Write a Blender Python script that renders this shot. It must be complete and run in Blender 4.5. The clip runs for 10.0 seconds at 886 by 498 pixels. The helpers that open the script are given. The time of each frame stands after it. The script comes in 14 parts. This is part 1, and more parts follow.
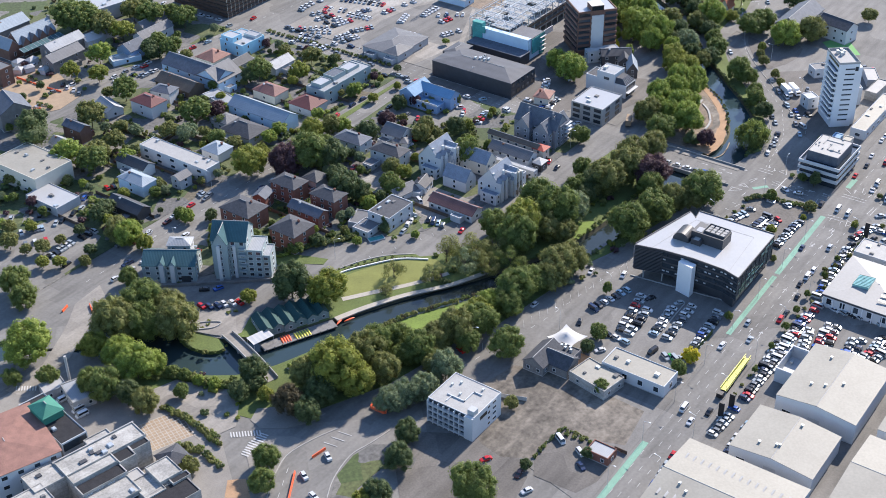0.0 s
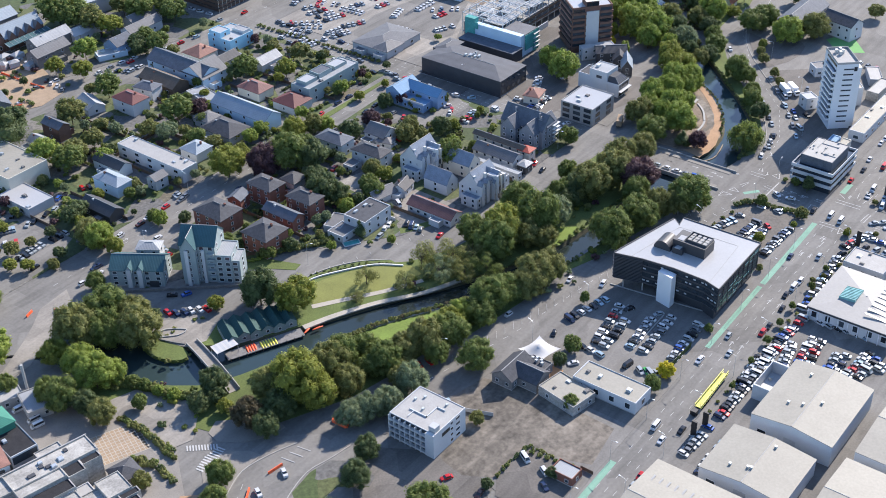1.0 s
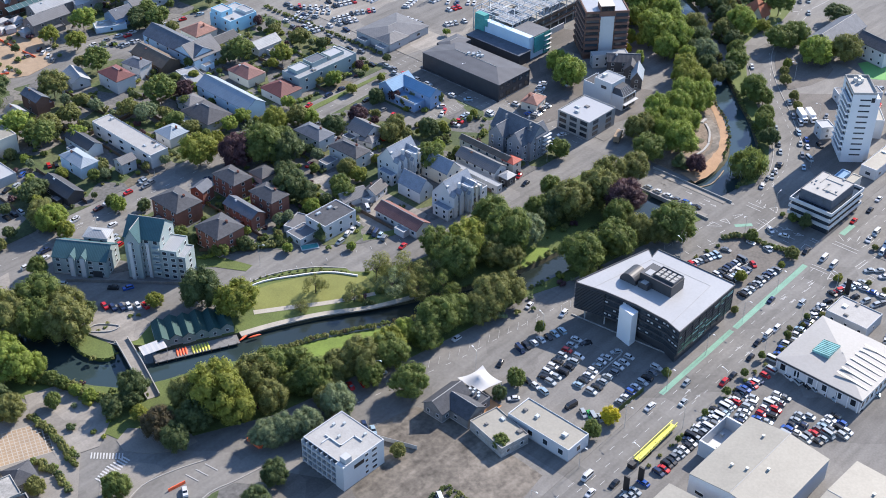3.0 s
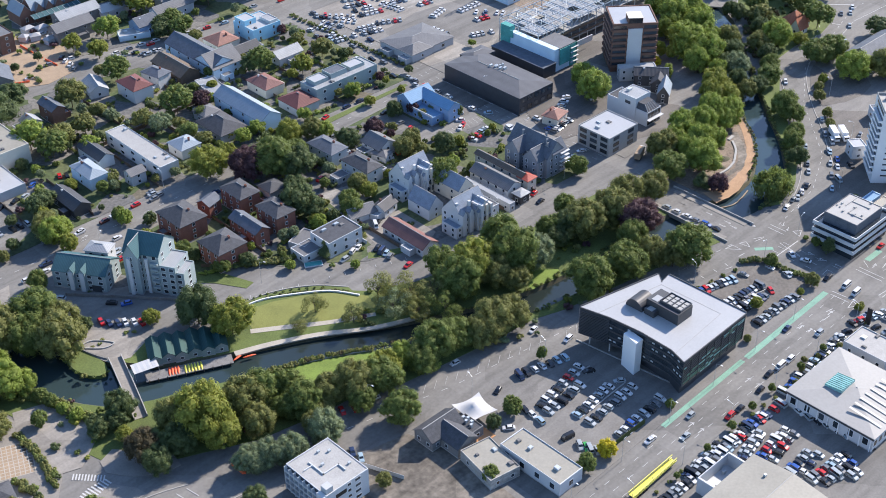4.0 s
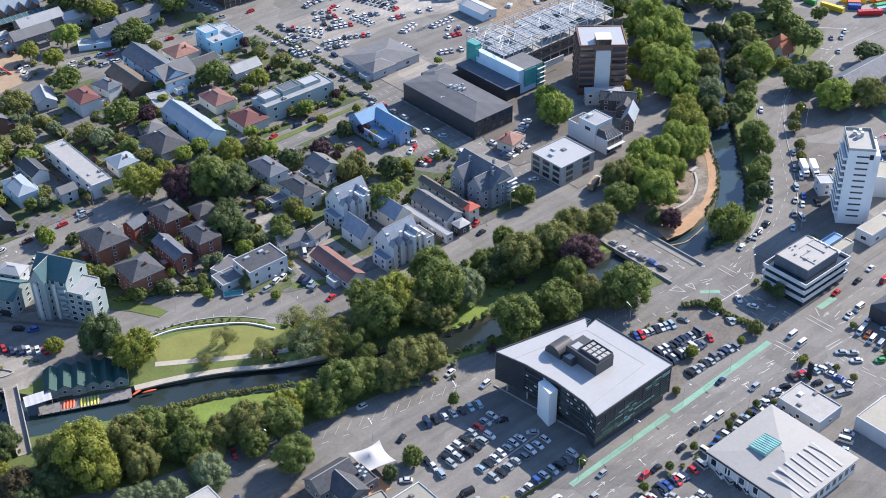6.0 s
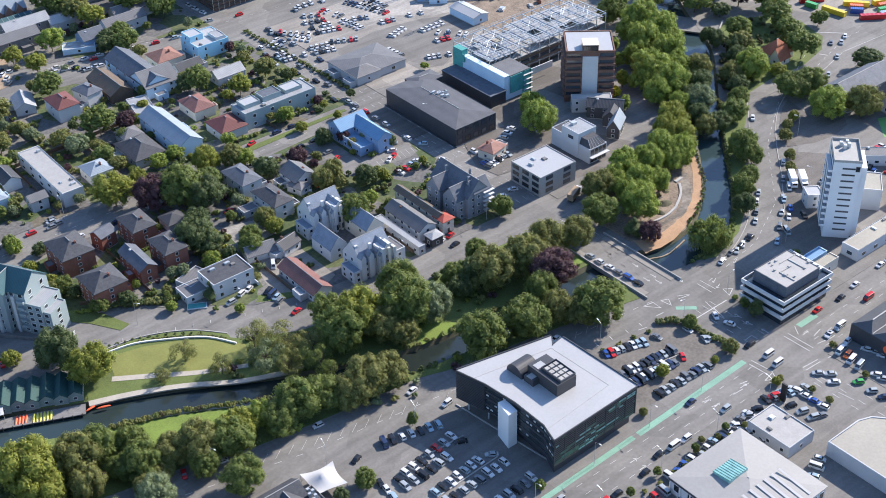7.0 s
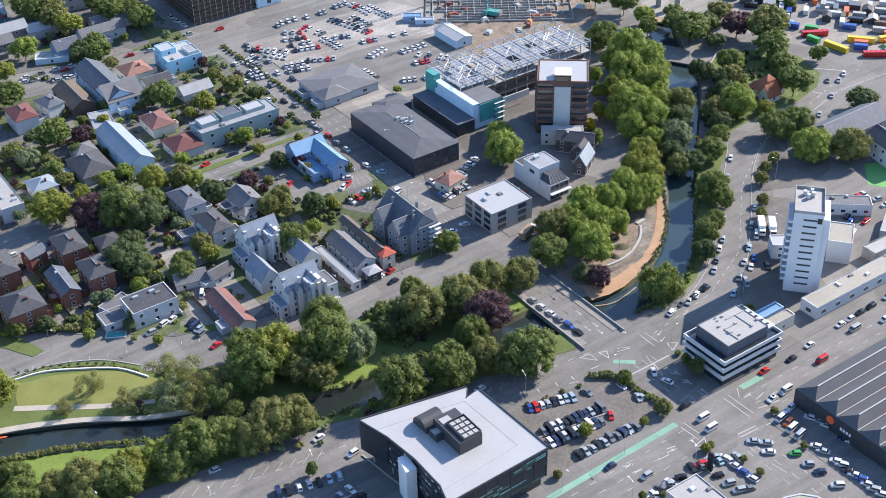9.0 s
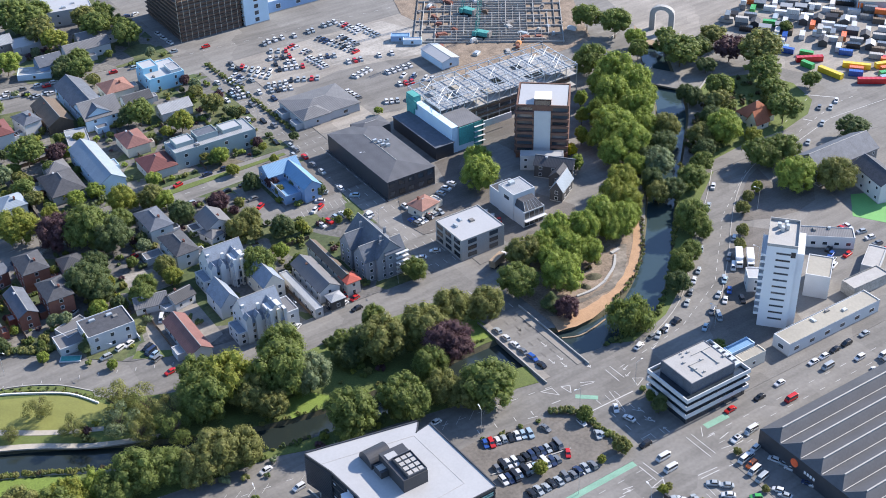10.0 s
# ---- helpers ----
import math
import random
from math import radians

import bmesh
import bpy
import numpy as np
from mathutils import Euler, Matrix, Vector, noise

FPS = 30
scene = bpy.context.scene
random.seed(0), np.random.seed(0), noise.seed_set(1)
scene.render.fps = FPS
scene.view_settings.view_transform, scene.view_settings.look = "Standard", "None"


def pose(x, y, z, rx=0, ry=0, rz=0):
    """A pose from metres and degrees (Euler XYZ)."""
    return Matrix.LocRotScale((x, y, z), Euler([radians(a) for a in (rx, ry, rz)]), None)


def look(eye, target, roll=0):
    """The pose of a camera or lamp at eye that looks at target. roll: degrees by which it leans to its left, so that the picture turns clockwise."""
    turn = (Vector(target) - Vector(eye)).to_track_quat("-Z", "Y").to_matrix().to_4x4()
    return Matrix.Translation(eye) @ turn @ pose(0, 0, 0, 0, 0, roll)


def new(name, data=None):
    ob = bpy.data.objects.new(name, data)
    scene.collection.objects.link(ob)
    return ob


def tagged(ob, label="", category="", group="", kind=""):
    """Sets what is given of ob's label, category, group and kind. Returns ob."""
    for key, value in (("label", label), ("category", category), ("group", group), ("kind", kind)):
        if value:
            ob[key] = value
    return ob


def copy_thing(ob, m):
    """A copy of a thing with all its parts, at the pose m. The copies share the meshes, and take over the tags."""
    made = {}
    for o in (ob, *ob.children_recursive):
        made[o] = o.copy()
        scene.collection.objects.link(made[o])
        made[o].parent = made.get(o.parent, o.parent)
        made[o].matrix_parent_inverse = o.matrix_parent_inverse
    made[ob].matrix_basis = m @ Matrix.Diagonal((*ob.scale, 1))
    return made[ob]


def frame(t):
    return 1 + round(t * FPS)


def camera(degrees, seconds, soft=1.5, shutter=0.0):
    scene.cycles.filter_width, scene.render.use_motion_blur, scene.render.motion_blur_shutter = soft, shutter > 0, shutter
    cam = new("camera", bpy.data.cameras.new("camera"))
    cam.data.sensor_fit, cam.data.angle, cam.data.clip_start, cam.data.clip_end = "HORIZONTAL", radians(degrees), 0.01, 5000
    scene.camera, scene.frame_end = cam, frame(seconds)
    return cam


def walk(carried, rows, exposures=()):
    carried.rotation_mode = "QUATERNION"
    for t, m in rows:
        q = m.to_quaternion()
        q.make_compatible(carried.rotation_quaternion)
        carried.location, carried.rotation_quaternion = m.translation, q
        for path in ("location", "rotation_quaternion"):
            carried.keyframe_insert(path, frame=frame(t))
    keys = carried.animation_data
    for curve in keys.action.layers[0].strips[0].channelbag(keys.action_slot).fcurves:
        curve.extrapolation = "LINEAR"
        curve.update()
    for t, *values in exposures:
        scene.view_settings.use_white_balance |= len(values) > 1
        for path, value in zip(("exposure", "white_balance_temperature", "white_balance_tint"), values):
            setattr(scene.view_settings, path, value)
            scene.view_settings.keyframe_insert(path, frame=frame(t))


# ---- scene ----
cam = camera(38.0, 10.0, soft=0.95)
ROWS = [
    (0, -386.52, -187.23, 283.26, 56.560, 0.689, -54.291),
    (0.5, -373.04, -191.79, 282.85, 55.981, 0.603, -53.388),
    (1, -359.63, -196.17, 282.16, 55.881, 1.200, -52.739),
    (1.5, -346.19, -200.17, 281.22, 55.338, 1.309, -51.444),
    (2, -333.00, -204.26, 280.22, 54.814, 0.662, -50.001),
    (2.5, -320.07, -208.58, 279.10, 54.844, -0.219, -48.666),
    (4, -279.74, -219.38, 276.09, 54.943, 0.605, -43.933),
    (4.5, -266.74, -222.89, 275.13, 54.925, 1.056, -43.043),
    (5, -253.21, -225.86, 274.02, 55.005, 1.366, -41.966),
    (5.5, -239.73, -229.17, 272.76, 54.955, 0.786, -41.218),
    (6, -226.60, -232.40, 271.78, 54.973, 0.810, -40.706),
    (7.5, -186.88, -240.40, 267.44, 54.713, 1.723, -37.909),
    (8, -174.08, -242.93, 266.17, 54.604, 1.722, -36.549),
    (8.5, -160.72, -245.64, 265.18, 55.025, 1.672, -35.557),
    (9, -147.78, -247.49, 263.77, 55.329, 1.334, -35.011),
    (9.5, -134.83, -249.08, 262.16, 55.660, 1.318, -34.451),
    (10, -122.63, -251.08, 260.92, 56.018, 1.383, -33.291),
]
walk(cam, [(t, pose(x, y, z, rx, ry, rz)) for t, x, y, z, rx, ry, rz in ROWS], ((0, 0.915, 6410, 14), (10, 1.0, 6430, 14)))

# ---- light ----
world = bpy.data.worlds.new("sky")
scene.world = world
world.use_nodes = True
wn = world.node_tree.nodes
sky = wn.new("ShaderNodeTexSky")
sky.sky_type, sky.sun_disc = "NISHITA", False
sky.sun_elevation, sky.sun_rotation = radians(34.0), radians(90)
sky.air_density, sky.dust_density, sky.ozone_density = 1.0, 0.3, 4.5
wn["Background"].inputs["Strength"].default_value = 0.148
world.node_tree.links.new(sky.outputs[0], wn["Background"].inputs["Color"])
sun = new("sun", bpy.data.lights.new("sun", "SUN"))
sun.data.energy, sun.data.angle, sun.data.color = 4.62, radians(0.5), (1.0, 0.922, 0.81)
sun.matrix_world = look((0, 0, 0), (-0.829, -0.012, -0.559))


# ---- materials ----
def material(name, colour, rough=0.8, metal=0.0, spread=0.25, scale=0.6, fine=9.0, bump=0.15, random_by="", spec=0.5):
    """A surface that varies at two scales, with fine relief. random_by: object or island."""
    m = bpy.data.materials.new(name)
    m.use_nodes = True
    n, k = m.node_tree.nodes, m.node_tree.links
    b = n["Principled BSDF"]
    b.inputs["Roughness"].default_value, b.inputs["Metallic"].default_value = rough, metal
    b.inputs["Specular IOR Level"].default_value = spec
    co = n.new("ShaderNodeTexCoord")
    big, small = n.new("ShaderNodeTexNoise"), n.new("ShaderNodeTexNoise")
    for tex, s, d in ((big, scale, 4), (small, fine, 3)):
        tex.inputs["Scale"].default_value, tex.inputs["Detail"].default_value = s, d
        k.new(co.outputs["Object"], tex.inputs["Vector"])
    mix = n.new("ShaderNodeMath")
    mix.operation = "MULTIPLY_ADD"
    mix.inputs[1].default_value = 0.5
    k.new(small.outputs["Fac"], mix.inputs[0])
    half = n.new("ShaderNodeMath")
    half.operation = "MULTIPLY"
    half.inputs[1].default_value = 0.5
    k.new(big.outputs["Fac"], half.inputs[0])
    k.new(half.outputs[0], mix.inputs[2])
    last = mix.outputs[0]
    if random_by:
        src = n.new("ShaderNodeObjectInfo" if random_by == "object" else "ShaderNodeNewGeometry")
        out = src.outputs["Random" if random_by == "object" else "Random Per Island"]
        add = n.new("ShaderNodeMath")
        add.operation = "MULTIPLY_ADD"
        add.inputs[1].default_value = 0.5
        shift = n.new("ShaderNodeMath")
        shift.operation = "MULTIPLY_ADD"
        shift.inputs[1].default_value, shift.inputs[2].default_value = 0.5, 0.25
        k.new(last, shift.inputs[0])
        k.new(out, add.inputs[0])
        k.new(shift.outputs[0], add.inputs[2])
        half2 = n.new("ShaderNodeMath")
        half2.operation = "SUBTRACT"
        half2.inputs[1].default_value = 0.25
        k.new(add.outputs[0], half2.inputs[0])
        last = half2.outputs[0]
    ramp = n.new("ShaderNodeValToRGB")
    lo, hi = ramp.color_ramp.elements
    lo.position, hi.position = 0.28, 0.72
    lo.color = (*[c * (1 - spread) for c in colour], 1)
    hi.color = (*[min(1, c * (1 + spread)) for c in colour], 1)
    k.new(last, ramp.inputs[0])
    k.new(ramp.outputs[0], b.inputs["Base Color"])
    bm_ = n.new("ShaderNodeBump")
    bm_.inputs["Strength"].default_value, bm_.inputs["Distance"].default_value = bump, 0.05
    k.new(small.outputs["Fac"], bm_.inputs["Height"])
    k.new(bm_.outputs[0], b.inputs["Normal"])
    return m


def ribbed(name, colour, pitch=0.4, rough=0.45, metal=0.0, spread=0.18, depth=0.35, axis=0, streak=0.15):
    """Sheet metal or tile courses: a ribbed relief with streaks."""
    m = material(name, colour, max(rough, 0.62), metal, spread, 0.25, 3.0, 0.1, spec=0.25)
    n, k = m.node_tree.nodes, m.node_tree.links
    wave = n.new("ShaderNodeTexWave")
    wave.bands_direction = "XYZ"[axis]
    wave.inputs["Scale"].default_value = 0.314 / pitch
    co = [q for q in n if q.type == "TEX_COORD"][0]
    k.new(co.outputs["Object"], wave.inputs["Vector"])
    bump = n.new("ShaderNodeBump")
    bump.inputs["Strength"].default_value, bump.inputs["Distance"].default_value = depth, 0.06
    k.new(wave.outputs["Fac"], bump.inputs["Height"])
    k.new(bump.outputs[0], n["Principled BSDF"].inputs["Normal"])
    ramp = [q for q in n if q.type == "VALTORGB"][0]
    dark = n.new("ShaderNodeMix")
    dark.data_type, dark.blend_type = "RGBA", "MULTIPLY"
    dark.inputs[0].default_value = streak
    k.new(ramp.outputs[0], dark.inputs[6])
    k.new(wave.outputs["Color"], dark.inputs[7])
    k.new(dark.outputs[2], n["Principled BSDF"].inputs["Base Color"])
    return m


def leafy(name, colour, spread=0.24):
    m = material(name, colour, 0.6, 0.0, spread, 0.3, 1.2, 0.0, "island", 0.2)
    n, k = m.node_tree.nodes, m.node_tree.links
    b = n["Principled BSDF"]
    soft = n.new("ShaderNodeBsdfTranslucent")
    ramp = [q for q in n if q.type == "VALTORGB"][0]
    k.new(ramp.outputs[0], soft.inputs["Color"])
    mix = n.new("ShaderNodeMixShader")
    mix.inputs[0].default_value = 0.46
    k.new(b.outputs[0], mix.inputs[1])
    k.new(soft.outputs[0], mix.inputs[2])
    k.new(mix.outputs[0], n["Material Output"].inputs["Surface"])
    return m


MAT = {
    "asphalt": material("asphalt", (0.163, 0.157, 0.145), 0.9, 0, 0.22, 0.07, 0.9, 0.3),
    # Real dark asphalt, and the colour of painted shade on some lots.
    "asphalt_dark": material("dark_asphalt", (0.118, 0.108, 0.097), 0.9, 0, 0.3, 0.08, 1.5, 0.3),
    "asphalt_pale": material("pale_asphalt", (0.236, 0.218, 0.192), 0.92, 0, 0.25, 0.07, 1.1, 0.3),
    "lot_grey": material("worn_lot_asphalt", (0.16, 0.153, 0.141), 0.92, 0, 0.22, 0.12, 1.4, 0.3),
    "gravel": material("gravel", (0.27, 0.255, 0.23), 0.95, 0, 0.38, 0.09, 0.9, 0.5),
    "dirt": material("bare_dirt", (0.2, 0.155, 0.115), 0.95, 0, 0.6, 0.2, 1.2, 0.8),
    "lot": material("yard_ground", (0.12, 0.125, 0.1), 0.95, 0, 0.5, 0.09, 1.0, 0.5),
    "paving": material("pavement", (0.215, 0.2, 0.178), 0.9, 0, 0.2, 0.2, 2.2, 0.25),
    "path": material("path_concrete", (0.36, 0.33, 0.28), 0.9, 0, 0.2, 0.2, 2.2, 0.25),
    "tan": material("tan_gravel_path", (0.36, 0.225, 0.13), 0.95, 0, 0.25, 0.2, 2.2, 0.35),
    "tan_pale": material("tan_brick_paving", (0.3, 0.22, 0.145), 0.9, 0, 0.25, 0.3, 3.0, 0.25),
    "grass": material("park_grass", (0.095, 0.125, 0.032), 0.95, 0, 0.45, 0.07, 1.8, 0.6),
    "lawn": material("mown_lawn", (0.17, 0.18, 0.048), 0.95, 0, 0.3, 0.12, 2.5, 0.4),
    # Green of the south lawn; also serves as a sunlit copy of park_grass.
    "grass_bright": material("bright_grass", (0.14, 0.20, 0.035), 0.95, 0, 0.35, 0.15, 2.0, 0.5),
    "bank": material("river_bank_soil", (0.075, 0.07, 0.04), 0.95, 0, 0.5, 0.3, 2.0, 0.8),
    "turf": material("green_court", (0.13, 0.33, 0.1), 0.85, 0, 0.12, 0.2, 3.0, 0.2),
    "paint_white": material("road_paint", (0.46, 0.46, 0.45), 0.8, 0, 0.25, 0.8, 5.0, 0.1),
    "paint_green": material("green_lane_paint", (0.17, 0.32, 0.24), 0.85, 0, 0.25, 0.25, 2.5, 0.15),
    "kerb": material("kerb_concrete", (0.33, 0.32, 0.3), 0.9, 0, 0.2, 0.5, 4.0, 0.2),
    "concrete": material("concrete", (0.33, 0.325, 0.31), 0.85, 0, 0.22, 0.2, 2.5, 0.2),
    "stone": material("dark_stone", (0.17, 0.165, 0.16), 0.9, 0, 0.35, 0.6, 3.0, 0.5),
    "white": material("white_plaster", (0.5, 0.51, 0.515), 0.75, 0, 0.08, 0.2, 3.0, 0.1),
    "bright_white": material("bright_white_paint", (0.68, 0.69, 0.7), 0.7, 0, 0.05, 0.2, 3.0, 0.05),
    "cream": material("cream_render", (0.60, 0.55, 0.46), 0.8, 0, 0.1, 0.25, 3.0, 0.12),
    "grey_wall": material("grey_render", (0.40, 0.41, 0.42), 0.8, 0, 0.12, 0.25, 3.0, 0.12),
    "dark_wall": material("charcoal_cladding", (0.042, 0.044, 0.05), 0.5, 0, 0.25, 0.4, 3.0, 0.15),
    "pale_blue": material("pale_blue_render", (0.47, 0.60, 0.70), 0.75, 0, 0.1, 0.25, 3.0, 0.1),
    "slate_wall": material("slate_grey_render", (0.2, 0.215, 0.24), 0.8, 0, 0.15, 0.3, 3.0, 0.12),
    "membrane": material("pale_grey_membrane", (0.305, 0.3, 0.288), 0.7, 0, 0.16, 0.3, 2.0, 0.1),
    "sky_blue": material("sky_blue_stucco", (0.3, 0.55, 0.68), 0.8, 0, 0.1, 0.25, 3.0, 0.1),
    "blue_wall": material("blue_weatherboard", (0.22, 0.33, 0.50), 0.7, 0, 0.12, 0.25, 3.0, 0.1),
    "teal_wall": material("pale_green_render", (0.26, 0.315, 0.32), 0.75, 0, 0.1, 0.25, 3.0, 0.1),
    "boat_wall": material("grey_green_boards", (0.2, 0.26, 0.25), 0.8, 0, 0.2, 0.4, 3.0, 0.2),
    "timber_dark": material("brown_timber", (0.10, 0.07, 0.05), 0.8, 0, 0.3, 0.5, 4.0, 0.2),
    "orange_wall": material("orange_render", (0.55, 0.27, 0.12), 0.8, 0, 0.15, 0.3, 3.0, 0.15),
    "brick": material("red_brick", (0.2, 0.078, 0.054), 0.85, 0, 0.35, 0.5, 5.0, 0.4),
    "brick_dark": material("brown_brick", (0.15, 0.08, 0.058), 0.85, 0, 0.3, 0.5, 5.0, 0.4),
    "roof_white": material("white_membrane_roof", (0.362, 0.362, 0.358), 0.3, 0, 0.09, 0.12, 1.5, 0.05),
    "roof_cream": material("cream_sheet_roof", (0.262, 0.247, 0.206), 0.65, 0, 0.16, 0.1, 1.2, 0.08),
    "roof_pale": ribbed("pale_grey_iron_roof", (0.31, 0.325, 0.34), 0.6, 0.5, 0.1, 0.2, 0.5),
    "roof_grey": ribbed("grey_iron_roof", (0.15, 0.152, 0.158), 0.6, 0.55, 0, 0.22, 0.5),
    "roof_dark": ribbed("charcoal_roof", (0.065, 0.068, 0.075), 0.6, 0.5, 0, 0.25, 0.5),
    "roof_slate": material("blue_slate_roof", (0.1, 0.113, 0.135), 0.7, 0, 0.35, 0.5, 3.5, 0.35, spec=0.25),
    "roof_pale_slate": material("pale_blue_slate_roof", (0.2, 0.235, 0.285), 0.65, 0, 0.3, 0.4, 3.0, 0.3, spec=0.25),
    "copper_mesh": material("brown_scaffold_mesh", (0.13, 0.075, 0.052), 0.8, 0, 0.3, 0.4, 2.0, 0.3),
    "roof_blue": ribbed("pale_blue_iron_roof", (0.265, 0.315, 0.36), 0.6, 0.5, 0.1, 0.15, 0.5),
    "roof_bright_blue": ribbed("blue_iron_roof", (0.15, 0.285, 0.435), 0.6, 0.5, 0, 0.15, 0.5),
    "roof_teal": ribbed("teal_iron_roof", (0.052, 0.118, 0.132), 0.6, 0.5, 0, 0.2, 0.5),
    "roof_green": ribbed("green_iron_roof", (0.045, 0.2, 0.145), 0.5, 0.5, 0, 0.2, 0.5),
    "roof_red": ribbed("red_iron_roof", (0.38, 0.085, 0.06), 0.6, 0.5, 0, 0.2, 0.5),
    "roof_tile": material("terracotta_tile_roof", (0.235, 0.12, 0.092), 0.8, 0, 0.35, 0.4, 3.5, 0.5),
    "roof_orange": ribbed("orange_tile_roof", (0.36, 0.13, 0.07), 0.4, 0.7, 0, 0.3, 0.5),
    "roof_dull": ribbed("faded_red_iron_roof", (0.2, 0.1, 0.088), 0.6, 0.6, 0, 0.3, 0.5),
    "roof_maroon": ribbed("maroon_iron_roof", (0.155, 0.06, 0.055), 0.6, 0.5, 0, 0.2, 0.5),
    "roof_char": material("dark_slate_tiles", (0.064, 0.067, 0.075), 0.75, 0, 0.4, 0.8, 4.0, 0.4, spec=0.25),
    "rubble": material("scraped_rubble", (0.146, 0.128, 0.105), 0.95, 0, 0.65, 0.16, 0.6, 0.9),
    "dark_gravel": material("dark_brown_gravel", (0.135, 0.123, 0.108), 0.95, 0, 0.4, 0.12, 0.9, 0.6),
    "louvre": material("dark_louvre_metal", (0.085, 0.09, 0.1), 0.4, 0.3, 0.2, 0.4, 2.0, 0.05),
    "bitumen": material("black_bitumen_sheet", (0.03, 0.03, 0.033), 0.9, 0, 0.4, 0.5, 3.0, 0.3, spec=0.2),
    "concrete_old": material("weathered_concrete", (0.34, 0.328, 0.3), 0.9, 0, 0.4, 0.22, 1.6, 0.3),
    "roof_black_hall": ribbed("grey_standing_seam_roof", (0.098, 0.101, 0.11), 5.0, 0.55, 0, 0.2, 0.2, 1, 0.1),
    "roof_boat": ribbed("dark_green_iron_roof", (0.022, 0.07, 0.066), 0.6, 0.5, 0, 0.25, 0.5),
    "roof_show": material("pale_grey_sheet_roof", (0.262, 0.258, 0.247), 0.6, 0, 0.1, 0.1, 1.2, 0.08),
    "roof_hall": material("grey_sheet_roof", (0.088, 0.091, 0.098), 0.65, 0, 0.18, 0.15, 1.5, 0.1, spec=0.3),
    "roof_brown": ribbed("brown_iron_roof", (0.135, 0.105, 0.08), 0.6, 0.7, 0, 0.3, 0.5),
    "window": material("window_glass", (0.035, 0.045, 0.055), 0.12, 0, 0.5, 0.3, 1.0, 0.0, "object", 0.8),
    "glass_green": material("green_glass", (0.05, 0.15, 0.105), 0.15, 0, 0.5, 0.35, 0.9, 0.0, "", 0.8),
    "glass_pale": material("pale_green_glass", (0.2, 0.4, 0.38), 0.2, 0, 0.3, 0.35, 0.9, 0.0, "", 0.7),
    "frame_white": material("white_joinery", (0.68, 0.69, 0.7), 0.6, 0, 0.05),
    "steel": material("galvanised_steel", (0.5, 0.53, 0.54), 0.45, 0.5, 0.2, 0.4, 3.0, 0.1),
    "net_teal": material("teal_debris_net", (0.055, 0.27, 0.25), 0.8, 0, 0.3, 0.3, 2.0, 0.3),
    "sail": material("white_sail_cloth", (0.46, 0.455, 0.44), 0.7, 0, 0.05, 0.4, 2.0, 0.05),
    "bark": material("bark", (0.11, 0.085, 0.06), 0.95, 0, 0.3, 1.0, 6.0, 0.8),
    "tyre": material("tyre_rubber", (0.015, 0.015, 0.016), 0.85, 0, 0.2),
    "car_glass": material("car_glass", (0.02, 0.025, 0.03), 0.08, 0, 0.2, 1, 2, 0, "", 0.9),
    "orange_plastic": material("orange_plastic", (0.80, 0.13, 0.045), 0.5, 0, 0.15, 0.5, 3.0, 0.05),
    "yellow_paint": material("yellow_paint", (0.62, 0.56, 0.08), 0.5, 0, 0.15, 0.5, 3.0, 0.05),
    "black": material("black_metal", (0.02, 0.02, 0.022), 0.5, 0.2, 0.3),
}


def worn(key, scale=0.045, amount=0.5):
    """Adds patched repairs and long tyre-dark stains to a ground material."""
    t = MAT[key].node_tree
    b = t.nodes["Principled BSDF"]
    base = b.inputs["Base Color"].links[0].from_socket
    co_ = [q for q in t.nodes if q.type == "TEX_COORD"][0]
    vor, stain, lanes = t.nodes.new("ShaderNodeTexVoronoi"), t.nodes.new("ShaderNodeTexNoise"), t.nodes.new("ShaderNodeMapping")
    vor.distance = "CHEBYCHEV"
    vor.inputs["Scale"].default_value = scale
    lanes.inputs["Scale"].default_value = (0.05, 0.35, 1)
    stain.inputs["Scale"].default_value, stain.inputs["Detail"].default_value = 1.0, 5
    t.links.new(co_.outputs["Object"], vor.inputs["Vector"])
    t.links.new(co_.outputs["Object"], lanes.inputs["Vector"])
    t.links.new(lanes.outputs[0], stain.inputs["Vector"])
    val = t.nodes.new("ShaderNodeSeparateColor")
    t.links.new(vor.outputs["Color"], val.inputs[0])
    add = t.nodes.new("ShaderNodeMath")
    add.operation = "MULTIPLY_ADD"
    add.inputs[1].default_value = 0.35
    t.links.new(val.outputs[0], add.inputs[0])
    t.links.new(stain.outputs["Fac"], add.inputs[2])
    rng_ = t.nodes.new("ShaderNodeMapRange")
    rng_.inputs["From Min"].default_value, rng_.inputs["From Max"].default_value = 0.35, 0.95
    rng_.inputs["To Min"].default_value, rng_.inputs["To Max"].default_value = 1 - amount * 0.55, 1 + amount * 0.4
    t.links.new(add.outputs[0], rng_.inputs["Value"])
    mul = t.nodes.new("ShaderNodeVectorMath")
    mul.operation = "SCALE"
    t.links.new(base, mul.inputs[0])
    t.links.new(rng_.outputs[0], mul.inputs["Scale"])
    t.links.new(mul.outputs[0], b.inputs["Base Color"])


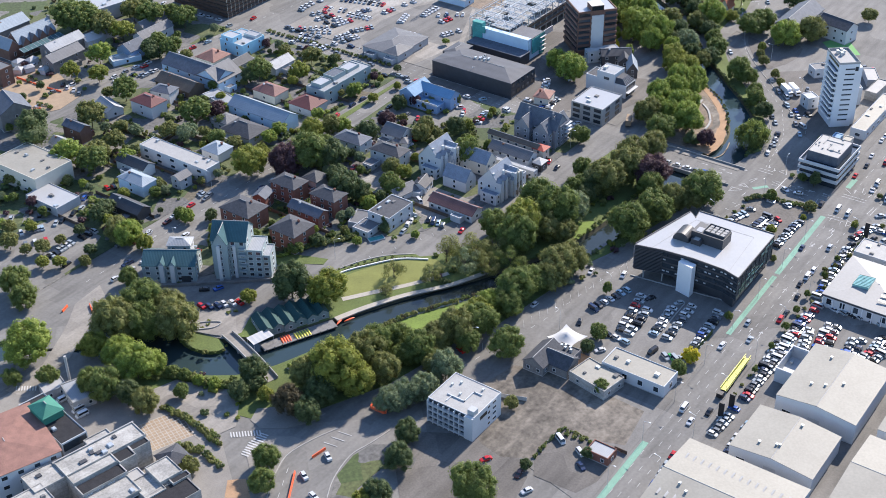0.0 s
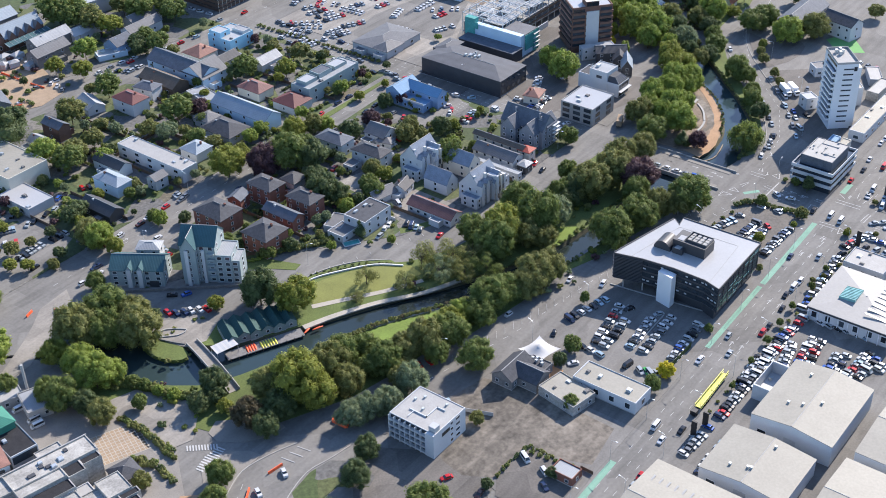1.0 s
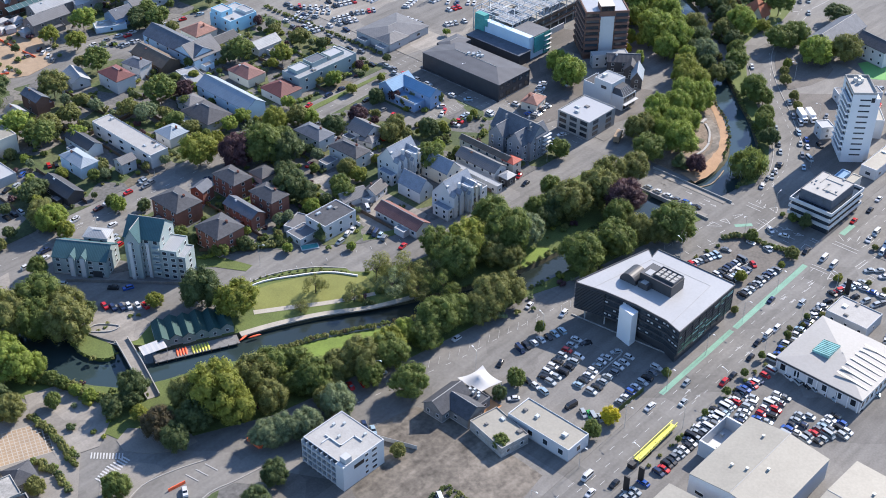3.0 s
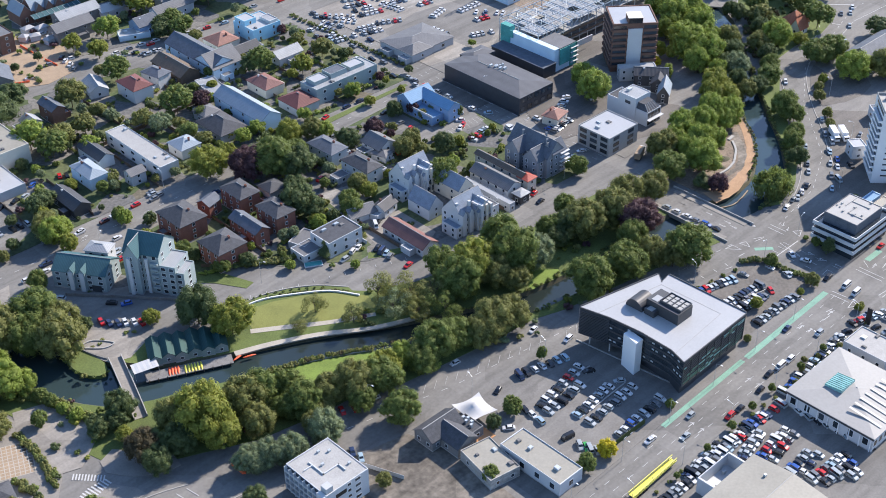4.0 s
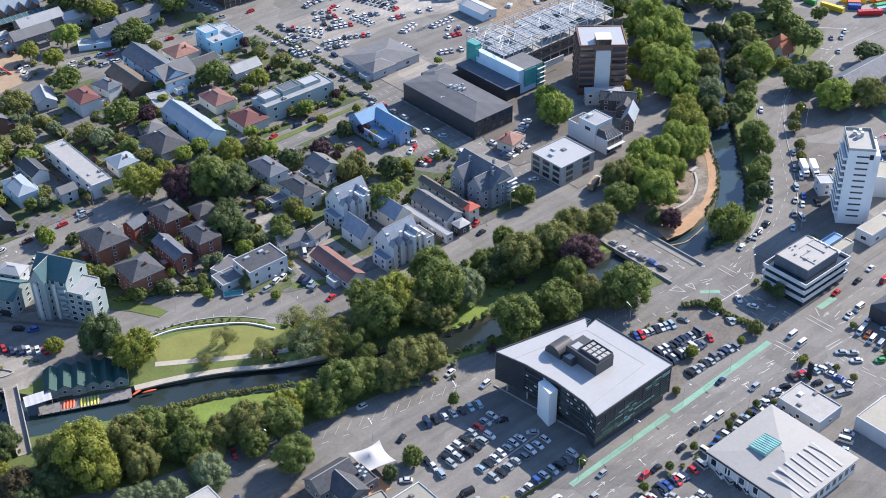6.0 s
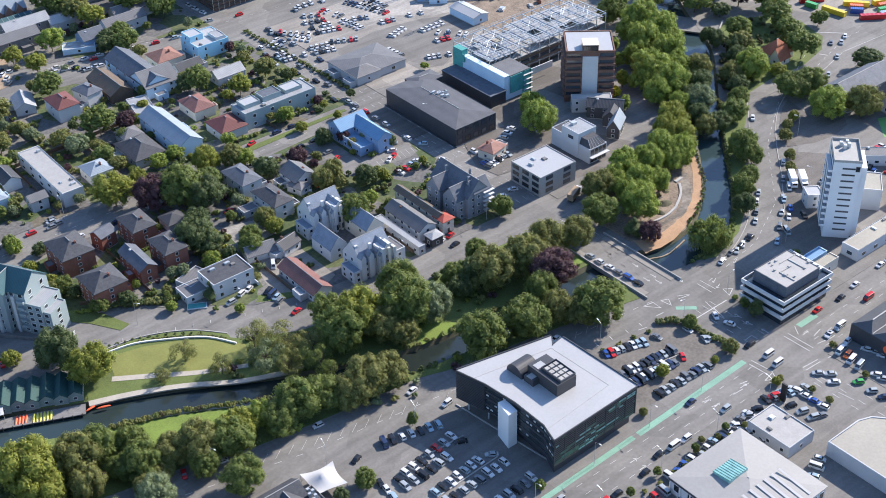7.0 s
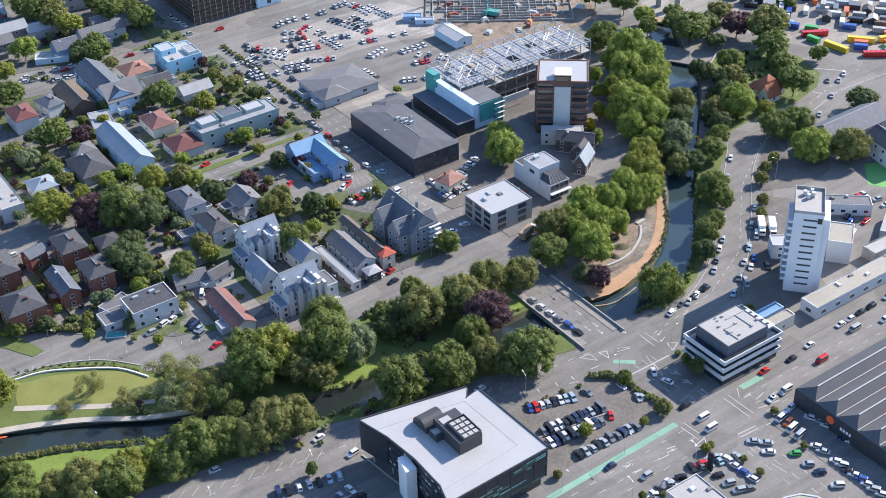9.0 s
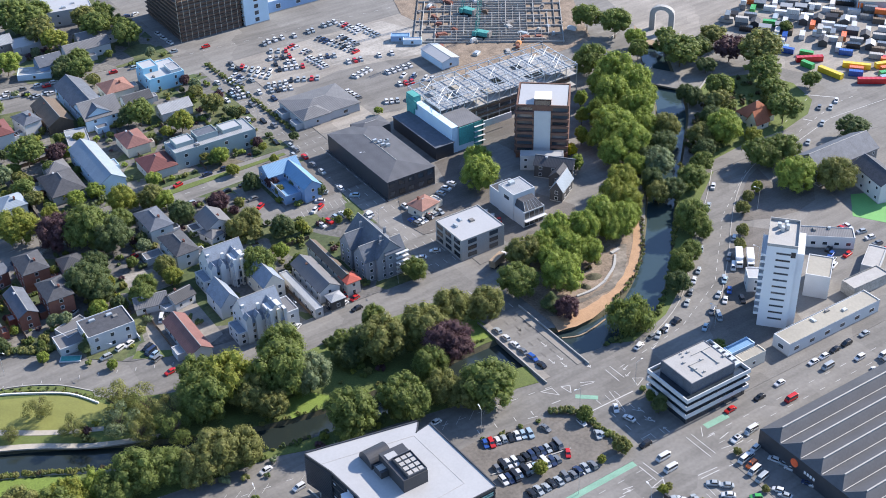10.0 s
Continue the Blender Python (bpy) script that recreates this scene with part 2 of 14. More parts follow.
for key in ("asphalt", "asphalt_dark", "asphalt_pale", "lot_grey"):
    worn(key)
worn("gravel", 0.03, 0.6)
worn("rubble", 0.02, 0.7)
worn("concrete_old", 0.16, 0.62)
lot = MAT["lot"].node_tree
cells = lot.nodes.new("ShaderNodeTexVoronoi")
cells.inputs["Scale"].default_value = 0.085
warp = lot.nodes.new("ShaderNodeTexNoise")
warp.inputs["Scale"].default_value, warp.inputs["Detail"].default_value = 0.25, 4
shift = lot.nodes.new("ShaderNodeMix")
shift.data_type, shift.blend_type = "RGBA", "LINEAR_LIGHT"
shift.inputs[0].default_value = 0.9
where_ = [q for q in lot.nodes if q.type == "TEX_COORD"][0]
lot.links.new(where_.outputs["Object"], shift.inputs[6])
lot.links.new(where_.outputs["Object"], warp.inputs["Vector"])
lot.links.new(warp.outputs["Color"], shift.inputs[7])
lot.links.new(shift.outputs[2], cells.inputs["Vector"])
pick = lot.nodes.new("ShaderNodeValToRGB")
pick.color_ramp.interpolation = "CONSTANT"
for pos, col in ((0.0, (0.06, 0.085, 0.03)), (0.24, (0.115, 0.113, 0.108)), (0.42, (0.085, 0.1, 0.04)), (0.6, (0.155, 0.148, 0.132)), (0.74, (0.055, 0.075, 0.03)), (0.88, (0.12, 0.105, 0.075))):
    e = pick.color_ramp.elements.new(pos) if pos else pick.color_ramp.elements[0]
    e.color = (*col, 1)
pick.color_ramp.elements.remove(pick.color_ramp.elements[-1])
lot.links.new(cells.outputs["Color"], pick.inputs[0])
tone = lot.nodes.new("ShaderNodeMix")
tone.data_type, tone.blend_type = "RGBA", "OVERLAY"
tone.inputs[0].default_value = 0.8
soft_ = lot.nodes.new("ShaderNodeTexNoise")
soft_.inputs["Scale"].default_value, soft_.inputs["Detail"].default_value = 0.7, 6
lot.links.new(where_.outputs["Object"], soft_.inputs["Vector"])
lot.links.new(pick.outputs[0], tone.inputs[6])
lot.links.new(soft_.outputs["Fac"], tone.inputs[7])
lot.links.new(tone.outputs[2], lot.nodes["Principled BSDF"].inputs["Base Color"])
for key, colour in dict(
    white=(0.58, 0.58, 0.575), silver=(0.34, 0.37, 0.38), grey=(0.16, 0.17, 0.18), black=(0.02, 0.021, 0.024), red=(0.5, 0.025, 0.025), blue=(0.03, 0.09, 0.32),
    navy=(0.025, 0.04, 0.09), yellow=(0.7, 0.5, 0.03), green=(0.06, 0.35, 0.08), pale=(0.3, 0.4, 0.46), orange=(0.7, 0.16, 0.04), brown=(0.12, 0.05, 0.04),
).items():
    MAT["car_" + key] = material(key + "_car_paint", colour, 0.22, 0.15, 0.08, 0.3, 2.0, 0.0, "", 0.6)
for key, colour in dict(
    green=(0.166, 0.209, 0.058), bright=(0.253, 0.316, 0.065), dark=(0.112, 0.149, 0.060), olive=(0.212, 0.221, 0.072), purple=(0.112, 0.065, 0.072),
    yellow=(0.557, 0.480, 0.039), lime=(0.253, 0.275, 0.055), silver=(0.212, 0.259, 0.137), bronze=(0.106, 0.089, 0.049),
).items():
    MAT["leaf_" + key] = leafy(key + "_foliage", colour)

# glass of pools and river
water = bpy.data.materials.new("river_water")
water.use_nodes = True
b_ = water.node_tree.nodes["Principled BSDF"]
b_.inputs["Roughness"].default_value = 0.06
b_.inputs["Specular IOR Level"].default_value = 0.5
wt, wb = water.node_tree.nodes.new("ShaderNodeTexNoise"), water.node_tree.nodes.new("ShaderNodeBump")
wt.inputs["Scale"].default_value, wt.inputs["Detail"].default_value = 0.5, 5
wb.inputs["Strength"].default_value, wb.inputs["Distance"].default_value = 0.35, 0.12
wc = water.node_tree.nodes.new("ShaderNodeTexCoord")
water.node_tree.links.new(wc.outputs["Object"], wt.inputs["Vector"])
water.node_tree.links.new(wt.outputs["Fac"], wb.inputs["Height"])
water.node_tree.links.new(wb.outputs[0], b_.inputs["Normal"])
# Dark stops mid-river put tree shade and reflections into the base colour.
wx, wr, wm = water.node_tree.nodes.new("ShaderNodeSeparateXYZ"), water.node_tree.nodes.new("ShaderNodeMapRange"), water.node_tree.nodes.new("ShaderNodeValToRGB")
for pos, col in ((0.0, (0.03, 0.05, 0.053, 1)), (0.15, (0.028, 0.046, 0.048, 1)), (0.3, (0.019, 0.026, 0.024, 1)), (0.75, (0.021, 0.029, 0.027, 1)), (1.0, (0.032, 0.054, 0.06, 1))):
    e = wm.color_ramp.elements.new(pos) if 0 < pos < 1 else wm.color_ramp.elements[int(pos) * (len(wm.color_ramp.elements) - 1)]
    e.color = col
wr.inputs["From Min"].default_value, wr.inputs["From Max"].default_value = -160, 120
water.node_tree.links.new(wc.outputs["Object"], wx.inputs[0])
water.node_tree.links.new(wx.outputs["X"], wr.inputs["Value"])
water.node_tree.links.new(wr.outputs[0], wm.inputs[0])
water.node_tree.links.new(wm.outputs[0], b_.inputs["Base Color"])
MAT["water"] = water


# ---- mesh tools ----
def box(bm, x0, y0, z0, x1, y1, z1, slot=0):
    v = [bm.verts.new(p) for p in ((x0, y0, z0), (x1, y0, z0), (x1, y1, z0), (x0, y1, z0), (x0, y0, z1), (x1, y0, z1), (x1, y1, z1), (x0, y1, z1))]
    for f in ((3, 2, 1, 0), (4, 5, 6, 7), (0, 1, 5, 4), (1, 2, 6, 5), (2, 3, 7, 6), (3, 0, 4, 7)):
        bm.faces.new([v[i] for i in f]).material_index = slot
    return v


def prism(bm, points, z0, z1, slot=0):
    """An upright solid over a convex or plain outline given anticlockwise."""
    lo = [bm.verts.new((x, y, z0)) for x, y in points]
    hi = [bm.verts.new((x, y, z1)) for x, y in points]
    n = len(points)
    bm.faces.new(hi).material_index = slot
    bm.faces.new(lo[::-1]).material_index = slot
    for i in range(n):
        bm.faces.new((lo[i], lo[(i + 1) % n], hi[(i + 1) % n], hi[i])).material_index = slot


def shell(bm, points, z0, z1, rim=0.5, t=0.25, slot=0):
    """Walls round an outline given anticlockwise, with a parapet that stands rim above a deck."""
    n = len(points)
    mid = sum((Vector(p) for p in points), Vector((0, 0))) / n
    ins = [mid + (Vector(p) - mid) * (1 - t * 1.4 / (Vector(p) - mid).length) for p in points]
    lo, hi = [bm.verts.new((x, y, z0)) for x, y in points], [bm.verts.new((x, y, z1)) for x, y in points]
    top, deck = [bm.verts.new((p.x, p.y, z1)) for p in ins], [bm.verts.new((p.x, p.y, z1 - rim)) for p in ins]
    for i in range(n):
        j = (i + 1) % n
        for q in ((lo[i], lo[j], hi[j], hi[i]), (hi[i], hi[j], top[j], top[i]), (top[i], top[j], deck[j], deck[i])):
            bm.faces.new(q).material_index = slot
    bm.faces.new(deck).material_index = slot


def tube(bm, a, b, r, sides=6, r2=None, slot=0):
    a, b = Vector(a), Vector(b)
    q = (b - a).to_track_quat("Z", "Y").to_matrix()
    rings = []
    for p, rad in ((a, r), (b, r if r2 is None else r2)):
        rings.append([bm.verts.new(p + q @ Vector((rad * math.cos(6.2832 * i / sides), rad * math.sin(6.2832 * i / sides), 0))) for i in range(sides)])
    for i in range(sides):
        bm.faces.new((rings[0][i], rings[0][(i + 1) % sides], rings[1][(i + 1) % sides], rings[1][i])).material_index = slot
    bm.faces.new(rings[1]).material_index = slot
    bm.faces.new(rings[0][::-1]).material_index = slot


def made(name, bm, *mats):
    me = bpy.data.meshes.new(name)
    bm.to_mesh(me)
    bm.free()
    for m in mats:
        me.materials.append(MAT[m] if isinstance(m, str) else m)
    return me


def part(name, bm, mat, parent, label=""):
    ob = new(name, made(name, bm, mat) if isinstance(bm, bmesh.types.BMesh) else bm)
    ob.parent = parent
    if label:
        tagged(ob, label)
    return ob


def thing(name, label, category, m=None, group="", kind=""):
    ob = tagged(new(name), label, category, group, kind)
    ob.empty_display_size = 0.5
    if m is not None:
        ob.matrix_world = m
    return ob


def sheet(name, outline, z, mat, label="", category="", kind="structure", thick=0.12, holes=()):
    """A flat slab over an outline, with holes, its edge standing thick below its top."""
    from mathutils import geometry
    pts, faces, loops = [], [], []
    for loop in (outline, *holes):
        start = len(pts)
        pts += [Vector(p) for p in loop]
        loops.append(list(range(start, len(pts))))
    vs, _, fs, ov, _, of = geometry.delaunay_2d_cdt(pts, [], loops, 2 if holes else 1, 1e-4)
    bm = bmesh.new()
    top = [bm.verts.new((p.x, p.y, z)) for p in vs]

    def within(p, loop):
        c = False
        for i in range(len(loop)):
            (x1, y1), (x2, y2) = loop[i - 1], loop[i]
            if (y1 > p.y) != (y2 > p.y) and p.x < (x2 - x1) * (p.y - y1) / (y2 - y1) + x1:
                c = not c
        return c
    for f in fs:
        mid = sum((vs[i] for i in f), Vector((0, 0))) / len(f)
        if within(mid, outline) and not any(within(mid, h) for h in holes):
            face = bm.faces.new([top[i] for i in f])
            if face.normal.z < 0 or face.calc_area() and (face.normal_update() or face.normal.z < 0):
                face.normal_flip()
    edges = [e for e in bm.edges if len(e.link_faces) == 1]
    low = {}
    for e in edges:
        for v in e.verts:
            if v not in low:
                low[v] = bm.verts.new((v.co.x, v.co.y, z - thick))
    for e in edges:
        a, b = e.verts
        bm.faces.new((a, b, low[b], low[a]))
    for v in [v for v in bm.verts if not v.link_faces]:
        bm.verts.remove(v)
    ob = new(name, made(name, bm, mat))
    return tagged(ob, label, category, kind=kind)


def ribbon(line, widths):
    """The two edges of a band round a middle line, as one outline; smoothed."""
    pts = [Vector(p) for p in line]
    fine, wide = [], []
    for i in range(len(pts) - 1):
        p0, p1, p2, p3 = pts[max(i - 1, 0)], pts[i], pts[i + 1], pts[min(i + 2, len(pts) - 1)]
        for s in range(4):
            u = s / 4
            fine.append(0.5 * (2 * p1 + (p2 - p0) * u + (2 * p0 - 5 * p1 + 4 * p2 - p3) * u * u + (3 * p1 - p0 - 3 * p2 + p3) * u ** 3))
            wide.append(widths[i] * (1 - u) + widths[i + 1] * u)
    fine.append(pts[-1]), wide.append(widths[-1])
    left, right = [], []
    for i, p in enumerate(fine):
        d = (fine[min(i + 1, len(fine) - 1)] - fine[max(i - 1, 0)]).normalized()
        nrm = Vector((-d.y, d.x)) * wide[i] / 2
        left.append((p + nrm).to_tuple()), right.append((p - nrm).to_tuple())
    return right + left[::-1]


# ---- kinds of things ----
WINDOWS = {}


def window_mesh(w, h, frame_mat="frame_white"):
    """A casement: a frame, a mullion and panes set back in it. It faces -y."""
    key = (round(w, 1), round(h, 1), frame_mat)
    if key not in WINDOWS:
        w, h = key[:2]
        bm = bmesh.new()
        f, d = 0.09, 0.07
        o = [bm.verts.new((x, -d, z)) for x, z in ((-w / 2, 0), (w / 2, 0), (w / 2, h), (-w / 2, h))]
        k = [bm.verts.new((x, 0.02, z)) for x, z in ((-w / 2, 0), (w / 2, 0), (w / 2, h), (-w / 2, h))]
        i = [bm.verts.new((x, -d, z)) for x, z in ((-w / 2 + f, f), (w / 2 - f, f), (w / 2 - f, h - f), (-w / 2 + f, h - f))]
        p = [bm.verts.new((v.co.x, -0.03, v.co.z)) for v in i]
        for j in range(4):
            n = (j + 1) % 4
            bm.faces.new((k[j], k[n], o[n], o[j])), bm.faces.new((o[j], o[n], i[n], i[j])), bm.faces.new((i[j], i[n], p[n], p[j]))
        bm.faces.new(p).material_index = 1
        bmesh.ops.recalc_face_normals(bm, faces=bm.faces)
        WINDOWS[key] = made("window", bm, frame_mat, "window")
    return WINDOWS[key]


def windows(parent, L, W, z0, h, storeys, gap=3.2, w=1.3, hw=1.4, frame_mat="frame_white", sides="sewn"):
    """Rows of windows round a block's walls."""
    step = h / storeys
    place = parent.parent.matrix_world.translation if parent.parent else parent.matrix_world.translation
    if place.y > 178:
        gap *= 1.9
        sides = sides.replace("n", "").replace("e", "")
    for side in sides:
        run = L if side in "sn" else W
        n = max(1, int(run / (gap * 1.25 if side in "sw" else gap * 2)))
        for s in range(storeys):
            for i in range(n):
                u = -run / 2 + run * (i + 0.5) / n
                z = z0 + s * step + step * 0.3
                m = {"s": pose(u, -W / 2 - 0.004, z), "n": pose(u, W / 2 + 0.004, z, 0, 0, 180), "w": pose(-L / 2 - 0.004, u, z, 0, 0, -90), "e": pose(L / 2 + 0.004, u, z, 0, 0, 90)}[side]
                part("window", window_mesh(w, min(hw, step * 0.62), frame_mat), None, parent).matrix_basis = m


def roof_mesh(kind, L, W, h, rise, over=0.45, mat="roof_grey"):
    bm = bmesh.new()
    a, b, t = L / 2 + over, W / 2 + over, 0.22
    drop = rise * over / (W / 2)
    if kind == "gable":
        prof = [(-b, h - drop), (0, h + rise), (b, h - drop), (b, h - drop + t), (0, h + rise + t), (-b, h - drop + t)]
        ends = [[bm.verts.new((x, y, z)) for y, z in prof] for x in (-a, a)]
        for i in range(6):
            bm.faces.new((ends[0][i], ends[1][i], ends[1][(i + 1) % 6], ends[0][(i + 1) % 6]))
        for e in ends:
            bm.faces.new((e[0], e[1], e[4], e[5])), bm.faces.new((e[1], e[2], e[3], e[4]))
    else:
        ridge = max(0.1, a - b)
        lo = [bm.verts.new((x, y, h - 0.05)) for x, y in ((-a, -b), (a, -b), (a, b), (-a, b))]
        hi = [bm.verts.new((x, y, h + 0.15)) for x, y in ((-a, -b), (a, -b), (a, b), (-a, b))]
        r0, r1 = bm.verts.new((-ridge, 0, h + rise)), bm.verts.new((ridge, 0, h + rise))
        bm.faces.new(lo[::-1])
        for i in range(4):
            bm.faces.new((lo[i], lo[(i + 1) % 4], hi[(i + 1) % 4], hi[i]))
        bm.faces.new((hi[0], hi[1], r1, r0)), bm.faces.new((hi[2], hi[3], r0, r1))
        bm.faces.new((hi[1], hi[2], r1)), bm.faces.new((hi[3], hi[0], r0))
    bmesh.ops.recalc_face_normals(bm, faces=bm.faces)
    return bm


def block(root, x, y, L, W, rot, h, roof="gable", wall="white", cover="roof_grey", storeys=2, rise=None, z0=0.0, win=(3.2, 1.3, 1.4), frame_mat="frame_white", sides="sewn", over=0.45, along=None):
    """One volume of a building: its walls, its roof and its windows, at a place of the root."""
    if roof in ("gable", "hip") and (W > L if along is None else along == "y"):
        L, W, rot = W, L, rot + 90
    base = pose(x, y, z0, 0, 0, rot)
    bm = bmesh.new()
    rise = rise if rise is not None else min(L, W) * (0.3 if roof == "gable" else 0.27)
    if roof == "flat":
        shell(bm, [(-L / 2, -W / 2), (L / 2, -W / 2), (L / 2, W / 2), (-L / 2, W / 2)], -0.3, h, 0.45)
    else:
        v = [bm.verts.new((sx * L / 2, sy * W / 2, z)) for z in (-0.3, h) for sx, sy in ((-1, -1), (1, -1), (1, 1), (-1, 1))]
        for i in range(4):
            bm.faces.new((v[i], v[(i + 1) % 4], v[4 + (i + 1) % 4], v[4 + i]))
        if roof == "gable":
            for i, j, sx in ((4, 7, -1), (5, 6, 1)):
                bm.faces.new((v[i], v[j], bm.verts.new((sx * L / 2, 0, h + rise))))
    wall_ob = part("wall", bm, wall, root)
    wall_ob.matrix_basis = base
    if roof == "flat":
        bm = bmesh.new()
        box(bm, -L / 2 + 0.36, -W / 2 + 0.36, h - 0.449, L / 2 - 0.36, W / 2 - 0.36, h - 0.3)
        rng = random.Random(int(abs(x * 7 + y * 13 + L * 31 + rot)))
        part("roof", bm, cover, root).matrix_basis = base
        if L * W > 120:
            for _ in range(int(2 + L * W / 160)):
                bm = bmesh.new()
                sx, sy, sz = rng.uniform(0.4, 1.1), rng.uniform(0.4, 1.0), rng.uniform(0.3, 0.8)
                box(bm, -sx, -sy, 0, sx, sy, sz), box(bm, -sx * 0.8, -sy * 0.8, sz, sx * 0.8, sy * 0.8, sz + 0.12)
                part("roof_vent", bm, "steel" if rng.random() < 0.6 else "stone", root).matrix_basis = base @ pose(rng.uniform(-0.4, 0.4) * L, rng.uniform(-0.4, 0.4) * W, h - 0.3)
    else:
        top_ = part("roof", roof_mesh(roof, L, W, h, rise, over), cover, root)
        top_.matrix_basis = base
        if y < 150 and L > 7:
            bm = bmesh.new()
            e, z = (L / 2 + over, 0.18) if roof == "gable" else (max(0.3, (L - W) / 2), 0.0)
            tube(bm, (-e, 0, h + rise + z), (e, 0, h + rise + z), 0.16, 5)
            part("ridge_cap", bm, "roof_boat" if cover == "roof_boat" else "membrane", top_)
    if win:
        hold = part("wall_trim", plinth(L, W), "concrete", root)
        hold.matrix_basis = base
        windows(wall_ob, L, W, 0, h - (0.45 if roof == "flat" else 0), storeys, *win, frame_mat=frame_mat, sides=sides)
    return wall_ob


def plinth(L, W):
    bm = bmesh.new()
    e = 0.03
    for x0, y0, x1, y1 in ((-L / 2 - e, -W / 2 - e, L / 2 + e, -W / 2), (-L / 2 - e, W / 2, L / 2 + e, W / 2 + e), (-L / 2 - e, -W / 2, -L / 2, W / 2), (L / 2, -W / 2, L / 2 + e, W / 2)):
        box(bm, x0, y0, -0.3, x1, y1, 0.35)
    return bm


def chimney(root, x, y, z, h=1.6, mat="brick"):
    bm = bmesh.new()
    box(bm, -0.4, -0.3, 0, 0.4, 0.3, h), box(bm, -0.48, -0.38, h, 0.48, 0.38, h + 0.15)
    tube(bm, (-0.15, 0, h + 0.15), (-0.15, 0, h + 0.45), 0.1), tube(bm, (0.18, 0, h + 0.15), (0.18, 0, h + 0.45), 0.1)
    part("chimney", bm, mat, root).matrix_basis = pose(x, y, z)


HOUSE_SPOTS = [(58.5, 145.5, 15, 24, 0), (96.3, 139, 24, 48, 0), (10, 90, 26, 50, 0), (59, 83, 14, 24, 0), (-35, 96, 17, 12, 0), (-47, 99, 9, 8, 0), (54.5, 263, 17, 17, 0)]


def house(x, y, L, W, rot, h, roof, wall, cover, storeys, label, name="house", category="house", group="", stack=0, **more):
    root = thing(name, label, category, pose(x, y, 0.1, 0, 0, rot), group)
    HOUSE_SPOTS.append((x, y, L, W, rot))
    block(root, 0, 0, L, W, 0, h, roof, wall, cover, storeys, **more)
    if stack:
        chimney(root, L * 0.2, W * 0.12, h + min(L, W) * 0.12)
    if "town houses" in label:
        for k, (u, w, top) in enumerate(((-0.33, 0.22, 1.6), (-0.05, 0.26, 2.2), (0.26, 0.24, 1.4))):
            block(root, u * L, W * 0.1, w * L, W * 0.55, 0, h + top, "flat", wall, "roof_slate" if k % 2 else "roof_white", 3, win=None)
    rng = random.Random(int(abs(x * 17 + y * 5)))
    if roof in ("gable", "hip") and name == "house" and min(L, W) > 6 and y > 60:
        side, u = rng.choice((-1, 1)), rng.uniform(-0.25, 0.25)
        d = rng.uniform(2.4, 4.0)
        block(root, u * L, side * (W / 2 + d / 2), rng.uniform(3.5, 6), d, 0, min(h - 0.4, 2.7), "flat", wall, rng.choice(("roof_pale", "roof_grey", cover)), 1, win=None)
        if rng.random() < 0.5 and not stack:
            chimney(root, -L * 0.22, -W * 0.1, h + min(L, W) * 0.12, 1.4, rng.choice(("brick", "brick_dark", "white")))
    return root


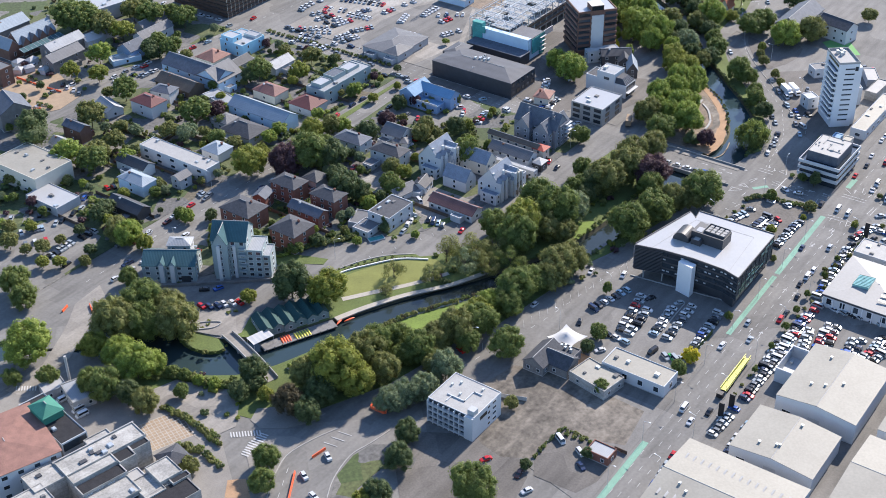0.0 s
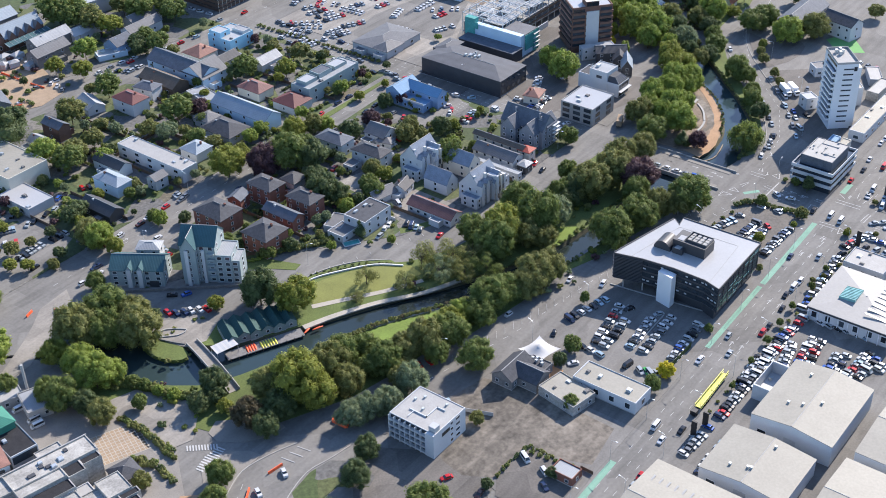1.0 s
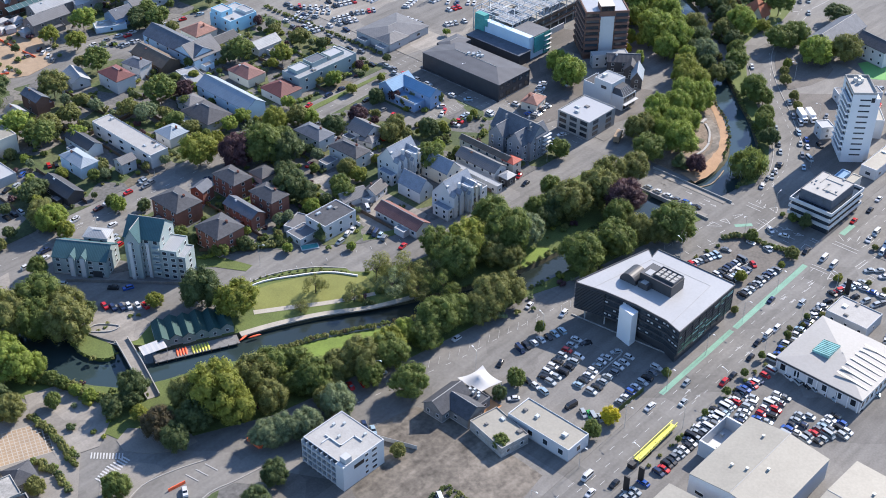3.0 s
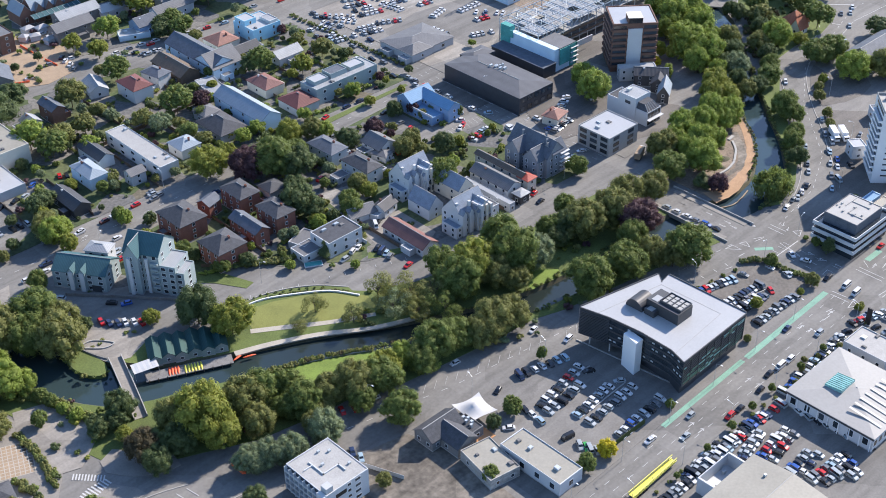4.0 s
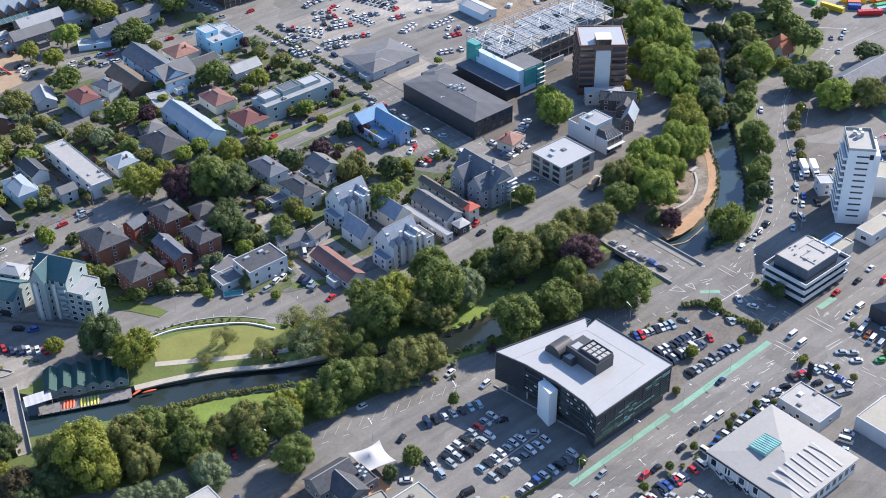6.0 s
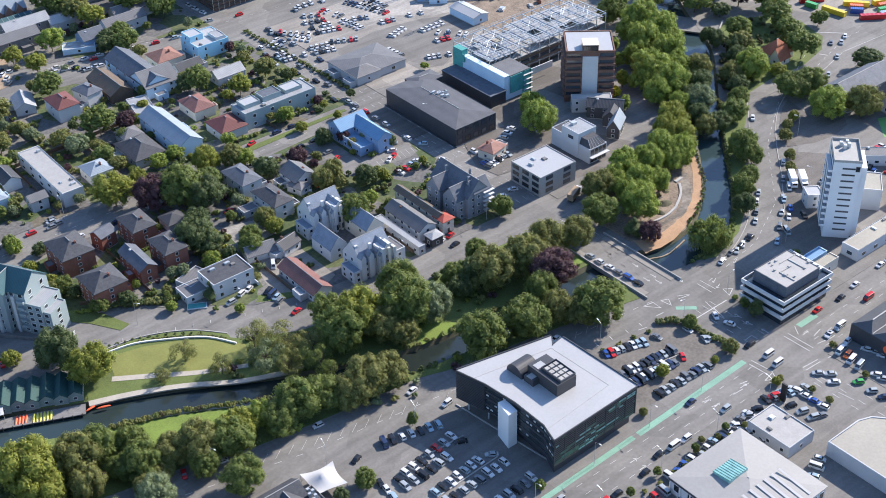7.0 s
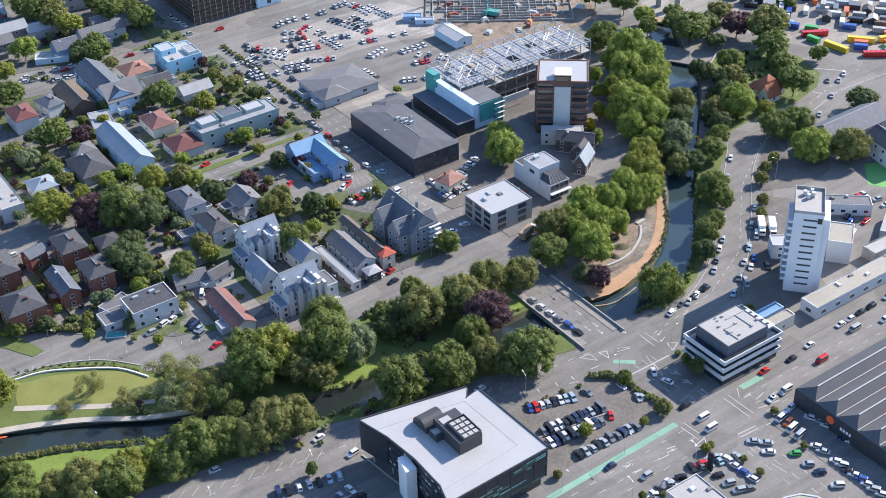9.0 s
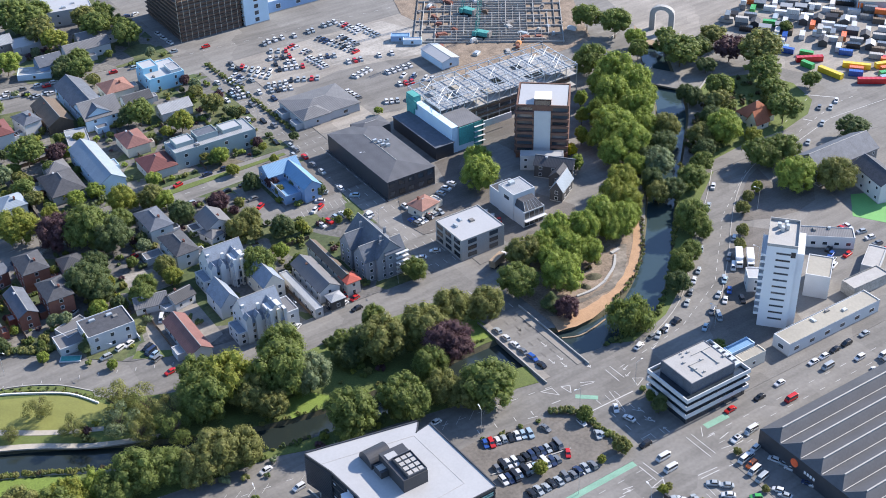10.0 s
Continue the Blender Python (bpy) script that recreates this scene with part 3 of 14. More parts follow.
# cars: a body, its glass and four wheels
def car_meshes(kind):
    L, W, hood, belt, top = {"hatch": (3.65, 1.6, 0.6, 0.86, 1.42), "sedan": (4.15, 1.65, 0.6, 0.84, 1.38), "wagon": (4.15, 1.7, 0.68, 0.97, 1.6), "van": (4.6, 1.76, 0.7, 1.08, 1.95)}[kind]
    f0, f1, r1, r0 = {"hatch": (0.23, 0.40, 0.86, 0.98), "sedan": (0.25, 0.42, 0.74, 0.87), "wagon": (0.23, 0.38, 0.90, 0.985), "van": (0.08, 0.22, 0.96, 0.99)}[kind]
    bm = bmesh.new()

    def loft(sections, slot=0):
        rings = [[bm.verts.new((x, s * w, z)) for s, w, z in ((-1, wl, zl), (1, wl, zl), (1, wm, zm), (1, wt, zt), (-1, wt, zt), (-1, wm, zm))] for x, wl, zl, wm, zm, wt, zt in sections]
        for a, b in zip(rings, rings[1:]):
            for i in range(6):
                bm.faces.new((a[i], a[(i + 1) % 6], b[(i + 1) % 6], b[i])).material_index = slot
        bm.faces.new(rings[0][::-1]).material_index = slot
        bm.faces.new(rings[-1]).material_index = slot
    w = W / 2
    loft([(-L / 2, w * 0.82, 0.3, w * 0.86, 0.5, w * 0.78, hood * 0.95), (-L / 2 + 0.25, w * 0.95, 0.22, w, 0.55, w * 0.88, hood + 0.1), (-L / 2 + L * f0, w * 0.96, 0.2, w, 0.6, w * 0.92, belt),
          (L / 2 - L * (1 - r0), w * 0.96, 0.2, w, 0.6, w * 0.92, belt), (L / 2 - 0.12, w * 0.94, 0.24, w * 0.97, 0.58, w * 0.86, belt - 0.06), (L / 2, w * 0.84, 0.32, w * 0.88, 0.55, w * 0.8, belt - 0.18)])
    x0, x1, x2, x3 = (-L / 2 + L * q for q in (f1 - 0.02, f1 + 0.02, r1 - 0.02, r1 + 0.01))
    loft([(x0, w * 0.72, top - 0.1, w * 0.74, top - 0.06, w * 0.66, top - 0.03), (x1 + 0.2, w * 0.76, top - 0.09, w * 0.77, top - 0.04, w * 0.66, top), (x2, w * 0.76, top - 0.09, w * 0.77, top - 0.04, w * 0.66, top), (x3, w * 0.73, top - 0.1, w * 0.74, top - 0.06, w * 0.66, top - 0.03)])
    for s in (-1, 1):
        for xa, xb in ((f1, f0), (r1, r0)):
            tube(bm, (-L / 2 + L * xa, s * w * 0.74, top - 0.06), (-L / 2 + L * xb, s * w * 0.88, belt - 0.02), 0.045, 4)
    body = made("car_body", bm, "car_white")
    bm = bmesh.new()
    g = lambda x, z, k: [(x, -w * k, z), (x, w * k, z)]  # noqa: E731
    lo = [bm.verts.new(p) for p in g(-L / 2 + L * f0 + 0.05, belt - 0.01, 0.9) + g(-L / 2 + L * r0 - 0.05, belt - 0.01, 0.9)]
    hi = [bm.verts.new(p) for p in g(-L / 2 + L * f1, top - 0.07, 0.74) + g(-L / 2 + L * r1, top - 0.07, 0.74)]
    for q in ((lo[0], lo[1], hi[1], hi[0]), (lo[1], lo[3], hi[3], hi[1]), (lo[3], lo[2], hi[2], hi[3]), (lo[2], lo[0], hi[0], hi[2]), (hi[0], hi[1], hi[3], hi[2])):
        bm.faces.new(q)
    bmesh.ops.recalc_face_normals(bm, faces=bm.faces)
    glass = made("cabin_glass", bm, "car_glass")
    bm = bmesh.new()
    tube(bm, (0, -0.1, 0), (0, 0.1, 0), 0.31, 10), tube(bm, (0, -0.115, 0), (0, 0.115, 0), 0.19, 8, slot=1)
    wheel = made("wheel", bm, "tyre", "steel")
    return body, glass, wheel, L, W


CARS, FAR_CARS, SHRUBS, FAR_TREES = {}, [], [], []
CAR_WORDS = dict(white="white", silver="silver", grey="dark grey", black="black", red="red", blue="blue", navy="navy blue", yellow="yellow", green="green", pale="pale blue", orange="orange", brown="dark maroon")
KIND_WORDS = dict(hatch="small hatchback car", sedan="sedan car", wagon="wagon car", van="van")


def car(x, y, heading, colour="white", kind="sedan", z=0.0, where="parked on grey asphalt", group="parked cars"):
    key = (colour, kind, where)
    m = pose(x, y, z, 0, 0, heading)
    if (y > 100 or x > 172 or x < -140) and "hospital" not in where:
        FAR_CARS.append((x, y, heading, colour))
        return None
    if key in CARS:
        return copy_thing(CARS[key], m)
    if kind not in CARS:
        CARS[kind] = car_meshes(kind)
    body, glass, wheel, L, W = CARS[kind]
    root = tagged(new("van" if kind == "van" else "car", body), f"{CAR_WORDS[colour]} {KIND_WORDS[kind]} {where}", "van" if kind == "van" else "car", group)
    root.material_slots[0].link = "OBJECT"
    root.material_slots[0].material = MAT["car_" + colour]
    part("cabin_glass", glass, None, root)
    for sx in (-1, 1):
        for sy in (-1, 1):
            part("wheel", wheel, None, root).matrix_basis = pose(sx * L * 0.3, sy * (W / 2 - 0.1), 0.31)
    root.matrix_world = m
    CARS[key] = root
    return root


PALETTE = ["white"] * 11 + ["silver"] * 7 + ["grey"] * 4 + ["black"] * 5 + ["red"] + ["blue"] + ["navy"] * 2 + ["pale"] * 2
KINDS = ["sedan"] * 4 + ["hatch"] * 4 + ["wagon"] * 3 + ["van"]


def car_row(x0, y0, x1, y1, n, heading, seed, z=0.0, where="parked on grey asphalt", gaps=0.08, group="parked cars", palette=PALETTE):
    """Cars side by side or in file between two places."""
    rng = random.Random(seed)
    n = round(n * 1.13) if n > 4 and gaps < 0.2 else n
    for i in range(n):
        u = i / max(1, n - 1)
        if rng.random() < gaps:
            continue
        flip = 180 if rng.random() < 0.4 else 0
        car(x0 + (x1 - x0) * u + rng.uniform(-0.2, 0.2), y0 + (y1 - y0) * u + rng.uniform(-0.3, 0.3), heading + flip + rng.uniform(-3, 3), rng.choice(palette), rng.choice(KINDS), z, where, group)


# trees: a tapered trunk with limbs, and a crown of clumps and leaves
def crown_mesh(seed, form="round", leaves=1500, size=1.0):
    """A crown about one unit in radius, its middle at the origin: a core, clumps at two sizes and leaves."""
    rng = random.Random(seed)
    bm = bmesh.new()
    clumps = []
    n = {"round": 84, "tall": 60, "cone": 10, "bush": 9, "willow": 40, "thin": 14}[form]
    lean = Vector((rng.uniform(-0.16, 0.16), rng.uniform(-0.16, 0.16)))
    for i in range(n):
        a, u = rng.uniform(0, 6.283), rng.uniform(-0.75, 0.9)
        d = math.sqrt(max(0.05, 1 - u * u)) * rng.uniform(0.42, 0.66)
        r = rng.uniform(0.34, 0.5)
        if form in ("round", "tall", "willow"):
            u = -0.62 + 1.57 * (i + 0.5) / n
            a = i * 2.4 + rng.uniform(-0.6, 0.6)
            lobe = 0.86 + 0.2 * noise.noise(Vector((math.cos(a) * 1.3, math.sin(a) * 1.3, u * 1.3 + seed * 3.7)))
            d = math.sqrt(max(0.03, 1 - u * u)) * rng.uniform(0.82, 1.0) * lobe
            r = rng.choice((0.1, 0.13, 0.16, 0.2, 0.25)) * rng.uniform(0.9, 1.15)
        c = Vector((d * math.cos(a) + lean.x * u, d * math.sin(a) + lean.y * u, u * (0.76 if form in ("round", "willow") else 0.55)))
        if form == "tall":
            c = Vector((c.x * 0.75, c.y * 0.75, u * 1.05))
        elif form == "cone":
            f = (i + 0.5) / n
            c = Vector((math.cos(a) * 0.5 * (1 - f), math.sin(a) * 0.5 * (1 - f), -0.9 + 2.4 * f))
            r = 0.62 * (1 - f) + 0.14
        elif form == "bush":
            c, r = Vector((d * math.cos(a), d * math.sin(a), abs(u) * 0.3)), rng.uniform(0.26, 0.46)
        elif form == "thin":
            r *= 0.62
            c *= 1.15
        clumps.append((c, r))
    if form in ("round", "tall", "willow"):
        clumps += [(Vector((0, 0, 0.0)), 0.64), (Vector((0.24, 0.1, 0.08)), 0.52), (Vector((-0.2, -0.2, 0.02)), 0.52)]
    for c, r in clumps if form != "thin" else ():
        s0 = len(bm.verts)
        bmesh.ops.create_icosphere(bm, subdivisions=2 if r > 0.47 else 1, radius=r * 0.8, matrix=Matrix.Translation(c))
        bm.verts.ensure_lookup_table()
        for v in bm.verts[s0:]:
            k = noise.noise(v.co * 5.0 + Vector((seed, 0, 0))) * 0.22 + noise.noise(v.co * 12.0) * 0.14
            v.co = c + (v.co - c) * (1 + k)
    bm.verts.index_update()
    verts, faces = [v.co.copy() for v in bm.verts], [[v.index for v in f.verts] for f in bm.faces]
    bm.free()
    total = sum(r * r for _, r in clumps)
    mids, sizes = np.array([c[:] for c, _ in clumps]), np.array([r for _, r in clumps])
    for c, r in clumps:
        for _ in range(int(leaves * r * r / total)):
            d = Vector((rng.gauss(0, 1), rng.gauss(0, 1), rng.gauss(0.2, 1))).normalized()
            p = c + d * r * rng.uniform(0.78, 1.28)
            if form == "willow":
                p.z -= rng.random() ** 2 * 0.75 * (1 if p.xy.length > 0.45 else 0.2)
            if (((mids - np.array(p[:])) ** 2).sum(1) < (sizes * 0.72) ** 2).any():
                continue
            nrm = (d + Vector((rng.uniform(-0.3, 0.3), rng.uniform(-0.3, 0.3), rng.uniform(-0.1, 0.4)))).normalized()
            t1 = nrm.orthogonal().normalized()
            t1.rotate(Matrix.Rotation(rng.uniform(0, 6.28), 3, nrm))
            t2 = nrm.cross(t1)
            s = rng.uniform(0.018, 0.038) * size * (0.8 if form == "thin" else 1.0)
            ls, lt = (s * 1.4, s) if form != "willow" else (s * 0.7, s)
            if form == "willow":
                t1 = Vector((t1.x * 0.3, t1.y * 0.3, -1)).normalized()
                ls = s * 2.6
            i = len(verts)
            verts += [p - t1 * ls - t2 * lt * 0.7, p - t1 * ls * 0.6 + t2 * lt, p + t1 * ls * 1.2]
            faces.append([i, i + 1, i + 2])
    me = bpy.data.meshes.new("crown")
    me.from_pydata([v.to_tuple() for v in verts], [], faces)
    me.materials.append(MAT["leaf_green"])
    return me


def trunk_mesh(seed, bare=False):
    """A unit tree's trunk and limbs: its foot at the origin, its fork at one."""
    rng = random.Random(seed)
    bm = bmesh.new()
    tube(bm, (0, 0, -0.05), (0.02, 0.01, 0.55), 0.07, 7, 0.05), tube(bm, (0.02, 0.01, 0.55), (0, 0, 1.0), 0.05, 6, 0.03)
    for i in range(14 if bare else 6):
        a = i * 2.4 + rng.uniform(-0.4, 0.4)
        z = rng.uniform(0.5, 0.95)
        e = Vector((math.cos(a) * rng.uniform(0.3, 0.6), math.sin(a) * rng.uniform(0.3, 0.6), z + rng.uniform(0.25, 0.6)))
        tube(bm, (0.01, 0, z), e, 0.028, 5, 0.01)
        if bare:
            for j in range(3):
                tube(bm, e * 0.75 + Vector((0, 0, 0.2)), e + Vector((rng.uniform(-0.25, 0.25), rng.uniform(-0.25, 0.25), rng.uniform(0.05, 0.4))), 0.012, 4, 0.004)
    return made("trunk", bm, "bark")


CROWNS = {}
TREE_WORDS = dict(green="mid-green leafy", bright="bright green leafy", dark="dark green leafy", olive="olive green leafy", purple="dark purple-leaved", yellow="golden yellow", lime="yellow-green leafy", silver="pale silvery green", bronze="bronze-brown leafy")
TREES_MADE = [0]


def tree(x, y, r, h, hue="green", form="round", where="beside the street"):
    """A tree by its foot, its crown's radius and its height."""
    TREES_MADE[0] += 1
    i = TREES_MADE[0]
    if form != "bush" and (y > 190 or x > 235 or (y > 176 and r < 4)):
        FAR_TREES.append((x, y, r, h, hue, form))
        return None
    small = form == "round" and r < 3.6
    key = (form, i % 7 if form == "round" else i % 4, small)
    if key not in CROWNS:
        leaves = {"bush": 500, "thin": 4200, "cone": 3000}.get(form, 3400 if small else 7800)
        CROWNS[key] = crown_mesh(11 * key[1] + len(form), form, leaves, 1.25 if form == "bush" else 1.5 if small else 1.04)
    if "trunk" not in CROWNS:
        CROWNS["trunk"], CROWNS["limbs"] = trunk_mesh(3), trunk_mesh(5, True)
    rng = random.Random(i)
    name, category = ("bush", "bush") if form == "bush" else ("tree", "tree")
    label = f"rounded {TREE_WORDS[hue]} bush {where}" if form == "bush" else f"{'weeping willow' if form == 'willow' else 'conical' if form == 'cone' else 'sparse' if form == 'thin' else 'tall broad'} {TREE_WORDS[hue]} tree {where}"
    root = thing(name, label, category, pose(x, y, 0.05, 0, 0, rng.uniform(0, 360)))
    c = part("crown", CROWNS[key], None, root)
    c.material_slots[0].link = "OBJECT"
    c.material_slots[0].material = MAT["leaf_" + hue]
    if form == "bush":
        c.matrix_basis = Matrix.LocRotScale((0, 0, h * 0.3), None, (r, r, h * 0.75))
        return root
    up = {"round": 0.96, "thin": 0.8, "tall": 1.35, "cone": 1.5, "willow": 0.72}[form]
    half = min(h * 0.5, r * up * 1.05)
    zs = half / {"round": 0.92, "thin": 0.92, "tall": 1.35, "cone": 1.5, "willow": 0.95}[form]
    c.matrix_basis = Matrix.LocRotScale((0, 0, h - half), None, (r * rng.uniform(0.92, 1.1), r * rng.uniform(0.92, 1.1), zs * rng.uniform(0.95, 1.12)))
    s = h - half
    tr = part("trunk", CROWNS["limbs" if form == "thin" else "trunk"], None, root)
    tr.matrix_basis = Matrix.LocRotScale((0, 0, 0), None, (max(0.6, r * 0.55), max(0.6, r * 0.55), s))
    return root


def shrub(x, y, r, h, hue):
    """A small shrub of the joined undergrowth."""
    SHRUBS.append((x, y, r, h, hue))


def stripes(name, label, pieces, mat="paint_white", z=0.03):
    """Painted strips on the road: each a middle, a length, a width and a heading."""
    bm = bmesh.new()
    for x, y, L, w, a in pieces:
        m = pose(x, y, z, 0, 0, a)
        vs = [bm.verts.new(m @ Vector(p)) for p in ((-L / 2, -w / 2, 0), (L / 2, -w / 2, 0), (L / 2, w / 2, 0), (-L / 2, w / 2, 0))]
        bm.faces.new(vs)
        low = [bm.verts.new(v.co - Vector((0, 0, 0.025))) for v in vs]
        for i in range(4):
            bm.faces.new((vs[i], low[i], low[(i + 1) % 4], vs[(i + 1) % 4]))
    return tagged(new(name, made(name, bm, mat)), label, "road marking", kind="structure")


def street_lamp(x, y, heading, h=9.0):
    root = thing("street_lamp", "grey steel street lamp with a curved arm", "street lamp", pose(x, y, 0, 0, 0, heading), "street lamps")
    bm = bmesh.new()
    tube(bm, (0, 0, 0), (0, 0, h), 0.07, 6, 0.045)
    part("pole", bm, "steel", root)
    bm = bmesh.new()
    tube(bm, (0, 0, h), (1.8, 0, h + 0.5), 0.05, 5, 0.04)
    part("arm", bm, "steel", root)
    bm = bmesh.new()
    box(bm, 1.6, -0.14, h + 0.42, 2.4, 0.14, h + 0.58)
    part("lamp_head", bm, "frame_white", root)
    return root

# ---- ground, roads and river ----
RIVER = ribbon([(-230, 178), (-200, 165), (-168, 146), (-152, 112), (-138, 86), (-118, 73), (-98, 63), (-75, 52), (-50, 37.5), (-20, 24), (5, 18.5), (40, 15), (72, 13), (95, 6), (118, 9), (140, 24), (158, 42), (177, 62), (205, 90), (226, 112), (250, 150), (290, 205), (340, 260)],
               [10, 11, 13, 22, 22, 15, 14, 13, 13, 12, 11, 13, 17, 15, 14, 12, 11, 12, 14, 14, 13, 12, 12])
FAR = 4000
sheet("ground", [(-FAR, -FAR), (FAR, -FAR), (FAR, FAR), (-FAR, FAR)], 0.0, "asphalt", "weathered grey asphalt ground of a city", "ground", thick=0.01, holes=[RIVER])
bm = bmesh.new()
n_ = len(RIVER)
mid_ = [Vector(RIVER[i]).lerp(Vector(RIVER[n_ - 1 - i]), 0.1) for i in range(n_)]
up_, down_ = [bm.verts.new((*p, 0)) for p in RIVER], [bm.verts.new((p.x, p.y, -1.9)) for p in mid_]
for i in range(n_):
    j = (i + 1) % n_
    bm.faces.new((up_[i], up_[j], down_[j], down_[i]))
tagged(new("river_bank", made("river_bank", bm, "bank")), "steep earthen river bank with dark soil", "river bank", kind="structure")
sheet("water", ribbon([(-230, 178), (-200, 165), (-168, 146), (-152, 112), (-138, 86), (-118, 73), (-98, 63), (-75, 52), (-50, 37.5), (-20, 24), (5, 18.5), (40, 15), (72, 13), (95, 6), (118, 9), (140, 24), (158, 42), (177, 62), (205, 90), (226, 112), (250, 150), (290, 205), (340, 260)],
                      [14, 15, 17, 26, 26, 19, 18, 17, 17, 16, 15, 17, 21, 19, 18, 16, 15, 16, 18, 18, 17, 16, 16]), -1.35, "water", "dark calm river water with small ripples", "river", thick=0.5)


def area(name, outline, mat, label, category, z=0.12, thick=0.14, holes=()):
    return sheet(name, outline, z, mat, label, category, thick=thick, holes=holes)


# city blocks, each a kerb's height above the road
def rect_area(x0, y0, x1, y1):
    return [(x0, y0), (x1, y0), (x1, y1), (x0, y1)]
area("pavement_north", rect_area(90, 60, 600, 264), "asphalt", "worn yards and paving of a city block", "city block", holes=[RIVER])
area("pavement_houses", [(-150, 176), (74, 176), (74, 262), (25, 268), (-20, 276), (-150, 300)], "lot", "grassy yards and paving between houses", "city block")
area("pavement_terrace", [(-48, 92), (-34, 80), (-8, 72), (20, 67), (74, 66), (74, 164), (-40, 158), (-94, 153), (-116, 148), (-118, 136), (-84, 118)], "lot", "yards and paving round houses", "city block")
area("pavement_far", [(-200, 330), (-60, 314), (25, 292), (70, 286), (70, 420), (-200, 420)], "lot", "yards and paving of a far block", "city block")
area("pavement_west", [(-330, 186), (-164, 186), (-164, 290), (-330, 290)], "lot", "yards of a western block", "city block")
area("pavement_corner", [(-150, 186), (-164, 186), (-164, 176), (-150, 176)], "paving", "corner pavement", "city block")
area("pavement_south", [(-132, -53.6), (-60, -51.6), (70, -47.8), (70, -20), (40, -14), (0, -8), (-30, -5), (-60, -1), (-90, 3), (-118, 10)], "lot_grey", "worn asphalt lots beside the main road", "city block", z=0.1)
area("pavement_market", [(-130, -200), (72, -200), (72, -67), (-130, -67)], "lot_grey", "worn grey yards of car dealers", "city block", z=0.1)
area("pavement_east", [(92, -200), (500, -200), (500, -64), (92, -64)], "asphalt", "grey yard beside a warehouse", "city block", z=0.1)
area("pavement_tower", [(92, -44), (92, -24), (120, -18), (142, -12), (168, 4), (186, 22), (206, 40), (240, 50), (290, 58), (500, 60), (500, -44)], "lot_grey", "paved lots round a tower block", "city block", z=0.1)
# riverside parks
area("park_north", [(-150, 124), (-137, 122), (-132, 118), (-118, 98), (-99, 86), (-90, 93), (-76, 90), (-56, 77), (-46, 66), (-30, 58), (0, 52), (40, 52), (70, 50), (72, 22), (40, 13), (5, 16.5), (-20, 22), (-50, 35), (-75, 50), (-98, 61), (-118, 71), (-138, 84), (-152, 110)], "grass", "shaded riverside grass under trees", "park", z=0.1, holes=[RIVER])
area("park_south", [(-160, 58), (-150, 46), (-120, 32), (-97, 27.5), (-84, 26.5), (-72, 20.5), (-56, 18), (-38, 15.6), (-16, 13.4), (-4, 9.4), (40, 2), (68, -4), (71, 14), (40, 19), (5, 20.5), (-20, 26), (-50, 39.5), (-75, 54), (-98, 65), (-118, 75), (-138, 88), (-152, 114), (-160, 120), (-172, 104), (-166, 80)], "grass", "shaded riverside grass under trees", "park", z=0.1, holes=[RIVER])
area("path_forecourt", [(-169, 97), (-160, 94), (-152, 71), (-166, 60), (-178, 64), (-175, 82)], "asphalt_pale", "pale asphalt forecourt beside the river", "plaza", z=0.15, thick=0.1)
area("park_east", [(92, 2), (106, -5), (124, 0), (144, 12), (160, 27), (184, 48), (208, 64), (236, 72), (260, 110), (250, 150), (226, 112), (205, 90), (177, 62), (158, 42), (140, 24), (118, 9), (95, 6)], "grass", "grassy river bank beside the road", "park", z=0.1, holes=[RIVER])
area("park_works", [(90, 12), (104, 12), (120, 14), (136, 27), (150, 44), (170, 64), (200, 96), (222, 120), (244, 152), (236, 168), (205, 128), (175, 92), (150, 60), (130, 48), (100, 50), (90, 40)], "dirt", "bare earth of a riverside works site", "park", z=0.1, holes=[RIVER])
area("lawn", [(-89, 76), (-68, 62), (-50, 57), (-48, 64), (-54, 73), (-64, 80), (-74, 85), (-86, 88)], "lawn", "mown yellow-green lawn", "lawn", z=0.14, thick=0.05)
area("lawn_south", [(-105, 53), (-98, 55.5), (-79, 46), (-66, 38), (-70, 31), (-86, 37), (-101, 42)], "grass_bright", "bright green riverside lawn", "lawn", z=0.14, thick=0.05)
area("lawn_island", [(-138.4, 115), (-136.4, 108), (-135, 101), (-134.6, 97.6), (-135.6, 94.6), (-137.4, 92.8), (-139.6, 93.2), (-141.8, 95.6), (-143.2, 99), (-143.9, 103), (-143.6, 107), (-142.2, 111), (-140.4, 114)], "grass", "small green lawn on the bank", "lawn", z=0.14, thick=1.5)
# Sunlight on the next two patches is put into a brighter grass colour.
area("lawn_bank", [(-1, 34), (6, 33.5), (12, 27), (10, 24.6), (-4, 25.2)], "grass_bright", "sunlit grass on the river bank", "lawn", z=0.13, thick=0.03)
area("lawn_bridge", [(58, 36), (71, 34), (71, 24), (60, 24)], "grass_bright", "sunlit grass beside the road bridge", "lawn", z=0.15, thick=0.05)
area("lawn_median", [(8, 169), (70, 171), (70, 173), (8, 173)], "grass", "narrow grassy street verge", "lawn", z=0.13, thick=0.13)
area("path_lawn", ribbon([(-90, 77), (-78, 69), (-67, 61.5), (-53, 54)], [2.4, 2.4, 2.2, 2.0]), "path", "pale concrete path along the lawn", "path", z=0.17, thick=0.07)
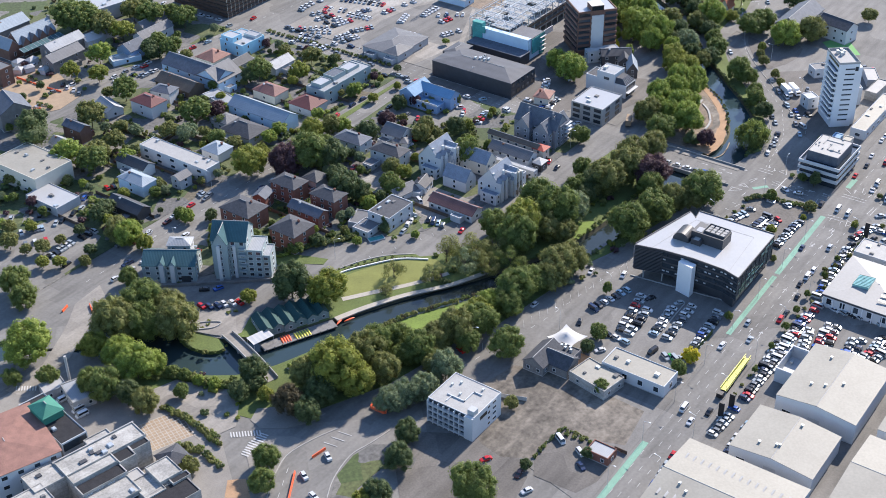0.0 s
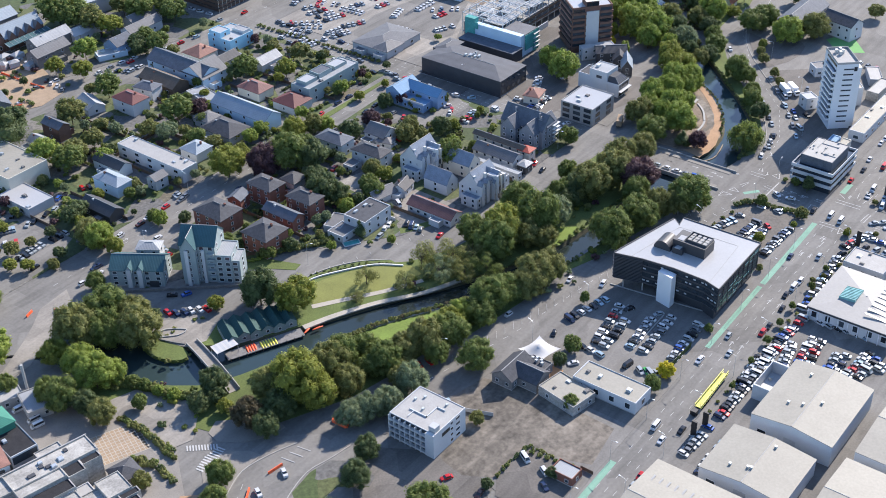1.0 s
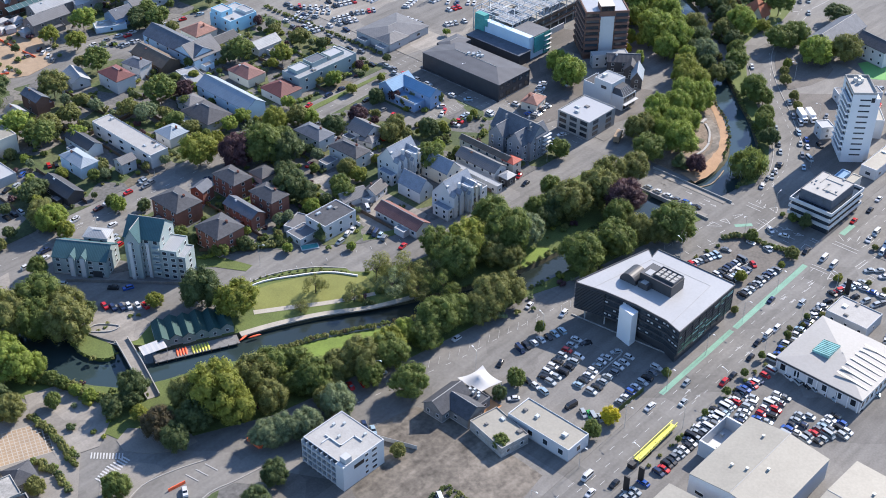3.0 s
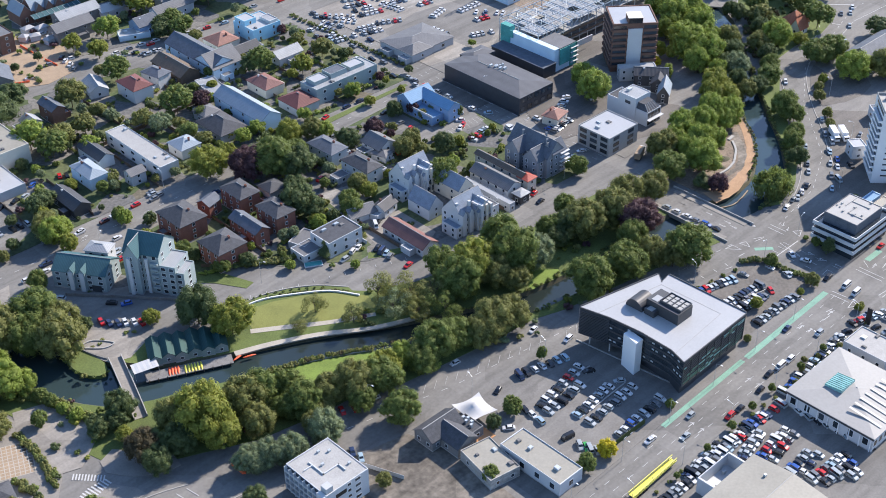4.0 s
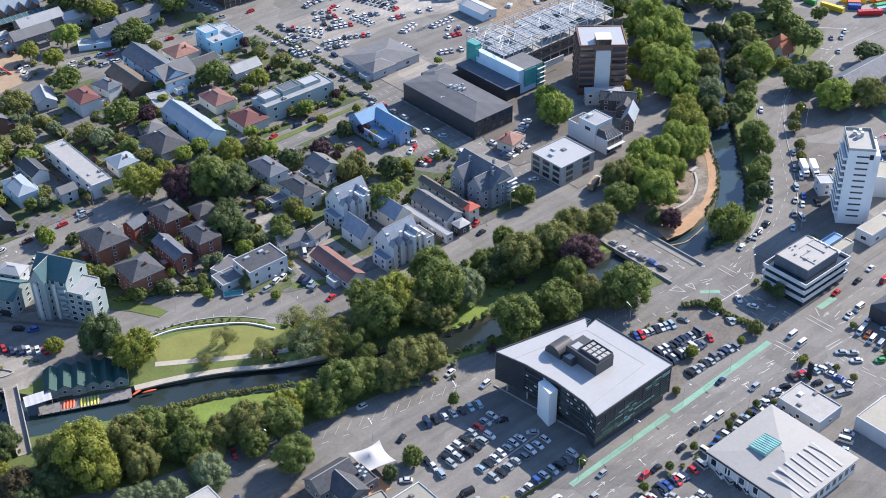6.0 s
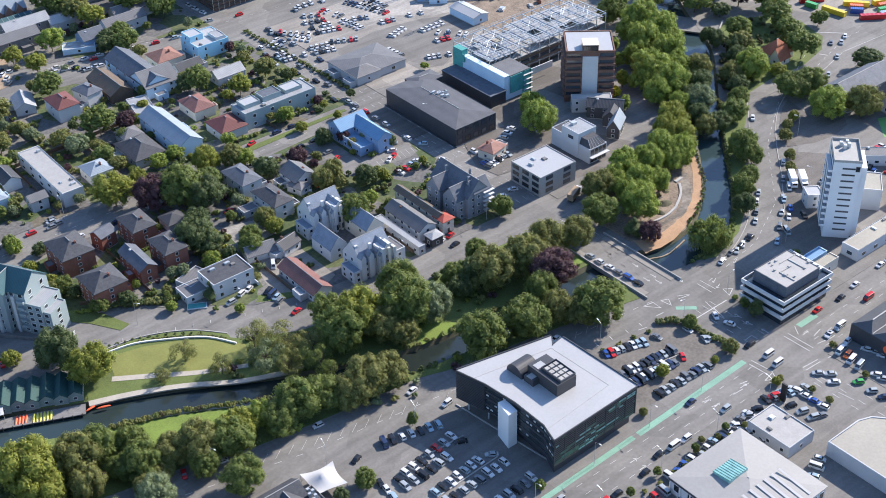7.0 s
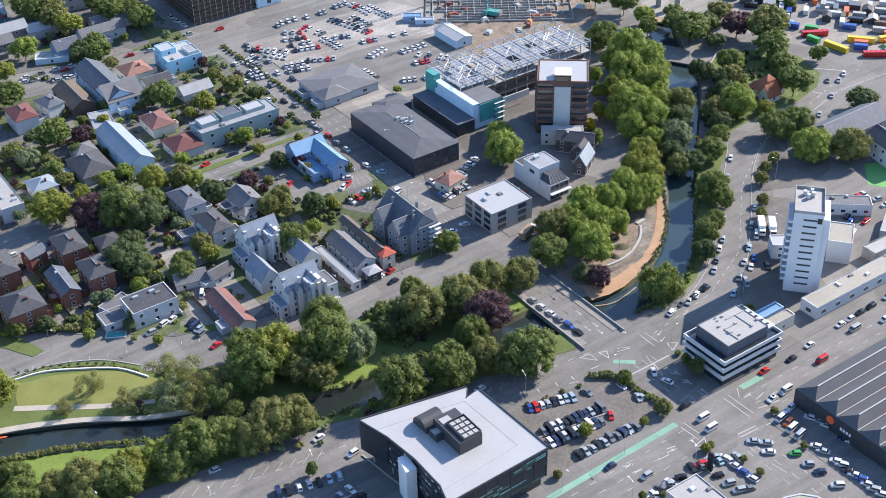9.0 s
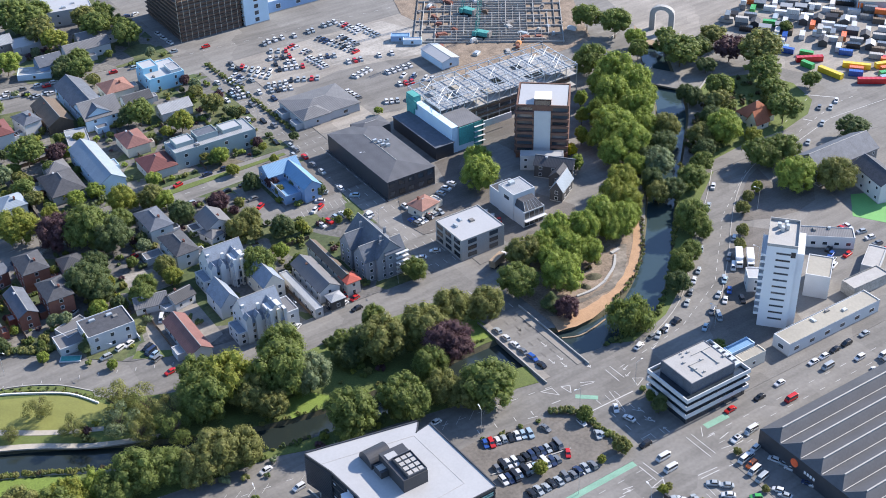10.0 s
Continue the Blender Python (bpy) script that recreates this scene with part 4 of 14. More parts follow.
area("path_river", ribbon([(-101, 71), (-89, 66.5), (-74, 59), (-58, 48.5), (-40, 41)], [2.6, 2.4, 2.2, 2, 2]), "path", "pale boardwalk along the river", "path", z=0.2, thick=0.5)
area("path_plaza", [(-134, 121), (-119, 107), (-118, 98), (-127, 94), (-133.5, 96.5), (-134.5, 99), (-138, 114)], "asphalt_pale", "pale paved forecourt at the footbridge", "plaza", z=0.16, thick=0.06)


def ragged(line, widths, seed, amount=0.7):
    """A band like ribbon(), with frayed edges."""
    rng = random.Random(seed)
    return [(x + rng.uniform(-amount, amount), y + rng.uniform(-amount, amount)) for x, y in ribbon(line, widths)]


area("path_tan", ragged([(90, 17), (99, 15), (111.5, 17.4), (120.5, 20.2), (131.2, 26.2), (141.5, 35.8), (152.8, 48.4), (158, 57)], [9, 6, 4.6, 3.4, 3.4, 3.0, 1.8, 1.2], 5, 0.35), "tan", "tan gravel riverside path", "path", z=0.17, thick=0.07)
area("path_works", ragged([(104, 22.4), (113, 22.2), (121, 24), (130.5, 31), (139, 41)], [1.6, 2.2, 3.4, 4, 3], 6, 0.5), "rubble", "grey compacted base of a new path", "path", z=0.16, thick=0.06)
for k, (line_, w_) in enumerate((([(106, 25), (112.7, 24.8), (119.4, 26.4)], 0.9), ([(119.6, 26.6), (127.6, 31.5), (132.7, 36.9)], 0.9), ([(132.3, 38.6), (136.4, 39.2)], 1.3))):
    bm = bmesh.new()
    prism(bm, ribbon(line_, [w_] * len(line_)), 0.1, 0.5)
    tagged(new("low_wall", made("low_wall", bm, "concrete")), "low curved pale concrete wall on a works site", "wall")
# lots
area("lot_office", [(-62, -50.5), (-13, -48.5), (-13, -9), (-40, -5), (-56, -3), (-58, -16), (-62, -20)], "lot_grey", "grey asphalt car park beside the office", "car park", z=0.115, thick=0.02)
area("lot_east", [(25, -44), (69, -43), (69, -20), (36, -15), (25, -16)], "dark_gravel", "brownish gravelled car park with worn patches", "car park", z=0.115, thick=0.02)
area("lot_rubble", [(-86, 2), (-81, -15), (-82, -47), (-100.4, -50), (-104.5, -38.6), (-104.5, -28.6), (-110, -28), (-123, -28.5), (-128, -20), (-126.5, -11.8), (-116, 8)], "rubble", "empty gravel lot with scraped tracks", "empty lot", z=0.12, thick=0.03)
area("lot_corner", [(-129.2, -33.3), (-123, -29.5), (-110.5, -28.9), (-105.1, -30.2), (-105.5, -39.6), (-106.9, -50.6), (-120, -51), (-128.3, -48)], "asphalt_dark", "small dark asphalt car park", "car park", z=0.13, thick=0.05)
# Corner flats' shadow is put into this lot's darker ground colour.
area("lot_west", [(-118, -17), (-131, -32), (-150, -36), (-165, -8), (-152, 4), (-134, 10)], "asphalt_dark", "cracked empty dark asphalt lot", "empty lot", z=0.11, thick=0.12)
area("lot_hospital", [(-260, 140), (-196, 136), (-172, 100), (-165, 70), (-176, 56), (-195, 30), (-260, 30)], "paving", "paved grounds of a large building", "grounds", z=0.11, thick=0.12)
area("lot_yard", [(-23, 94), (-26, 80), (-10, 73), (-3, 76), (-3, 100), (-16, 104)], "asphalt_pale", "asphalt yard of a motel", "car park", z=0.14, thick=0.03)
area("lot_gravel", [(-20, 112), (-4, 112), (-2, 124), (-18, 128)], "gravel", "pale gravel yard", "car park", z=0.14, thick=0.03)
area("lot_blue", [(40, 128), (66, 122), (72, 124), (72, 132), (50, 133), (50, 158), (40, 160)], "asphalt", "asphalt car park beside the blue building", "car park", z=0.14, thick=0.03)
# Dark colour here takes the place of shadow on the drive.
area("lot_drive", [(66, 133), (84, 133), (84, 162), (66, 162)], "asphalt_dark", "dark asphalt drive", "car park", z=0.135, thick=0.02)
area("lot_west_cars", [(-172, 188), (-158, 176), (-128, 178), (-112, 186), (-112, 212), (-150, 222), (-176, 214)], "asphalt", "asphalt car park with small trees", "car park", z=0.14, thick=0.03)
area("lot_north", [(90, 178), (126, 172), (166, 192), (166, 214), (186, 226), (182, 264), (90, 264)], "asphalt_pale", "wide dusty car park", "car park", z=0.14, thick=0.03)
area("lot_dust", [(126, 232), (166, 218), (180, 240), (170, 262), (128, 262)], "gravel", "dusty gravel part of a car park", "car park", z=0.15, thick=0.02)
area("lot_site", [(168, 178), (240, 184), (262, 226), (190, 284), (182, 262), (188, 226), (168, 212)], "dirt", "earth floor of a building site", "building site", z=0.15, thick=0.03)
area("lot_market", [(262, 168), (300, 80), (330, 62), (480, 60), (480, 264), (290, 264)], "asphalt_pale", "paved ground of a container market", "market", z=0.13, thick=0.03)
area("lot_court", [(232, 17), (246, 10), (228, -5), (221, 6)], "turf", "green sports court", "court", z=0.15, thick=0.06)
area("lawn_pub", [(200, 63), (207, 66.5), (228, 69), (247.7, 67.5), (267, 72), (278, 80), (283, 96), (277, 112), (258, 121), (247, 117), (237, 103), (227, 95), (214, 80)], "grass", "shaded grass under trees round a pub", "lawn", z=0.155, thick=0.05)
# Part dark asphalt, part shade of tower and trees put into the colour.
area("lot_lane", [(82, 99), (84, 88), (106, 84), (106, 66), (114, 64), (134, 62), (142, 72), (134, 90), (128, 104), (124, 114), (110, 116), (90, 116)], "asphalt_dark", "dark asphalt yard behind an office", "car park", z=0.142, thick=0.03)
area("lot_front", [(117, 180), (128, 176), (166, 194), (166, 214), (150, 222), (126, 226), (104, 222), (90, 226), (90, 212), (116, 211)], "lot_grey", "grey asphalt part of a wide car park", "car park", z=0.148, thick=0.03)
area("verge_wall", [(-86.5, 91.6), (-75.4, 90.6), (-65.7, 87), (-56.9, 81.1), (-49.6, 72.5), (-50, 68.6), (-53.1, 72.6), (-58.8, 77.5), (-66.7, 83.3), (-75.9, 88), (-85.7, 90.5)], "grass", "planted grass strip between a low wall and a street", "lawn", z=0.15, thick=0.1)
# The brick tower's shadow painted as a sheet of darker asphalt.
area("lot_back", [(107, 100), (118, 98), (126, 110), (134, 130), (146, 128), (150, 104), (160, 98), (176, 122), (164, 142), (142, 146), (128, 131), (116, 130)], "asphalt_dark", "dark asphalt yard behind a half-built hall", "car park", z=0.138, thick=0.03)
# Darker sheet colours in the shadowed yard west of the tower.
area("lot_tower", [(130, -15), (150, 0), (170, 13.5), (184, 24), (196, 10), (182, -6), (166, -10), (158, -30), (122, -30)], "asphalt_dark", "dark asphalt yard round a tower block", "car park", z=0.118, thick=0.03)
# Darker asphalt paints the big tree shadow beside the road.
area("lot_church", [(186, 27), (196, 39.5), (210, 49), (226, 55), (236, 45), (226, 30), (218, 22), (207, 20), (196, 22)], "asphalt_dark", "dark asphalt car park under street trees", "car park", z=0.12, thick=0.03)
area("lot_school", [(-62, 297), (-46, 289), (-30, 292), (-21, 318), (-15, 343), (-40, 350), (-66, 324)], "tan_pale", "dusty yard of a building site", "building site", z=0.14, thick=0.03)
area("road_east", [(214, 40), (226, 80), (240, 100), (256, 118), (262, 138), (276, 150), (292, 104), (318, 72), (480, 66), (480, 40), (330, 34), (262, 52)], "asphalt", "grey asphalt street junction near the market", "road", z=0.135, thick=0.03)
area("verge_terrace", [(-88, 122), (-78, 115), (-72, 99), (-76, 98), (-82, 108), (-90, 117)], "grass", "grassy street verge with small trees", "lawn", z=0.14, thick=0.1)
area("verge_yard", [(-30, 84), (-24, 80), (-12, 73.5), (-14, 72.4), (-26, 76.5), (-33, 81)], "grass", "scruffy grass strip beside a yard", "lawn", z=0.15, thick=0.1)
area("road_approach", [(-125, 36), (-140, 47), (-152, 55), (-162, 60), (-172, 58), (-182, 44), (-198, 26), (-178, 8), (-166, 20), (-156, 22), (-146, 19), (-125, 13)], "asphalt", "grey asphalt of a curving street", "road", z=0.012, thick=0.01)
area("road_bridge_west", [(-196, 128), (-184, 133.5), (-173, 134), (-160, 141), (-150, 146), (-140, 152), (-136, 160), (-150, 158), (-158, 152), (-166, 147), (-181, 139), (-198, 138)], "asphalt_pale", "pale worn concrete street at a bridge", "road", z=0.14, thick=0.1)

# ---- landmark buildings ----
def ring(bm, points, z0, z1, out, deep=0.2):
    """A band that runs round an outline, standing out from it."""
    n = len(points)
    mid = sum((Vector(p) for p in points), Vector((0, 0))) / n
    grow = lambda p, d: mid + (Vector(p) - mid) * (1 + d / (Vector(p) - mid).length)  # noqa: E731
    a, b = [grow(p, out) for p in points], [grow(p, out - deep) for p in points]
    v = [[bm.verts.new((p.x, p.y, z)) for p in q] for q, z in ((a, z0), (a, z1), (b, z1), (b, z0))]
    for i in range(n):
        j = (i + 1) % n
        for k in range(4):
            bm.faces.new((v[k][i], v[k][j], v[(k + 1) % 4][j], v[(k + 1) % 4][i]))
    bmesh.ops.recalc_face_normals(bm, faces=bm.faces)


def boxed(name, root, mat, *dims, at=None, label=""):
    bm = bmesh.new()
    box(bm, *dims)
    ob = part(name, bm, mat, root, label)
    if at is not None:
        ob.matrix_basis = at
    return ob


def facade(root, name, mat, p, q, z0, z1, out=0.1, label="", u0=0.0, u1=1.0):
    """A panel along part of a wall between two corners, standing out to the right of the way from p to q."""
    p, q = Vector(p), Vector(q)
    d = q - p
    n = Vector((d.y, -d.x)).normalized() * out
    a, c = p + d * u0, p + d * u1
    bm = bmesh.new()
    prism(bm, [(a.x, a.y), tuple(a + n), tuple(c + n), (c.x, c.y)], z0, z1)
    bmesh.ops.recalc_face_normals(bm, faces=bm.faces)
    return part(name, bm, mat, root, label)


def office():
    root = thing("office_building", "five-storey dark glass office with a white roof", "office building", pose(0, 0, 0.1))
    foot = [(-12.7, -47), (21.7, -46.1), (20.6, -15.2), (15.4, -16.1), (18.3, -12.4), (-14.4, -5.7), (-11.8, -16.1), (-10.5, -28), (-10.7, -40.6)]
    bm = bmesh.new()
    prism(bm, [(-11.2, -45.6), (20.6, -44.8), (18, -16.5), (0, -12), (-8, -20), (-9, -40)], -0.2, 4.2)
    part("ground_floor", bm, "dark_wall", root, "recessed charcoal ground floor")
    bm = bmesh.new()
    prism(bm, foot, 4.2, 14.7)
    part("wall", bm, "window", root, "dark glazed curtain wall")
    bm = bmesh.new()
    mid = Vector((4, -28))
    prism(bm, [tuple(mid + (Vector(p) - mid) * 1.006) for p in foot], 14.7, 15.0)
    part("roof", bm, "roof_white", root, "white membrane roof")
    for i, p in enumerate(foot):
        q = foot[(i + 1) % len(foot)]
        facade(root, "parapet", "dark_wall", p, q, 14.2, 15.35 if i in (1, 4) else 15.04, 0.3)
    # louvres on the wing that hangs over the corner
    # Added black backing paints in the dark shade between the slats.
    for k in (4, 5):
        facade(root, "back_panel", "black", foot[k], foot[k + 1], 4.25, 14.2, 0.06)
    for i in range(16):
        z = 4.3 + i * 0.63
        for k in (4, 5):
            facade(root, "louvre", "louvre", foot[k], foot[k + 1], z, z + 0.26, 0.6)
    rng = random.Random(4)
    for k in (6, 7, 8):
        p, q = foot[k], foot[(k + 1) % 9]
        n = int((Vector(q) - Vector(p)).length / 1.5)
        for lv in range(4):
            z = 4.6 + lv * 2.5
            facade(root, "spandrel", "dark_wall", p, q, z - 0.35, z + 0.3, 0.12)
            for i in range(n):
                if rng.random() < 0.3:
                    facade(root, "window_blind", "grey_wall", p, q, z + 0.9, z + 1.5, 0.05, "", (i + 0.15) / n, (i + 0.75) / n)
    # streaked green glass on the street front, steel framed end
    p, q = foot[0], foot[1]
    for lv in range(13):
        u, z = 0.02, 4.5 + lv * 0.76
        while u < 0.97:
            w = rng.uniform(0.04, 0.16)
            on = rng.random() < (0.55 if abs(u * 10 - 1.5 - lv * 0.5) < 2.4 else 0.1)
            if on:
                facade(root, "glass_panel", "glass_green" if rng.random() < 0.7 else "glass_pale", p, q, z, z + 0.5, 0.1, "", u, min(0.98, u + w - 0.008))
            u += w
        facade(root, "transom", "dark_wall", p, q, z + 0.56, z + 0.66, 0.14)
    for i in range(9):
        facade(root, "mullion", "dark_wall", p, q, 4.2, 14.3, 0.22, "", i / 8 * 0.985, i / 8 * 0.985 + 0.006)
    p, q = foot[1], foot[2]
    for lv in range(4):
        facade(root, "spandrel", "dark_wall", p, q, 4.3 + lv * 2.5, 5.1 + lv * 2.5, 0.12)
    # folds of the roof membrane
    for a_, b_ in (((14.3, -16.8), (15.4, -40.5)), ((15.4, -40.5), (-11.4, -42.6)), ((14.3, -16.8), (-12.6, -12))):
        d = Vector(b_) - Vector(a_)
        boxed("roof_joint", root, "concrete", 0, -0.09, 15.0, d.length, 0.09, 15.05, at=pose(*a_, 0, 0, 0, math.degrees(math.atan2(d.y, d.x))))
    # plant: a half drum, a black box and a grille of cells
    bm = bmesh.new()
    pts = [(-3.3 * math.cos(a * math.pi / 14), 3.5 * math.sin(a * math.pi / 14)) for a in range(15)]
    ends = [[bm.verts.new((x, y, z)) for y, z in pts] for x in (0, 7)]
    for i in range(14):
        bm.faces.new((ends[0][i], ends[0][i + 1], ends[1][i + 1], ends[1][i]))
    bm.faces.new(ends[0]), bm.faces.new(ends[1][::-1])
    part("plant_drum", bm, "dark_wall", root, "black half-round plant cover").matrix_basis = pose(-2.6, -18.6, 15.0, 0, 0, 2)
    boxed("plant_room", root, "dark_wall", 0.2, -34.4, 15.0, 7.8, -21.4, 19.2, label="black plant room")
    boxed("plant_room", root, "dark_wall", -2.2, -26.5, 15.0, 0.2, -22.6, 17.2, label="small black plant room")
    boxed("plant_lid", root, "roof_white", 1.0, -25.2, 19.2, 4.2, -22.8, 19.35)
    boxed("plant_lid", root, "concrete", -2.1, -25.6, 17.2, 0.1, -23.4, 17.3)
    for i in range(4):
        for j in range(3):
            boxed("cooling_unit", root, "concrete", 2.4 + j * 1.8, -33.6 + i * 2.0, 19.2, 3.8 + j * 1.8, -32.2 + i * 2.0, 19.7)
    bm = bmesh.new()
    ring(bm, [(1.8, -34.1), (7.8, -34.1), (7.8, -25.6), (1.8, -25.6)], 19.2, 20.0, 0, 0.25)
    part("plant_screen", bm, "louvre", root)
    bm = bmesh.new()
    prism(bm, [(-14.6, -29.6), (-11.2, -29.6), (-10.6, -23.7), (-13.2, -23.3)], -0.2, 13.2)
    part("stair_tower", bm, "bright_white", root, "white stair tower")
    for x, y in ((-12.5, -9), (-6, -8.5), (-10.5, -16)):
        bm = bmesh.new()
        tube(bm, (x, y, -0.2), (x, y, 4.2), 0.28, 10)
        part("column", bm, "concrete", root)


office()


def tower_block():
    root = thing("tower_block", "tall white slab tower with balconies", "tower block", pose(153.6, -19.8, 0.1, 0, 0, 41))
    L, W, h = 16.0, 9.6, 31.5
    wall = boxed("wall", root, "bright_white", -L / 2, -W / 2, -0.3, L / 2, W / 2, h)
    bm = bmesh.new()
    shell(bm, [(-L / 2, -W / 2), (L / 2, -W / 2), (L / 2, W / 2), (-L / 2, W / 2)], h, h + 1.0, 0.95)
    part("roof", bm, "concrete", root)
    for i in range(11):
        z = 3.2 + i * 2.55
        part("window", window_mesh(4.6, 0.8, "grey_wall"), None, wall).matrix_basis = pose(-L / 2 - 0.004, -0.6, z, 0, 0, -90)
        if i < 10:
            b = boxed("balcony", root, "bright_white", -L / 2 + 0.4, W / 2, z + 0.9, L / 2 - 3, W / 2 + 1.5, z + 1.1)
            boxed("balcony_rail", b, "bright_white", -L / 2 + 0.4, W / 2 + 1.42, z + 1.1, L / 2 - 3, W / 2 + 1.5, z + 1.85)
            boxed("balcony_rail", b, "bright_white", -L / 2 + 0.4, W / 2, z + 1.1, -L / 2 + 0.48, W / 2 + 1.42, z + 1.85)
        boxed("window_band", root, "window", -L / 2 + 0.6, W / 2, z + 1.2, L / 2 - 3, W / 2 + 0.05, z + 2.4)
    boxed("side_wing", root, "bright_white", -L / 2 + 1.5, -W / 2 - 2.2, -0.3, L / 2 - 2, -W / 2, h - 2.5)
    part("window", window_mesh(1.6, 2.2, "grey_wall"), None, wall).matrix_basis = pose(-L / 2 - 0.004, -3.6, h - 3.5, 0, 0, -90)
    for x, y in ((1, 0), (3, 1.2), (4.5, -1), (2.5, -1.5)):
        boxed("roof_vent", root, "steel", x, y, h, x + 1.3, y + 1.1, h + 1.8)


tower_block()


def banded_office():
    root = thing("banded_office", "three-storey office with white bands and a grey top floor", "office building", pose(0, 0, 0.1))
    foot = [(91.7, -45.2), (117.2, -45.2), (117.2, -27.4), (91.7, -27.4)]
    bm = bmesh.new()
    shell(bm, [(92.4, -44.5), (116.5, -44.5), (116.5, -28.1), (92.4, -28.1)], -0.2, 9.2, 0.2)
    part("wall", bm, "window", root, "dark glazed wall")
    for z0, z1 in ((2.6, 4.0), (5.7, 7.1), (8.6, 10.0)):
        bm = bmesh.new()
        ring(bm, foot, z0, z1, 0.15, 0.5)
        part("white_band", bm, "white", root)
    for i in range(7):
        boxed("mullion", root, "dark_wall", 93.6 + i * 3.6, -44.6, 0, 93.8 + i * 3.6, -44.45, 9)
    bm = bmesh.new()
    shell(bm, [(95, -43), (112.4, -43), (112.4, -29.4), (95, -29.4)], 9, 13.2, 0.25)
    part("top_floor", bm, "roof_slate", root, "blue-grey metal top floor")
    boxed("roof", root, "membrane", 95.3, -42.7, 12.96, 112.1, -29.7, 13.02)
    rng = random.Random(8)
    for _ in range(9):
        x, y, s = rng.uniform(99, 112), rng.uniform(-41, -30), rng.uniform(0.2, 0.6)
        boxed("roof_vent", root, "concrete", x - s, y - s, 13.0, x + s, y + s, 13.4 + s * 0.4)
    for i in range(5):
        boxed("roof_vent", root, "steel", 114.3, -41.5 + i * 2.4, 9, 116.6, -40.0 + i * 2.4, 10.2)
    for x0, y0, x1, y1 in ((100, -42.2, 100.3, -36), (100, -36.3, 106, -36), (104, -33, 112, -32.7), (108, -40, 108.3, -33)):
        boxed("roof_upstand", root, "concrete", x0, y0, 13.02, x1, y1, 13.3)


banded_office()


def black_hall():
    root = thing("black_hall", "long black office hall with a low grey roof", "office building", pose(96.3, 139.3, 0.1))
    block(root, 0, 0, 21.5, 47, 0, 8, "hip", "dark_wall", "roof_black_hall", 2, rise=1.5, win=(3.2, 2.6, 2.2), frame_mat="black", sides="w", over=0.1)
    block(root, 8, 21, 14, 9, 0, 8, "hip", "dark_wall", "roof_black_hall", 2, rise=1.2, win=None, over=0.1)
    rng = random.Random(3)
    for i in range(7):
        x, y = rng.uniform(0, 4), rng.uniform(-2, 6)
        boxed("roof_vent", root, "steel", x, y, 8.6, x + 1.6, y + 1.0, 10.3)
    boxed("low_wall", root, "dark_wall", -11.2, -24, -0.2, -10.9, 24, 0.5)


black_hall()


def blue_house():
    root = thing("blue_house", "blue weatherboard building with blue iron roofs", "office building", pose(58.5, 145.5, 0.1))
    block(root, 0, 7.5, 14, 9, 0, 6.5, "gable", "blue_wall", "roof_bright_blue", 2, rise=3)
    block(root, 3.6, -3.5, 7, 19, 0, 6.5, "gable", "blue_wall", "roof_bright_blue", 2, rise=2.6)
    block(root, -3.4, -3.5, 6.8, 12.6, 0, 4, "flat", "blue_wall", "roof_bright_blue", 1)
    boxed("balcony_rail", root, "white", -6.9, -10, 4, -6.7, 3, 5.0)


blue_house()


def brick_tower():
    root = thing("brick_tower", "brown brick tower with balcony bands and white roof", "office building", pose(159.3, 115.2, 0.1, 0, 0, -40))
    L, W, h = 20.8, 19.7, 24
    foot = [(-L / 2, -W / 2), (L / 2, -W / 2), (L / 2, W / 2), (-L / 2, W / 2)]
    bm = bmesh.new()
    shell(bm, foot, -0.3, h, 0.6, 0.5)
    part("wall", bm, "brick_dark", root)
    boxed("roof", root, "roof_white", -L / 2 + 0.8, -W / 2 + 0.8, h - 0.5, L / 2 - 0.8, W / 2 - 0.8, h - 0.3)
    for i in range(7):
        z = 2.2 + i * 3.0
        for x0, x1 in ((-L / 2 - 0.1, -3.4), (3.4, L / 2 + 0.1)):
            boxed("balcony", root, "brick_dark", x0, -W / 2 - 0.9, z, x1, -W / 2, z + 1.1)
            boxed("window_band", root, "window", x0 + 0.6, -W / 2 - 0.06, z + 1.2, x1 - 0.6, -W / 2, z + 2.7)
        boxed("balcony", root, "brick_dark", -L / 2 - 0.7, -W / 2, z, -L / 2, W / 2, z + 1.1)
        boxed("window_band", root, "window", -L / 2 - 0.05, -W / 2 + 0.8, z + 1.2, -L / 2, W / 2 - 0.8, z + 2.7)
    boxed("front_shaft", root, "white", -3.3, -W / 2 - 0.5, -0.3, 3.3, -W / 2, h - 2.5, label="white front shaft")
    boxed("lift_house", root, "brick_dark", -3.3, -W / 2 + 0.3, h - 0.5, 3.3, -W / 2 + 7, h + 2.4, label="dark lift house")
    boxed("lift_house_roof", root, "cream", -3.4, -W / 2 + 0.2, h + 2.4, 3.4, -W / 2 + 7.1, h + 2.6)
    boxed("lift_house_window", root, "window", -3, -W / 2 + 0.05, h - 2.4, 3, -W / 2 + 0.3, h + 2.0)


brick_tower()


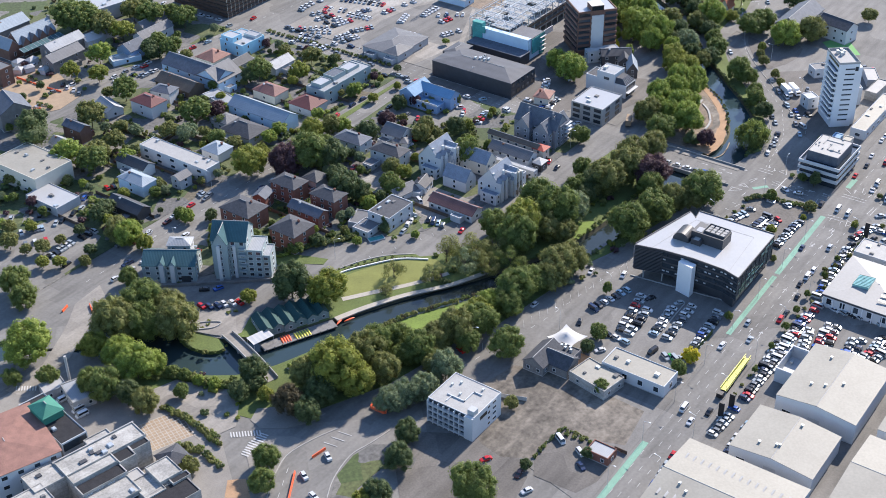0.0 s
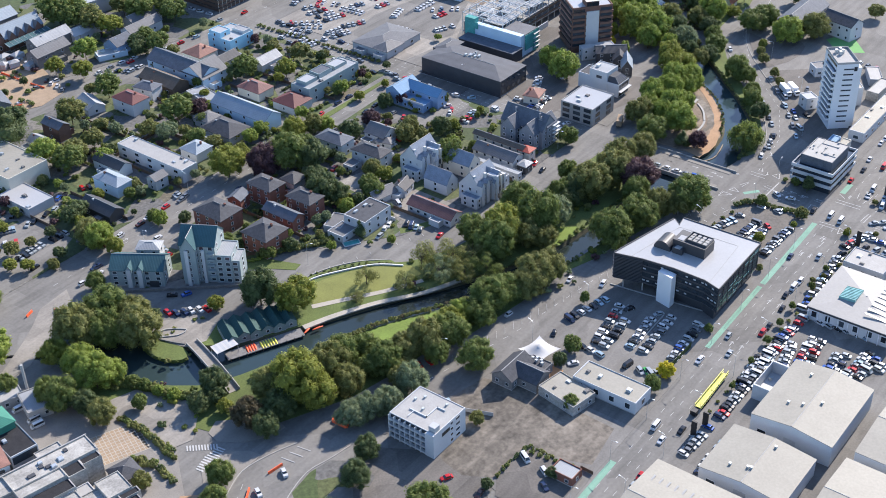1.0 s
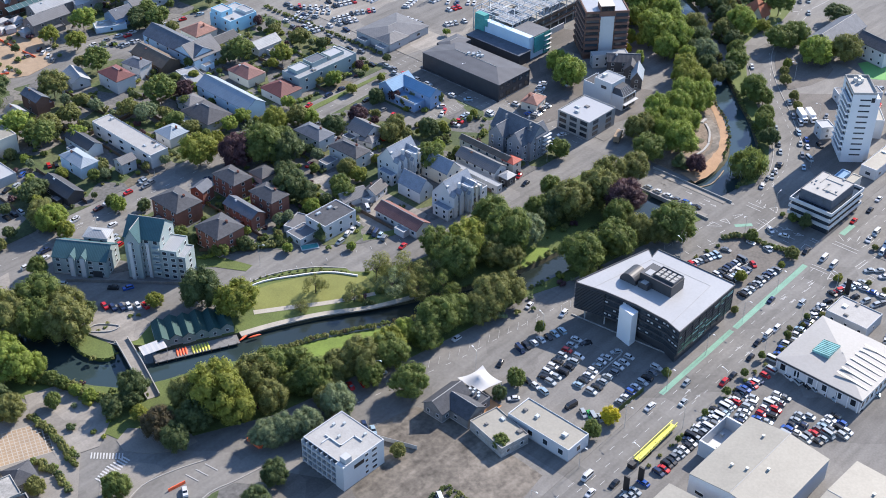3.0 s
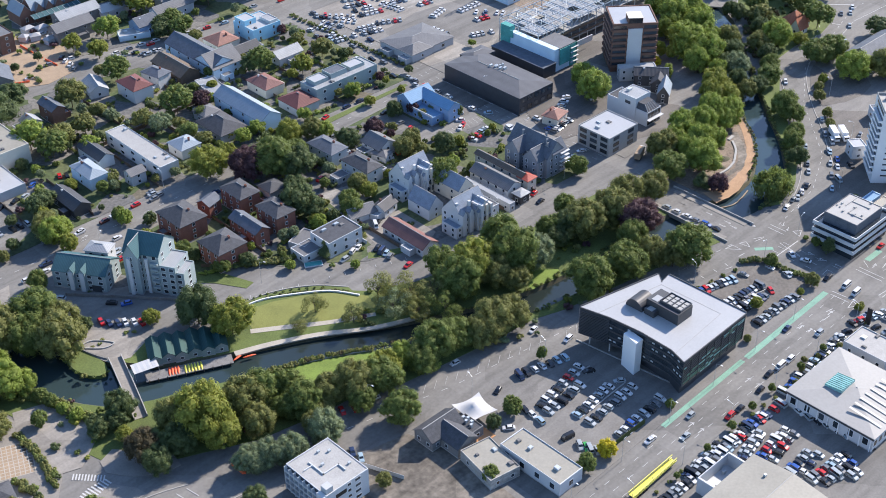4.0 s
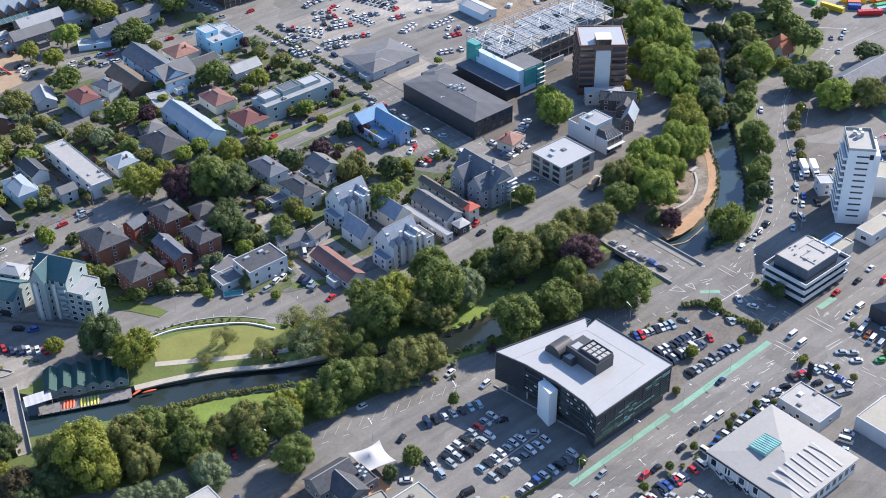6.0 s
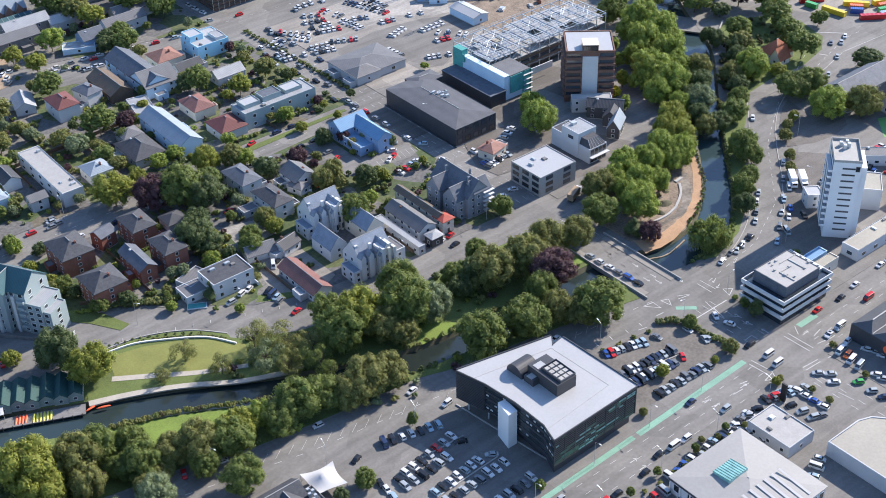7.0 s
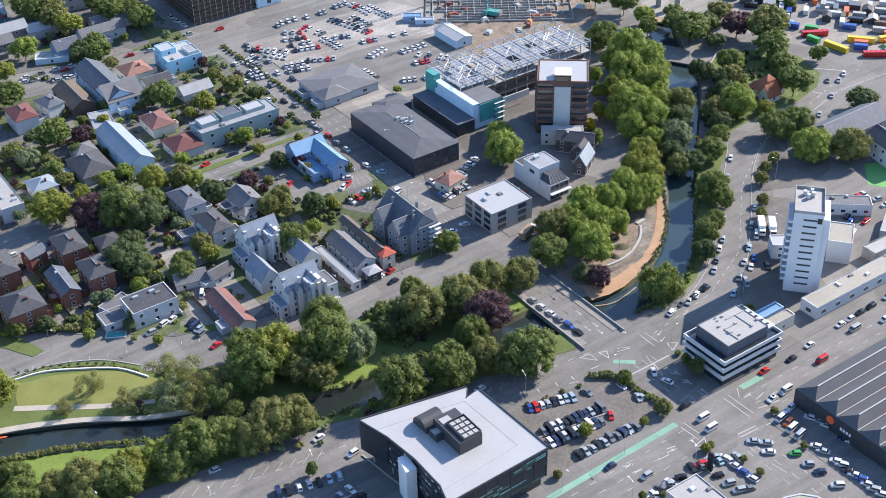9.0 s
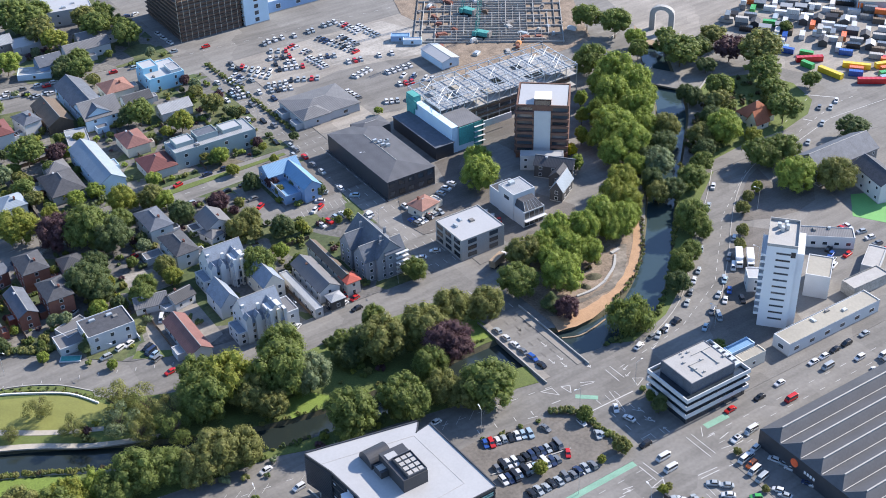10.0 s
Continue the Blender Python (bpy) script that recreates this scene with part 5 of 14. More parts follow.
def steel_hall():
    root = thing("steel_hall", "half-built steel-framed hall wrapped in teal net", "building site", pose(0, 0, 0.1))
    x0, x1, y0, y1, h = 129, 200, 145, 170, 14
    boxed("floor_slab", root, "concrete", x0, y0, 3.5, x1, y1, 3.9)
    boxed("floor_slab", root, "concrete", x0, y0, 9.0, x1, y1, 9.3)
    boxed("wall", root, "stone", x0 + 0.5, y0 + 4, -0.2, x1 - 0.5, y1 - 0.5, 9.0, label="grey concrete core")
    rng = random.Random(8)
    for i in range(15):
        for k in range(4):
            if rng.random() < 0.84:
                u, v, z = x0 + 1 + i * 4.62, y0 + 0.8 + k * 5.9, 12.1 + rng.uniform(0, 0.12)
                boxed("deck", root, "roof_pale" if rng.random() < 0.7 else "membrane", u, v, z, u + 4.5, v + 5.75, z + 0.15)
    for i in range(40):
        bm = bmesh.new()
        u, v = rng.uniform(x0, x1 - 6), rng.uniform(y0, y1 - 5)
        a = rng.choice(((5.9, 0), (0, 5), (5.9, 5), (5.9, -4)))
        tube(bm, (u, v, h + 0.1), (u + a[0], max(y0, v + a[1]), h + 0.1), 0.08, 4)
        part("steel_purlin", bm, "steel", root)
    for i in range(13):
        bm = bmesh.new()
        tube(bm, (x0 + i * 5.9, y0, h), (x0 + i * 5.9, y0, h + 1.3), 0.07, 4)
        tube(bm, (x0 + i * 5.9, y1, h), (x0 + i * 5.9, y1, h + 1.3), 0.07, 4)
        part("guard_post", bm, "steel", root)
    for y in (y0, y1):
        boxed("guard_rail", root, "steel", x0, y - 0.05, h + 1.2, x1, y + 0.05, h + 1.3)
    for i in range(13):
        x = x0 + (x1 - x0) * i / 12
        for y in (y0, (y0 + y1) / 2, y1):
            boxed("steel_column", root, "steel", x - 0.15, y - 0.15, -0.2, x + 0.15, y + 0.15, h)
        boxed("steel_beam", root, "steel", x - 0.13, y0, h - 0.25, x + 0.13, y1, h + 0.1)
        if i < 12:
            bm = bmesh.new()
            tube(bm, (x, y0, h), (x + (x1 - x0) / 12, (y0 + y1) / 2, h), 0.1, 4)
            part("steel_brace", bm, "steel", root)
            bm = bmesh.new()
            tube(bm, (x, y0, 9.3), (x + (x1 - x0) / 12, y0, h), 0.1, 4)
            part("steel_brace", bm, "steel", root)
    for i in range(6):
        y = y0 + (y1 - y0) * i / 5
        boxed("steel_beam", root, "steel", x0, y - 0.12, h - 0.2, x1, y + 0.12, h + 0.15)
    for i in range(2):
        boxed("timber_rail", root, "timber_dark", x0 + 12, y0 - 0.3, 4.6 + i * 3, x1 - 4, y0 - 0.2, 5.6 + i * 3)
    boxed("wrap", root, "pale_blue", 126, 132, -0.2, 129, 163, 11.5, label="pale blue wrapped end wall")
    boxed("annex", root, "pale_blue", 129, 132, -0.2, 140, 145, 11, label="pale blue wrapped annex")
    boxed("annex_roof", root, "roof_grey", 128.6, 131.6, 11, 140.4, 145, 11.4)
    boxed("low_annex", root, "dark_wall", 117.5, 131, -0.2, 126, 164, 5.5)
    boxed("low_annex_roof", root, "roof_slate", 117.2, 130.7, 5.5, 126.3, 164.3, 5.8)
    for dims in ((125.6, 160, 0, 129, 166, 14), (136.5, 131.4, 0, 141, 131.9, 11), (140.2, 131.4, 0, 140.7, 138, 11), (125.4, 158, 9, 125.7, 166, 12.5), (129, 131.2, 3, 136, 131.5, 11)):
        boxed("debris_net", root, "net_teal", *dims, label="teal debris net")
    for k in range(4):
        boxed("scaffold_deck", root, "white", 136.3, 130.6, 2 + k * 2.4, 141.5, 131.4, 2.12 + k * 2.4)
    boxed("ramp_wall", root, "white", 140.5, 138, 3, 160, 138.4, 6, label="white precast panel")


steel_hall()


def gothic_houses():
    root = thing("gothic_town_houses", "white town houses with steep slate gables", "town houses", pose(0, 0, 0.1))
    for cx, cy in ((11.5, 106), (8.5, 72.5)):
        block(root, cx + 0.6, cy, 13.6, 11.4, 0, 7.2, "gable", "white", "roof_pale_slate", 3, rise=6.8, win=(3.0, 1.2, 1.7), over=0.15, along="x")
        block(root, cx + 3.5, cy - 4.5, 6, 6.5, 0, 8.4, "gable", "white", "roof_pale_slate", 3, rise=4.2, win=(2.6, 1.1, 1.6), over=0.15, along="y")
        for k in range(3):
            boxed("stair_fin", root, "cream" if k == 1 else "white", cx + 1.2 + k * 2.4, cy - 8.6, -0.2, cx + 2.2 + k * 2.4, cy - 6.4, 11.5 - k * 0.6)
        boxed("flat_bay", root, "white", cx + 0.8, cy - 7, 10.6, cx + 6, cy - 3.4, 11.4)
        for k in range(3):
            boxed("chimney", root, "white", cx - 6 + k * 4.6, cy - 2.2 - (k > 0) * 2, 10.4, cx - 4.9 + k * 4.6, cy - 1.2 - (k > 0) * 2, 12.6)
        block(root, cx - 8.0, cy - 2, 3.4, 8, 0, 5.0, "flat", "white", "roof_pale_slate", 2)
        for k in range(3):
            block(root, cx - 5.6 + k * 3.4, cy - 5.2, 2.0, 2.6, 0, 9.4, "gable", "white", "roof_pale_slate", 3, rise=1.6, win=(1.6, 0.9, 1.3), over=0.1, along="y", sides="s")
        for k in range(4):
            boxed("bay_window", root, "window", cx + 1.5 + k * 1.2, cy - 8.72, 1.0 + (k % 2) * 3, cx + 2.3 + k * 1.2, cy - 8.6, 3.2 + (k % 2) * 3)
            boxed("balcony", root, "grey_wall", cx + 0.6 + k % 2 * 3.4, cy - 8.4, 2.6 + k // 2 * 3.2, cx + 3.6 + k % 2 * 3.4, cy - 6.6, 2.9 + k // 2 * 3.2)
    block(root, 4, 89, 7.5, 12, 0, 5, "gable", "white", "roof_pale_slate", 2, rise=4.5, over=0.15)
    block(root, 20.5, 91, 8, 15, 0, 6, "gable", "cream", "roof_pale_slate", 2, rise=4.2, over=0.15)
    block(root, 18, 70, 5, 9, 0, 7, "flat", "white", "roof_grey", 2)


gothic_houses()


def slate_hotel():
    root = thing("slate_hotel", "grey hotel with steep dark slate gables", "hotel", pose(59, 83, 0.1))
    block(root, 1.5, 0, 11, 22, 0, 9, "gable", "slate_wall", "roof_slate", 3, rise=6, over=0.2)
    for dy in (-5.5, 4.5):
        block(root, -3.5, dy, 9, 8, 0, 8.5, "gable", "slate_wall", "roof_slate", 3, rise=4.5, over=0.2, along="x")
    block(root, 3, -8, 8, 7, 0, 10, "gable", "slate_wall", "roof_slate", 3, rise=4, over=0.2, along="x")
    for i in range(5):
        boxed("balcony", root, "white", 3, -12.6, 1.6 + i * 1.9, 8, -11.5, 1.9 + i * 1.9)
    for x, y in ((-1, 5), (4, -3), (0, -7)):
        chimney(root, x, y, 13, 2.2, "slate_wall")


slate_hotel()


def blue_villa():
    root = thing("blue_villa", "pale blue stucco building with a white roof", "building", pose(54.5, 263, 0.1))
    block(root, 0, 0, 16.5, 16, 0, 7, "flat", "sky_blue", "roof_white", 2, win=(2.6, 1.2, 1.6))
    block(root, -4.5, 3, 7, 8, 0, 9.5, "flat", "sky_blue", "roof_white", 3, win=(2.6, 1.2, 1.6))
    block(root, 5, -3, 5, 8, 0, 8.2, "flat", "white", "roof_pale", 1, win=None)


blue_villa()


def scaffold_office():
    root = thing("scaffolded_office", "brown office block wrapped in scaffold mesh", "office building", pose(96, 319, 0.1))
    boxed("wall", root, "copper_mesh", -16, -21, -0.2, 16, 21, 22)
    boxed("roof", root, "roof_grey", -15.7, -20.7, 22, 15.7, 20.7, 22.4)
    for i in range(9):
        boxed("scaffold_deck", root, "timber_dark", -17, -22, 2 + i * 2.3, 17, -21, 2.15 + i * 2.3)
        boxed("scaffold_deck", root, "timber_dark", -17.2, -22, 2 + i * 2.3, -16, 21, 2.15 + i * 2.3)
        boxed("window_band", root, "window", -15, -21.08, 0.9 + i * 2.3, 15, -21.0, 1.9 + i * 2.3)
    for i in range(12):
        boxed("scaffold_pole", root, "cream", -16.9 + i * 3.07, -22, -0.1, -16.78 + i * 3.07, -21.88, 22)
    two = thing("blue_office", "blue glass office beside the street", "office building", pose(119.5, 311, 0.1))
    block(two, 0, 0, 13, 30, 0, 18, "flat", "pale_blue", "roof_grey", 5, win=(3, 2.4, 2.2))
    three = thing("white_canopy_building", "low building with a white canopy roof", "building", pose(146, 312, 0.1))
    block(three, 0, 0, 34, 18, 0, 6, "flat", "blue_wall", "roof_white", 1, win=(4, 2.6, 2.4))


scaffold_office()


def white_studio():
    root = thing("white_studio", "stepped white studio building with dark sloped glazing", "building", pose(121.4, 80, 0.1))
    block(root, 0, 1.4, 9.8, 9.6, 0, 11.2, "flat", "white", "roof_pale", 3, win=None)
    block(root, 0, 9.2, 9.4, 6.2, 0, 7.6, "flat", "white", "roof_char", 2, win=None)
    block(root, 0, -6.6, 9.4, 6.4, 0, 6.6, "flat", "white", "roof_grey", 2, win=None)
    bm = bmesh.new()
    v = [bm.verts.new(p) for p in ((-4.3, -9.5, 6.62), (4.3, -9.5, 6.62), (4.3, -3.45, 6.62), (-4.3, -3.45, 6.62), (-2.9, -6.6, 9.0), (2.9, -6.6, 9.0), (3.4, -3.45, 9.2), (-3.4, -3.45, 9.2))]
    for f in ((0, 1, 5, 4), (1, 2, 6, 5), (3, 0, 4, 7), (4, 5, 6, 7), (3, 2, 1, 0)):
        bm.faces.new([v[k] for k in f])
    glaze = part("sloped_glazing", bm, "roof_char", root, "dark sloped glazing over the front")
    for k in range(6):
        bm = bmesh.new()
        x = -4.0 + k * 1.6
        tube(bm, (x, -9.5, 6.7), (x * 0.68, -6.6, 9.08), 0.07, 4)
        part("glazing_bar", bm, "steel", glaze)
    for z in (0.5, 3.6):
        for k in range(4):
            boxed("window", root, "window", -4.2 + k * 2.15, -9.86, z, -2.3 + k * 2.15, -9.78, z + 2.5)
    boxed("canopy", root, "white", -4.9, -11.4, 3.1, 4.9, -9.84, 3.3)
    boxed("side_window", root, "window", -4.99, -0.5, 7.4, -4.88, 2.4, 8.8)
    boxed("roof_plant", root, "steel", -1.6, 3.2, 10.9, 0.6, 4.8, 12.0)
    boxed("flue", root, "steel", -4.2, 5.0, 10.9, -3.95, 5.25, 13.6)


white_studio()


def teal_flats():
    root = thing("low_apartment_house", "pale apartment house with a teal roof and dormers", "apartment house", pose(-113.7, 142.6, 0.1, 0, 0, -56))
    block(root, 0, 0, 20.5, 12, 0, 7.0, "gable", "teal_wall", "roof_teal", 3, rise=3.6, win=(2.8, 1.7, 1.5), over=0.2)
    for dx in (-2.6, 1.6):
        block(root, dx, -4.7, 2.4, 4.2, 0, 7.6, "gable", "teal_wall", "roof_teal", 3, rise=1.8, win=(2.4, 1.2, 1.5), sides="s", over=0.1, along="y")
        boxed("bay", root, "white", dx - 0.8, -7.0, -0.2, dx + 0.8, -6.2, 7.8)
    boxed("entrance", root, "dark_wall", 4.6, -6.14, -0.2, 8.2, -6.0, 2.6)
    block(root, 2, 8.4, 9, 6, 0, 9, "hip", "white", "roof_pale", 3, rise=1.5)
    two = thing("tall_apartment_house", "six-storey pale apartment house with teal gables", "apartment house", pose(-95.4, 122.4, 0.1, 0, 0, -60))
    block(two, -3.2, 0, 13.6, 12.5, 0, 16.2, "gable", "teal_wall", "roof_teal", 6, rise=5.2, win=(2.4, 1.7, 1.7), over=0.3, along="x")
    block(two, -6.0, -4.4, 5.6, 8.6, 0, 16.2, "gable", "teal_wall", "roof_teal", 6, rise=4.8, win=(2.6, 1.5, 1.6), over=0.3, along="y")
    boxed("bay", two, "white", -7.2, -9.5, -0.2, -5.9, -8.8, 15.6)
    boxed("bay", two, "white", -1.6, -7.0, -0.2, -0.4, -6.3, 14.6)
    block(two, 6.6, -1.2, 6.2, 10.6, 0, 12.6, "flat", "teal_wall", "roof_pale", 5, win=(2.2, 1.8, 1.6))
    block(two, 10.8, -1.8, 3.6, 8.4, 0, 10.2, "flat", "teal_wall", "roof_pale", 4, win=(2.2, 1.8, 1.6))
    for k in range(5):
        boxed("balcony", two, "teal_wall", 0.6, -7.4, 2.6 + k * 2.5, 3.4, -6.3, 3.4 + k * 2.5)
    boxed("garden_wall", two, "white", 12.8, -8, -0.2, 17.4, -7.6, 1.4)
    boxed("garden_wall", two, "white", 17.1, -7.6, -0.2, 17.4, -2, 1.4)


teal_flats()


def boat_sheds():
    root = thing("boat_shed", "riverside boat shed with six dark teal gables", "boat shed", pose(-111.2, 83.8, 0.1, 0, 0, -27))
    for i in range(6):
        block(root, -11 + i * 4.4, 0.6 + 0.5 * (i % 2), 4.4, 11.5, 0, 2.5, "gable", "boat_wall", "roof_boat", 1, rise=1.5, win=(2.2, 1.2, 1.2), over=0.12, along="y")
    deck = thing("jetty", "timber jetty in front of the boat shed", "jetty", pose(-114.5, 75.5, 0, 0, 0, -25))
    boxed("deck", deck, "stone", -16, -2.4, -0.6, 13, 2.4, -0.25)
    for i in range(10):
        bm = bmesh.new()
        tube(bm, (-15 + i * 3, -2.3, -2.4), (-15 + i * 3, -2.3, 0.1), 0.14, 6)
        part("post", bm, "bark", deck)
    for i in range(6):
        canoe(-117 + i * 0.95, 76.6 - i * 0.45, 62, "yellow_paint")
    for i in range(4):
        canoe(-121.6 + i * 0.9, 79.2 - i * 0.42, 60, "orange_plastic")
    for i in range(2):
        canoe(-101 + i * 3.0, 69.2 - i * 2.2, 10 - i * 30, "orange_plastic")
    shade = thing("striped_awning", "white striped awning beside the boat shed", "awning", pose(-127.6, 84, 0, 0, 0, -17))
    for i in range(9):
        boxed("awning_strip", shade, "sail" if i % 2 == 0 else "grey_wall", -4.2 + i * 0.93, -2.6, 2.75 + 0.04 * i, -3.27 + i * 0.93, 2.6, 2.83 + 0.04 * i)
    for x in (-4, 4):
        for y in (-2.4, 2.4):
            bm = bmesh.new()
            tube(bm, (x, y, -0.4), (x, y, 2.8), 0.07, 6)
            part("post", bm, "steel", shade)


def canoe(x, y, heading, mat):
    root = tagged(new("canoe"), f"upturned {'yellow' if 'yellow' in mat else 'orange'} canoe on the jetty", "canoe", "canoes")
    root.matrix_world = pose(x, y, -0.25, 0, 0, heading)
    bm = bmesh.new()
    rings = []
    for i in range(9):
        u = i / 8 * 2 - 1
        w = 0.42 * math.sqrt(max(0.02, 1 - u * u))
        rings.append([bm.verts.new((u * 2.3, w * math.cos(a * math.pi / 6), w * 0.9 * math.sin(a * math.pi / 6))) for a in range(7)])
    for a, b in zip(rings, rings[1:]):
        for k in range(6):
            bm.faces.new((a[k], a[k + 1], b[k + 1], b[k]))
    part("hull", bm, mat, root)


boat_sheds()


def foot_bridge():
    root = thing("foot_bridge", "narrow arched footbridge with pale rails", "bridge", pose(-136, 81.8, 0, 0, 0, 72))
    bm = bmesh.new()
    n, L = 14, 33
    rows = []
    for i in range(n + 1):
        u = i / n * 2 - 1
        z = 0.25 + 1.0 * (1 - u * u)
        rows.append([bm.verts.new((u * L / 2, y, zz)) for y, zz in ((-2.1, z - 0.5), (2.1, z - 0.5), (2.1, z), (-2.1, z))])
    for a, b in zip(rows, rows[1:]):
        for k in range(4):
            bm.faces.new((a[k], a[(k + 1) % 4], b[(k + 1) % 4], b[k]))
    bm.faces.new(rows[0]), bm.faces.new(rows[-1][::-1])
    bmesh.ops.recalc_face_normals(bm, faces=bm.faces)
    part("deck", bm, "asphalt_pale", root)
    for y in (-2.1, 2.1):
        for i in range(n):
            u0, u1 = i / n * 2 - 1, (i + 1) / n * 2 - 1
            bm = bmesh.new()
            z0, z1 = 1.25 - u0 * u0, 1.25 - u1 * u1
            v = [bm.verts.new((u * L / 2, y + d, z + e)) for u, z in ((u0, z0), (u1, z1)) for d, e in ((-0.14, -0.2), (0.14, -0.2), (0.14, 0.95), (-0.14, 0.95))]
            for k in range(4):
                bm.faces.new((v[k], v[(k + 1) % 4], v[4 + (k + 1) % 4], v[4 + k]))
            bm.faces.new(v[:4]), bm.faces.new(v[4:])
            bmesh.ops.recalc_face_normals(bm, faces=bm.faces)
            part("parapet", bm, "kerb", root)
    for x in (-6, 6):
        boxed("pier", root, "concrete", x - 0.4, -1.6, -2.5, x + 0.4, 1.6, 0.9)


foot_bridge()


def road_bridge(x0, x1, y0, y1, label, mat="asphalt"):
    root = thing("road_bridge", label, "bridge")
    boxed("deck", root, mat, x0, y0, -0.7, x1, y1, 0.03)
    for x in (x0, x1):
        boxed("parapet", root, "concrete", x - 0.16, y0 - 2, -0.9, x + 0.16, y1 + 2, 0.85)
        boxed("footway", root, "paving", min(x, x + (3 if x == x0 else -3)), y0, 0.03, max(x, x + (3 if x == x0 else -3)), y1, 0.16)


road_bridge(69.6, 86.4, -4, 30, "wide concrete road bridge over the river")


def skew_bridge(x, y, L, W, rot, label, mat):
    root = thing("road_bridge", label, "bridge", pose(x, y, 0, 0, 0, rot))
    boxed("deck", root, mat, -L / 2, -W / 2, -0.7, L / 2, W / 2, 0.06)
    for s in (-1, 1):
        boxed("parapet", root, "kerb", -L / 2, s * W / 2 - 0.25, -0.9, L / 2, s * W / 2 + 0.25, 1.0)
    return root


skew_bridge(-168, 148, 13, 26, 44, "concrete road bridge on a narrow street", "asphalt")
skew_bridge(243, 129, 15, 26, 30, "concrete road bridge on a busy street", "asphalt")
skew_bridge(264, 172, 18, 28, 30, "stone bridge under repair", "tan_pale")


def memorial_arch():
    root = thing("stone_arch", "pale stone arch at the end of a bridge", "arch", pose(274, 173, 0.1, 0, 0, -54))
    for s in (-1, 1):
        boxed("pier", root, "concrete", s * 4.6 - 1.3, -1.3, -0.2, s * 4.6 + 1.3, 1.3, 8)
    bm = bmesh.new()
    for i in range(9):
        a0, a1 = math.pi * i / 9, math.pi * (i + 1) / 9
        v = [bm.verts.new((r * math.cos(a), y, 8 + r * 0.75 * math.sin(a))) for a in (a0, a1) for r in (3.3, 5.9) for y in (-1.3, 1.3)]
        for q in ((0, 1, 5, 4), (2, 6, 7, 3), (0, 4, 6, 2), (1, 3, 7, 5)):
            bm.faces.new([v[k] for k in q])
    bmesh.ops.recalc_face_normals(bm, faces=bm.faces)
    bmesh.ops.remove_doubles(bm, verts=bm.verts, dist=0.001)
    part("arch", bm, "concrete", root)


memorial_arch()


def pub():
    root = thing("pub", "old pub with grey slate roofs", "pub", pose(-77.5, -7, 0.1))
    block(root, -2, 1.5, 13, 8, 0, 4, "gable", "stone", "roof_char", 1, rise=2.8)
    block(root, -1, -5, 8, 10, 0, 4, "gable", "stone", "roof_char", 1, rise=2.6)
    block(root, 5.5, -4, 5, 8, 0, 3.8, "flat", "stone", "roof_dark", 1)
    for x, y in ((4.6, -6), (5.8, -5), (4.8, -3.6), (6.2, -3), (5.4, -1.8)):
        boxed("roof_vent", root, "steel", x, y, 3.4, x + 0.9, y + 0.8, 4.8)
    sail = thing("sail_canopy", "white stretched sail canopy over a beer garden", "canopy", pose(-65.2, -6.8, 0, 0, 0, -10))
    n = 10
    bm = bmesh.new()
    grid = []
    for i in range(n + 1):
        for j in range(n + 1):
            u, v = i / n * 2 - 1, j / n * 2 - 1
            d = max(abs(u), abs(v))
            pull = 1 - 0.15 * (1 - (min(abs(u), abs(v)) / max(d, 0.01)) ** 2) * d * d
            z = 3.0 + 2.7 * (1 - min(1, 0.8 * math.hypot(u, v))) ** 2 + 0.5 * u * u * v * v
            grid.append(bm.verts.new((u * 5.3 * pull, v * 5.1 * pull, z)))
    for i in range(n):
        for j in range(n):
            bm.faces.new((grid[i * (n + 1) + j], grid[(i + 1) * (n + 1) + j], grid[(i + 1) * (n + 1) + j + 1], grid[i * (n + 1) + j + 1]))
    cloth = part("cloth", bm, "sail", sail)
    cloth.data.polygons.foreach_set("use_smooth", [True] * len(cloth.data.polygons))
    for x, y in ((-5.1, -4.9), (5.1, -4.9), (5.1, 4.9), (-5.1, 4.9), (0, 0)):
        bm = bmesh.new()
        tube(bm, (x, y, 0), (x, y, 5.5 if x == 0 else 3.3), 0.1, 6)
        part("mast", bm, "steel", sail)
    boxed("patio", thing("terrace_floor", "orange tiled beer garden floor", "terrace", pose(-71, -14.5, 0)), "orange_wall", -3, -3.4, 0.05, 4, 3.4, 0.2)


pub()


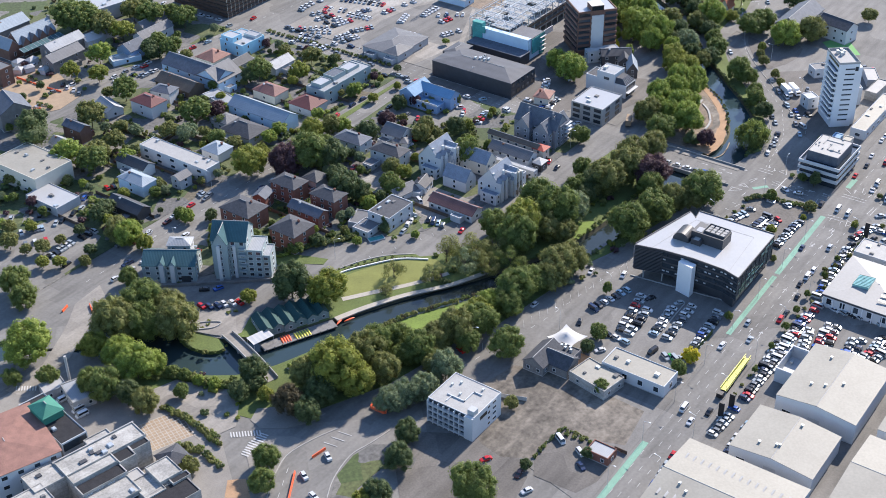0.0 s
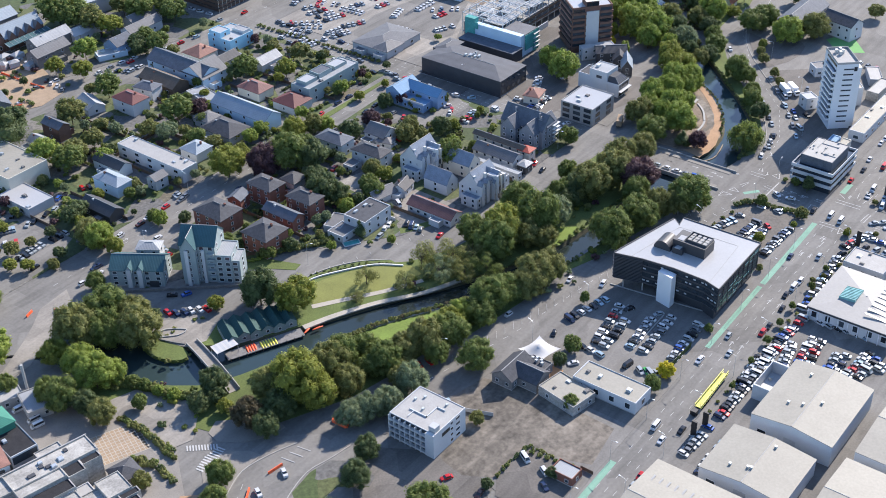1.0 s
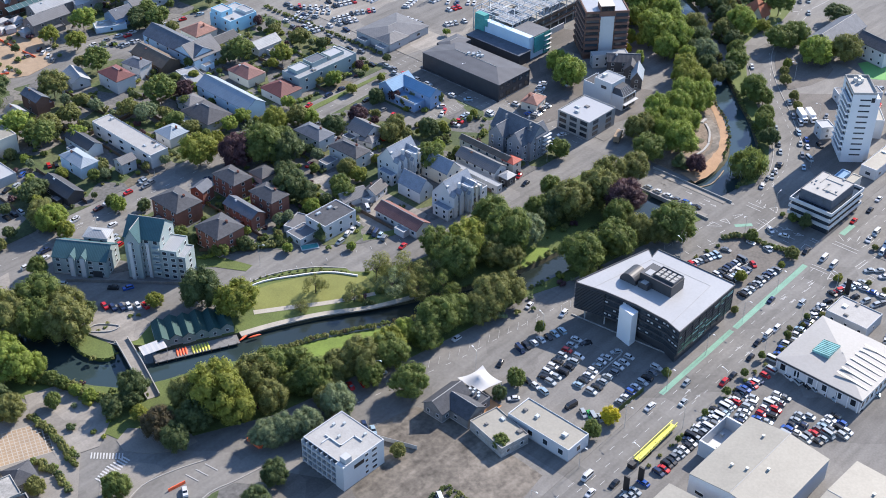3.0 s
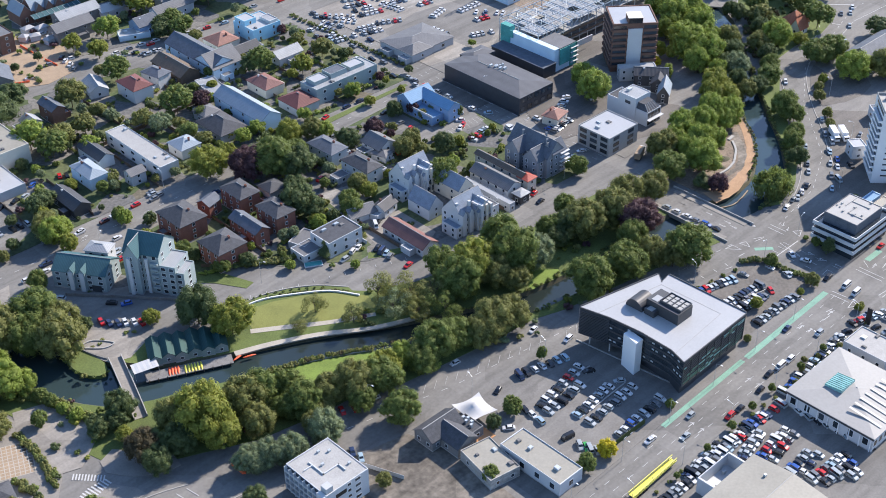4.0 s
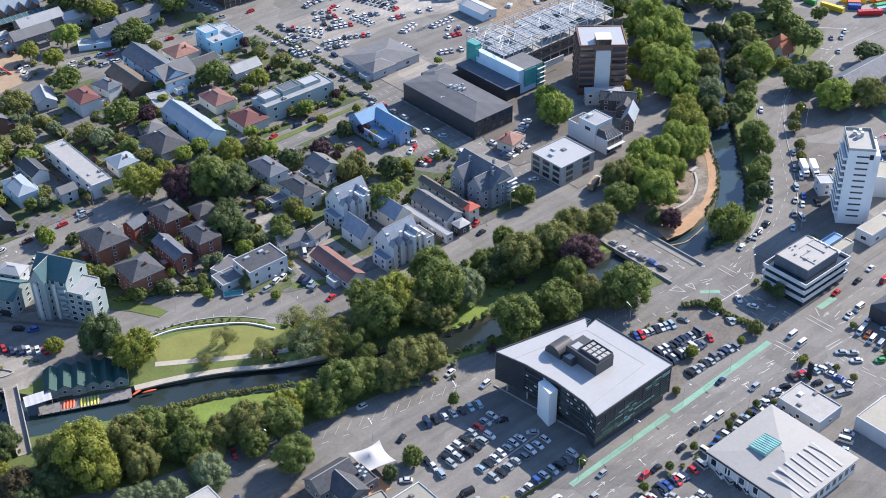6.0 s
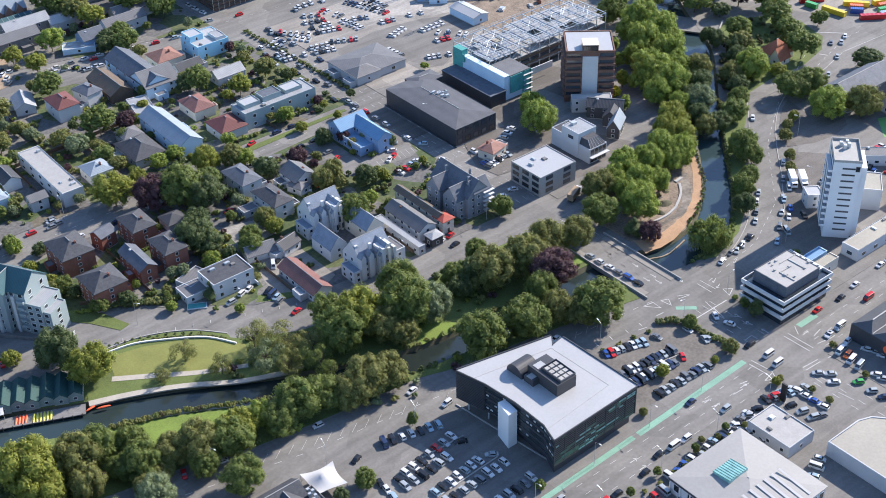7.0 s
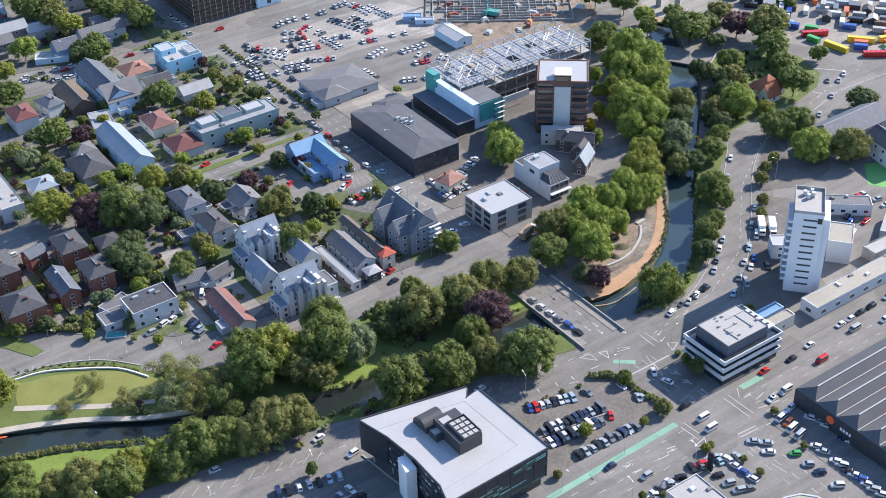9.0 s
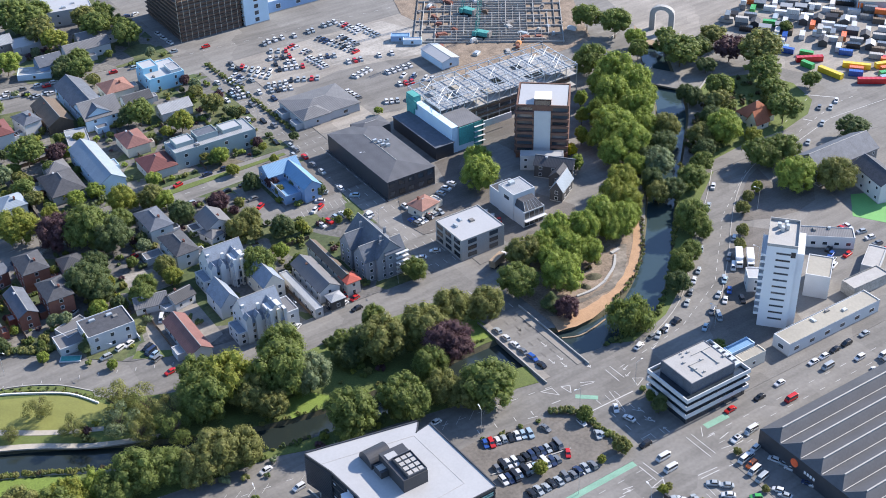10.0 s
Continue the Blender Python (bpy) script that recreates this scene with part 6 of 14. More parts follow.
def warehouse(x0, y0, x1, y1, h, rise, wall, cover, label, along, lights=0):
    root = thing("warehouse", label, "warehouse", pose((x0 + x1) / 2, (y0 + y1) / 2, 0.1), "warehouses")
    L, W = x1 - x0, y1 - y0
    block(root, 0, 0, L, W, 0, h, "gable", wall, cover, 1, rise=rise, win=None, over=0.1, along=along)
    rng = random.Random(int(L + W))
    for i in range(lights):
        for s in (-1, 1):
            u = (i + 0.5) / lights - 0.5
            if along == "y":
                boxed("roof_light", root, "concrete", -0.35, -1.6, 0, 0.35, 1.6, 0.06, at=pose(s * L * 0.25, u * W * 0.9, h + rise * 0.5 + 0.27, 0, s * math.degrees(math.atan(rise / L * 2)), 90))
    for i in range(4):
        x, y = rng.uniform(-0.4, 0.4) * L, rng.uniform(-0.35, 0.35) * W
        z = h + rise * (1 - abs(y) / (W / 2) if along == "x" else 1 - abs(x) / (L / 2))
        boxed("roof_vent", root, "steel", x - 0.4, y - 0.4, z, x + 0.4, y + 0.4, z + 1.0)
    boxed("loading_door", root, "grey_wall", -L / 2 - 0.06, -2, -0.1, -L / 2, 2, 4.2)
    part("window", window_mesh(3.0, 1.4), None, root).matrix_basis = pose(-L / 2 - 0.01, W * 0.35, 2, 0, 0, -90)
    return root


warehouse(-58.4, -109.6, -25, -82.7, 8, 1.6, "white", "roof_cream", "large white warehouse with a cream iron roof", "x")
warehouse(-88, -107.5, -64.5, -80, 6.5, 1.4, "white", "roof_cream", "white workshop with a cream iron roof", "x")
warehouse(-130, -109, -93.5, -68.9, 7.5, 2.0, "grey_wall", "roof_cream", "long workshop with a cream roof and roof lights", "y", 14)
warehouse(-94, -160, -60, -115, 8, 1.5, "white", "roof_cream", "white warehouse with a pale roof", "y")
warehouse(-56, -165, -20, -116, 8, 1.5, "white", "roof_cream", "white warehouse with a pale roof", "y")


def showroom():
    root = thing("car_showroom", "glazed car showroom with a pale grey hipped roof", "showroom", pose(23.6, -87.6, 0.1))
    block(root, 0, 0, 30, 30.6, 0, 5.6, "hip", "white", "roof_show", 1, rise=1.7, win=(2.4, 2.0, 2.6), over=0.4)
    boxed("fascia", root, "dark_wall", -15.45, -15.6, 4.9, -15.2, 15.6, 5.5)
    for i in range(9):
        boxed("column", root, "frame_white", -15.4, -14.8 + i * 3.7, -0.1, -15.1, -14.5 + i * 3.7, 5.0)
    top = boxed("roof_light", root, "glass_pale", -4.2, -3.0, 0, 3.6, 3.0, 0.9, at=pose(-1.4, 5.0, 6.7, -6, 0, 0), label="teal glazed roof light")
    for i in range(9):
        boxed("glazing_bar", top, "glass_green", -4.2 + i * 0.94, -3.05, 0.9, -4.05 + i * 0.94, 3.05, 0.98)
    for i in range(7):
        boxed("roof_light_strip", root, "roof_white", -0.45, -5.6, 0, 0.45, 5.6, 0.07, at=pose(-9.5 + i * 3.1, -8.8, 6.62, 6.2, 0, 0))
    court = thing("walled_yard", "open white-walled yard beside a warehouse", "yard", pose(-34.7, -79, 0.1))
    bm = bmesh.new()
    shell(bm, [(-7.7, -3.3), (7.7, -3.3), (7.7, 3.3), (-7.7, 3.3)], -0.2, 5.8, 4.6, 0.5)
    part("wall", bm, "white", court)
    for x, y in ((-5, 0.6), (-3.2, -1.2), (2.6, 1.0)):
        boxed("crate", court, "steel", x, y, 1.2, x + 1.3, y + 1.0, 2.4)

    hall_ = thing("curved_roof_shop", "large shop with a cream roof and curved front", "shop", pose(66, -104, 0.1))
    bm = bmesh.new()
    shell(bm, [(-12, -14), (11, -14), (11, 2), (9.4, 7), (6.4, 10.4), (2, 12), (-12, 12)], -0.2, 5.4, 0.4, 0.35)
    part("wall", bm, "grey_wall", hall_)
    bm = bmesh.new()
    prism(bm, [(-11.5, -13.5), (10.5, -13.5), (10.5, 1.8), (9, 6.7), (6.1, 10), (1.8, 11.5), (-11.5, 11.5)], 4.9, 5.2)
    part("roof", bm, "roof_cream", hall_)


showroom()


def saw_tooth_hall():
    root = thing("saw_tooth_hall", "dark market hall with saw-tooth roof ridges", "hall", pose(103.5, -63.5, 0.1))
    boxed("wall", root, "dark_wall", 0, -70, -0.2, 72, 0, 6.2)
    for i in range(9):
        y = -i * 7.8
        bm = bmesh.new()
        pts = [(y, 6.2), (y - 5.2, 9.0), (y - 7.8, 6.2)]
        ends = [[bm.verts.new((x, yy, z)) for yy, z in pts] for x in (0.0, 72.0)]
        ends[0][1].co.x = 3.2
        for k in range(3):
            bm.faces.new((ends[0][k], ends[0][(k + 1) % 3], ends[1][(k + 1) % 3], ends[1][k]))
        bm.faces.new(ends[0][::-1]), bm.faces.new(ends[1])
        bmesh.ops.recalc_face_normals(bm, faces=bm.faces)
        part("roof", bm, "roof_hall", root)
        bm = bmesh.new()
        tube(bm, (3.2, y - 5.2, 9.02), (72, y - 5.2, 9.02), 0.3, 5)
        part("ridge_cap", bm, "membrane", root)
        boxed("gutter", root, "concrete", 0.5, y - 7.9, 6.2, 72, y - 7.6, 6.45)
    bm = bmesh.new()
    tube(bm, (-0.25, -14, 3.8), (0.05, -14, 3.8), 1.35, 20)
    part("sign_disc", bm, "orange_plastic", root, "round orange sign")
    for i in range(4):
        boxed("sign_bar", root, "frame_white", -0.1, -18.4 - i * 1.1, 2.6, 0, -17.7 - i * 1.1, 3.6)


saw_tooth_hall()


def modern_house():
    root = thing("modern_house", "white modern house with a dark flat roof", "house", pose(-35.2, 96, 0.1))
    block(root, 0, 0, 16, 11, 0, 7, "flat", "white", "roof_char", 2, win=(3.6, 1.4, 1.6))
    block(root, -12, 3, 9, 8, 0, 3.2, "flat", "white", "roof_grey", 1)
    boxed("garden_wall", root, "white", 8, -7.5, -0.1, 8.3, 8, 1.6)
    pool = thing("swimming_pool", "turquoise swimming pool behind a white wall", "pool", pose(-49.6, 92.4, 0.14, 0, 0, -30))
    boxed("pool_wall", pool, "white", -3.4, -1.6, -0.1, 3.4, 1.6, 0.3)
    boxed("pool_water", pool, "net_teal", -3.1, -1.3, 0.3, 3.1, 1.3, 0.34)


modern_house()


def hospital():
    root = thing("hospital_wing", "large white building with terracotta roofs", "hospital", pose(-222, 105, 0.1, 0, 0, 71))
    block(root, 0, 0, 28, 26, 0, 11, "hip", "white", "roof_tile", 3, rise=1.3, win=(4, 2, 1.6))
    two = thing("hospital_annex", "flat-roofed annex with a green roof pavilion", "hospital", pose(-205.5, 102, 0.1, 0, 0, 80))
    block(two, 0, 0, 27, 9, 0, 11, "flat", "grey_wall", "bitumen", 3, win=(3, 2, 1.8))
    block(two, 3, 0, 9, 7, 0, 3, "hip", "roof_green", "roof_green", 1, rise=2.2, z0=10.4, win=None)
    three = thing("concrete_block", "grey concrete building with stepped flat roofs", "hospital", pose(-206, 77, 0.1, 0, 0, -12))
    block(three, 0, 2.6, 28, 8, 0, 9.6, "flat", "concrete_old", "concrete_old", 3, win=None)
    block(three, 2.2, 8.3, 8.4, 3.4, 0, 9.3, "flat", "concrete_old", "concrete_old", 3, win=None)
    block(three, 10.4, -2.9, 6.4, 3.0, 0, 8.9, "flat", "concrete_old", "bitumen", 3, win=(3, 2.2, 1.2), sides="e")
    block(three, 4.3, -4.0, 5.8, 5.2, 0, 8.9, "flat", "concrete_old", "bitumen", 3, win=None)
    block(three, -6.3, -3.6, 15.4, 4.4, 0, 9.4, "flat", "concrete_old", "concrete_old", 3, win=None)
    block(three, -6.3, -8.4, 15.4, 5.2, 0, 8.4, "flat", "concrete_old", "bitumen", 3, win=(3, 2.2, 1.2), sides="s")
    block(three, -19.2, 3.6, 10.4, 9.2, 0, 9.2, "flat", "concrete_old", "concrete_old", 3, win=None)
    block(three, -8, -15.4, 18, 8.4, 0, 7.2, "flat", "concrete_old", "concrete_old", 2, win=(3, 2.2, 1.2))
    for x, y, a, z in ((-7, 0.9, 2.4, 9.3), (-3, 2.6, 1.4, 9.3), (-1.2, 1.2, 2.0, 9.3), (6, 4.4, 1.2, 9.3), (-20, 5, 1.6, 8.9)):
        boxed("roof_hatch", three, "roof_char", x - a / 2, y - 0.7, z, x + a / 2, y + 0.7, z + 0.45)
    block(three, 3, -10.5, 7, 6, 0, 4.5, "flat", "white", "roof_white", 1, win=None)
    block(three, 3.5, -19, 7, 10, 0, 6.6, "flat", "concrete_old", "concrete_old", 2, win=None)
    block(three, 10.5, -17, 8, 9, 0, 7.6, "flat", "concrete_old", "concrete_old", 2, win=(3, 2.2, 1.2))
    block(three, 6, -27, 17, 9, 0, 6.4, "flat", "concrete_old", "bitumen", 2, win=None)
    block(three, 17.5, -10.5, 8, 8, 0, 4, "hip", "concrete_old", "roof_char", 1, rise=2.2)
    block(three, -28, -8, 14, 20, 0, 9, "flat", "concrete_old", "concrete_old", 3, win=(3, 2.2, 1.2))
    for x, y, a in ((0, 6.7, 28.6),):
        boxed("parapet_cap", three, "concrete", x - a / 2, y - 0.2, 9.6, x + a / 2, y + 0.2, 9.75)
    block(three, 12.6, -22.8, 6.4, 2.6, 0, 7.0, "flat", "concrete_old", "bitumen", 2, win=None)
    boxed("glazing", two, "window", -13.66, -4.1, 7.6, -13.5, 4.1, 10.4, label="dark green glazed strip")
    four = thing("plant_yard", "low concrete plant buildings", "plant building", pose(-186, 114, 0.1, 0, 0, -20))
    block(four, 0, 0, 8, 12, 0, 4, "flat", "concrete", "roof_pale", 1)
    block(four, -6, 8, 8, 6, 0, 3.5, "flat", "concrete", "concrete", 1)
    bm = bmesh.new()
    tube(bm, (0, 8, 0), (0, 8, 13), 0.5, 10)
    part("flue", bm, "concrete", four)
    five = thing("glass_tower", "blue glass facade of a hospital block", "hospital", pose(-217, 135, 0.1, 0, 0, 70))
    block(five, 0, 0, 14, 12, 0, 15, "flat", "pale_blue", "roof_grey", 4, win=(2.4, 2.0, 2.2))


hospital()


def church():
    """A brick church with pointed side gables, a glass-roofed aisle and white marquees in its yard."""
    root = thing("church", "dark brick church with pointed side gables and a slate roof", "church", pose(-6, 357, 0.12))
    block(root, 0, 0, 24, 10, 0, 7, "gable", "brick_dark", "roof_blue", 1, rise=5.5, win=(3.4, 1.2, 2.6), over=0.2, along="x")
    for k in range(4):
        block(root, -8.2 + k * 5.4, -4.6, 4.6, 3.4, 0, 6.6, "gable", "brick_dark", "roof_grey", 1, rise=3.4, win=(2.2, 1.1, 2.4), over=0.2, along="y", sides="s")
    block(root, -15, 2, 7, 13, 0, 6, "gable", "brick_dark", "roof_blue", 1, rise=4.5, win=(3.4, 1.2, 2.2), over=0.2, along="y")
    boxed("front_gable", root, "stone", 12.05, -1.0, 0, 12.7, 1.0, 13.6)
    bm = bmesh.new()
    prism(bm, [(-14, -10.4), (13, -10.4), (13, -6.5), (-14, -6.5)], 4.4, 4.6)
    for v in bm.verts:
        v.co.z += 1.1 if v.co.y > -8 else 0
    part("aisle_roof", bm, "roof_teal", root, "teal glazed aisle roof")
    for k in range(10):
        boxed("post", root, "dark_wall", -13.8 + k * 2.9, -10.3, 0, -13.55 + k * 2.9, -10.05, 4.5)
        boxed("glazing_bar", root, "steel", -13.8 + k * 2.9, -10.4, 4.62, -13.65 + k * 2.9, -6.6, 4.74, at=Matrix.Translation((0, -8.4, 5.15)) @ Matrix.Rotation(0.274, 4, "X") @ Matrix.Translation((0, 8.4, -4.6)))
    for x, y, L, turn in ((-25, 345.5, 5.5, 8), (-19.5, 341.8, 6.0, 8), (-26.5, 335.4, 5.0, -20), (-23, 327, 6.0, 12), (-31, 338, 4.0, 30)):
        tent = thing("marquee", "white canvas marquee in a church yard", "marquee", pose(x, y, 0.14, 0, 0, turn), "marquees")
        block(tent, 0, 0, L, 4.2, 0, 2.3, "hip", "white", "roof_white", 1, rise=1.3, win=None, over=0.2)


church()


def corner_flats():
    root = thing("corner_flats", "four-storey white flats with a pale flat roof", "apartment house", pose(-118.6, 0.6, 0.1))
    x, y, h = 7.9, 9.2, 9.6
    bm = bmesh.new()
    shell(bm, [(-x, -y), (x, -y), (x, y), (-x, y)], -0.3, h, 0.35)
    wall = part("wall", bm, "white", root)
    boxed("roof", root, "concrete", -x + 0.4, -y + 0.4, h - 0.349, x - 0.4, y - 0.4, h - 0.2)
    for k in range(4):
        z = 0.9 + k * 2.3
        boxed("window_band", root, "window", -x - 0.03, -y + 3.4, z, -x, y - 0.5, z + 1.5)
        boxed("balcony", root, "grey_wall", -x - 0.9, -y + 3.2, z - 0.6, -x, y - 0.3, z + 0.1)
        part("window", window_mesh(2.2, 1.2), None, wall).matrix_basis = pose(3.8, -y - 0.004, z)
        part("window", window_mesh(1.4, 1.2), None, wall).matrix_basis = pose(0.6, -y - 0.004, z)
    for i in range(8):
        boxed("column", root, "white", -x - 0.95, -y + 3.2 + i * 2.12, -0.1, -x - 0.02, -y + 3.45 + i * 2.12, h - 0.4)
    boxed("stair_tower", root, "grey_wall", -x + 0.5, -y + 0.5, h - 0.3, -x + 3.0, -y + 3.0, h + 1.8)
    boxed("end_wall", root, "white", -x - 0.95, -y, -0.2, -x, -y + 3.2, h - 0.2)
    boxed("sign_panel", root, "black", -x + 3.4, -y - 0.08, 6.2, -x + 7.4, -y, 7.6, label="dark sign panel")
    for a, b, c, d in ((-3, -2, 3, -1.7), (-3, -2, -2.7, 5), (2.7, -5, 3, -1.7), (-6, 3, -3, 3.3)):
        boxed("roof_upstand", root, "white", a, b, h - 0.2, c, d, h + 0.25)
    for a, b in ((-1, 1), (4, 4), (1.5, 6), (5, -4)):
        boxed("roof_vent", root, "steel", a, b, h - 0.2, a + 0.9, b + 0.7, h + 0.5)


corner_flats()

# ---- buildings, trees and cars ----
house(16.1, 257.2, 38.3, 12.3, -90, 6, 'gable', 'pale_blue', 'roof_slate', 2, 'long pale blue building with a grey slate roof')
house(18.0, 245.0, 16.2, 16.2, 0, 5.5, 'gable', 'pale_blue', 'roof_grey', 2, 'pale blue wing with a grey roof')
house(1.2, 255.1, 23.4, 10.4, -90, 4.5, 'gable', 'timber_dark', 'roof_brown', 1, 'long low shed with a brown iron roof')
house(-10.2, 253.8, 11.1, 7.7, -79, 6, 'hip', 'white', 'roof_slate', 2, 'white two-storey house with a slate hip roof', stack=1)
house(-23.6, 250.6, 14.2, 9.6, -90, 6.5, 'hip', 'white', 'roof_maroon', 2, 'white two-storey house with a maroon iron roof', stack=1)
house(33.2, 263.5, 12.3, 12.2, -90, 4.5, 'hip', 'cream', 'roof_tile', 1, 'cream villa with an orange tiled roof', stack=1)
house(37.1, 249.2, 7.5, 12.2, -90, 3.5, 'gable', 'grey_wall', 'roof_dark', 1, 'low house with a dark roof')
house(46.9, 230.8, 13.9, 8.1, 0, 4, 'gable', 'white', 'roof_pale', 1, 'cottage with a pale iron roof')
house(46.1, 190.6, 35.5, 11.5, 0, 8, 'flat', 'teal_wall', 'roof_pale', 2, 'row of grey-green modern town houses', win=(3.0, 1.6, 1.6))
house(20.9, 213.0, 14.1, 9.7, -90, 4.5, 'hip', 'cream', 'roof_dull', 1, 'bungalow with a faded red iron roof')
house(21.7, 189.8, 13.6, 12.0, -90, 4, 'hip', 'grey_wall', 'roof_maroon', 1, 'small house with a dark red roof')
house(0.7, 199.4, 34.1, 10.7, -90, 6, 'gable', 'pale_blue', 'roof_blue', 2, 'long apartment house with a pale blue iron roof')
house(-15.3, 196.6, 18.4, 13.2, -90, 3.8, 'hip', 'grey_wall', 'roof_char', 1, 'bungalow with a dark hip roof')
house(-36.5, 193.2, 10.1, 9.5, -90, 4.5, 'hip', 'white', 'roof_blue', 1, 'white cottage with a pale blue hip roof', stack=1)
house(-52.2, 201.0, 41.0, 8.8, -90, 6.6, 'flat', 'white', 'membrane', 2, 'long white motel with a flat white roof', win=(3.4, 2.6, 1.5))
house(-77.0, 201.4, 15.1, 7.9, -90, 5.5, 'hip', 'pale_blue', 'roof_blue', 2, 'villa with a blue-grey iron roof')
house(-66.3, 214.2, 17.1, 6.9, -90, 4.5, 'gable', 'white', 'roof_dark', 1, 'cottage with a black gable roof')
house(-64.1, 187.9, 5.5, 6.8, -90, 5, 'gable', 'grey_wall', 'roof_grey', 2, 'narrow grey gabled house on a street')
house(-92.6, 190.0, 18.0, 7.4, -90, 4, 'gable', 'dark_wall', 'roof_dark', 1, 'dark cottage with a black roof and a pale skylight strip')
house(-12.9, 210.3, 8.7, 8.7, 0, 3.8, 'hip', 'grey_wall', 'roof_grey', 1, 'bungalow with a dark grey roof')
house(-61.1, 258.1, 11.9, 6.2, -90, 7, 'gable', 'brick_dark', 'roof_slate', 2, 'dark red house with a slate gable roof')
house(3.2, 229.6, 17.6, 8.9, 79, 3.2, 'flat', 'white', 'roof_pale', 1, 'low shed with a pale roof')
house(-34.5, 266.8, 13.1, 8.5, 75, 3.5, 'gable', 'white', 'roof_pale', 1, 'cottage with a pale iron roof')
house(-72.2, 257.1, 7.0, 7.0, -90, 4, 'gable', 'white', 'roof_pale', 1, 'cottage with a pale iron roof')
house(-96.4, 246.4, 29.5, 20.0, -90, 9, 'flat', 'cream', 'roof_cream', 2, 'large warehouse with a flat cream roof', win=(5, 2.4, 1.0))
house(-105.9, 222.1, 19.8, 12.5, -90, 4.2, 'flat', 'grey_wall', 'roof_white', 1, 'low workshop with a pale flat roof', win=(4, 2.6, 1.8))
house(-11.3, 326.3, 20.5, 9.0, 0, 6, 'gable', 'stone', 'roof_grey', 2, 'old stone building with a grey roof')
house(-1.7, 337.9, 22.3, 9.0, 0, 6, 'gable', 'stone', 'roof_pale', 2, 'old stone building with a pale roof')
house(-5.6, 377.0, 20.5, 11.0, 0, 8, 'gable', 'stone', 'roof_blue', 1, 'stone hall with a blue-grey roof')
house(-67.2, 296.9, 14.7, 16.0, -20, 9, 'gable', 'stone', 'roof_slate', 2, 'dark stone house with steep gables')
house(-43.3, 337.0, 7.4, 14.0, 0, 10, 'flat', 'brick_dark', 'roof_grey', 3, 'brick building beside a stone church')
house(19.8, 334.6, 22.2, 8.0, 0, 4, 'gable', 'white', 'roof_white', 1, 'long shed with a white roof')
house(37.2, 311.4, 21.4, 8.0, 0, 5, 'gable', 'grey_wall', 'roof_grey', 1, 'grey gabled cottage row near the street')
house(46.2, 321.2, 20.2, 8.0, 0, 5, 'gable', 'grey_wall', 'roof_grey', 1, 'grey gabled cottage row near the street')
house(17.1, 305.7, 11.2, 10.0, 0, 5, 'gable', 'blue_wall', 'roof_slate', 1, 'blue cottage with a slate roof')
house(9.5, 303.7, 15.1, 8.0, -23, 3, 'flat', 'pale_blue', 'roof_white', 1, 'row of low pale sheds')
house(45.3, 359.9, 22.3, 20.0, -11, 8, 'flat', 'grey_wall', 'roof_white', 2, 'flat-roofed white office on a far street')
house(45.5, 367.1, 14.4, 20.0, 10, 6, 'flat', 'pale_blue', 'roof_white', 2, 'flat-roofed pale office on a far street')
house(16.5, 335.9, 9.2, 12.0, 0, 4, 'flat', 'grey_wall', 'roof_white', 1, 'shed with a white roof')
house(-71.0, 144.2, 15.5, 11.9, -90, 8, 'hip', 'brick', 'roof_char', 3, 'red brick flats with a grey hip roof', group='brick flats', stack=1)
house(-71.1, 118.1, 13.1, 12.3, -90, 8, 'hip', 'brick', 'roof_char', 3, 'red brick flats with a grey hip roof', group='brick flats', stack=1)
house(-56.4, 147.4, 5.9, 7.0, -75, 6, 'gable', 'brick', 'roof_slate', 2, 'red brick house with a slate gable roof', group='brick flats')
house(-54.8, 123.8, 16.3, 6.4, -90, 6, 'gable', 'brick', 'roof_slate', 2, 'long red brick terrace with a slate gable roof', group='brick flats')
house(-44.9, 142.6, 13.0, 9.1, -90, 8, 'hip', 'brick', 'roof_char', 3, 'red brick flats with a grey hip roof', group='brick flats', stack=1)
house(-43.2, 122.3, 12.9, 8.7, -90, 8, 'hip', 'brick', 'roof_char', 3, 'red brick flats with a grey hip roof', group='brick flats', stack=1)
house(-31.6, 139.7, 7.8, 7.9, -90, 5, 'hip', 'grey_wall', 'roof_dark', 1, 'house with a dark hip roof')
house(-43.4, 105.1, 10.4, 7.5, 17, 3, 'flat', 'grey_wall', 'roof_grey', 1, 'low garages with a grey roof')
house(-14.3, 78.2, 21.9, 7.5, -90, 3.6, 'gable', 'white', 'roof_dull', 1, 'long white motel wing with a faded brown-red roof', win=(2.6, 1.6, 1.4))
house(-16.7, 104.1, 10.9, 7.0, -12, 3, 'gable', 'white', 'roof_grey', 1, 'white garages with a grey roof')
house(27.9, 78.5, 26.5, 3.0, -90, 4, 'flat', 'grey_wall', 'roof_pale', 1, 'old flat-roofed building with a stained pale roof')
house(35.7, 82.2, 20.8, 7.6, -90, 5, 'gable', 'white', 'roof_grey', 2, 'white hall with a grey gable roof')
house(43.5, 86.5, 26.1, 3.4, -90, 6, 'gable', 'cream', 'roof_brown', 2, 'long cream hall with a brown gable roof')
house(44.1, 72.8, 5.6, 5.1, -90, 5.5, 'hip', 'cream', 'roof_red', 2, 'shop with a bright red roof')
house(35.5, 67.9, 4.3, 5.0, -90, 4, 'hip', 'dark_wall', 'roof_pale', 1, 'small kiosk with a pale pyramid roof')
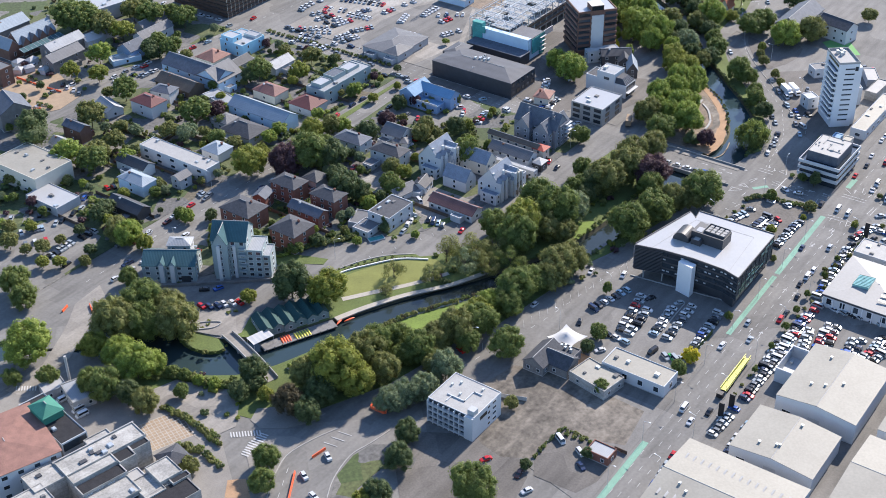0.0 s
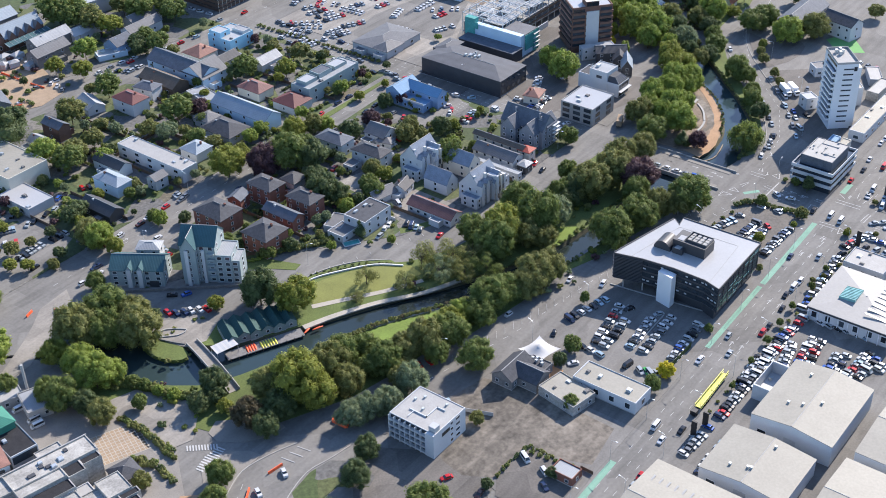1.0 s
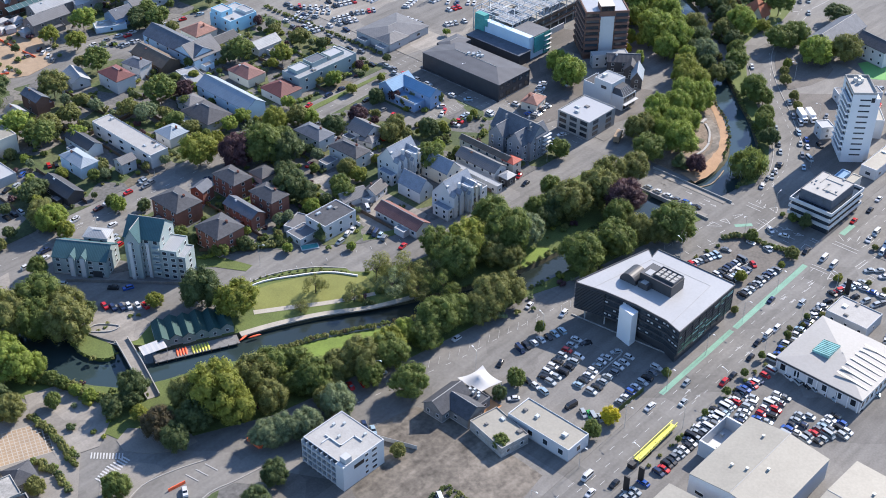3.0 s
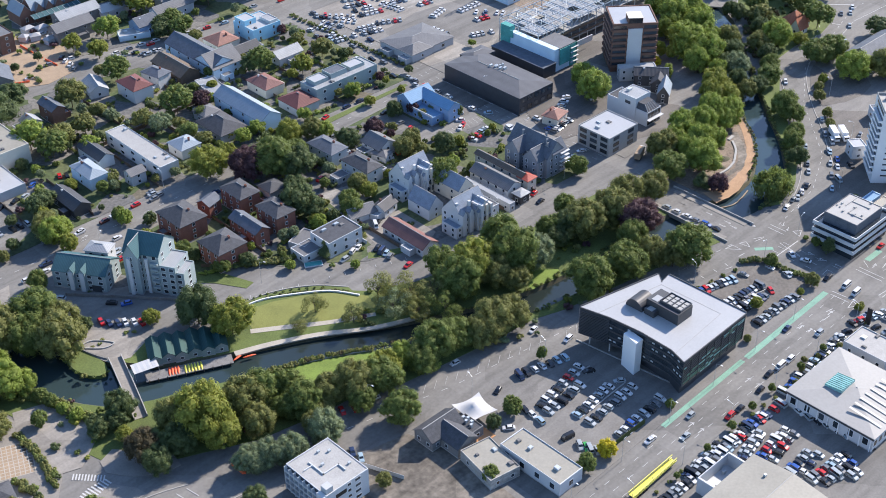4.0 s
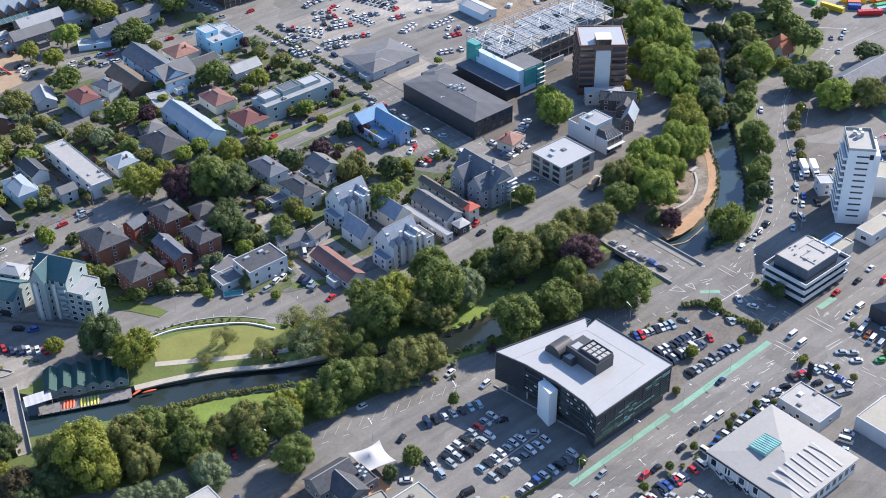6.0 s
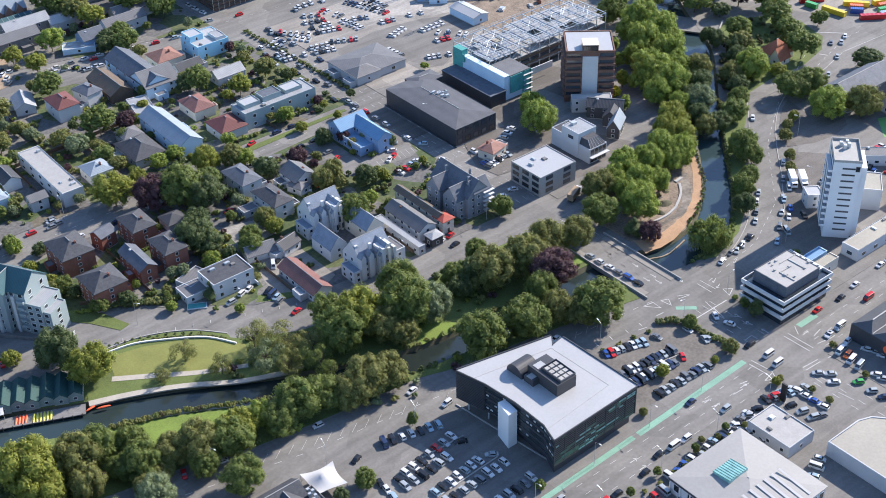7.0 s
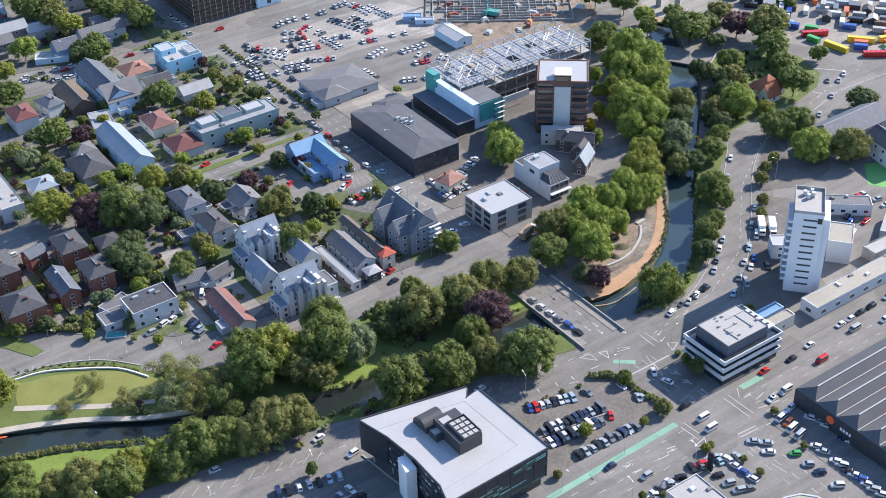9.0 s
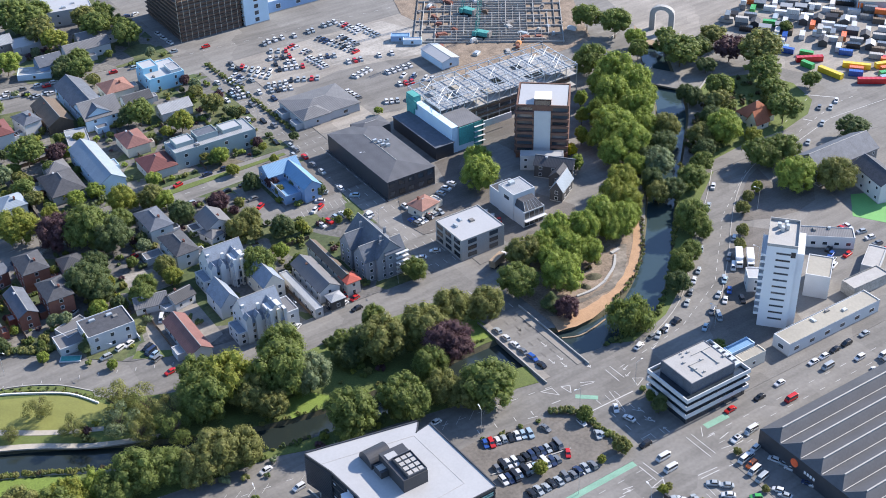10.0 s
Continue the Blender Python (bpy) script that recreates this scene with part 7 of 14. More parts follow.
house(2.9, 147.0, 14.8, 8.8, -88, 6.2, 'hip', 'white', 'roof_slate', 2, 'white two-storey house with a slate roof', stack=1)
house(3.9, 126.5, 15.5, 8.4, -88, 6.2, 'hip', 'white', 'roof_char', 2, 'white town house with a dark slate hip roof', stack=1)
house(22.0, 136.3, 10.9, 9.9, -90, 4.5, 'gable', 'white', 'roof_grey', 2, 'white house with a grey gable roof', stack=1)
house(18.4, 130.8, 7.2, 5.5, -73, 3, 'hip', 'white', 'roof_grey', 1, 'low garage with a grey roof')
house(-4.9, 130.1, 4.8, 6.7, -90, 3, 'flat', 'grey_wall', 'roof_grey', 1, 'low grey garage in a yard')
house(-7.3, 100.3, 6.2, 8.1, -78, 3.5, 'gable', 'white', 'roof_dark', 1, 'small garage with a dark roof')
house(95.0, 73.8, 16.8, 18.6, -90, 8.7, 'flat', 'concrete', 'roof_white', 3, 'three-storey concrete-framed office with a white roof', win=(4.3, 3.7, 1.95), frame_mat='black')
house(93.0, 190.4, 9.6, 12.8, -90, 4, 'hip', 'grey_wall', 'roof_grey', 1, 'low office wing with a grey hip roof', rise=2.6)
house(100.2, 197.2, 21.8, 27.6, -90, 4, 'hip', 'grey_wall', 'roof_grey', 1, 'large single-storey office with a grey hip roof', win=(4, 2.2, 1.6), rise=2.3)
house(92.3, 101.2, 7.5, 8.8, -77, 4, 'hip', 'cream', 'roof_tile', 1, 'cream cottage with an orange tiled roof')
house(148.6, 101.8, 17.0, 4.6, -37, 6.6, 'flat', 'grey_wall', 'roof_white', 2, 'white flat-roofed studio beside a lane')
house(149.6, 94.4, 15.0, 7.6, -50, 5.6, 'gable', 'dark_wall', 'roof_dark', 2, 'dark modern house with a black roof')
# Pale blue roof colour stands in for skylight reflected off the slope.
house(142.4, 81.0, 11.0, 5.0, 32, 5.0, 'gable', 'dark_wall', 'roof_blue', 2, 'narrow dark house with a steep pale blue roof', rise=3.6)
house(146.6, 87.6, 7.0, 6.0, 32, 4.6, 'gable', 'dark_wall', 'roof_char', 2, 'narrow dark house with a black gable roof', rise=2.8)
house(242.2, 34.8, 31.5, 14.0, 0, 7, 'gable', 'stone', 'roof_slate', 2, 'long stone church hall with a dark slate roof')
house(241.9, 13.8, 18.0, 10.0, -104, 8, 'gable', 'white', 'roof_char', 2, 'white gabled house with a slate roof')
house(245.6, 81.6, 10.5, 11.5, -90, 3.2, 'hip', 'cream', 'roof_orange', 2, 'cottage with a steep orange tiled roof', stack=1, rise=5.6)
house(241.8, 76.4, 5.6, 7.0, -90, 3.4, 'gable', 'cream', 'roof_orange', 1, 'orange-roofed wing of a cottage', rise=4.6)
house(-78.3, -26.4, 15.6, 10.7, 80, 4, 'flat', 'concrete_old', 'roof_cream', 1, 'low cream shop with a stained flat roof')
house(-67.4, -37.0, 24.1, 10.0, -90, 5, 'flat', 'white', 'roof_cream', 1, 'low white office with a flat white roof', win=(4, 2, 2.2))
house(-109.7, -46.3, 8.1, 5.7, -90, 3.5, 'flat', 'brick', 'roof_pale', 1, 'small brick building with a pale flat roof')
house(50.0, -78.3, 15.4, 11.4, -90, 4.5, 'flat', 'grey_wall', 'membrane', 1, 'small showroom with a white roof')
house(161.6, -35.9, 7.0, 41.8, -90, 5, 'flat', 'white', 'roof_cream', 1, 'long low white building with a flat roof', win=(3, 2.4, 1.6))
house(127.4, -30.4, 3.7, 10.1, -90, 5, 'flat', 'pale_blue', 'roof_bright_blue', 1, 'low annex with a blue iron roof')
house(127.8, -35.2, 3.6, 9.8, -90, 4.8, 'flat', 'cream', 'roof_cream', 1, 'low annex with a cream flat roof')
house(159.1, -5.4, 6.4, 5.8, 54, 6, 'flat', 'white', 'roof_white', 2, 'small white annex beside the tower')
house(176.4, -17.8, 12.6, 8.2, 38, 9, 'flat', 'white', 'roof_cream', 2, 'tall white annex block beside a tower', win=None)
house(198.6, -0.2, 20.5, 6.5, -41, 5, 'flat', 'white', 'roof_grey', 1, 'long white building with a roof terrace', win=(3, 1.8, 1.4))
house(189.5, -27.2, 16.5, 5.8, -2, 4.5, 'flat', 'concrete_old', 'membrane', 1, 'low concrete shed with a pale flat roof', win=None)
house(202.5, -19.5, 14, 6, 30, 3.6, 'flat', 'grey_wall', 'membrane', 1, 'low grey shed in a paved yard', win=None)
for x, y, r, h, hue in ((257.4, 145.6, 5.6, 10.8, "dark"), (262, 156, 5.2, 10.4, "green"), (243.4, 154.4, 5.0, 10.2, "green"), (249.6, 164, 5.2, 10.6, "bright"), (268, 139.4, 5.4, 10.6, "dark"), (249.9, 104.6, 4.2, 9.0, "bright")):
    tree(x, y, r, h, hue, "round", "beside the river")
tree(229.6, 104.6, 3.0, 10.5, "dark", "cone", "beside the river")
shrub(-143.6, 96.0, 1.6, 1.8, 'olive')
shrub(-144.2, 99.5, 1.0, 1.2, 'green')
shrub(-144.4, 103, 1.2, 1.3, 'dark')
shrub(-143.9, 107, 1.3, 1.6, 'green')
shrub(-142.5, 110.5, 1.5, 2.0, 'dark')
shrub(-141.2, 93.6, 1.0, 1.1, 'green')
shrub(-138.6, 91.9, 0.9, 0.9, 'olive')
shrub(-136.2, 92.8, 0.8, 0.8, 'green')
shrub(-128.6, 108.6, 1.2, 0.9, 'olive')
shrub(-130.6, 107.4, 1.0, 0.8, 'green')
shrub(-133.2, 107.8, 0.9, 0.7, 'olive')
shrub(-121, 106, 1.5, 1.0, 'green')
shrub(-118.6, 104.6, 1.2, 1.0, 'olive')
tree(-130.4, 46.6, 10.0, 18.5, 'lime', 'round', 'beside the street')
tree(-116.7, 44.4, 7.8, 14.5, 'olive', 'round', 'beside the street')
tree(-135.6, 53.5, 6.9, 12.8, 'olive', 'round', 'beside the street')
tree(-102.6, 31.6, 6.2, 11.5, 'green', 'round', 'beside the street')
tree(-93.5, 30.6, 5.9, 10.9, 'olive', 'round', 'beside the street')
tree(-86.0, 27.0, 7.0, 12.9, 'olive', 'round', 'beside the street')
tree(-72.9, 26.2, 5.6, 10.4, 'lime', 'round', 'beside the river')
tree(-64.1, 26.6, 5.0, 9.2, 'bright', 'round', 'beside the river')
tree(-53.8, 22.9, 7.5, 14.0, 'green', 'round', 'beside the river')
tree(-44.8, 21.7, 6.2, 11.4, 'green', 'round', 'beside the river')
tree(-31.8, 17.7, 7.7, 14.2, 'olive', 'round', 'beside the river')
tree(-24.1, 16.0, 6.3, 11.6, 'olive', 'round', 'beside the river')
tree(8.8, 8.9, 8.0, 14.8, 'green', 'round', 'beside the river')
tree(25.7, 6.8, 7.8, 14.4, 'green', 'round', 'beside the river')
tree(38.7, 4.6, 6.3, 11.7, 'olive', 'round', 'beside the river')
tree(49.4, -3.2, 8.4, 15.5, 'green', 'round', 'beside the river')
tree(-105.9, 17.5, 6.1, 11.2, 'silver', 'round', 'beside the street')
tree(-82.8, 7.2, 6.1, 11.3, 'green', 'round', 'beside the street')
tree(-124.9, 20.4, 5.3, 9.8, 'silver', 'round', 'beside the street')
tree(-130.2, 22.9, 5.0, 9.2, 'silver', 'round', 'beside the street')
tree(-98.9, 26.9, 3.8, 7.0, 'olive', 'round', 'beside the street')
tree(-108.0, 34.9, 4.3, 8.0, 'green', 'round', 'beside the street')
tree(-15.6, 44.1, 9.3, 17.2, 'lime', 'round', 'beside the river')
tree(-25.2, 41.1, 8.6, 15.8, 'green', 'round', 'beside the river')
tree(0.0, 37.3, 9.8, 18.1, 'green', 'round', 'beside the river')
tree(6.5, 50.9, 7.6, 14.1, 'green', 'round', 'beside the street')
tree(7.4, 34.6, 6.7, 12.4, 'silver', 'round', 'beside the river')
tree(25.2, 43.0, 5.3, 9.8, 'green', 'round', 'beside the street')
tree(34.6, 34.8, 8.1, 15.1, 'olive', 'round', 'beside the river')
tree(47.7, 31.2, 8.7, 16.0, 'olive', 'round', 'beside the river')
tree(50.7, 21.4, 8.2, 15.2, 'purple', 'round', 'beside the river')
tree(61.9, 36.3, 7.6, 14.1, 'olive', 'round', 'beside the river')
tree(72.9, 32.9, 6.8, 12.6, 'olive', 'round', 'beside the river')
tree(-99.9, 93.1, 8.0, 14.8, 'dark', 'round', 'among the houses and yards')
tree(-95.1, 80.1, 7.9, 14.5, 'lime', 'round', 'beside the river')
tree(-111.5, 104.6, 3.3, 6.0, 'lime', 'round', 'among the houses and yards')
tree(-130.2, 117.6, 3.1, 5.7, 'dark', 'round', 'beside the river')
tree(-150.0, 50.0, 6.2, 10.2, 'bronze', 'round', 'beside the street')
tree(-145.2, 71.1, 5.3, 9.8, 'dark', 'round', 'beside the river')
tree(-141.3, 129.4, 9.0, 16.7, 'green', 'round', 'beside the river')
tree(-137.0, 120.8, 7.0, 12.9, 'olive', 'round', 'beside the river')
tree(-148.6, 120.2, 7.7, 14.2, 'green', 'round', 'beside the river')
tree(-161.2, 103.4, 4.8, 8.6, 'bright', 'round', 'beside the river')
tree(-158.2, 91.2, 2.6, 4.6, 'green', 'round', 'beside the river')
tree(-157.4, 85.6, 2.3, 4.0, 'bright', 'round', 'beside the river')
tree(-154.8, 68.7, 3.9, 7.1, 'dark', 'round', 'beside the river')
tree(-47.2, 59.2, 7.6, 12.9, 'olive', 'thin', 'beside the river')
tree(-67.2, 69.8, 5.3, 9.0, 'olive', 'thin', 'beside the river')
tree(-61.5, 55.9, 4.8, 8.2, 'olive', 'thin', 'beside the river')
tree(-49.2, 48.9, 6.4, 10.8, 'silver', 'thin', 'beside the river')
tree(-39.5, 50.2, 7.2, 12.2, 'olive', 'thin', 'beside the river')
tree(-33.6, 45.1, 6.8, 11.6, 'olive', 'thin', 'beside the river')
tree(-45.5, 41.5, 5.6, 9.5, 'olive', 'thin', 'beside the river')
tree(-36.4, 36.3, 6.3, 10.8, 'green', 'thin', 'beside the river')
tree(-43.6, 93.2, 3.4, 7.5, 'dark', 'cone', 'among the houses and yards')
tree(-57.3, 96.1, 2.2, 4.0, 'bright', 'round', 'among the houses and yards')
tree(-40.0, 79.9, 1.8, 3.3, 'bright', 'round', 'among the houses and yards')
tree(-53.9, 105.4, 2.0, 3.7, 'olive', 'round', 'among the houses and yards')
tree(-78.7, 65.2, 4.1, 4.9, 'olive', 'thin', 'beside the river')
tree(-30.0, -3.1, 2.1, 5.8, 'green', 'tall', 'beside the street')
tree(-49.2, -47.5, 3.0, 5.5, 'yellow', 'round', 'beside the street')
tree(-58.3, -47.3, 3.3, 6.0, 'green', 'round', 'beside the street')
tree(-55.8, -14.3, 3.4, 6.3, 'green', 'round', 'beside the street')
tree(-64.9, -14.9, 2.7, 5.0, 'dark', 'round', 'beside the street')
tree(-81.8, -30.3, 2.9, 5.4, 'green', 'round', 'beside the street')
tree(-18.5, -47.7, 1.7, 3.2, 'green', 'round', 'beside the street')
tree(232.8, 105.7, 4.5, 9, 'dark', 'round', 'beside the river')
tree(245.5, 104.2, 6, 12, 'green', 'round', 'beside the street')
tree(231.6, 109.8, 4, 9, 'dark', 'round', 'beside the river')
tree(252.1, 72.4, 7.5, 14, 'green', 'round', 'beside the street')
tree(261.1, 86.3, 6.5, 12, 'green', 'round', 'beside the street')
tree(221.3, 75.4, 8, 14, 'bright', 'round', 'beside the river')
tree(211.9, 78.9, 5.5, 9, 'olive', 'round', 'beside the river')
tree(231.2, 68.7, 4, 6, 'lime', 'round', 'beside the river')
tree(204.5, 91.2, 6, 11, 'olive', 'round', 'beside the river')
tree(195, 82, 5, 10, 'dark', 'round', 'beside the river')
tree(181.9, 70.6, 6.5, 12, 'silver', 'round', 'beside the river')
tree(172, 63, 5, 10, 'dark', 'round', 'beside the river')
tree(186.0, 55.6, 6, 10, 'green', 'round', 'beside the street')
tree(198, 63, 4.5, 8, 'green', 'round', 'beside the river')
tree(206, 70, 5, 8, 'dark', 'round', 'beside the river')
tree(237, 96, 5.5, 10, 'olive', 'round', 'beside the river')
tree(226, 88, 5, 9, 'dark', 'round', 'beside the river')
tree(220.4, 52.2, 7.5, 12, 'green', 'round', 'beside the street')
tree(228.3, 49.8, 7, 12, 'green', 'round', 'beside the street')
tree(217.2, 31.8, 8, 14, 'bright', 'round', 'beside the street')
tree(229.6, 22.9, 8, 14, 'olive', 'round', 'beside the street')
tree(265.0, 47.0, 7, 10, 'dark', 'round', 'beside the street')
tree(253.5, 137.4, 9, 15, 'green', 'round', 'beside the street')
tree(255.7, 149.0, 6, 11, 'green', 'round', 'beside the street')
tree(264, 140, 6, 11, 'green', 'round', 'beside the street')
tree(275.0, 128.2, 8, 13, 'purple', 'round', 'beside the street')
tree(281.4, 116.2, 10, 18, 'olive', 'round', 'beside the street')
tree(272.0, 103.9, 8, 13, 'green', 'round', 'beside the street')
tree(280.3, 144.7, 7, 11, 'olive', 'round', 'beside the street')
tree(258.5, 125.6, 5, 8, 'dark', 'round', 'beside the street')
tree(268, 96, 5, 9, 'green', 'round', 'beside the street')
tree(285.5, 88.6, 4.5, 8, 'green', 'round', 'beside the street')
tree(270.3, 6.4, 4.4, 8.1, 'olive', 'round', 'beside the street')
tree(231.3, 94.5, 3.0, 11.0, 'dark', 'cone', 'beside the river')
tree(216.7, 156.2, 7.5, 13.8, 'green', 'round', 'beside the street')
tree(216.0, 137.9, 8.5, 18.1, 'bright', 'round', 'beside the street')
tree(214.3, 122.7, 8.3, 17.9, 'bright', 'round', 'beside the river')
tree(199.8, 120.1, 8.4, 17.4, 'bright', 'round', 'beside the street')
tree(201.7, 107.7, 7.8, 16.3, 'bright', 'round', 'beside the river')
tree(183.7, 100.6, 8.5, 17.6, 'bright', 'round', 'beside the river')
tree(181.6, 86.4, 7.9, 16.4, 'bright', 'round', 'beside the river')
tree(171.7, 85.8, 6.6, 13.6, 'bright', 'round', 'beside the river')
tree(160.7, 67.5, 6.3, 13.2, 'lime', 'round', 'beside the river')
tree(153.4, 55.5, 6.2, 12.9, 'lime', 'round', 'beside the river')
tree(138.2, 52.8, 6.9, 14.2, 'bright', 'round', 'beside the river')
tree(143.1, 46.4, 6.0, 12.5, 'bright', 'round', 'beside the river')
tree(127.6, 49.8, 6.3, 13.2, 'bright', 'round', 'beside the street')
tree(119.0, 53.7, 6.3, 13.1, 'bright', 'round', 'beside the street')
tree(115.5, 40.9, 6.2, 12.9, 'bright', 'round', 'beside the street')
tree(122.4, 38.4, 5.1, 10.7, 'bright', 'round', 'beside the river')
tree(104.4, 31.4, 7.7, 13.8, 'bright', 'round', 'beside the street')
tree(107.5, 41.8, 5.4, 11.2, 'bright', 'round', 'beside the street')
tree(101.9, 50.9, 6.4, 11.8, 'olive', 'round', 'beside the street')
tree(89.9, 36.9, 7.1, 13.1, 'green', 'round', 'beside the street')
tree(96.3, 17.8, 4.4, 8.1, 'purple', 'round', 'beside the river')
tree(166.4, 34.4, 6.5, 12.0, 'green', 'round', 'beside the river')
tree(144.4, 15.8, 4.6, 8.6, 'green', 'round', 'beside the river')
tree(135.7, 7.5, 4.5, 8.4, 'dark', 'round', 'beside the river')
tree(319.2, 135.8, 3.3, 6.0, 'green', 'round', 'beside the street')
tree(249.7, 178.5, 8.4, 15.6, 'green', 'round', 'beside the street')
tree(244.7, 193.4, 7.5, 13.8, 'green', 'round', 'beside the street')
tree(119.6, 102.7, 7.6, 14.1, 'bright', 'round', 'beside the street')
tree(127.2, 115.6, 5.6, 10.4, 'bright', 'round', 'beside the street')
tree(66.6, 65.9, 4.6, 8.5, 'green', 'round', 'among the houses and yards')
tree(189.1, 31.0, 2.9, 5.4, 'olive', 'round', 'beside the street')
tree(178.8, 20.4, 2.4, 4.5, 'olive', 'round', 'beside the street')
tree(68.8, -25.9, 2.7, 4.9, 'green', 'round', 'beside the street')
tree(69.0, -42.8, 2.8, 5.1, 'olive', 'round', 'beside the street')
tree(61.3, -43.3, 1.4, 2.7, 'lime', 'round', 'beside the street')
tree(109.6, 1.6, 8.2, 11.5, 'green', 'willow', 'beside the river')
tree(94.0, 24.1, 3.7, 7.4, 'dark', 'cone', 'beside the river')
tree(192.5, 132.5, 3.5, 9.6, 'bright', 'tall', 'beside the street')
tree(183.5, 120.3, 3.5, 9.3, 'bright', 'tall', 'beside the street')
tree(173.1, 107.2, 3.4, 9.1, 'bright', 'tall', 'beside the street')
tree(158.0, 91.0, 3.0, 8.2, 'bright', 'tall', 'beside the street')
tree(164.2, 103.1, 2.9, 5.3, 'yellow', 'round', 'beside the street')
tree(17.8, 353.9, 9.7, 17.9, 'green', 'round', 'among the houses and yards')
tree(29.5, 356.7, 7.4, 13.8, 'green', 'round', 'among the houses and yards')
tree(26.1, 322.8, 6.6, 12.1, 'lime', 'round', 'among the houses and yards')
tree(29.9, 299.4, 5.3, 9.8, 'green', 'round', 'among the houses and yards')
tree(21.7, 298.1, 4.7, 8.8, 'dark', 'round', 'among the houses and yards')
tree(57.8, 319.4, 6.1, 11.2, 'green', 'round', 'among the houses and yards')
tree(46.6, 336.2, 7.3, 13.5, 'olive', 'round', 'among the houses and yards')
tree(56.2, 339.3, 6.2, 11.5, 'green', 'round', 'among the houses and yards')
tree(-0.7, 311.1, 6.4, 11.8, 'bright', 'round', 'among the houses and yards')
tree(30.9, 229.6, 6.7, 12.4, 'green', 'round', 'among the houses and yards')
tree(26.3, 231.7, 4.8, 8.9, 'dark', 'round', 'among the houses and yards')
tree(43.3, 214.0, 5.2, 9.6, 'lime', 'round', 'among the houses and yards')
tree(60.9, 221.2, 5.3, 9.8, 'olive', 'round', 'among the houses and yards')
tree(60.9, 239.5, 3.5, 6.4, 'olive', 'round', 'among the houses and yards')
tree(-20.1, 222.7, 7.4, 13.7, 'green', 'round', 'among the houses and yards')
tree(-9.2, 220.1, 4.6, 8.6, 'purple', 'round', 'among the houses and yards')
tree(-6.0, 183.1, 3.9, 7.3, 'bright', 'round', 'among the houses and yards')
tree(-1.4, 167.4, 6.0, 11.1, 'lime', 'round', 'among the houses and yards')
tree(8.8, 164.6, 5.1, 9.5, 'olive', 'round', 'among the houses and yards')
tree(12.9, 161.1, 4.3, 7.9, 'bright', 'round', 'among the houses and yards')
tree(14.1, 147.6, 5.0, 9.3, 'dark', 'round', 'among the houses and yards')
tree(29.5, 148.4, 4.2, 7.8, 'purple', 'round', 'among the houses and yards')
tree(32.8, 128.3, 4.9, 9.1, 'olive', 'round', 'among the houses and yards')
tree(27.1, 126.2, 4.5, 8.3, 'olive', 'round', 'among the houses and yards')
tree(40.8, 116.6, 4.9, 9.0, 'dark', 'round', 'among the houses and yards')
tree(21.5, 98.0, 7.0, 12.9, 'green', 'round', 'among the houses and yards')
tree(-40.8, 169.1, 8.0, 14.9, 'lime', 'round', 'among the houses and yards')
tree(-29.9, 157.9, 7.5, 13.9, 'purple', 'round', 'among the houses and yards')
tree(-20.6, 153.3, 8.7, 16.1, 'green', 'round', 'among the houses and yards')
tree(-14.4, 144.8, 7.4, 13.7, 'dark', 'round', 'among the houses and yards')
tree(-6.2, 155.8, 5.0, 9.3, 'green', 'round', 'among the houses and yards')
tree(-5.1, 118.8, 4.3, 8.0, 'olive', 'round', 'among the houses and yards')
tree(-4.8, 112.3, 3.9, 7.2, 'lime', 'round', 'among the houses and yards')
tree(-32.2, 122.5, 7.4, 13.8, 'dark', 'round', 'among the houses and yards')
tree(-29.6, 117.2, 5.1, 9.3, 'dark', 'round', 'among the houses and yards')
tree(-18.4, 106.9, 4.6, 8.5, 'green', 'round', 'among the houses and yards')
tree(-33.1, 108.8, 3.4, 6.4, 'bright', 'round', 'among the houses and yards')
tree(-26.2, 108.6, 3.1, 5.7, 'dark', 'round', 'among the houses and yards')
tree(46.3, 153.6, 3.9, 7.2, 'dark', 'round', 'among the houses and yards')
tree(45.0, 180.3, 4.0, 7.5, 'bright', 'round', 'among the houses and yards')
tree(45.4, 168.9, 2.6, 4.9, 'lime', 'round', 'among the houses and yards')
tree(16.0, 178.8, 3.5, 6.5, 'bright', 'round', 'among the houses and yards')
tree(-28.0, 191.1, 4.0, 7.3, 'olive', 'round', 'among the houses and yards')
tree(-29.1, 200.9, 4.5, 8.3, 'green', 'round', 'among the houses and yards')
tree(-17.7, 189.3, 2.6, 4.9, 'lime', 'round', 'among the houses and yards')
tree(-14.6, 181.5, 3.9, 7.3, 'bright', 'round', 'among the houses and yards')
tree(4.1, 230.2, 2.8, 5.3, 'lime', 'round', 'among the houses and yards')
tree(10.5, 240.6, 3.4, 6.2, 'green', 'round', 'among the houses and yards')
tree(62.7, 184.7, 2.3, 4.2, 'lime', 'round', 'among the houses and yards')
tree(63.2, 167.8, 2.0, 3.7, 'lime', 'round', 'among the houses and yards')
tree(78.3, 179.3, 2.3, 4.2, 'dark', 'round', 'beside the street')
tree(118.7, 178.3, 2.1, 3.9, 'bright', 'round', 'beside the street')
tree(40.2, 185.4, 2.7, 5.0, 'olive', 'round', 'among the houses and yards')
tree(-81.8, 240.6, 7.2, 13.3, 'bright', 'round', 'among the houses and yards')
tree(-78.4, 227.8, 7.1, 13.1, 'green', 'round', 'among the houses and yards')
tree(-70.4, 233.4, 5.7, 10.6, 'olive', 'round', 'among the houses and yards')
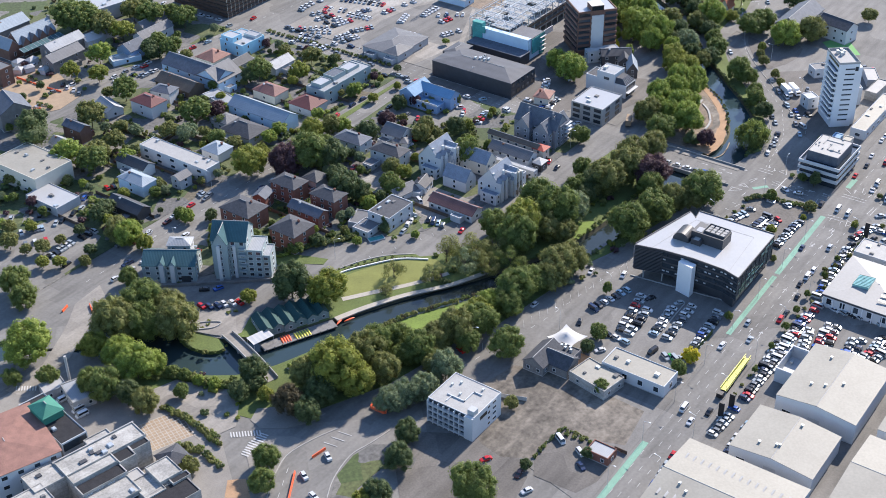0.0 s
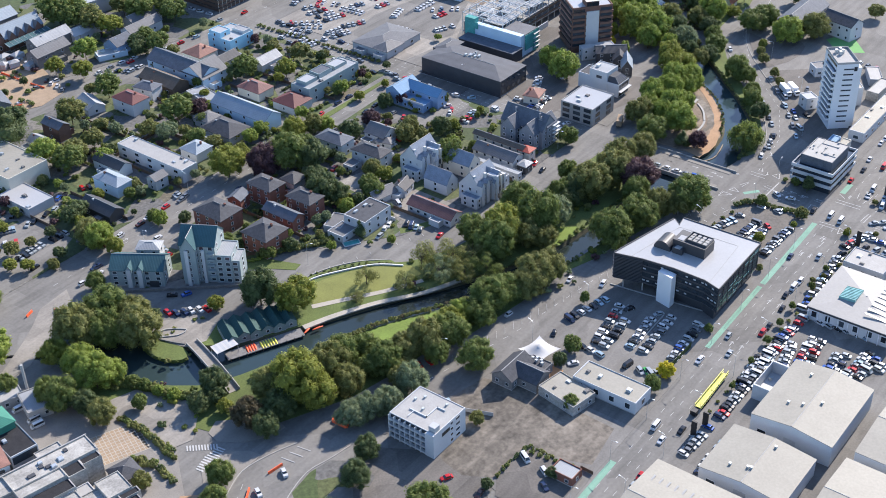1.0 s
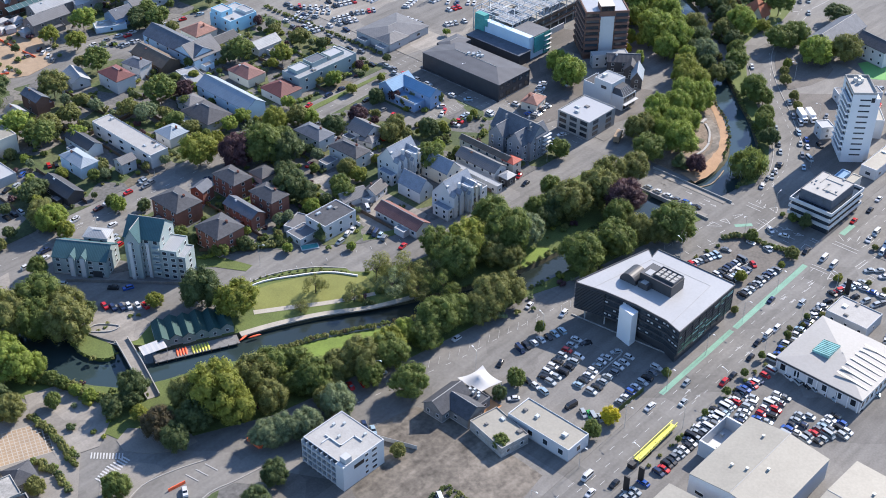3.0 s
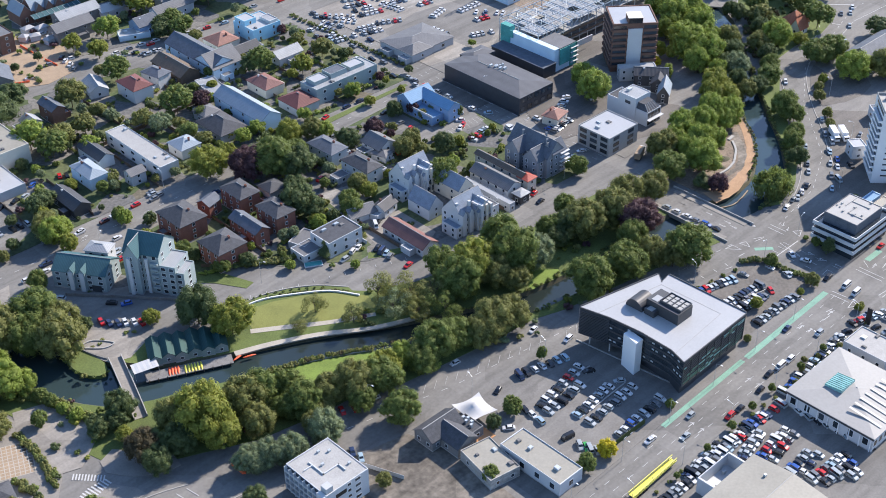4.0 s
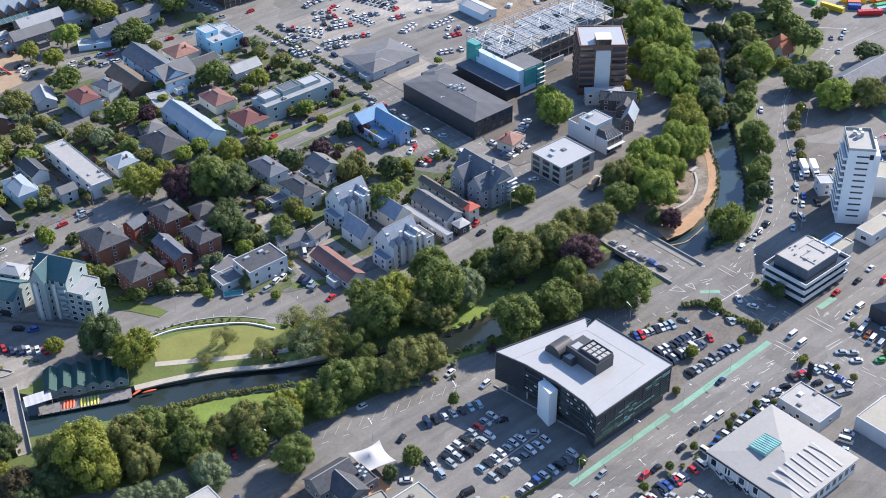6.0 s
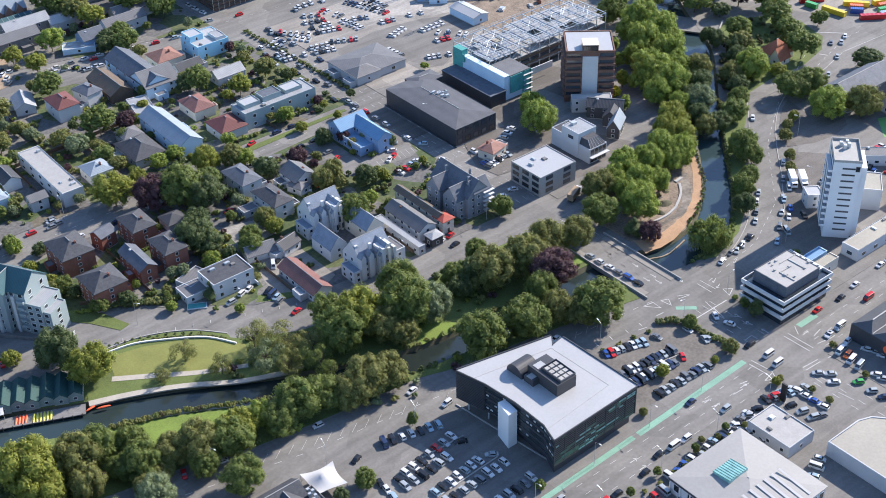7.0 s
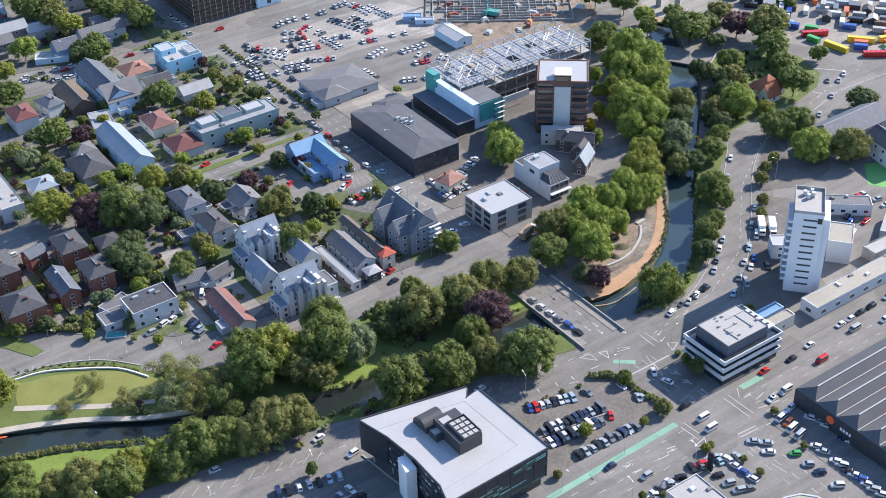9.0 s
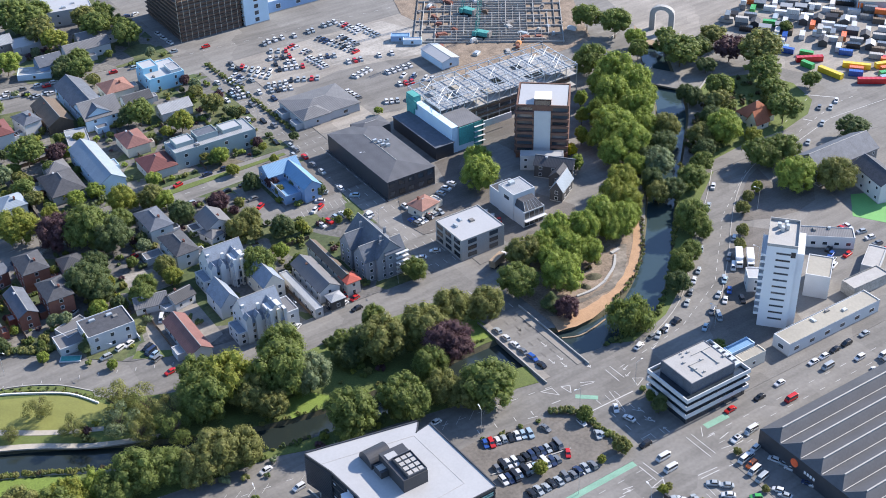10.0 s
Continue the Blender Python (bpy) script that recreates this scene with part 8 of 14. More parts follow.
tree(-49.8, 261.4, 7.1, 13.1, 'olive', 'round', 'among the houses and yards')
tree(-70.2, 277.9, 7.1, 13.2, 'dark', 'round', 'among the houses and yards')
tree(-58.4, 236.0, 5.3, 9.9, 'olive', 'round', 'among the houses and yards')
tree(-21.9, 268.7, 6.7, 12.5, 'green', 'round', 'among the houses and yards')
tree(-20.4, 310.2, 4.9, 9.1, 'lime', 'round', 'among the houses and yards')
tree(-15.4, 295.1, 5.4, 10.0, 'lime', 'round', 'among the houses and yards')
tree(-34.3, 214.3, 5.3, 9.7, 'silver', 'round', 'among the houses and yards')
tree(-37.2, 223.2, 4.8, 8.9, 'olive', 'round', 'among the houses and yards')
tree(-104.8, 193.8, 4.9, 9.0, 'dark', 'round', 'among the houses and yards')
tree(-109.9, 177.1, 6.0, 11.1, 'olive', 'round', 'among the houses and yards')
tree(-106.2, 173.8, 4.7, 8.7, 'bright', 'round', 'among the houses and yards')
tree(-84.0, 164.7, 3.4, 6.4, 'bright', 'round', 'among the houses and yards')
tree(-77.3, 157.5, 3.0, 5.5, 'dark', 'round', 'among the houses and yards')
tree(-108.5, 163.7, 3.8, 7.0, 'lime', 'round', 'among the houses and yards')
tree(-64.3, 221.5, 4.3, 7.9, 'bright', 'round', 'among the houses and yards')
tree(-27.2, 210.6, 3.3, 6.2, 'olive', 'round', 'among the houses and yards')
tree(-14.7, 211.9, 3.4, 6.3, 'green', 'round', 'among the houses and yards')
tree(-46.4, 245.4, 4.0, 7.3, 'olive', 'round', 'among the houses and yards')
tree(-26.9, 175.2, 4.1, 7.6, 'lime', 'round', 'among the houses and yards')
tree(-26.0, 132.3, 5.2, 9.5, 'dark', 'round', 'among the houses and yards')
tree(-15.2, 112.5, 4.2, 7.8, 'green', 'round', 'among the houses and yards')
tree(-76.0, 112.2, 3.2, 5.9, 'green', 'round', 'among the houses and yards')
tree(-67.4, 108.6, 3.2, 5.9, 'dark', 'round', 'among the houses and yards')
tree(-129.2, 150.6, 4.1, 7.5, 'green', 'round', 'among the houses and yards')
tree(-44.1, 237.6, 3.4, 6.3, 'silver', 'round', 'among the houses and yards')
tree(2.9, 196.6, 3.8, 7.1, 'olive', 'round', 'among the houses and yards')
tree(-24.8, 277.3, 3.7, 6.8, 'olive', 'round', 'among the houses and yards')
tree(-155.6, 128.5, 9.0, 16.6, 'olive', 'round', 'beside the river')
tree(-141.9, 111.3, 8.1, 14.9, 'olive', 'round', 'beside the river')
tree(-166.8, 127.2, 5.6, 10.4, 'lime', 'round', 'beside the river')
tree(-166.8, 105.6, 7.6, 13.4, 'bright', 'round', 'beside the river')
tree(-165.3, 115.7, 5.9, 11.0, 'bright', 'round', 'beside the river')
tree(-182.4, 143.8, 8.9, 16.5, 'bright', 'round', 'beside the river')
tree(-157.4, 181.9, 6.6, 12.1, 'green', 'round', 'among the houses and yards')
tree(-161.9, 171.7, 5.6, 10.3, 'green', 'round', 'among the houses and yards')
tree(-177.5, 90.3, 4.9, 9.1, 'olive', 'round', 'among the houses and yards')
tree(-180.1, 106.5, 6.2, 11.4, 'green', 'round', 'among the houses and yards')
tree(-180.9, 113.0, 5.1, 9.4, 'green', 'round', 'among the houses and yards')
tree(-177.4, 98.7, 4.6, 8.5, 'dark', 'round', 'among the houses and yards')
tree(-186.7, 128.3, 4.0, 7.3, 'green', 'round', 'beside the river')
tree(-194.2, 138.5, 3.6, 6.6, 'green', 'round', 'among the houses and yards')
tree(-110.4, 172.0, 5.9, 10.8, 'bright', 'round', 'among the houses and yards')
tree(-123.7, 178.4, 2.9, 5.4, 'dark', 'round', 'among the houses and yards')
tree(-133.8, 195.1, 3.4, 6.3, 'olive', 'round', 'among the houses and yards')
tree(-125.4, 194.5, 2.5, 4.7, 'olive', 'round', 'among the houses and yards')
tree(-136.7, 181.7, 2.9, 5.4, 'lime', 'round', 'among the houses and yards')
tree(-140.5, 187.2, 2.9, 5.4, 'lime', 'round', 'among the houses and yards')
tree(-138.1, 200.5, 2.5, 4.6, 'olive', 'round', 'among the houses and yards')
tree(-139.6, 208.5, 4.1, 7.7, 'olive', 'round', 'among the houses and yards')
tree(-131.8, 218.5, 3.3, 6.1, 'olive', 'round', 'among the houses and yards')
tree(-125.8, 212.1, 2.6, 4.8, 'lime', 'round', 'among the houses and yards')
tree(-99.9, 196.4, 4.2, 7.8, 'dark', 'round', 'among the houses and yards')
tree(-116.2, 193.8, 2.8, 5.1, 'dark', 'round', 'among the houses and yards')
tree(-129.9, 174.8, 2.4, 4.5, 'olive', 'round', 'among the houses and yards')
tree(-129.6, 37.8, 6.7, 12.5, 'lime', 'round', 'beside the street')
tree(-148.6, 67.1, 3.4, 6.4, 'dark', 'round', 'beside the river')
tree(-150.0, 61.0, 2.8, 5.2, 'lime', 'round', 'among the houses and yards')
tree(-118.6, 17.0, 5.2, 9.6, 'silver', 'round', 'beside the street')
tree(-150.7, 3.7, 4.9, 9.1, 'dark', 'round', 'beside the street')
tree(-166.9, -0.6, 4.8, 8.8, 'dark', 'round', 'beside the street')
tree(-148.8, -23.7, 7.2, 13.2, 'green', 'round', 'beside the street')
tree(-171.0, 2.4, 3.7, 6.9, 'lime', 'round', 'beside the street')
tree(-174.5, 38.4, 4.6, 8.5, 'green', 'round', 'beside the street')
tree(-183.1, 32.5, 4.2, 7.7, 'green', 'round', 'beside the street')
tree(-128.0, -29.4, 2.1, 3.9, 'dark', 'round', 'beside the street')
tree(-105.8, -9.5, 2.6, 4.8, 'olive', 'round', 'beside the street')
tree(-112.3, -42.8, 2.1, 3.9, 'dark', 'round', 'beside the street')
tree(-190.0, 56.9, 3.2, 5.9, 'olive', 'round', 'beside the street')
tree(20.8, 345.1, 9.2, 17.0, 'green', 'round', 'among the houses and yards')
tree(23.0, 334.6, 7.9, 14.6, 'olive', 'round', 'among the houses and yards')
tree(47.9, 324.4, 8.0, 14.8, 'green', 'round', 'among the houses and yards')
tree(56.8, 307.7, 7.3, 13.5, 'green', 'round', 'among the houses and yards')
tree(-106.1, 248.9, 3.5, 6.5, 'olive', 'round', 'among the houses and yards')
tree(25.6, 286.6, 6.4, 11.8, 'green', 'round', 'among the houses and yards')
tree(18.7, 292.2, 4.6, 8.6, 'dark', 'round', 'among the houses and yards')
tree(28.1, 277.5, 3.5, 6.4, 'olive', 'round', 'among the houses and yards')
tree(12.2, 273.7, 2.8, 5.2, 'olive', 'round', 'among the houses and yards')
tree(270.3, 6.4, 4.4, 8.1, 'olive', 'round', 'beside the street')
tree(-82.3, 263.9, 7.8, 22.5, 'dark', 'cone', 'among the houses and yards')
car_row(37.8, -17.8, 51.5, -21.7, 7, 74, 1, 0.0, 'parked on grey asphalt', 0)
car_row(34.9, -28.3, 55.3, -30.6, 11, 84, 2, 0.0, 'parked on grey asphalt', 0)
car_row(33.5, -33.5, 51.2, -35.0, 10, 85, 3, 0.0, 'parked on grey asphalt', 0)
car_row(36.9, -41.9, 58.2, -42.8, 9, 88, 4, 0.0, 'parked on grey asphalt', 0.05)
car_row(67.0, -27.0, 68.8, -33.4, 2, 90, 5, 0.0, 'parked on grey asphalt', 0.05)
car(56.6, -22.5, 100, 'grey', 'sedan', 0.0, 'parked on grey asphalt')
car(55.4, -35.0, 60, 'red', 'hatch', 0.0, 'parked on grey asphalt')
car(21.5, -33.4, 100, 'white', 'sedan', 0.0, 'parked on grey asphalt')
car(67.7, -33.6, 70, 'silver', 'sedan', 0.0, 'parked on grey asphalt')
car_row(-41.5, -3.9, -24.0, -8.1, 6, 76, 6, 0.0, 'parked on grey asphalt', 0.05)
car_row(-47.3, -18.8, -24.4, -14.8, 7, 100, 7, 0.0, 'parked on grey asphalt', 0.05)
car_row(-47.4, -22.3, -31.0, -20.6, 5, 96, 8, 0.0, 'parked on grey asphalt', 0.05)
car_row(-42.3, -29.7, -24.7, -27.9, 6, 96, 9, 0.0, 'parked on grey asphalt', 0.05)
car_row(-42.1, -34.5, -19.5, -33.3, 7, 93, 10, 0.0, 'parked on grey asphalt', 0.05)
car_row(-39.9, -44.9, -17.6, -43.3, 7, 94, 11, 0.0, 'parked on grey asphalt', 0.05)
car(-23.6, -18.3, -30, 'black', 'sedan', 0.0, 'parked on grey asphalt')
car(-20.2, -28.5, -35, 'silver', 'sedan', 0.0, 'parked on grey asphalt')
car_row(-52.4, -16.4, -52.5, -23.3, 3, 80, 12, 0.0, 'parked on grey asphalt', 0.05)
car(-62.0, -18.6, -40, 'white', 'sedan', 0.0, 'parked on grey asphalt')
car_row(-52.3, -39.6, -50.1, -44.5, 3, 60, 13, 0.0, 'parked on grey asphalt', 0.05)
car(-51.3, -41.0, 60, 'green', 'hatch', 0.0, 'parked on grey asphalt')
car(-52.0, -34.2, -10, 'black', 'van', 0.0, 'parked on grey asphalt')
car(-51.9, -4.1, 20, 'black', 'hatch', 0.0, 'parked on grey asphalt')
car(-20.7, 9.2, 10, 'white', 'sedan', 0.0, 'parked on grey asphalt')
car(-16.0, -2.5, 8, 'white', 'wagon', 0.0, 'parked on grey asphalt')
car(-52.1, 15.4, -5, 'white', 'hatch', 0.0, 'parked on grey asphalt')
car(-82.5, 21.3, -15, 'white', 'sedan', 0.0, 'parked on grey asphalt')
car(-90.1, 22.1, 70, 'red', 'wagon', 0.0, 'parked on grey asphalt')
car(-93.8, 23.9, 70, 'red', 'sedan', 0.0, 'parked on grey asphalt')
car(30.9, -1.5, 5, 'white', 'sedan', 0.0, 'parked on grey asphalt')
car(49.2, -4.5, 8, 'grey', 'sedan', 0.0, 'parked on grey asphalt')
car_row(72.4, 24.4, 73.5, 2.2, 5, -87, 14, 0.0, 'parked on grey asphalt', 0)
car_row(105.0, -8.3, 123.9, -5.3, 4, 9, 15, 0.0, 'parked on grey asphalt', 0.0)
car_row(133.9, 0.5, 150.0, 12.4, 4, 37, 16, 0.0, 'parked on grey asphalt', 0.0)
car_row(159.8, 21.9, 193.1, 51.0, 4, 41, 17, 0.0, 'parked on grey asphalt', 0.1)
car_row(129.6, -13.0, 153.6, 2.7, 4, 33, 18, 0.0, 'parked on grey asphalt', 0.1)
car_row(164.3, 12.1, 174.8, 20.3, 2, 38, 19, 0.0, 'parked on grey asphalt', 0.05)
car(137.1, -11.5, 60, 'silver', 'van', 0.0, 'parked on grey asphalt')
car(-17.3, -54.7, 2, 'silver', 'hatch', 0.0, 'driving on the main road')
car(-26.0, -59.4, 2, 'silver', 'sedan', 0.0, 'driving on the main road')
car(-8.6, -63.5, 2, 'red', 'wagon', 0.0, 'driving on the main road')
car(-3.7, -63.7, 2, 'black', 'sedan', 0.0, 'driving on the main road')
car(8.4, -63.0, 2, 'black', 'hatch', 0.0, 'driving on the main road')
car(28.0, -61.2, 2, 'white', 'wagon', 0.0, 'driving on the main road')
car(22.9, -60.9, 2, 'white', 'van', 0.0, 'driving on the main road')
car(17.0, -60.5, 2, 'black', 'sedan', 0.0, 'driving on the main road')
car(46.8, -60.2, 2, 'silver', 'wagon', 0.0, 'driving on the main road')
car(41.1, -51.2, 2, 'navy', 'sedan', 0.0, 'driving on the main road')
car(-34.5, -52.9, 2, 'white', 'sedan', 0.0, 'driving on the main road')
car(76.9, -52.1, 2, 'white', 'van', 0.0, 'driving on the main road')
car(75.6, -56.8, 2, 'white', 'van', 0.0, 'driving on the main road')
car(107.6, -47.8, 2, 'red', 'sedan', 0.0, 'driving on the main road')
car(119.0, -48.7, 2, 'black', 'sedan', 0.0, 'driving on the main road')
car(128.8, -47.4, 2, 'white', 'sedan', 0.0, 'driving on the main road')
car(126.2, -54.7, 2, 'red', 'van', 0.0, 'driving on the main road')
car(146.9, -50.3, 2, 'silver', 'van', 0.0, 'driving on the main road')
car(158.6, -52.9, 2, 'white', 'wagon', 0.0, 'driving on the main road')
car(165.8, -56.5, 2, 'white', 'van', 0.0, 'driving on the main road')
car(106.3, -58.0, 2, 'white', 'van', 0.0, 'driving on the main road')
car(100.0, -58.1, 2, 'silver', 'sedan', 0.0, 'driving on the main road')
car(76.4, -44.9, 2, 'black', 'wagon', 0.0, 'driving on the main road')
car(79.6, -27.6, 60, 'white', 'sedan', 0.0, 'driving on the main road')
car(145.0, -46.1, 2, 'white', 'sedan', 0.0, 'driving on the main road')
car(149.8, -46.0, 2, 'white', 'hatch', 0.0, 'driving on the main road')
car(155.3, -45.6, 2, 'black', 'sedan', 0.0, 'driving on the main road')
car(160.7, -45.5, 2, 'black', 'wagon', 0.0, 'driving on the main road')
car(169.3, -45.3, 2, 'silver', 'sedan', 0.0, 'driving on the main road')
car(-73.5, -57.3, 2, 'white', 'van', 0.0, 'driving on the main road')
car(-78.2, -62.1, 2, 'white', 'sedan', 0.0, 'driving on the main road')
car(-70.2, -65.0, 2, 'black', 'sedan', 0.0, 'driving on the main road')
car(-35.3, -52.8, 2, 'white', 'sedan', 0.0, 'driving on the main road')
car(-96.2, -64.8, 2, 'red', 'hatch', 0.0, 'driving on the main road')
car(-101.5, -65.1, 2, 'silver', 'sedan', 0.0, 'driving on the main road')
car(-106.2, -65.5, 2, 'white', 'sedan', 0.0, 'driving on the main road')
car(-111.7, -65.9, 2, 'blue', 'hatch', 0.0, 'driving on the main road')
car_row(-79.7, -71.0, -63.8, -71.2, 7, 89, 20, 0.0, 'parked on grey asphalt', 0.05)
car_row(-57.3, -71.8, -32.9, -72.2, 11, 89, 21, 0.0, 'parked on grey asphalt', 0)
car_row(-30.2, -71.6, -9.4, -71.3, 9, 91, 22, 0.0, 'parked on grey asphalt', 0)
car_row(-3.4, -71.0, 7.5, -71.3, 4, 88, 23, 0.0, 'parked on grey asphalt', 0.05)
car_row(12.8, -69.4, 50.4, -66.3, 11, 95, 24, 0.0, 'parked on grey asphalt', 0)
car_row(-84.7, -79.0, -68.0, -79.1, 6, 89, 25, 0.0, 'parked on grey asphalt', 0.05)
car_row(-39.3, -70.4, -22.0, -69.1, 8, 95, 26, 0.0, 'parked on grey asphalt', 0)
car_row(-21.1, -70.9, -1.4, -70.5, 8, 91, 27, 0.0, 'parked on grey asphalt', 0)
car_row(-21.3, -77.3, -8.6, -74.7, 5, 101, 28, 0.0, 'parked on grey asphalt', 0.05)
car_row(-22.0, -81.4, -1.8, -79.5, 7, 95, 29, 0.0, 'parked on grey asphalt', 0.05)
car_row(-19.1, -84.3, -1.2, -81.8, 5, 98, 30, 0.0, 'parked on grey asphalt', 0.05)
car_row(-19.3, -90.4, -5.6, -90.2, 5, 91, 31, 0.0, 'parked on grey asphalt', 0.05)
car_row(-13.3, -93.1, -3.9, -92.6, 3, 93, 32, 0.0, 'parked on grey asphalt', 0.05)
car_row(-14.4, -96.7, 2.1, -98.3, 7, 84, 33, 0.0, 'parked on grey asphalt', 0)
car_row(-12.4, -100.2, 0.3, -101.4, 5, 84, 34, 0.0, 'parked on grey asphalt', 0.05)
car_row(-4.6, -104.6, 0.7, -105.0, 3, 86, 35, 0.0, 'parked on grey asphalt', 0.05)
car_row(8.3, -77.8, 10.6, -101.6, 8, 70, 36, 0.0, 'parked on grey asphalt', 0.05)
car_row(20.1, -102.4, 25.4, -100.7, 2, 108, 37, 0.0, 'parked on grey asphalt', 0.05)
car_row(59.5, -65.1, 73.3, -69.9, 5, 80, 38, 0.0, 'parked on grey asphalt', 0.05)
car_row(44.4, -70.9, 44.8, -81.1, 3, 70, 39, 0.0, 'parked on grey asphalt', 0.05)
car_row(151.9, -61.8, 163.6, -59.1, 3, 80, 40, 0.0, 'parked on grey asphalt', 0.05)
car_row(85.5, 95.4, 95.8, 97.8, 6, 103, 41, 0.0, 'parked on grey asphalt', 0)
car_row(101.0, 106.5, 112.2, 111.5, 4, 114, 42, 0.0, 'parked on grey asphalt', 0.05)
car_row(56.1, 114.9, 66.2, 117.4, 4, 104, 43, 0.0, 'parked on grey asphalt', 0)
car(58.8, 125.6, 30, 'white', 'hatch', 0.0, 'parked on grey asphalt')
car(61.6, 126.7, 30, 'red', 'sedan', 0.0, 'parked on grey asphalt')
car(67.8, 135.4, -40, 'silver', 'sedan', 0.0, 'parked on grey asphalt')
car(63.7, 130.6, -35, 'white', 'sedan', 0.0, 'parked on grey asphalt')
car(43.0, 140.4, 30, 'red', 'sedan', 0.0, 'parked on grey asphalt')
car(43.2, 146.8, 0, 'grey', 'sedan', 0.0, 'parked on grey asphalt')
car(76.8, 126.4, -40, 'pale', 'van', 0.0, 'parked on grey asphalt')
car(73.5, 110.3, 80, 'white', 'sedan', 0.0, 'parked on grey asphalt')
car(81.3, 76.2, -30, 'white', 'sedan', 0.0, 'parked on grey asphalt')
car(74.8, 75.5, -35, 'white', 'sedan', 0.0, 'parked on grey asphalt')
car_row(119.1, 103.9, 130.3, 106.5, 4, 60, 44, 0.0, 'parked on grey asphalt', 0.05)
car_row(111.2, 86.8, 112.1, 78.9, 3, 60, 45, 0.0, 'parked on grey asphalt', 0.05)
car_row(-34.0, 88.0, -30.9, 88.5, 2, 25, 46, 0.0, 'parked on grey asphalt', 0)
car_row(-26.6, 83.2, -26.3, 75.9, 4, 25, 47, 0.0, 'parked on grey asphalt', 0)
car(-25.4, 67.2, 10, 'red', 'sedan', 0.0, 'parked on grey asphalt')
car(-39.8, 86.2, 5, 'silver', 'wagon', 0.0, 'parked on grey asphalt')
car(-14.7, 96.0, 20, 'black', 'sedan', 0.0, 'parked on grey asphalt')
car(34.2, 68.3, 20, 'black', 'sedan', 0.0, 'parked on grey asphalt')
car(38.1, 67.1, 20, 'white', 'sedan', 0.0, 'parked on grey asphalt')
car(40.6, 62.2, 5, 'black', 'sedan', 0.0, 'parked on grey asphalt')
car(18.8, 64.8, 30, 'white', 'sedan', 0.0, 'parked on grey asphalt')
car(17.0, 65.3, 30, 'white', 'hatch', 0.0, 'parked on grey asphalt')
car(42.9, 67.7, 15, 'red', 'hatch', 0.0, 'parked on grey asphalt')
car(41.5, 71.5, 60, 'red', 'hatch', 0.0, 'parked on grey asphalt')
car(-10.5, 136.0, 15, 'red', 'sedan', 0.0, 'parked on grey asphalt')
car(-9.7, 131.0, 80, 'black', 'wagon', 0.0, 'parked on grey asphalt')
car(23.6, 173.8, 15, 'red', 'wagon', 0.0, 'parked on grey asphalt')
car(22.0, 128.8, 60, 'white', 'sedan', 0.0, 'parked on grey asphalt')
car(25.9, 129.7, 70, 'red', 'sedan', 0.0, 'parked on grey asphalt')
car(-40.1, 115.9, 30, 'silver', 'sedan', 0.0, 'parked on grey asphalt')
car(-19.6, 160.7, 30, 'white', 'sedan', 0.0, 'parked on grey asphalt')
car(-123.9, 117.3, 80, 'red', 'hatch', 0.0, 'parked on grey asphalt')
car(-122.4, 114.6, 80, 'navy', 'wagon', 0.0, 'parked on grey asphalt')
car(-120.2, 112.4, 80, 'navy', 'sedan', 0.0, 'parked on grey asphalt')
car(-118.1, 111.2, 75, 'white', 'van', 0.0, 'parked on grey asphalt')
car(-115.8, 109.0, 75, 'white', 'van', 0.0, 'parked on grey asphalt')
car(-114.0, 107.2, 80, 'red', 'hatch', 0.0, 'parked on grey asphalt')
car(-126.9, 139.4, -55, 'silver', 'sedan', 0.0, 'parked on grey asphalt')
car(-111.9, 120.2, -20, 'blue', 'sedan', 0.0, 'parked on grey asphalt')
car(-115.5, 124.1, -50, 'black', 'sedan', 0.0, 'parked on grey asphalt')
car(-132.0, 127.8, 80, 'white', 'sedan', 0.0, 'parked on grey asphalt')
car(-100.5, 171.0, 2, 'white', 'sedan', 0.0, 'parked on grey asphalt')
car(-82.9, 172.5, 2, 'silver', 'sedan', 0.0, 'parked on grey asphalt')
car(-89.3, 171.3, 2, 'brown', 'sedan', 0.0, 'parked on grey asphalt')
car(-66.7, 171.2, 2, 'grey', 'sedan', 0.0, 'parked on grey asphalt')
car(-74.3, 172.5, 2, 'red', 'sedan', 0.0, 'parked on grey asphalt')
car(-120.7, 161.8, 2, 'navy', 'sedan', 0.0, 'parked on grey asphalt')
car(-84.4, 172.2, 2, 'white', 'sedan', 0.0, 'parked on grey asphalt')
car(-99.7, 171.5, 2, 'white', 'sedan', 0.0, 'parked on grey asphalt')
car(-106.8, 170.6, 2, 'brown', 'sedan', 0.0, 'parked on grey asphalt')
car(-119.4, 161.5, 2, 'navy', 'sedan', 0.0, 'parked on grey asphalt')
car(-63.8, 172.1, 2, 'grey', 'sedan', 0.0, 'parked on grey asphalt')
car(-64.8, 176.2, 2, 'grey', 'sedan', 0.0, 'parked on grey asphalt')
car_row(-96.7, 150.7, -98.5, 144.9, 3, 10, 48, 0.0, 'parked on grey asphalt', 0)
car_row(-129.3, 214.3, -121.9, 210.4, 5, 62, 49, 0.0, 'parked on grey asphalt', 0.05)
car_row(-134.0, 206.2, -127.4, 201.9, 3, 57, 50, 0.0, 'parked on grey asphalt', 0.05)
car_row(-133.3, 190.8, -122.9, 191.7, 5, 95, 51, 0.0, 'parked on grey asphalt', 0.05)
car_row(-117.5, 191.2, -111.4, 191.3, 3, 91, 52, 0.0, 'parked on grey asphalt', 0.05)
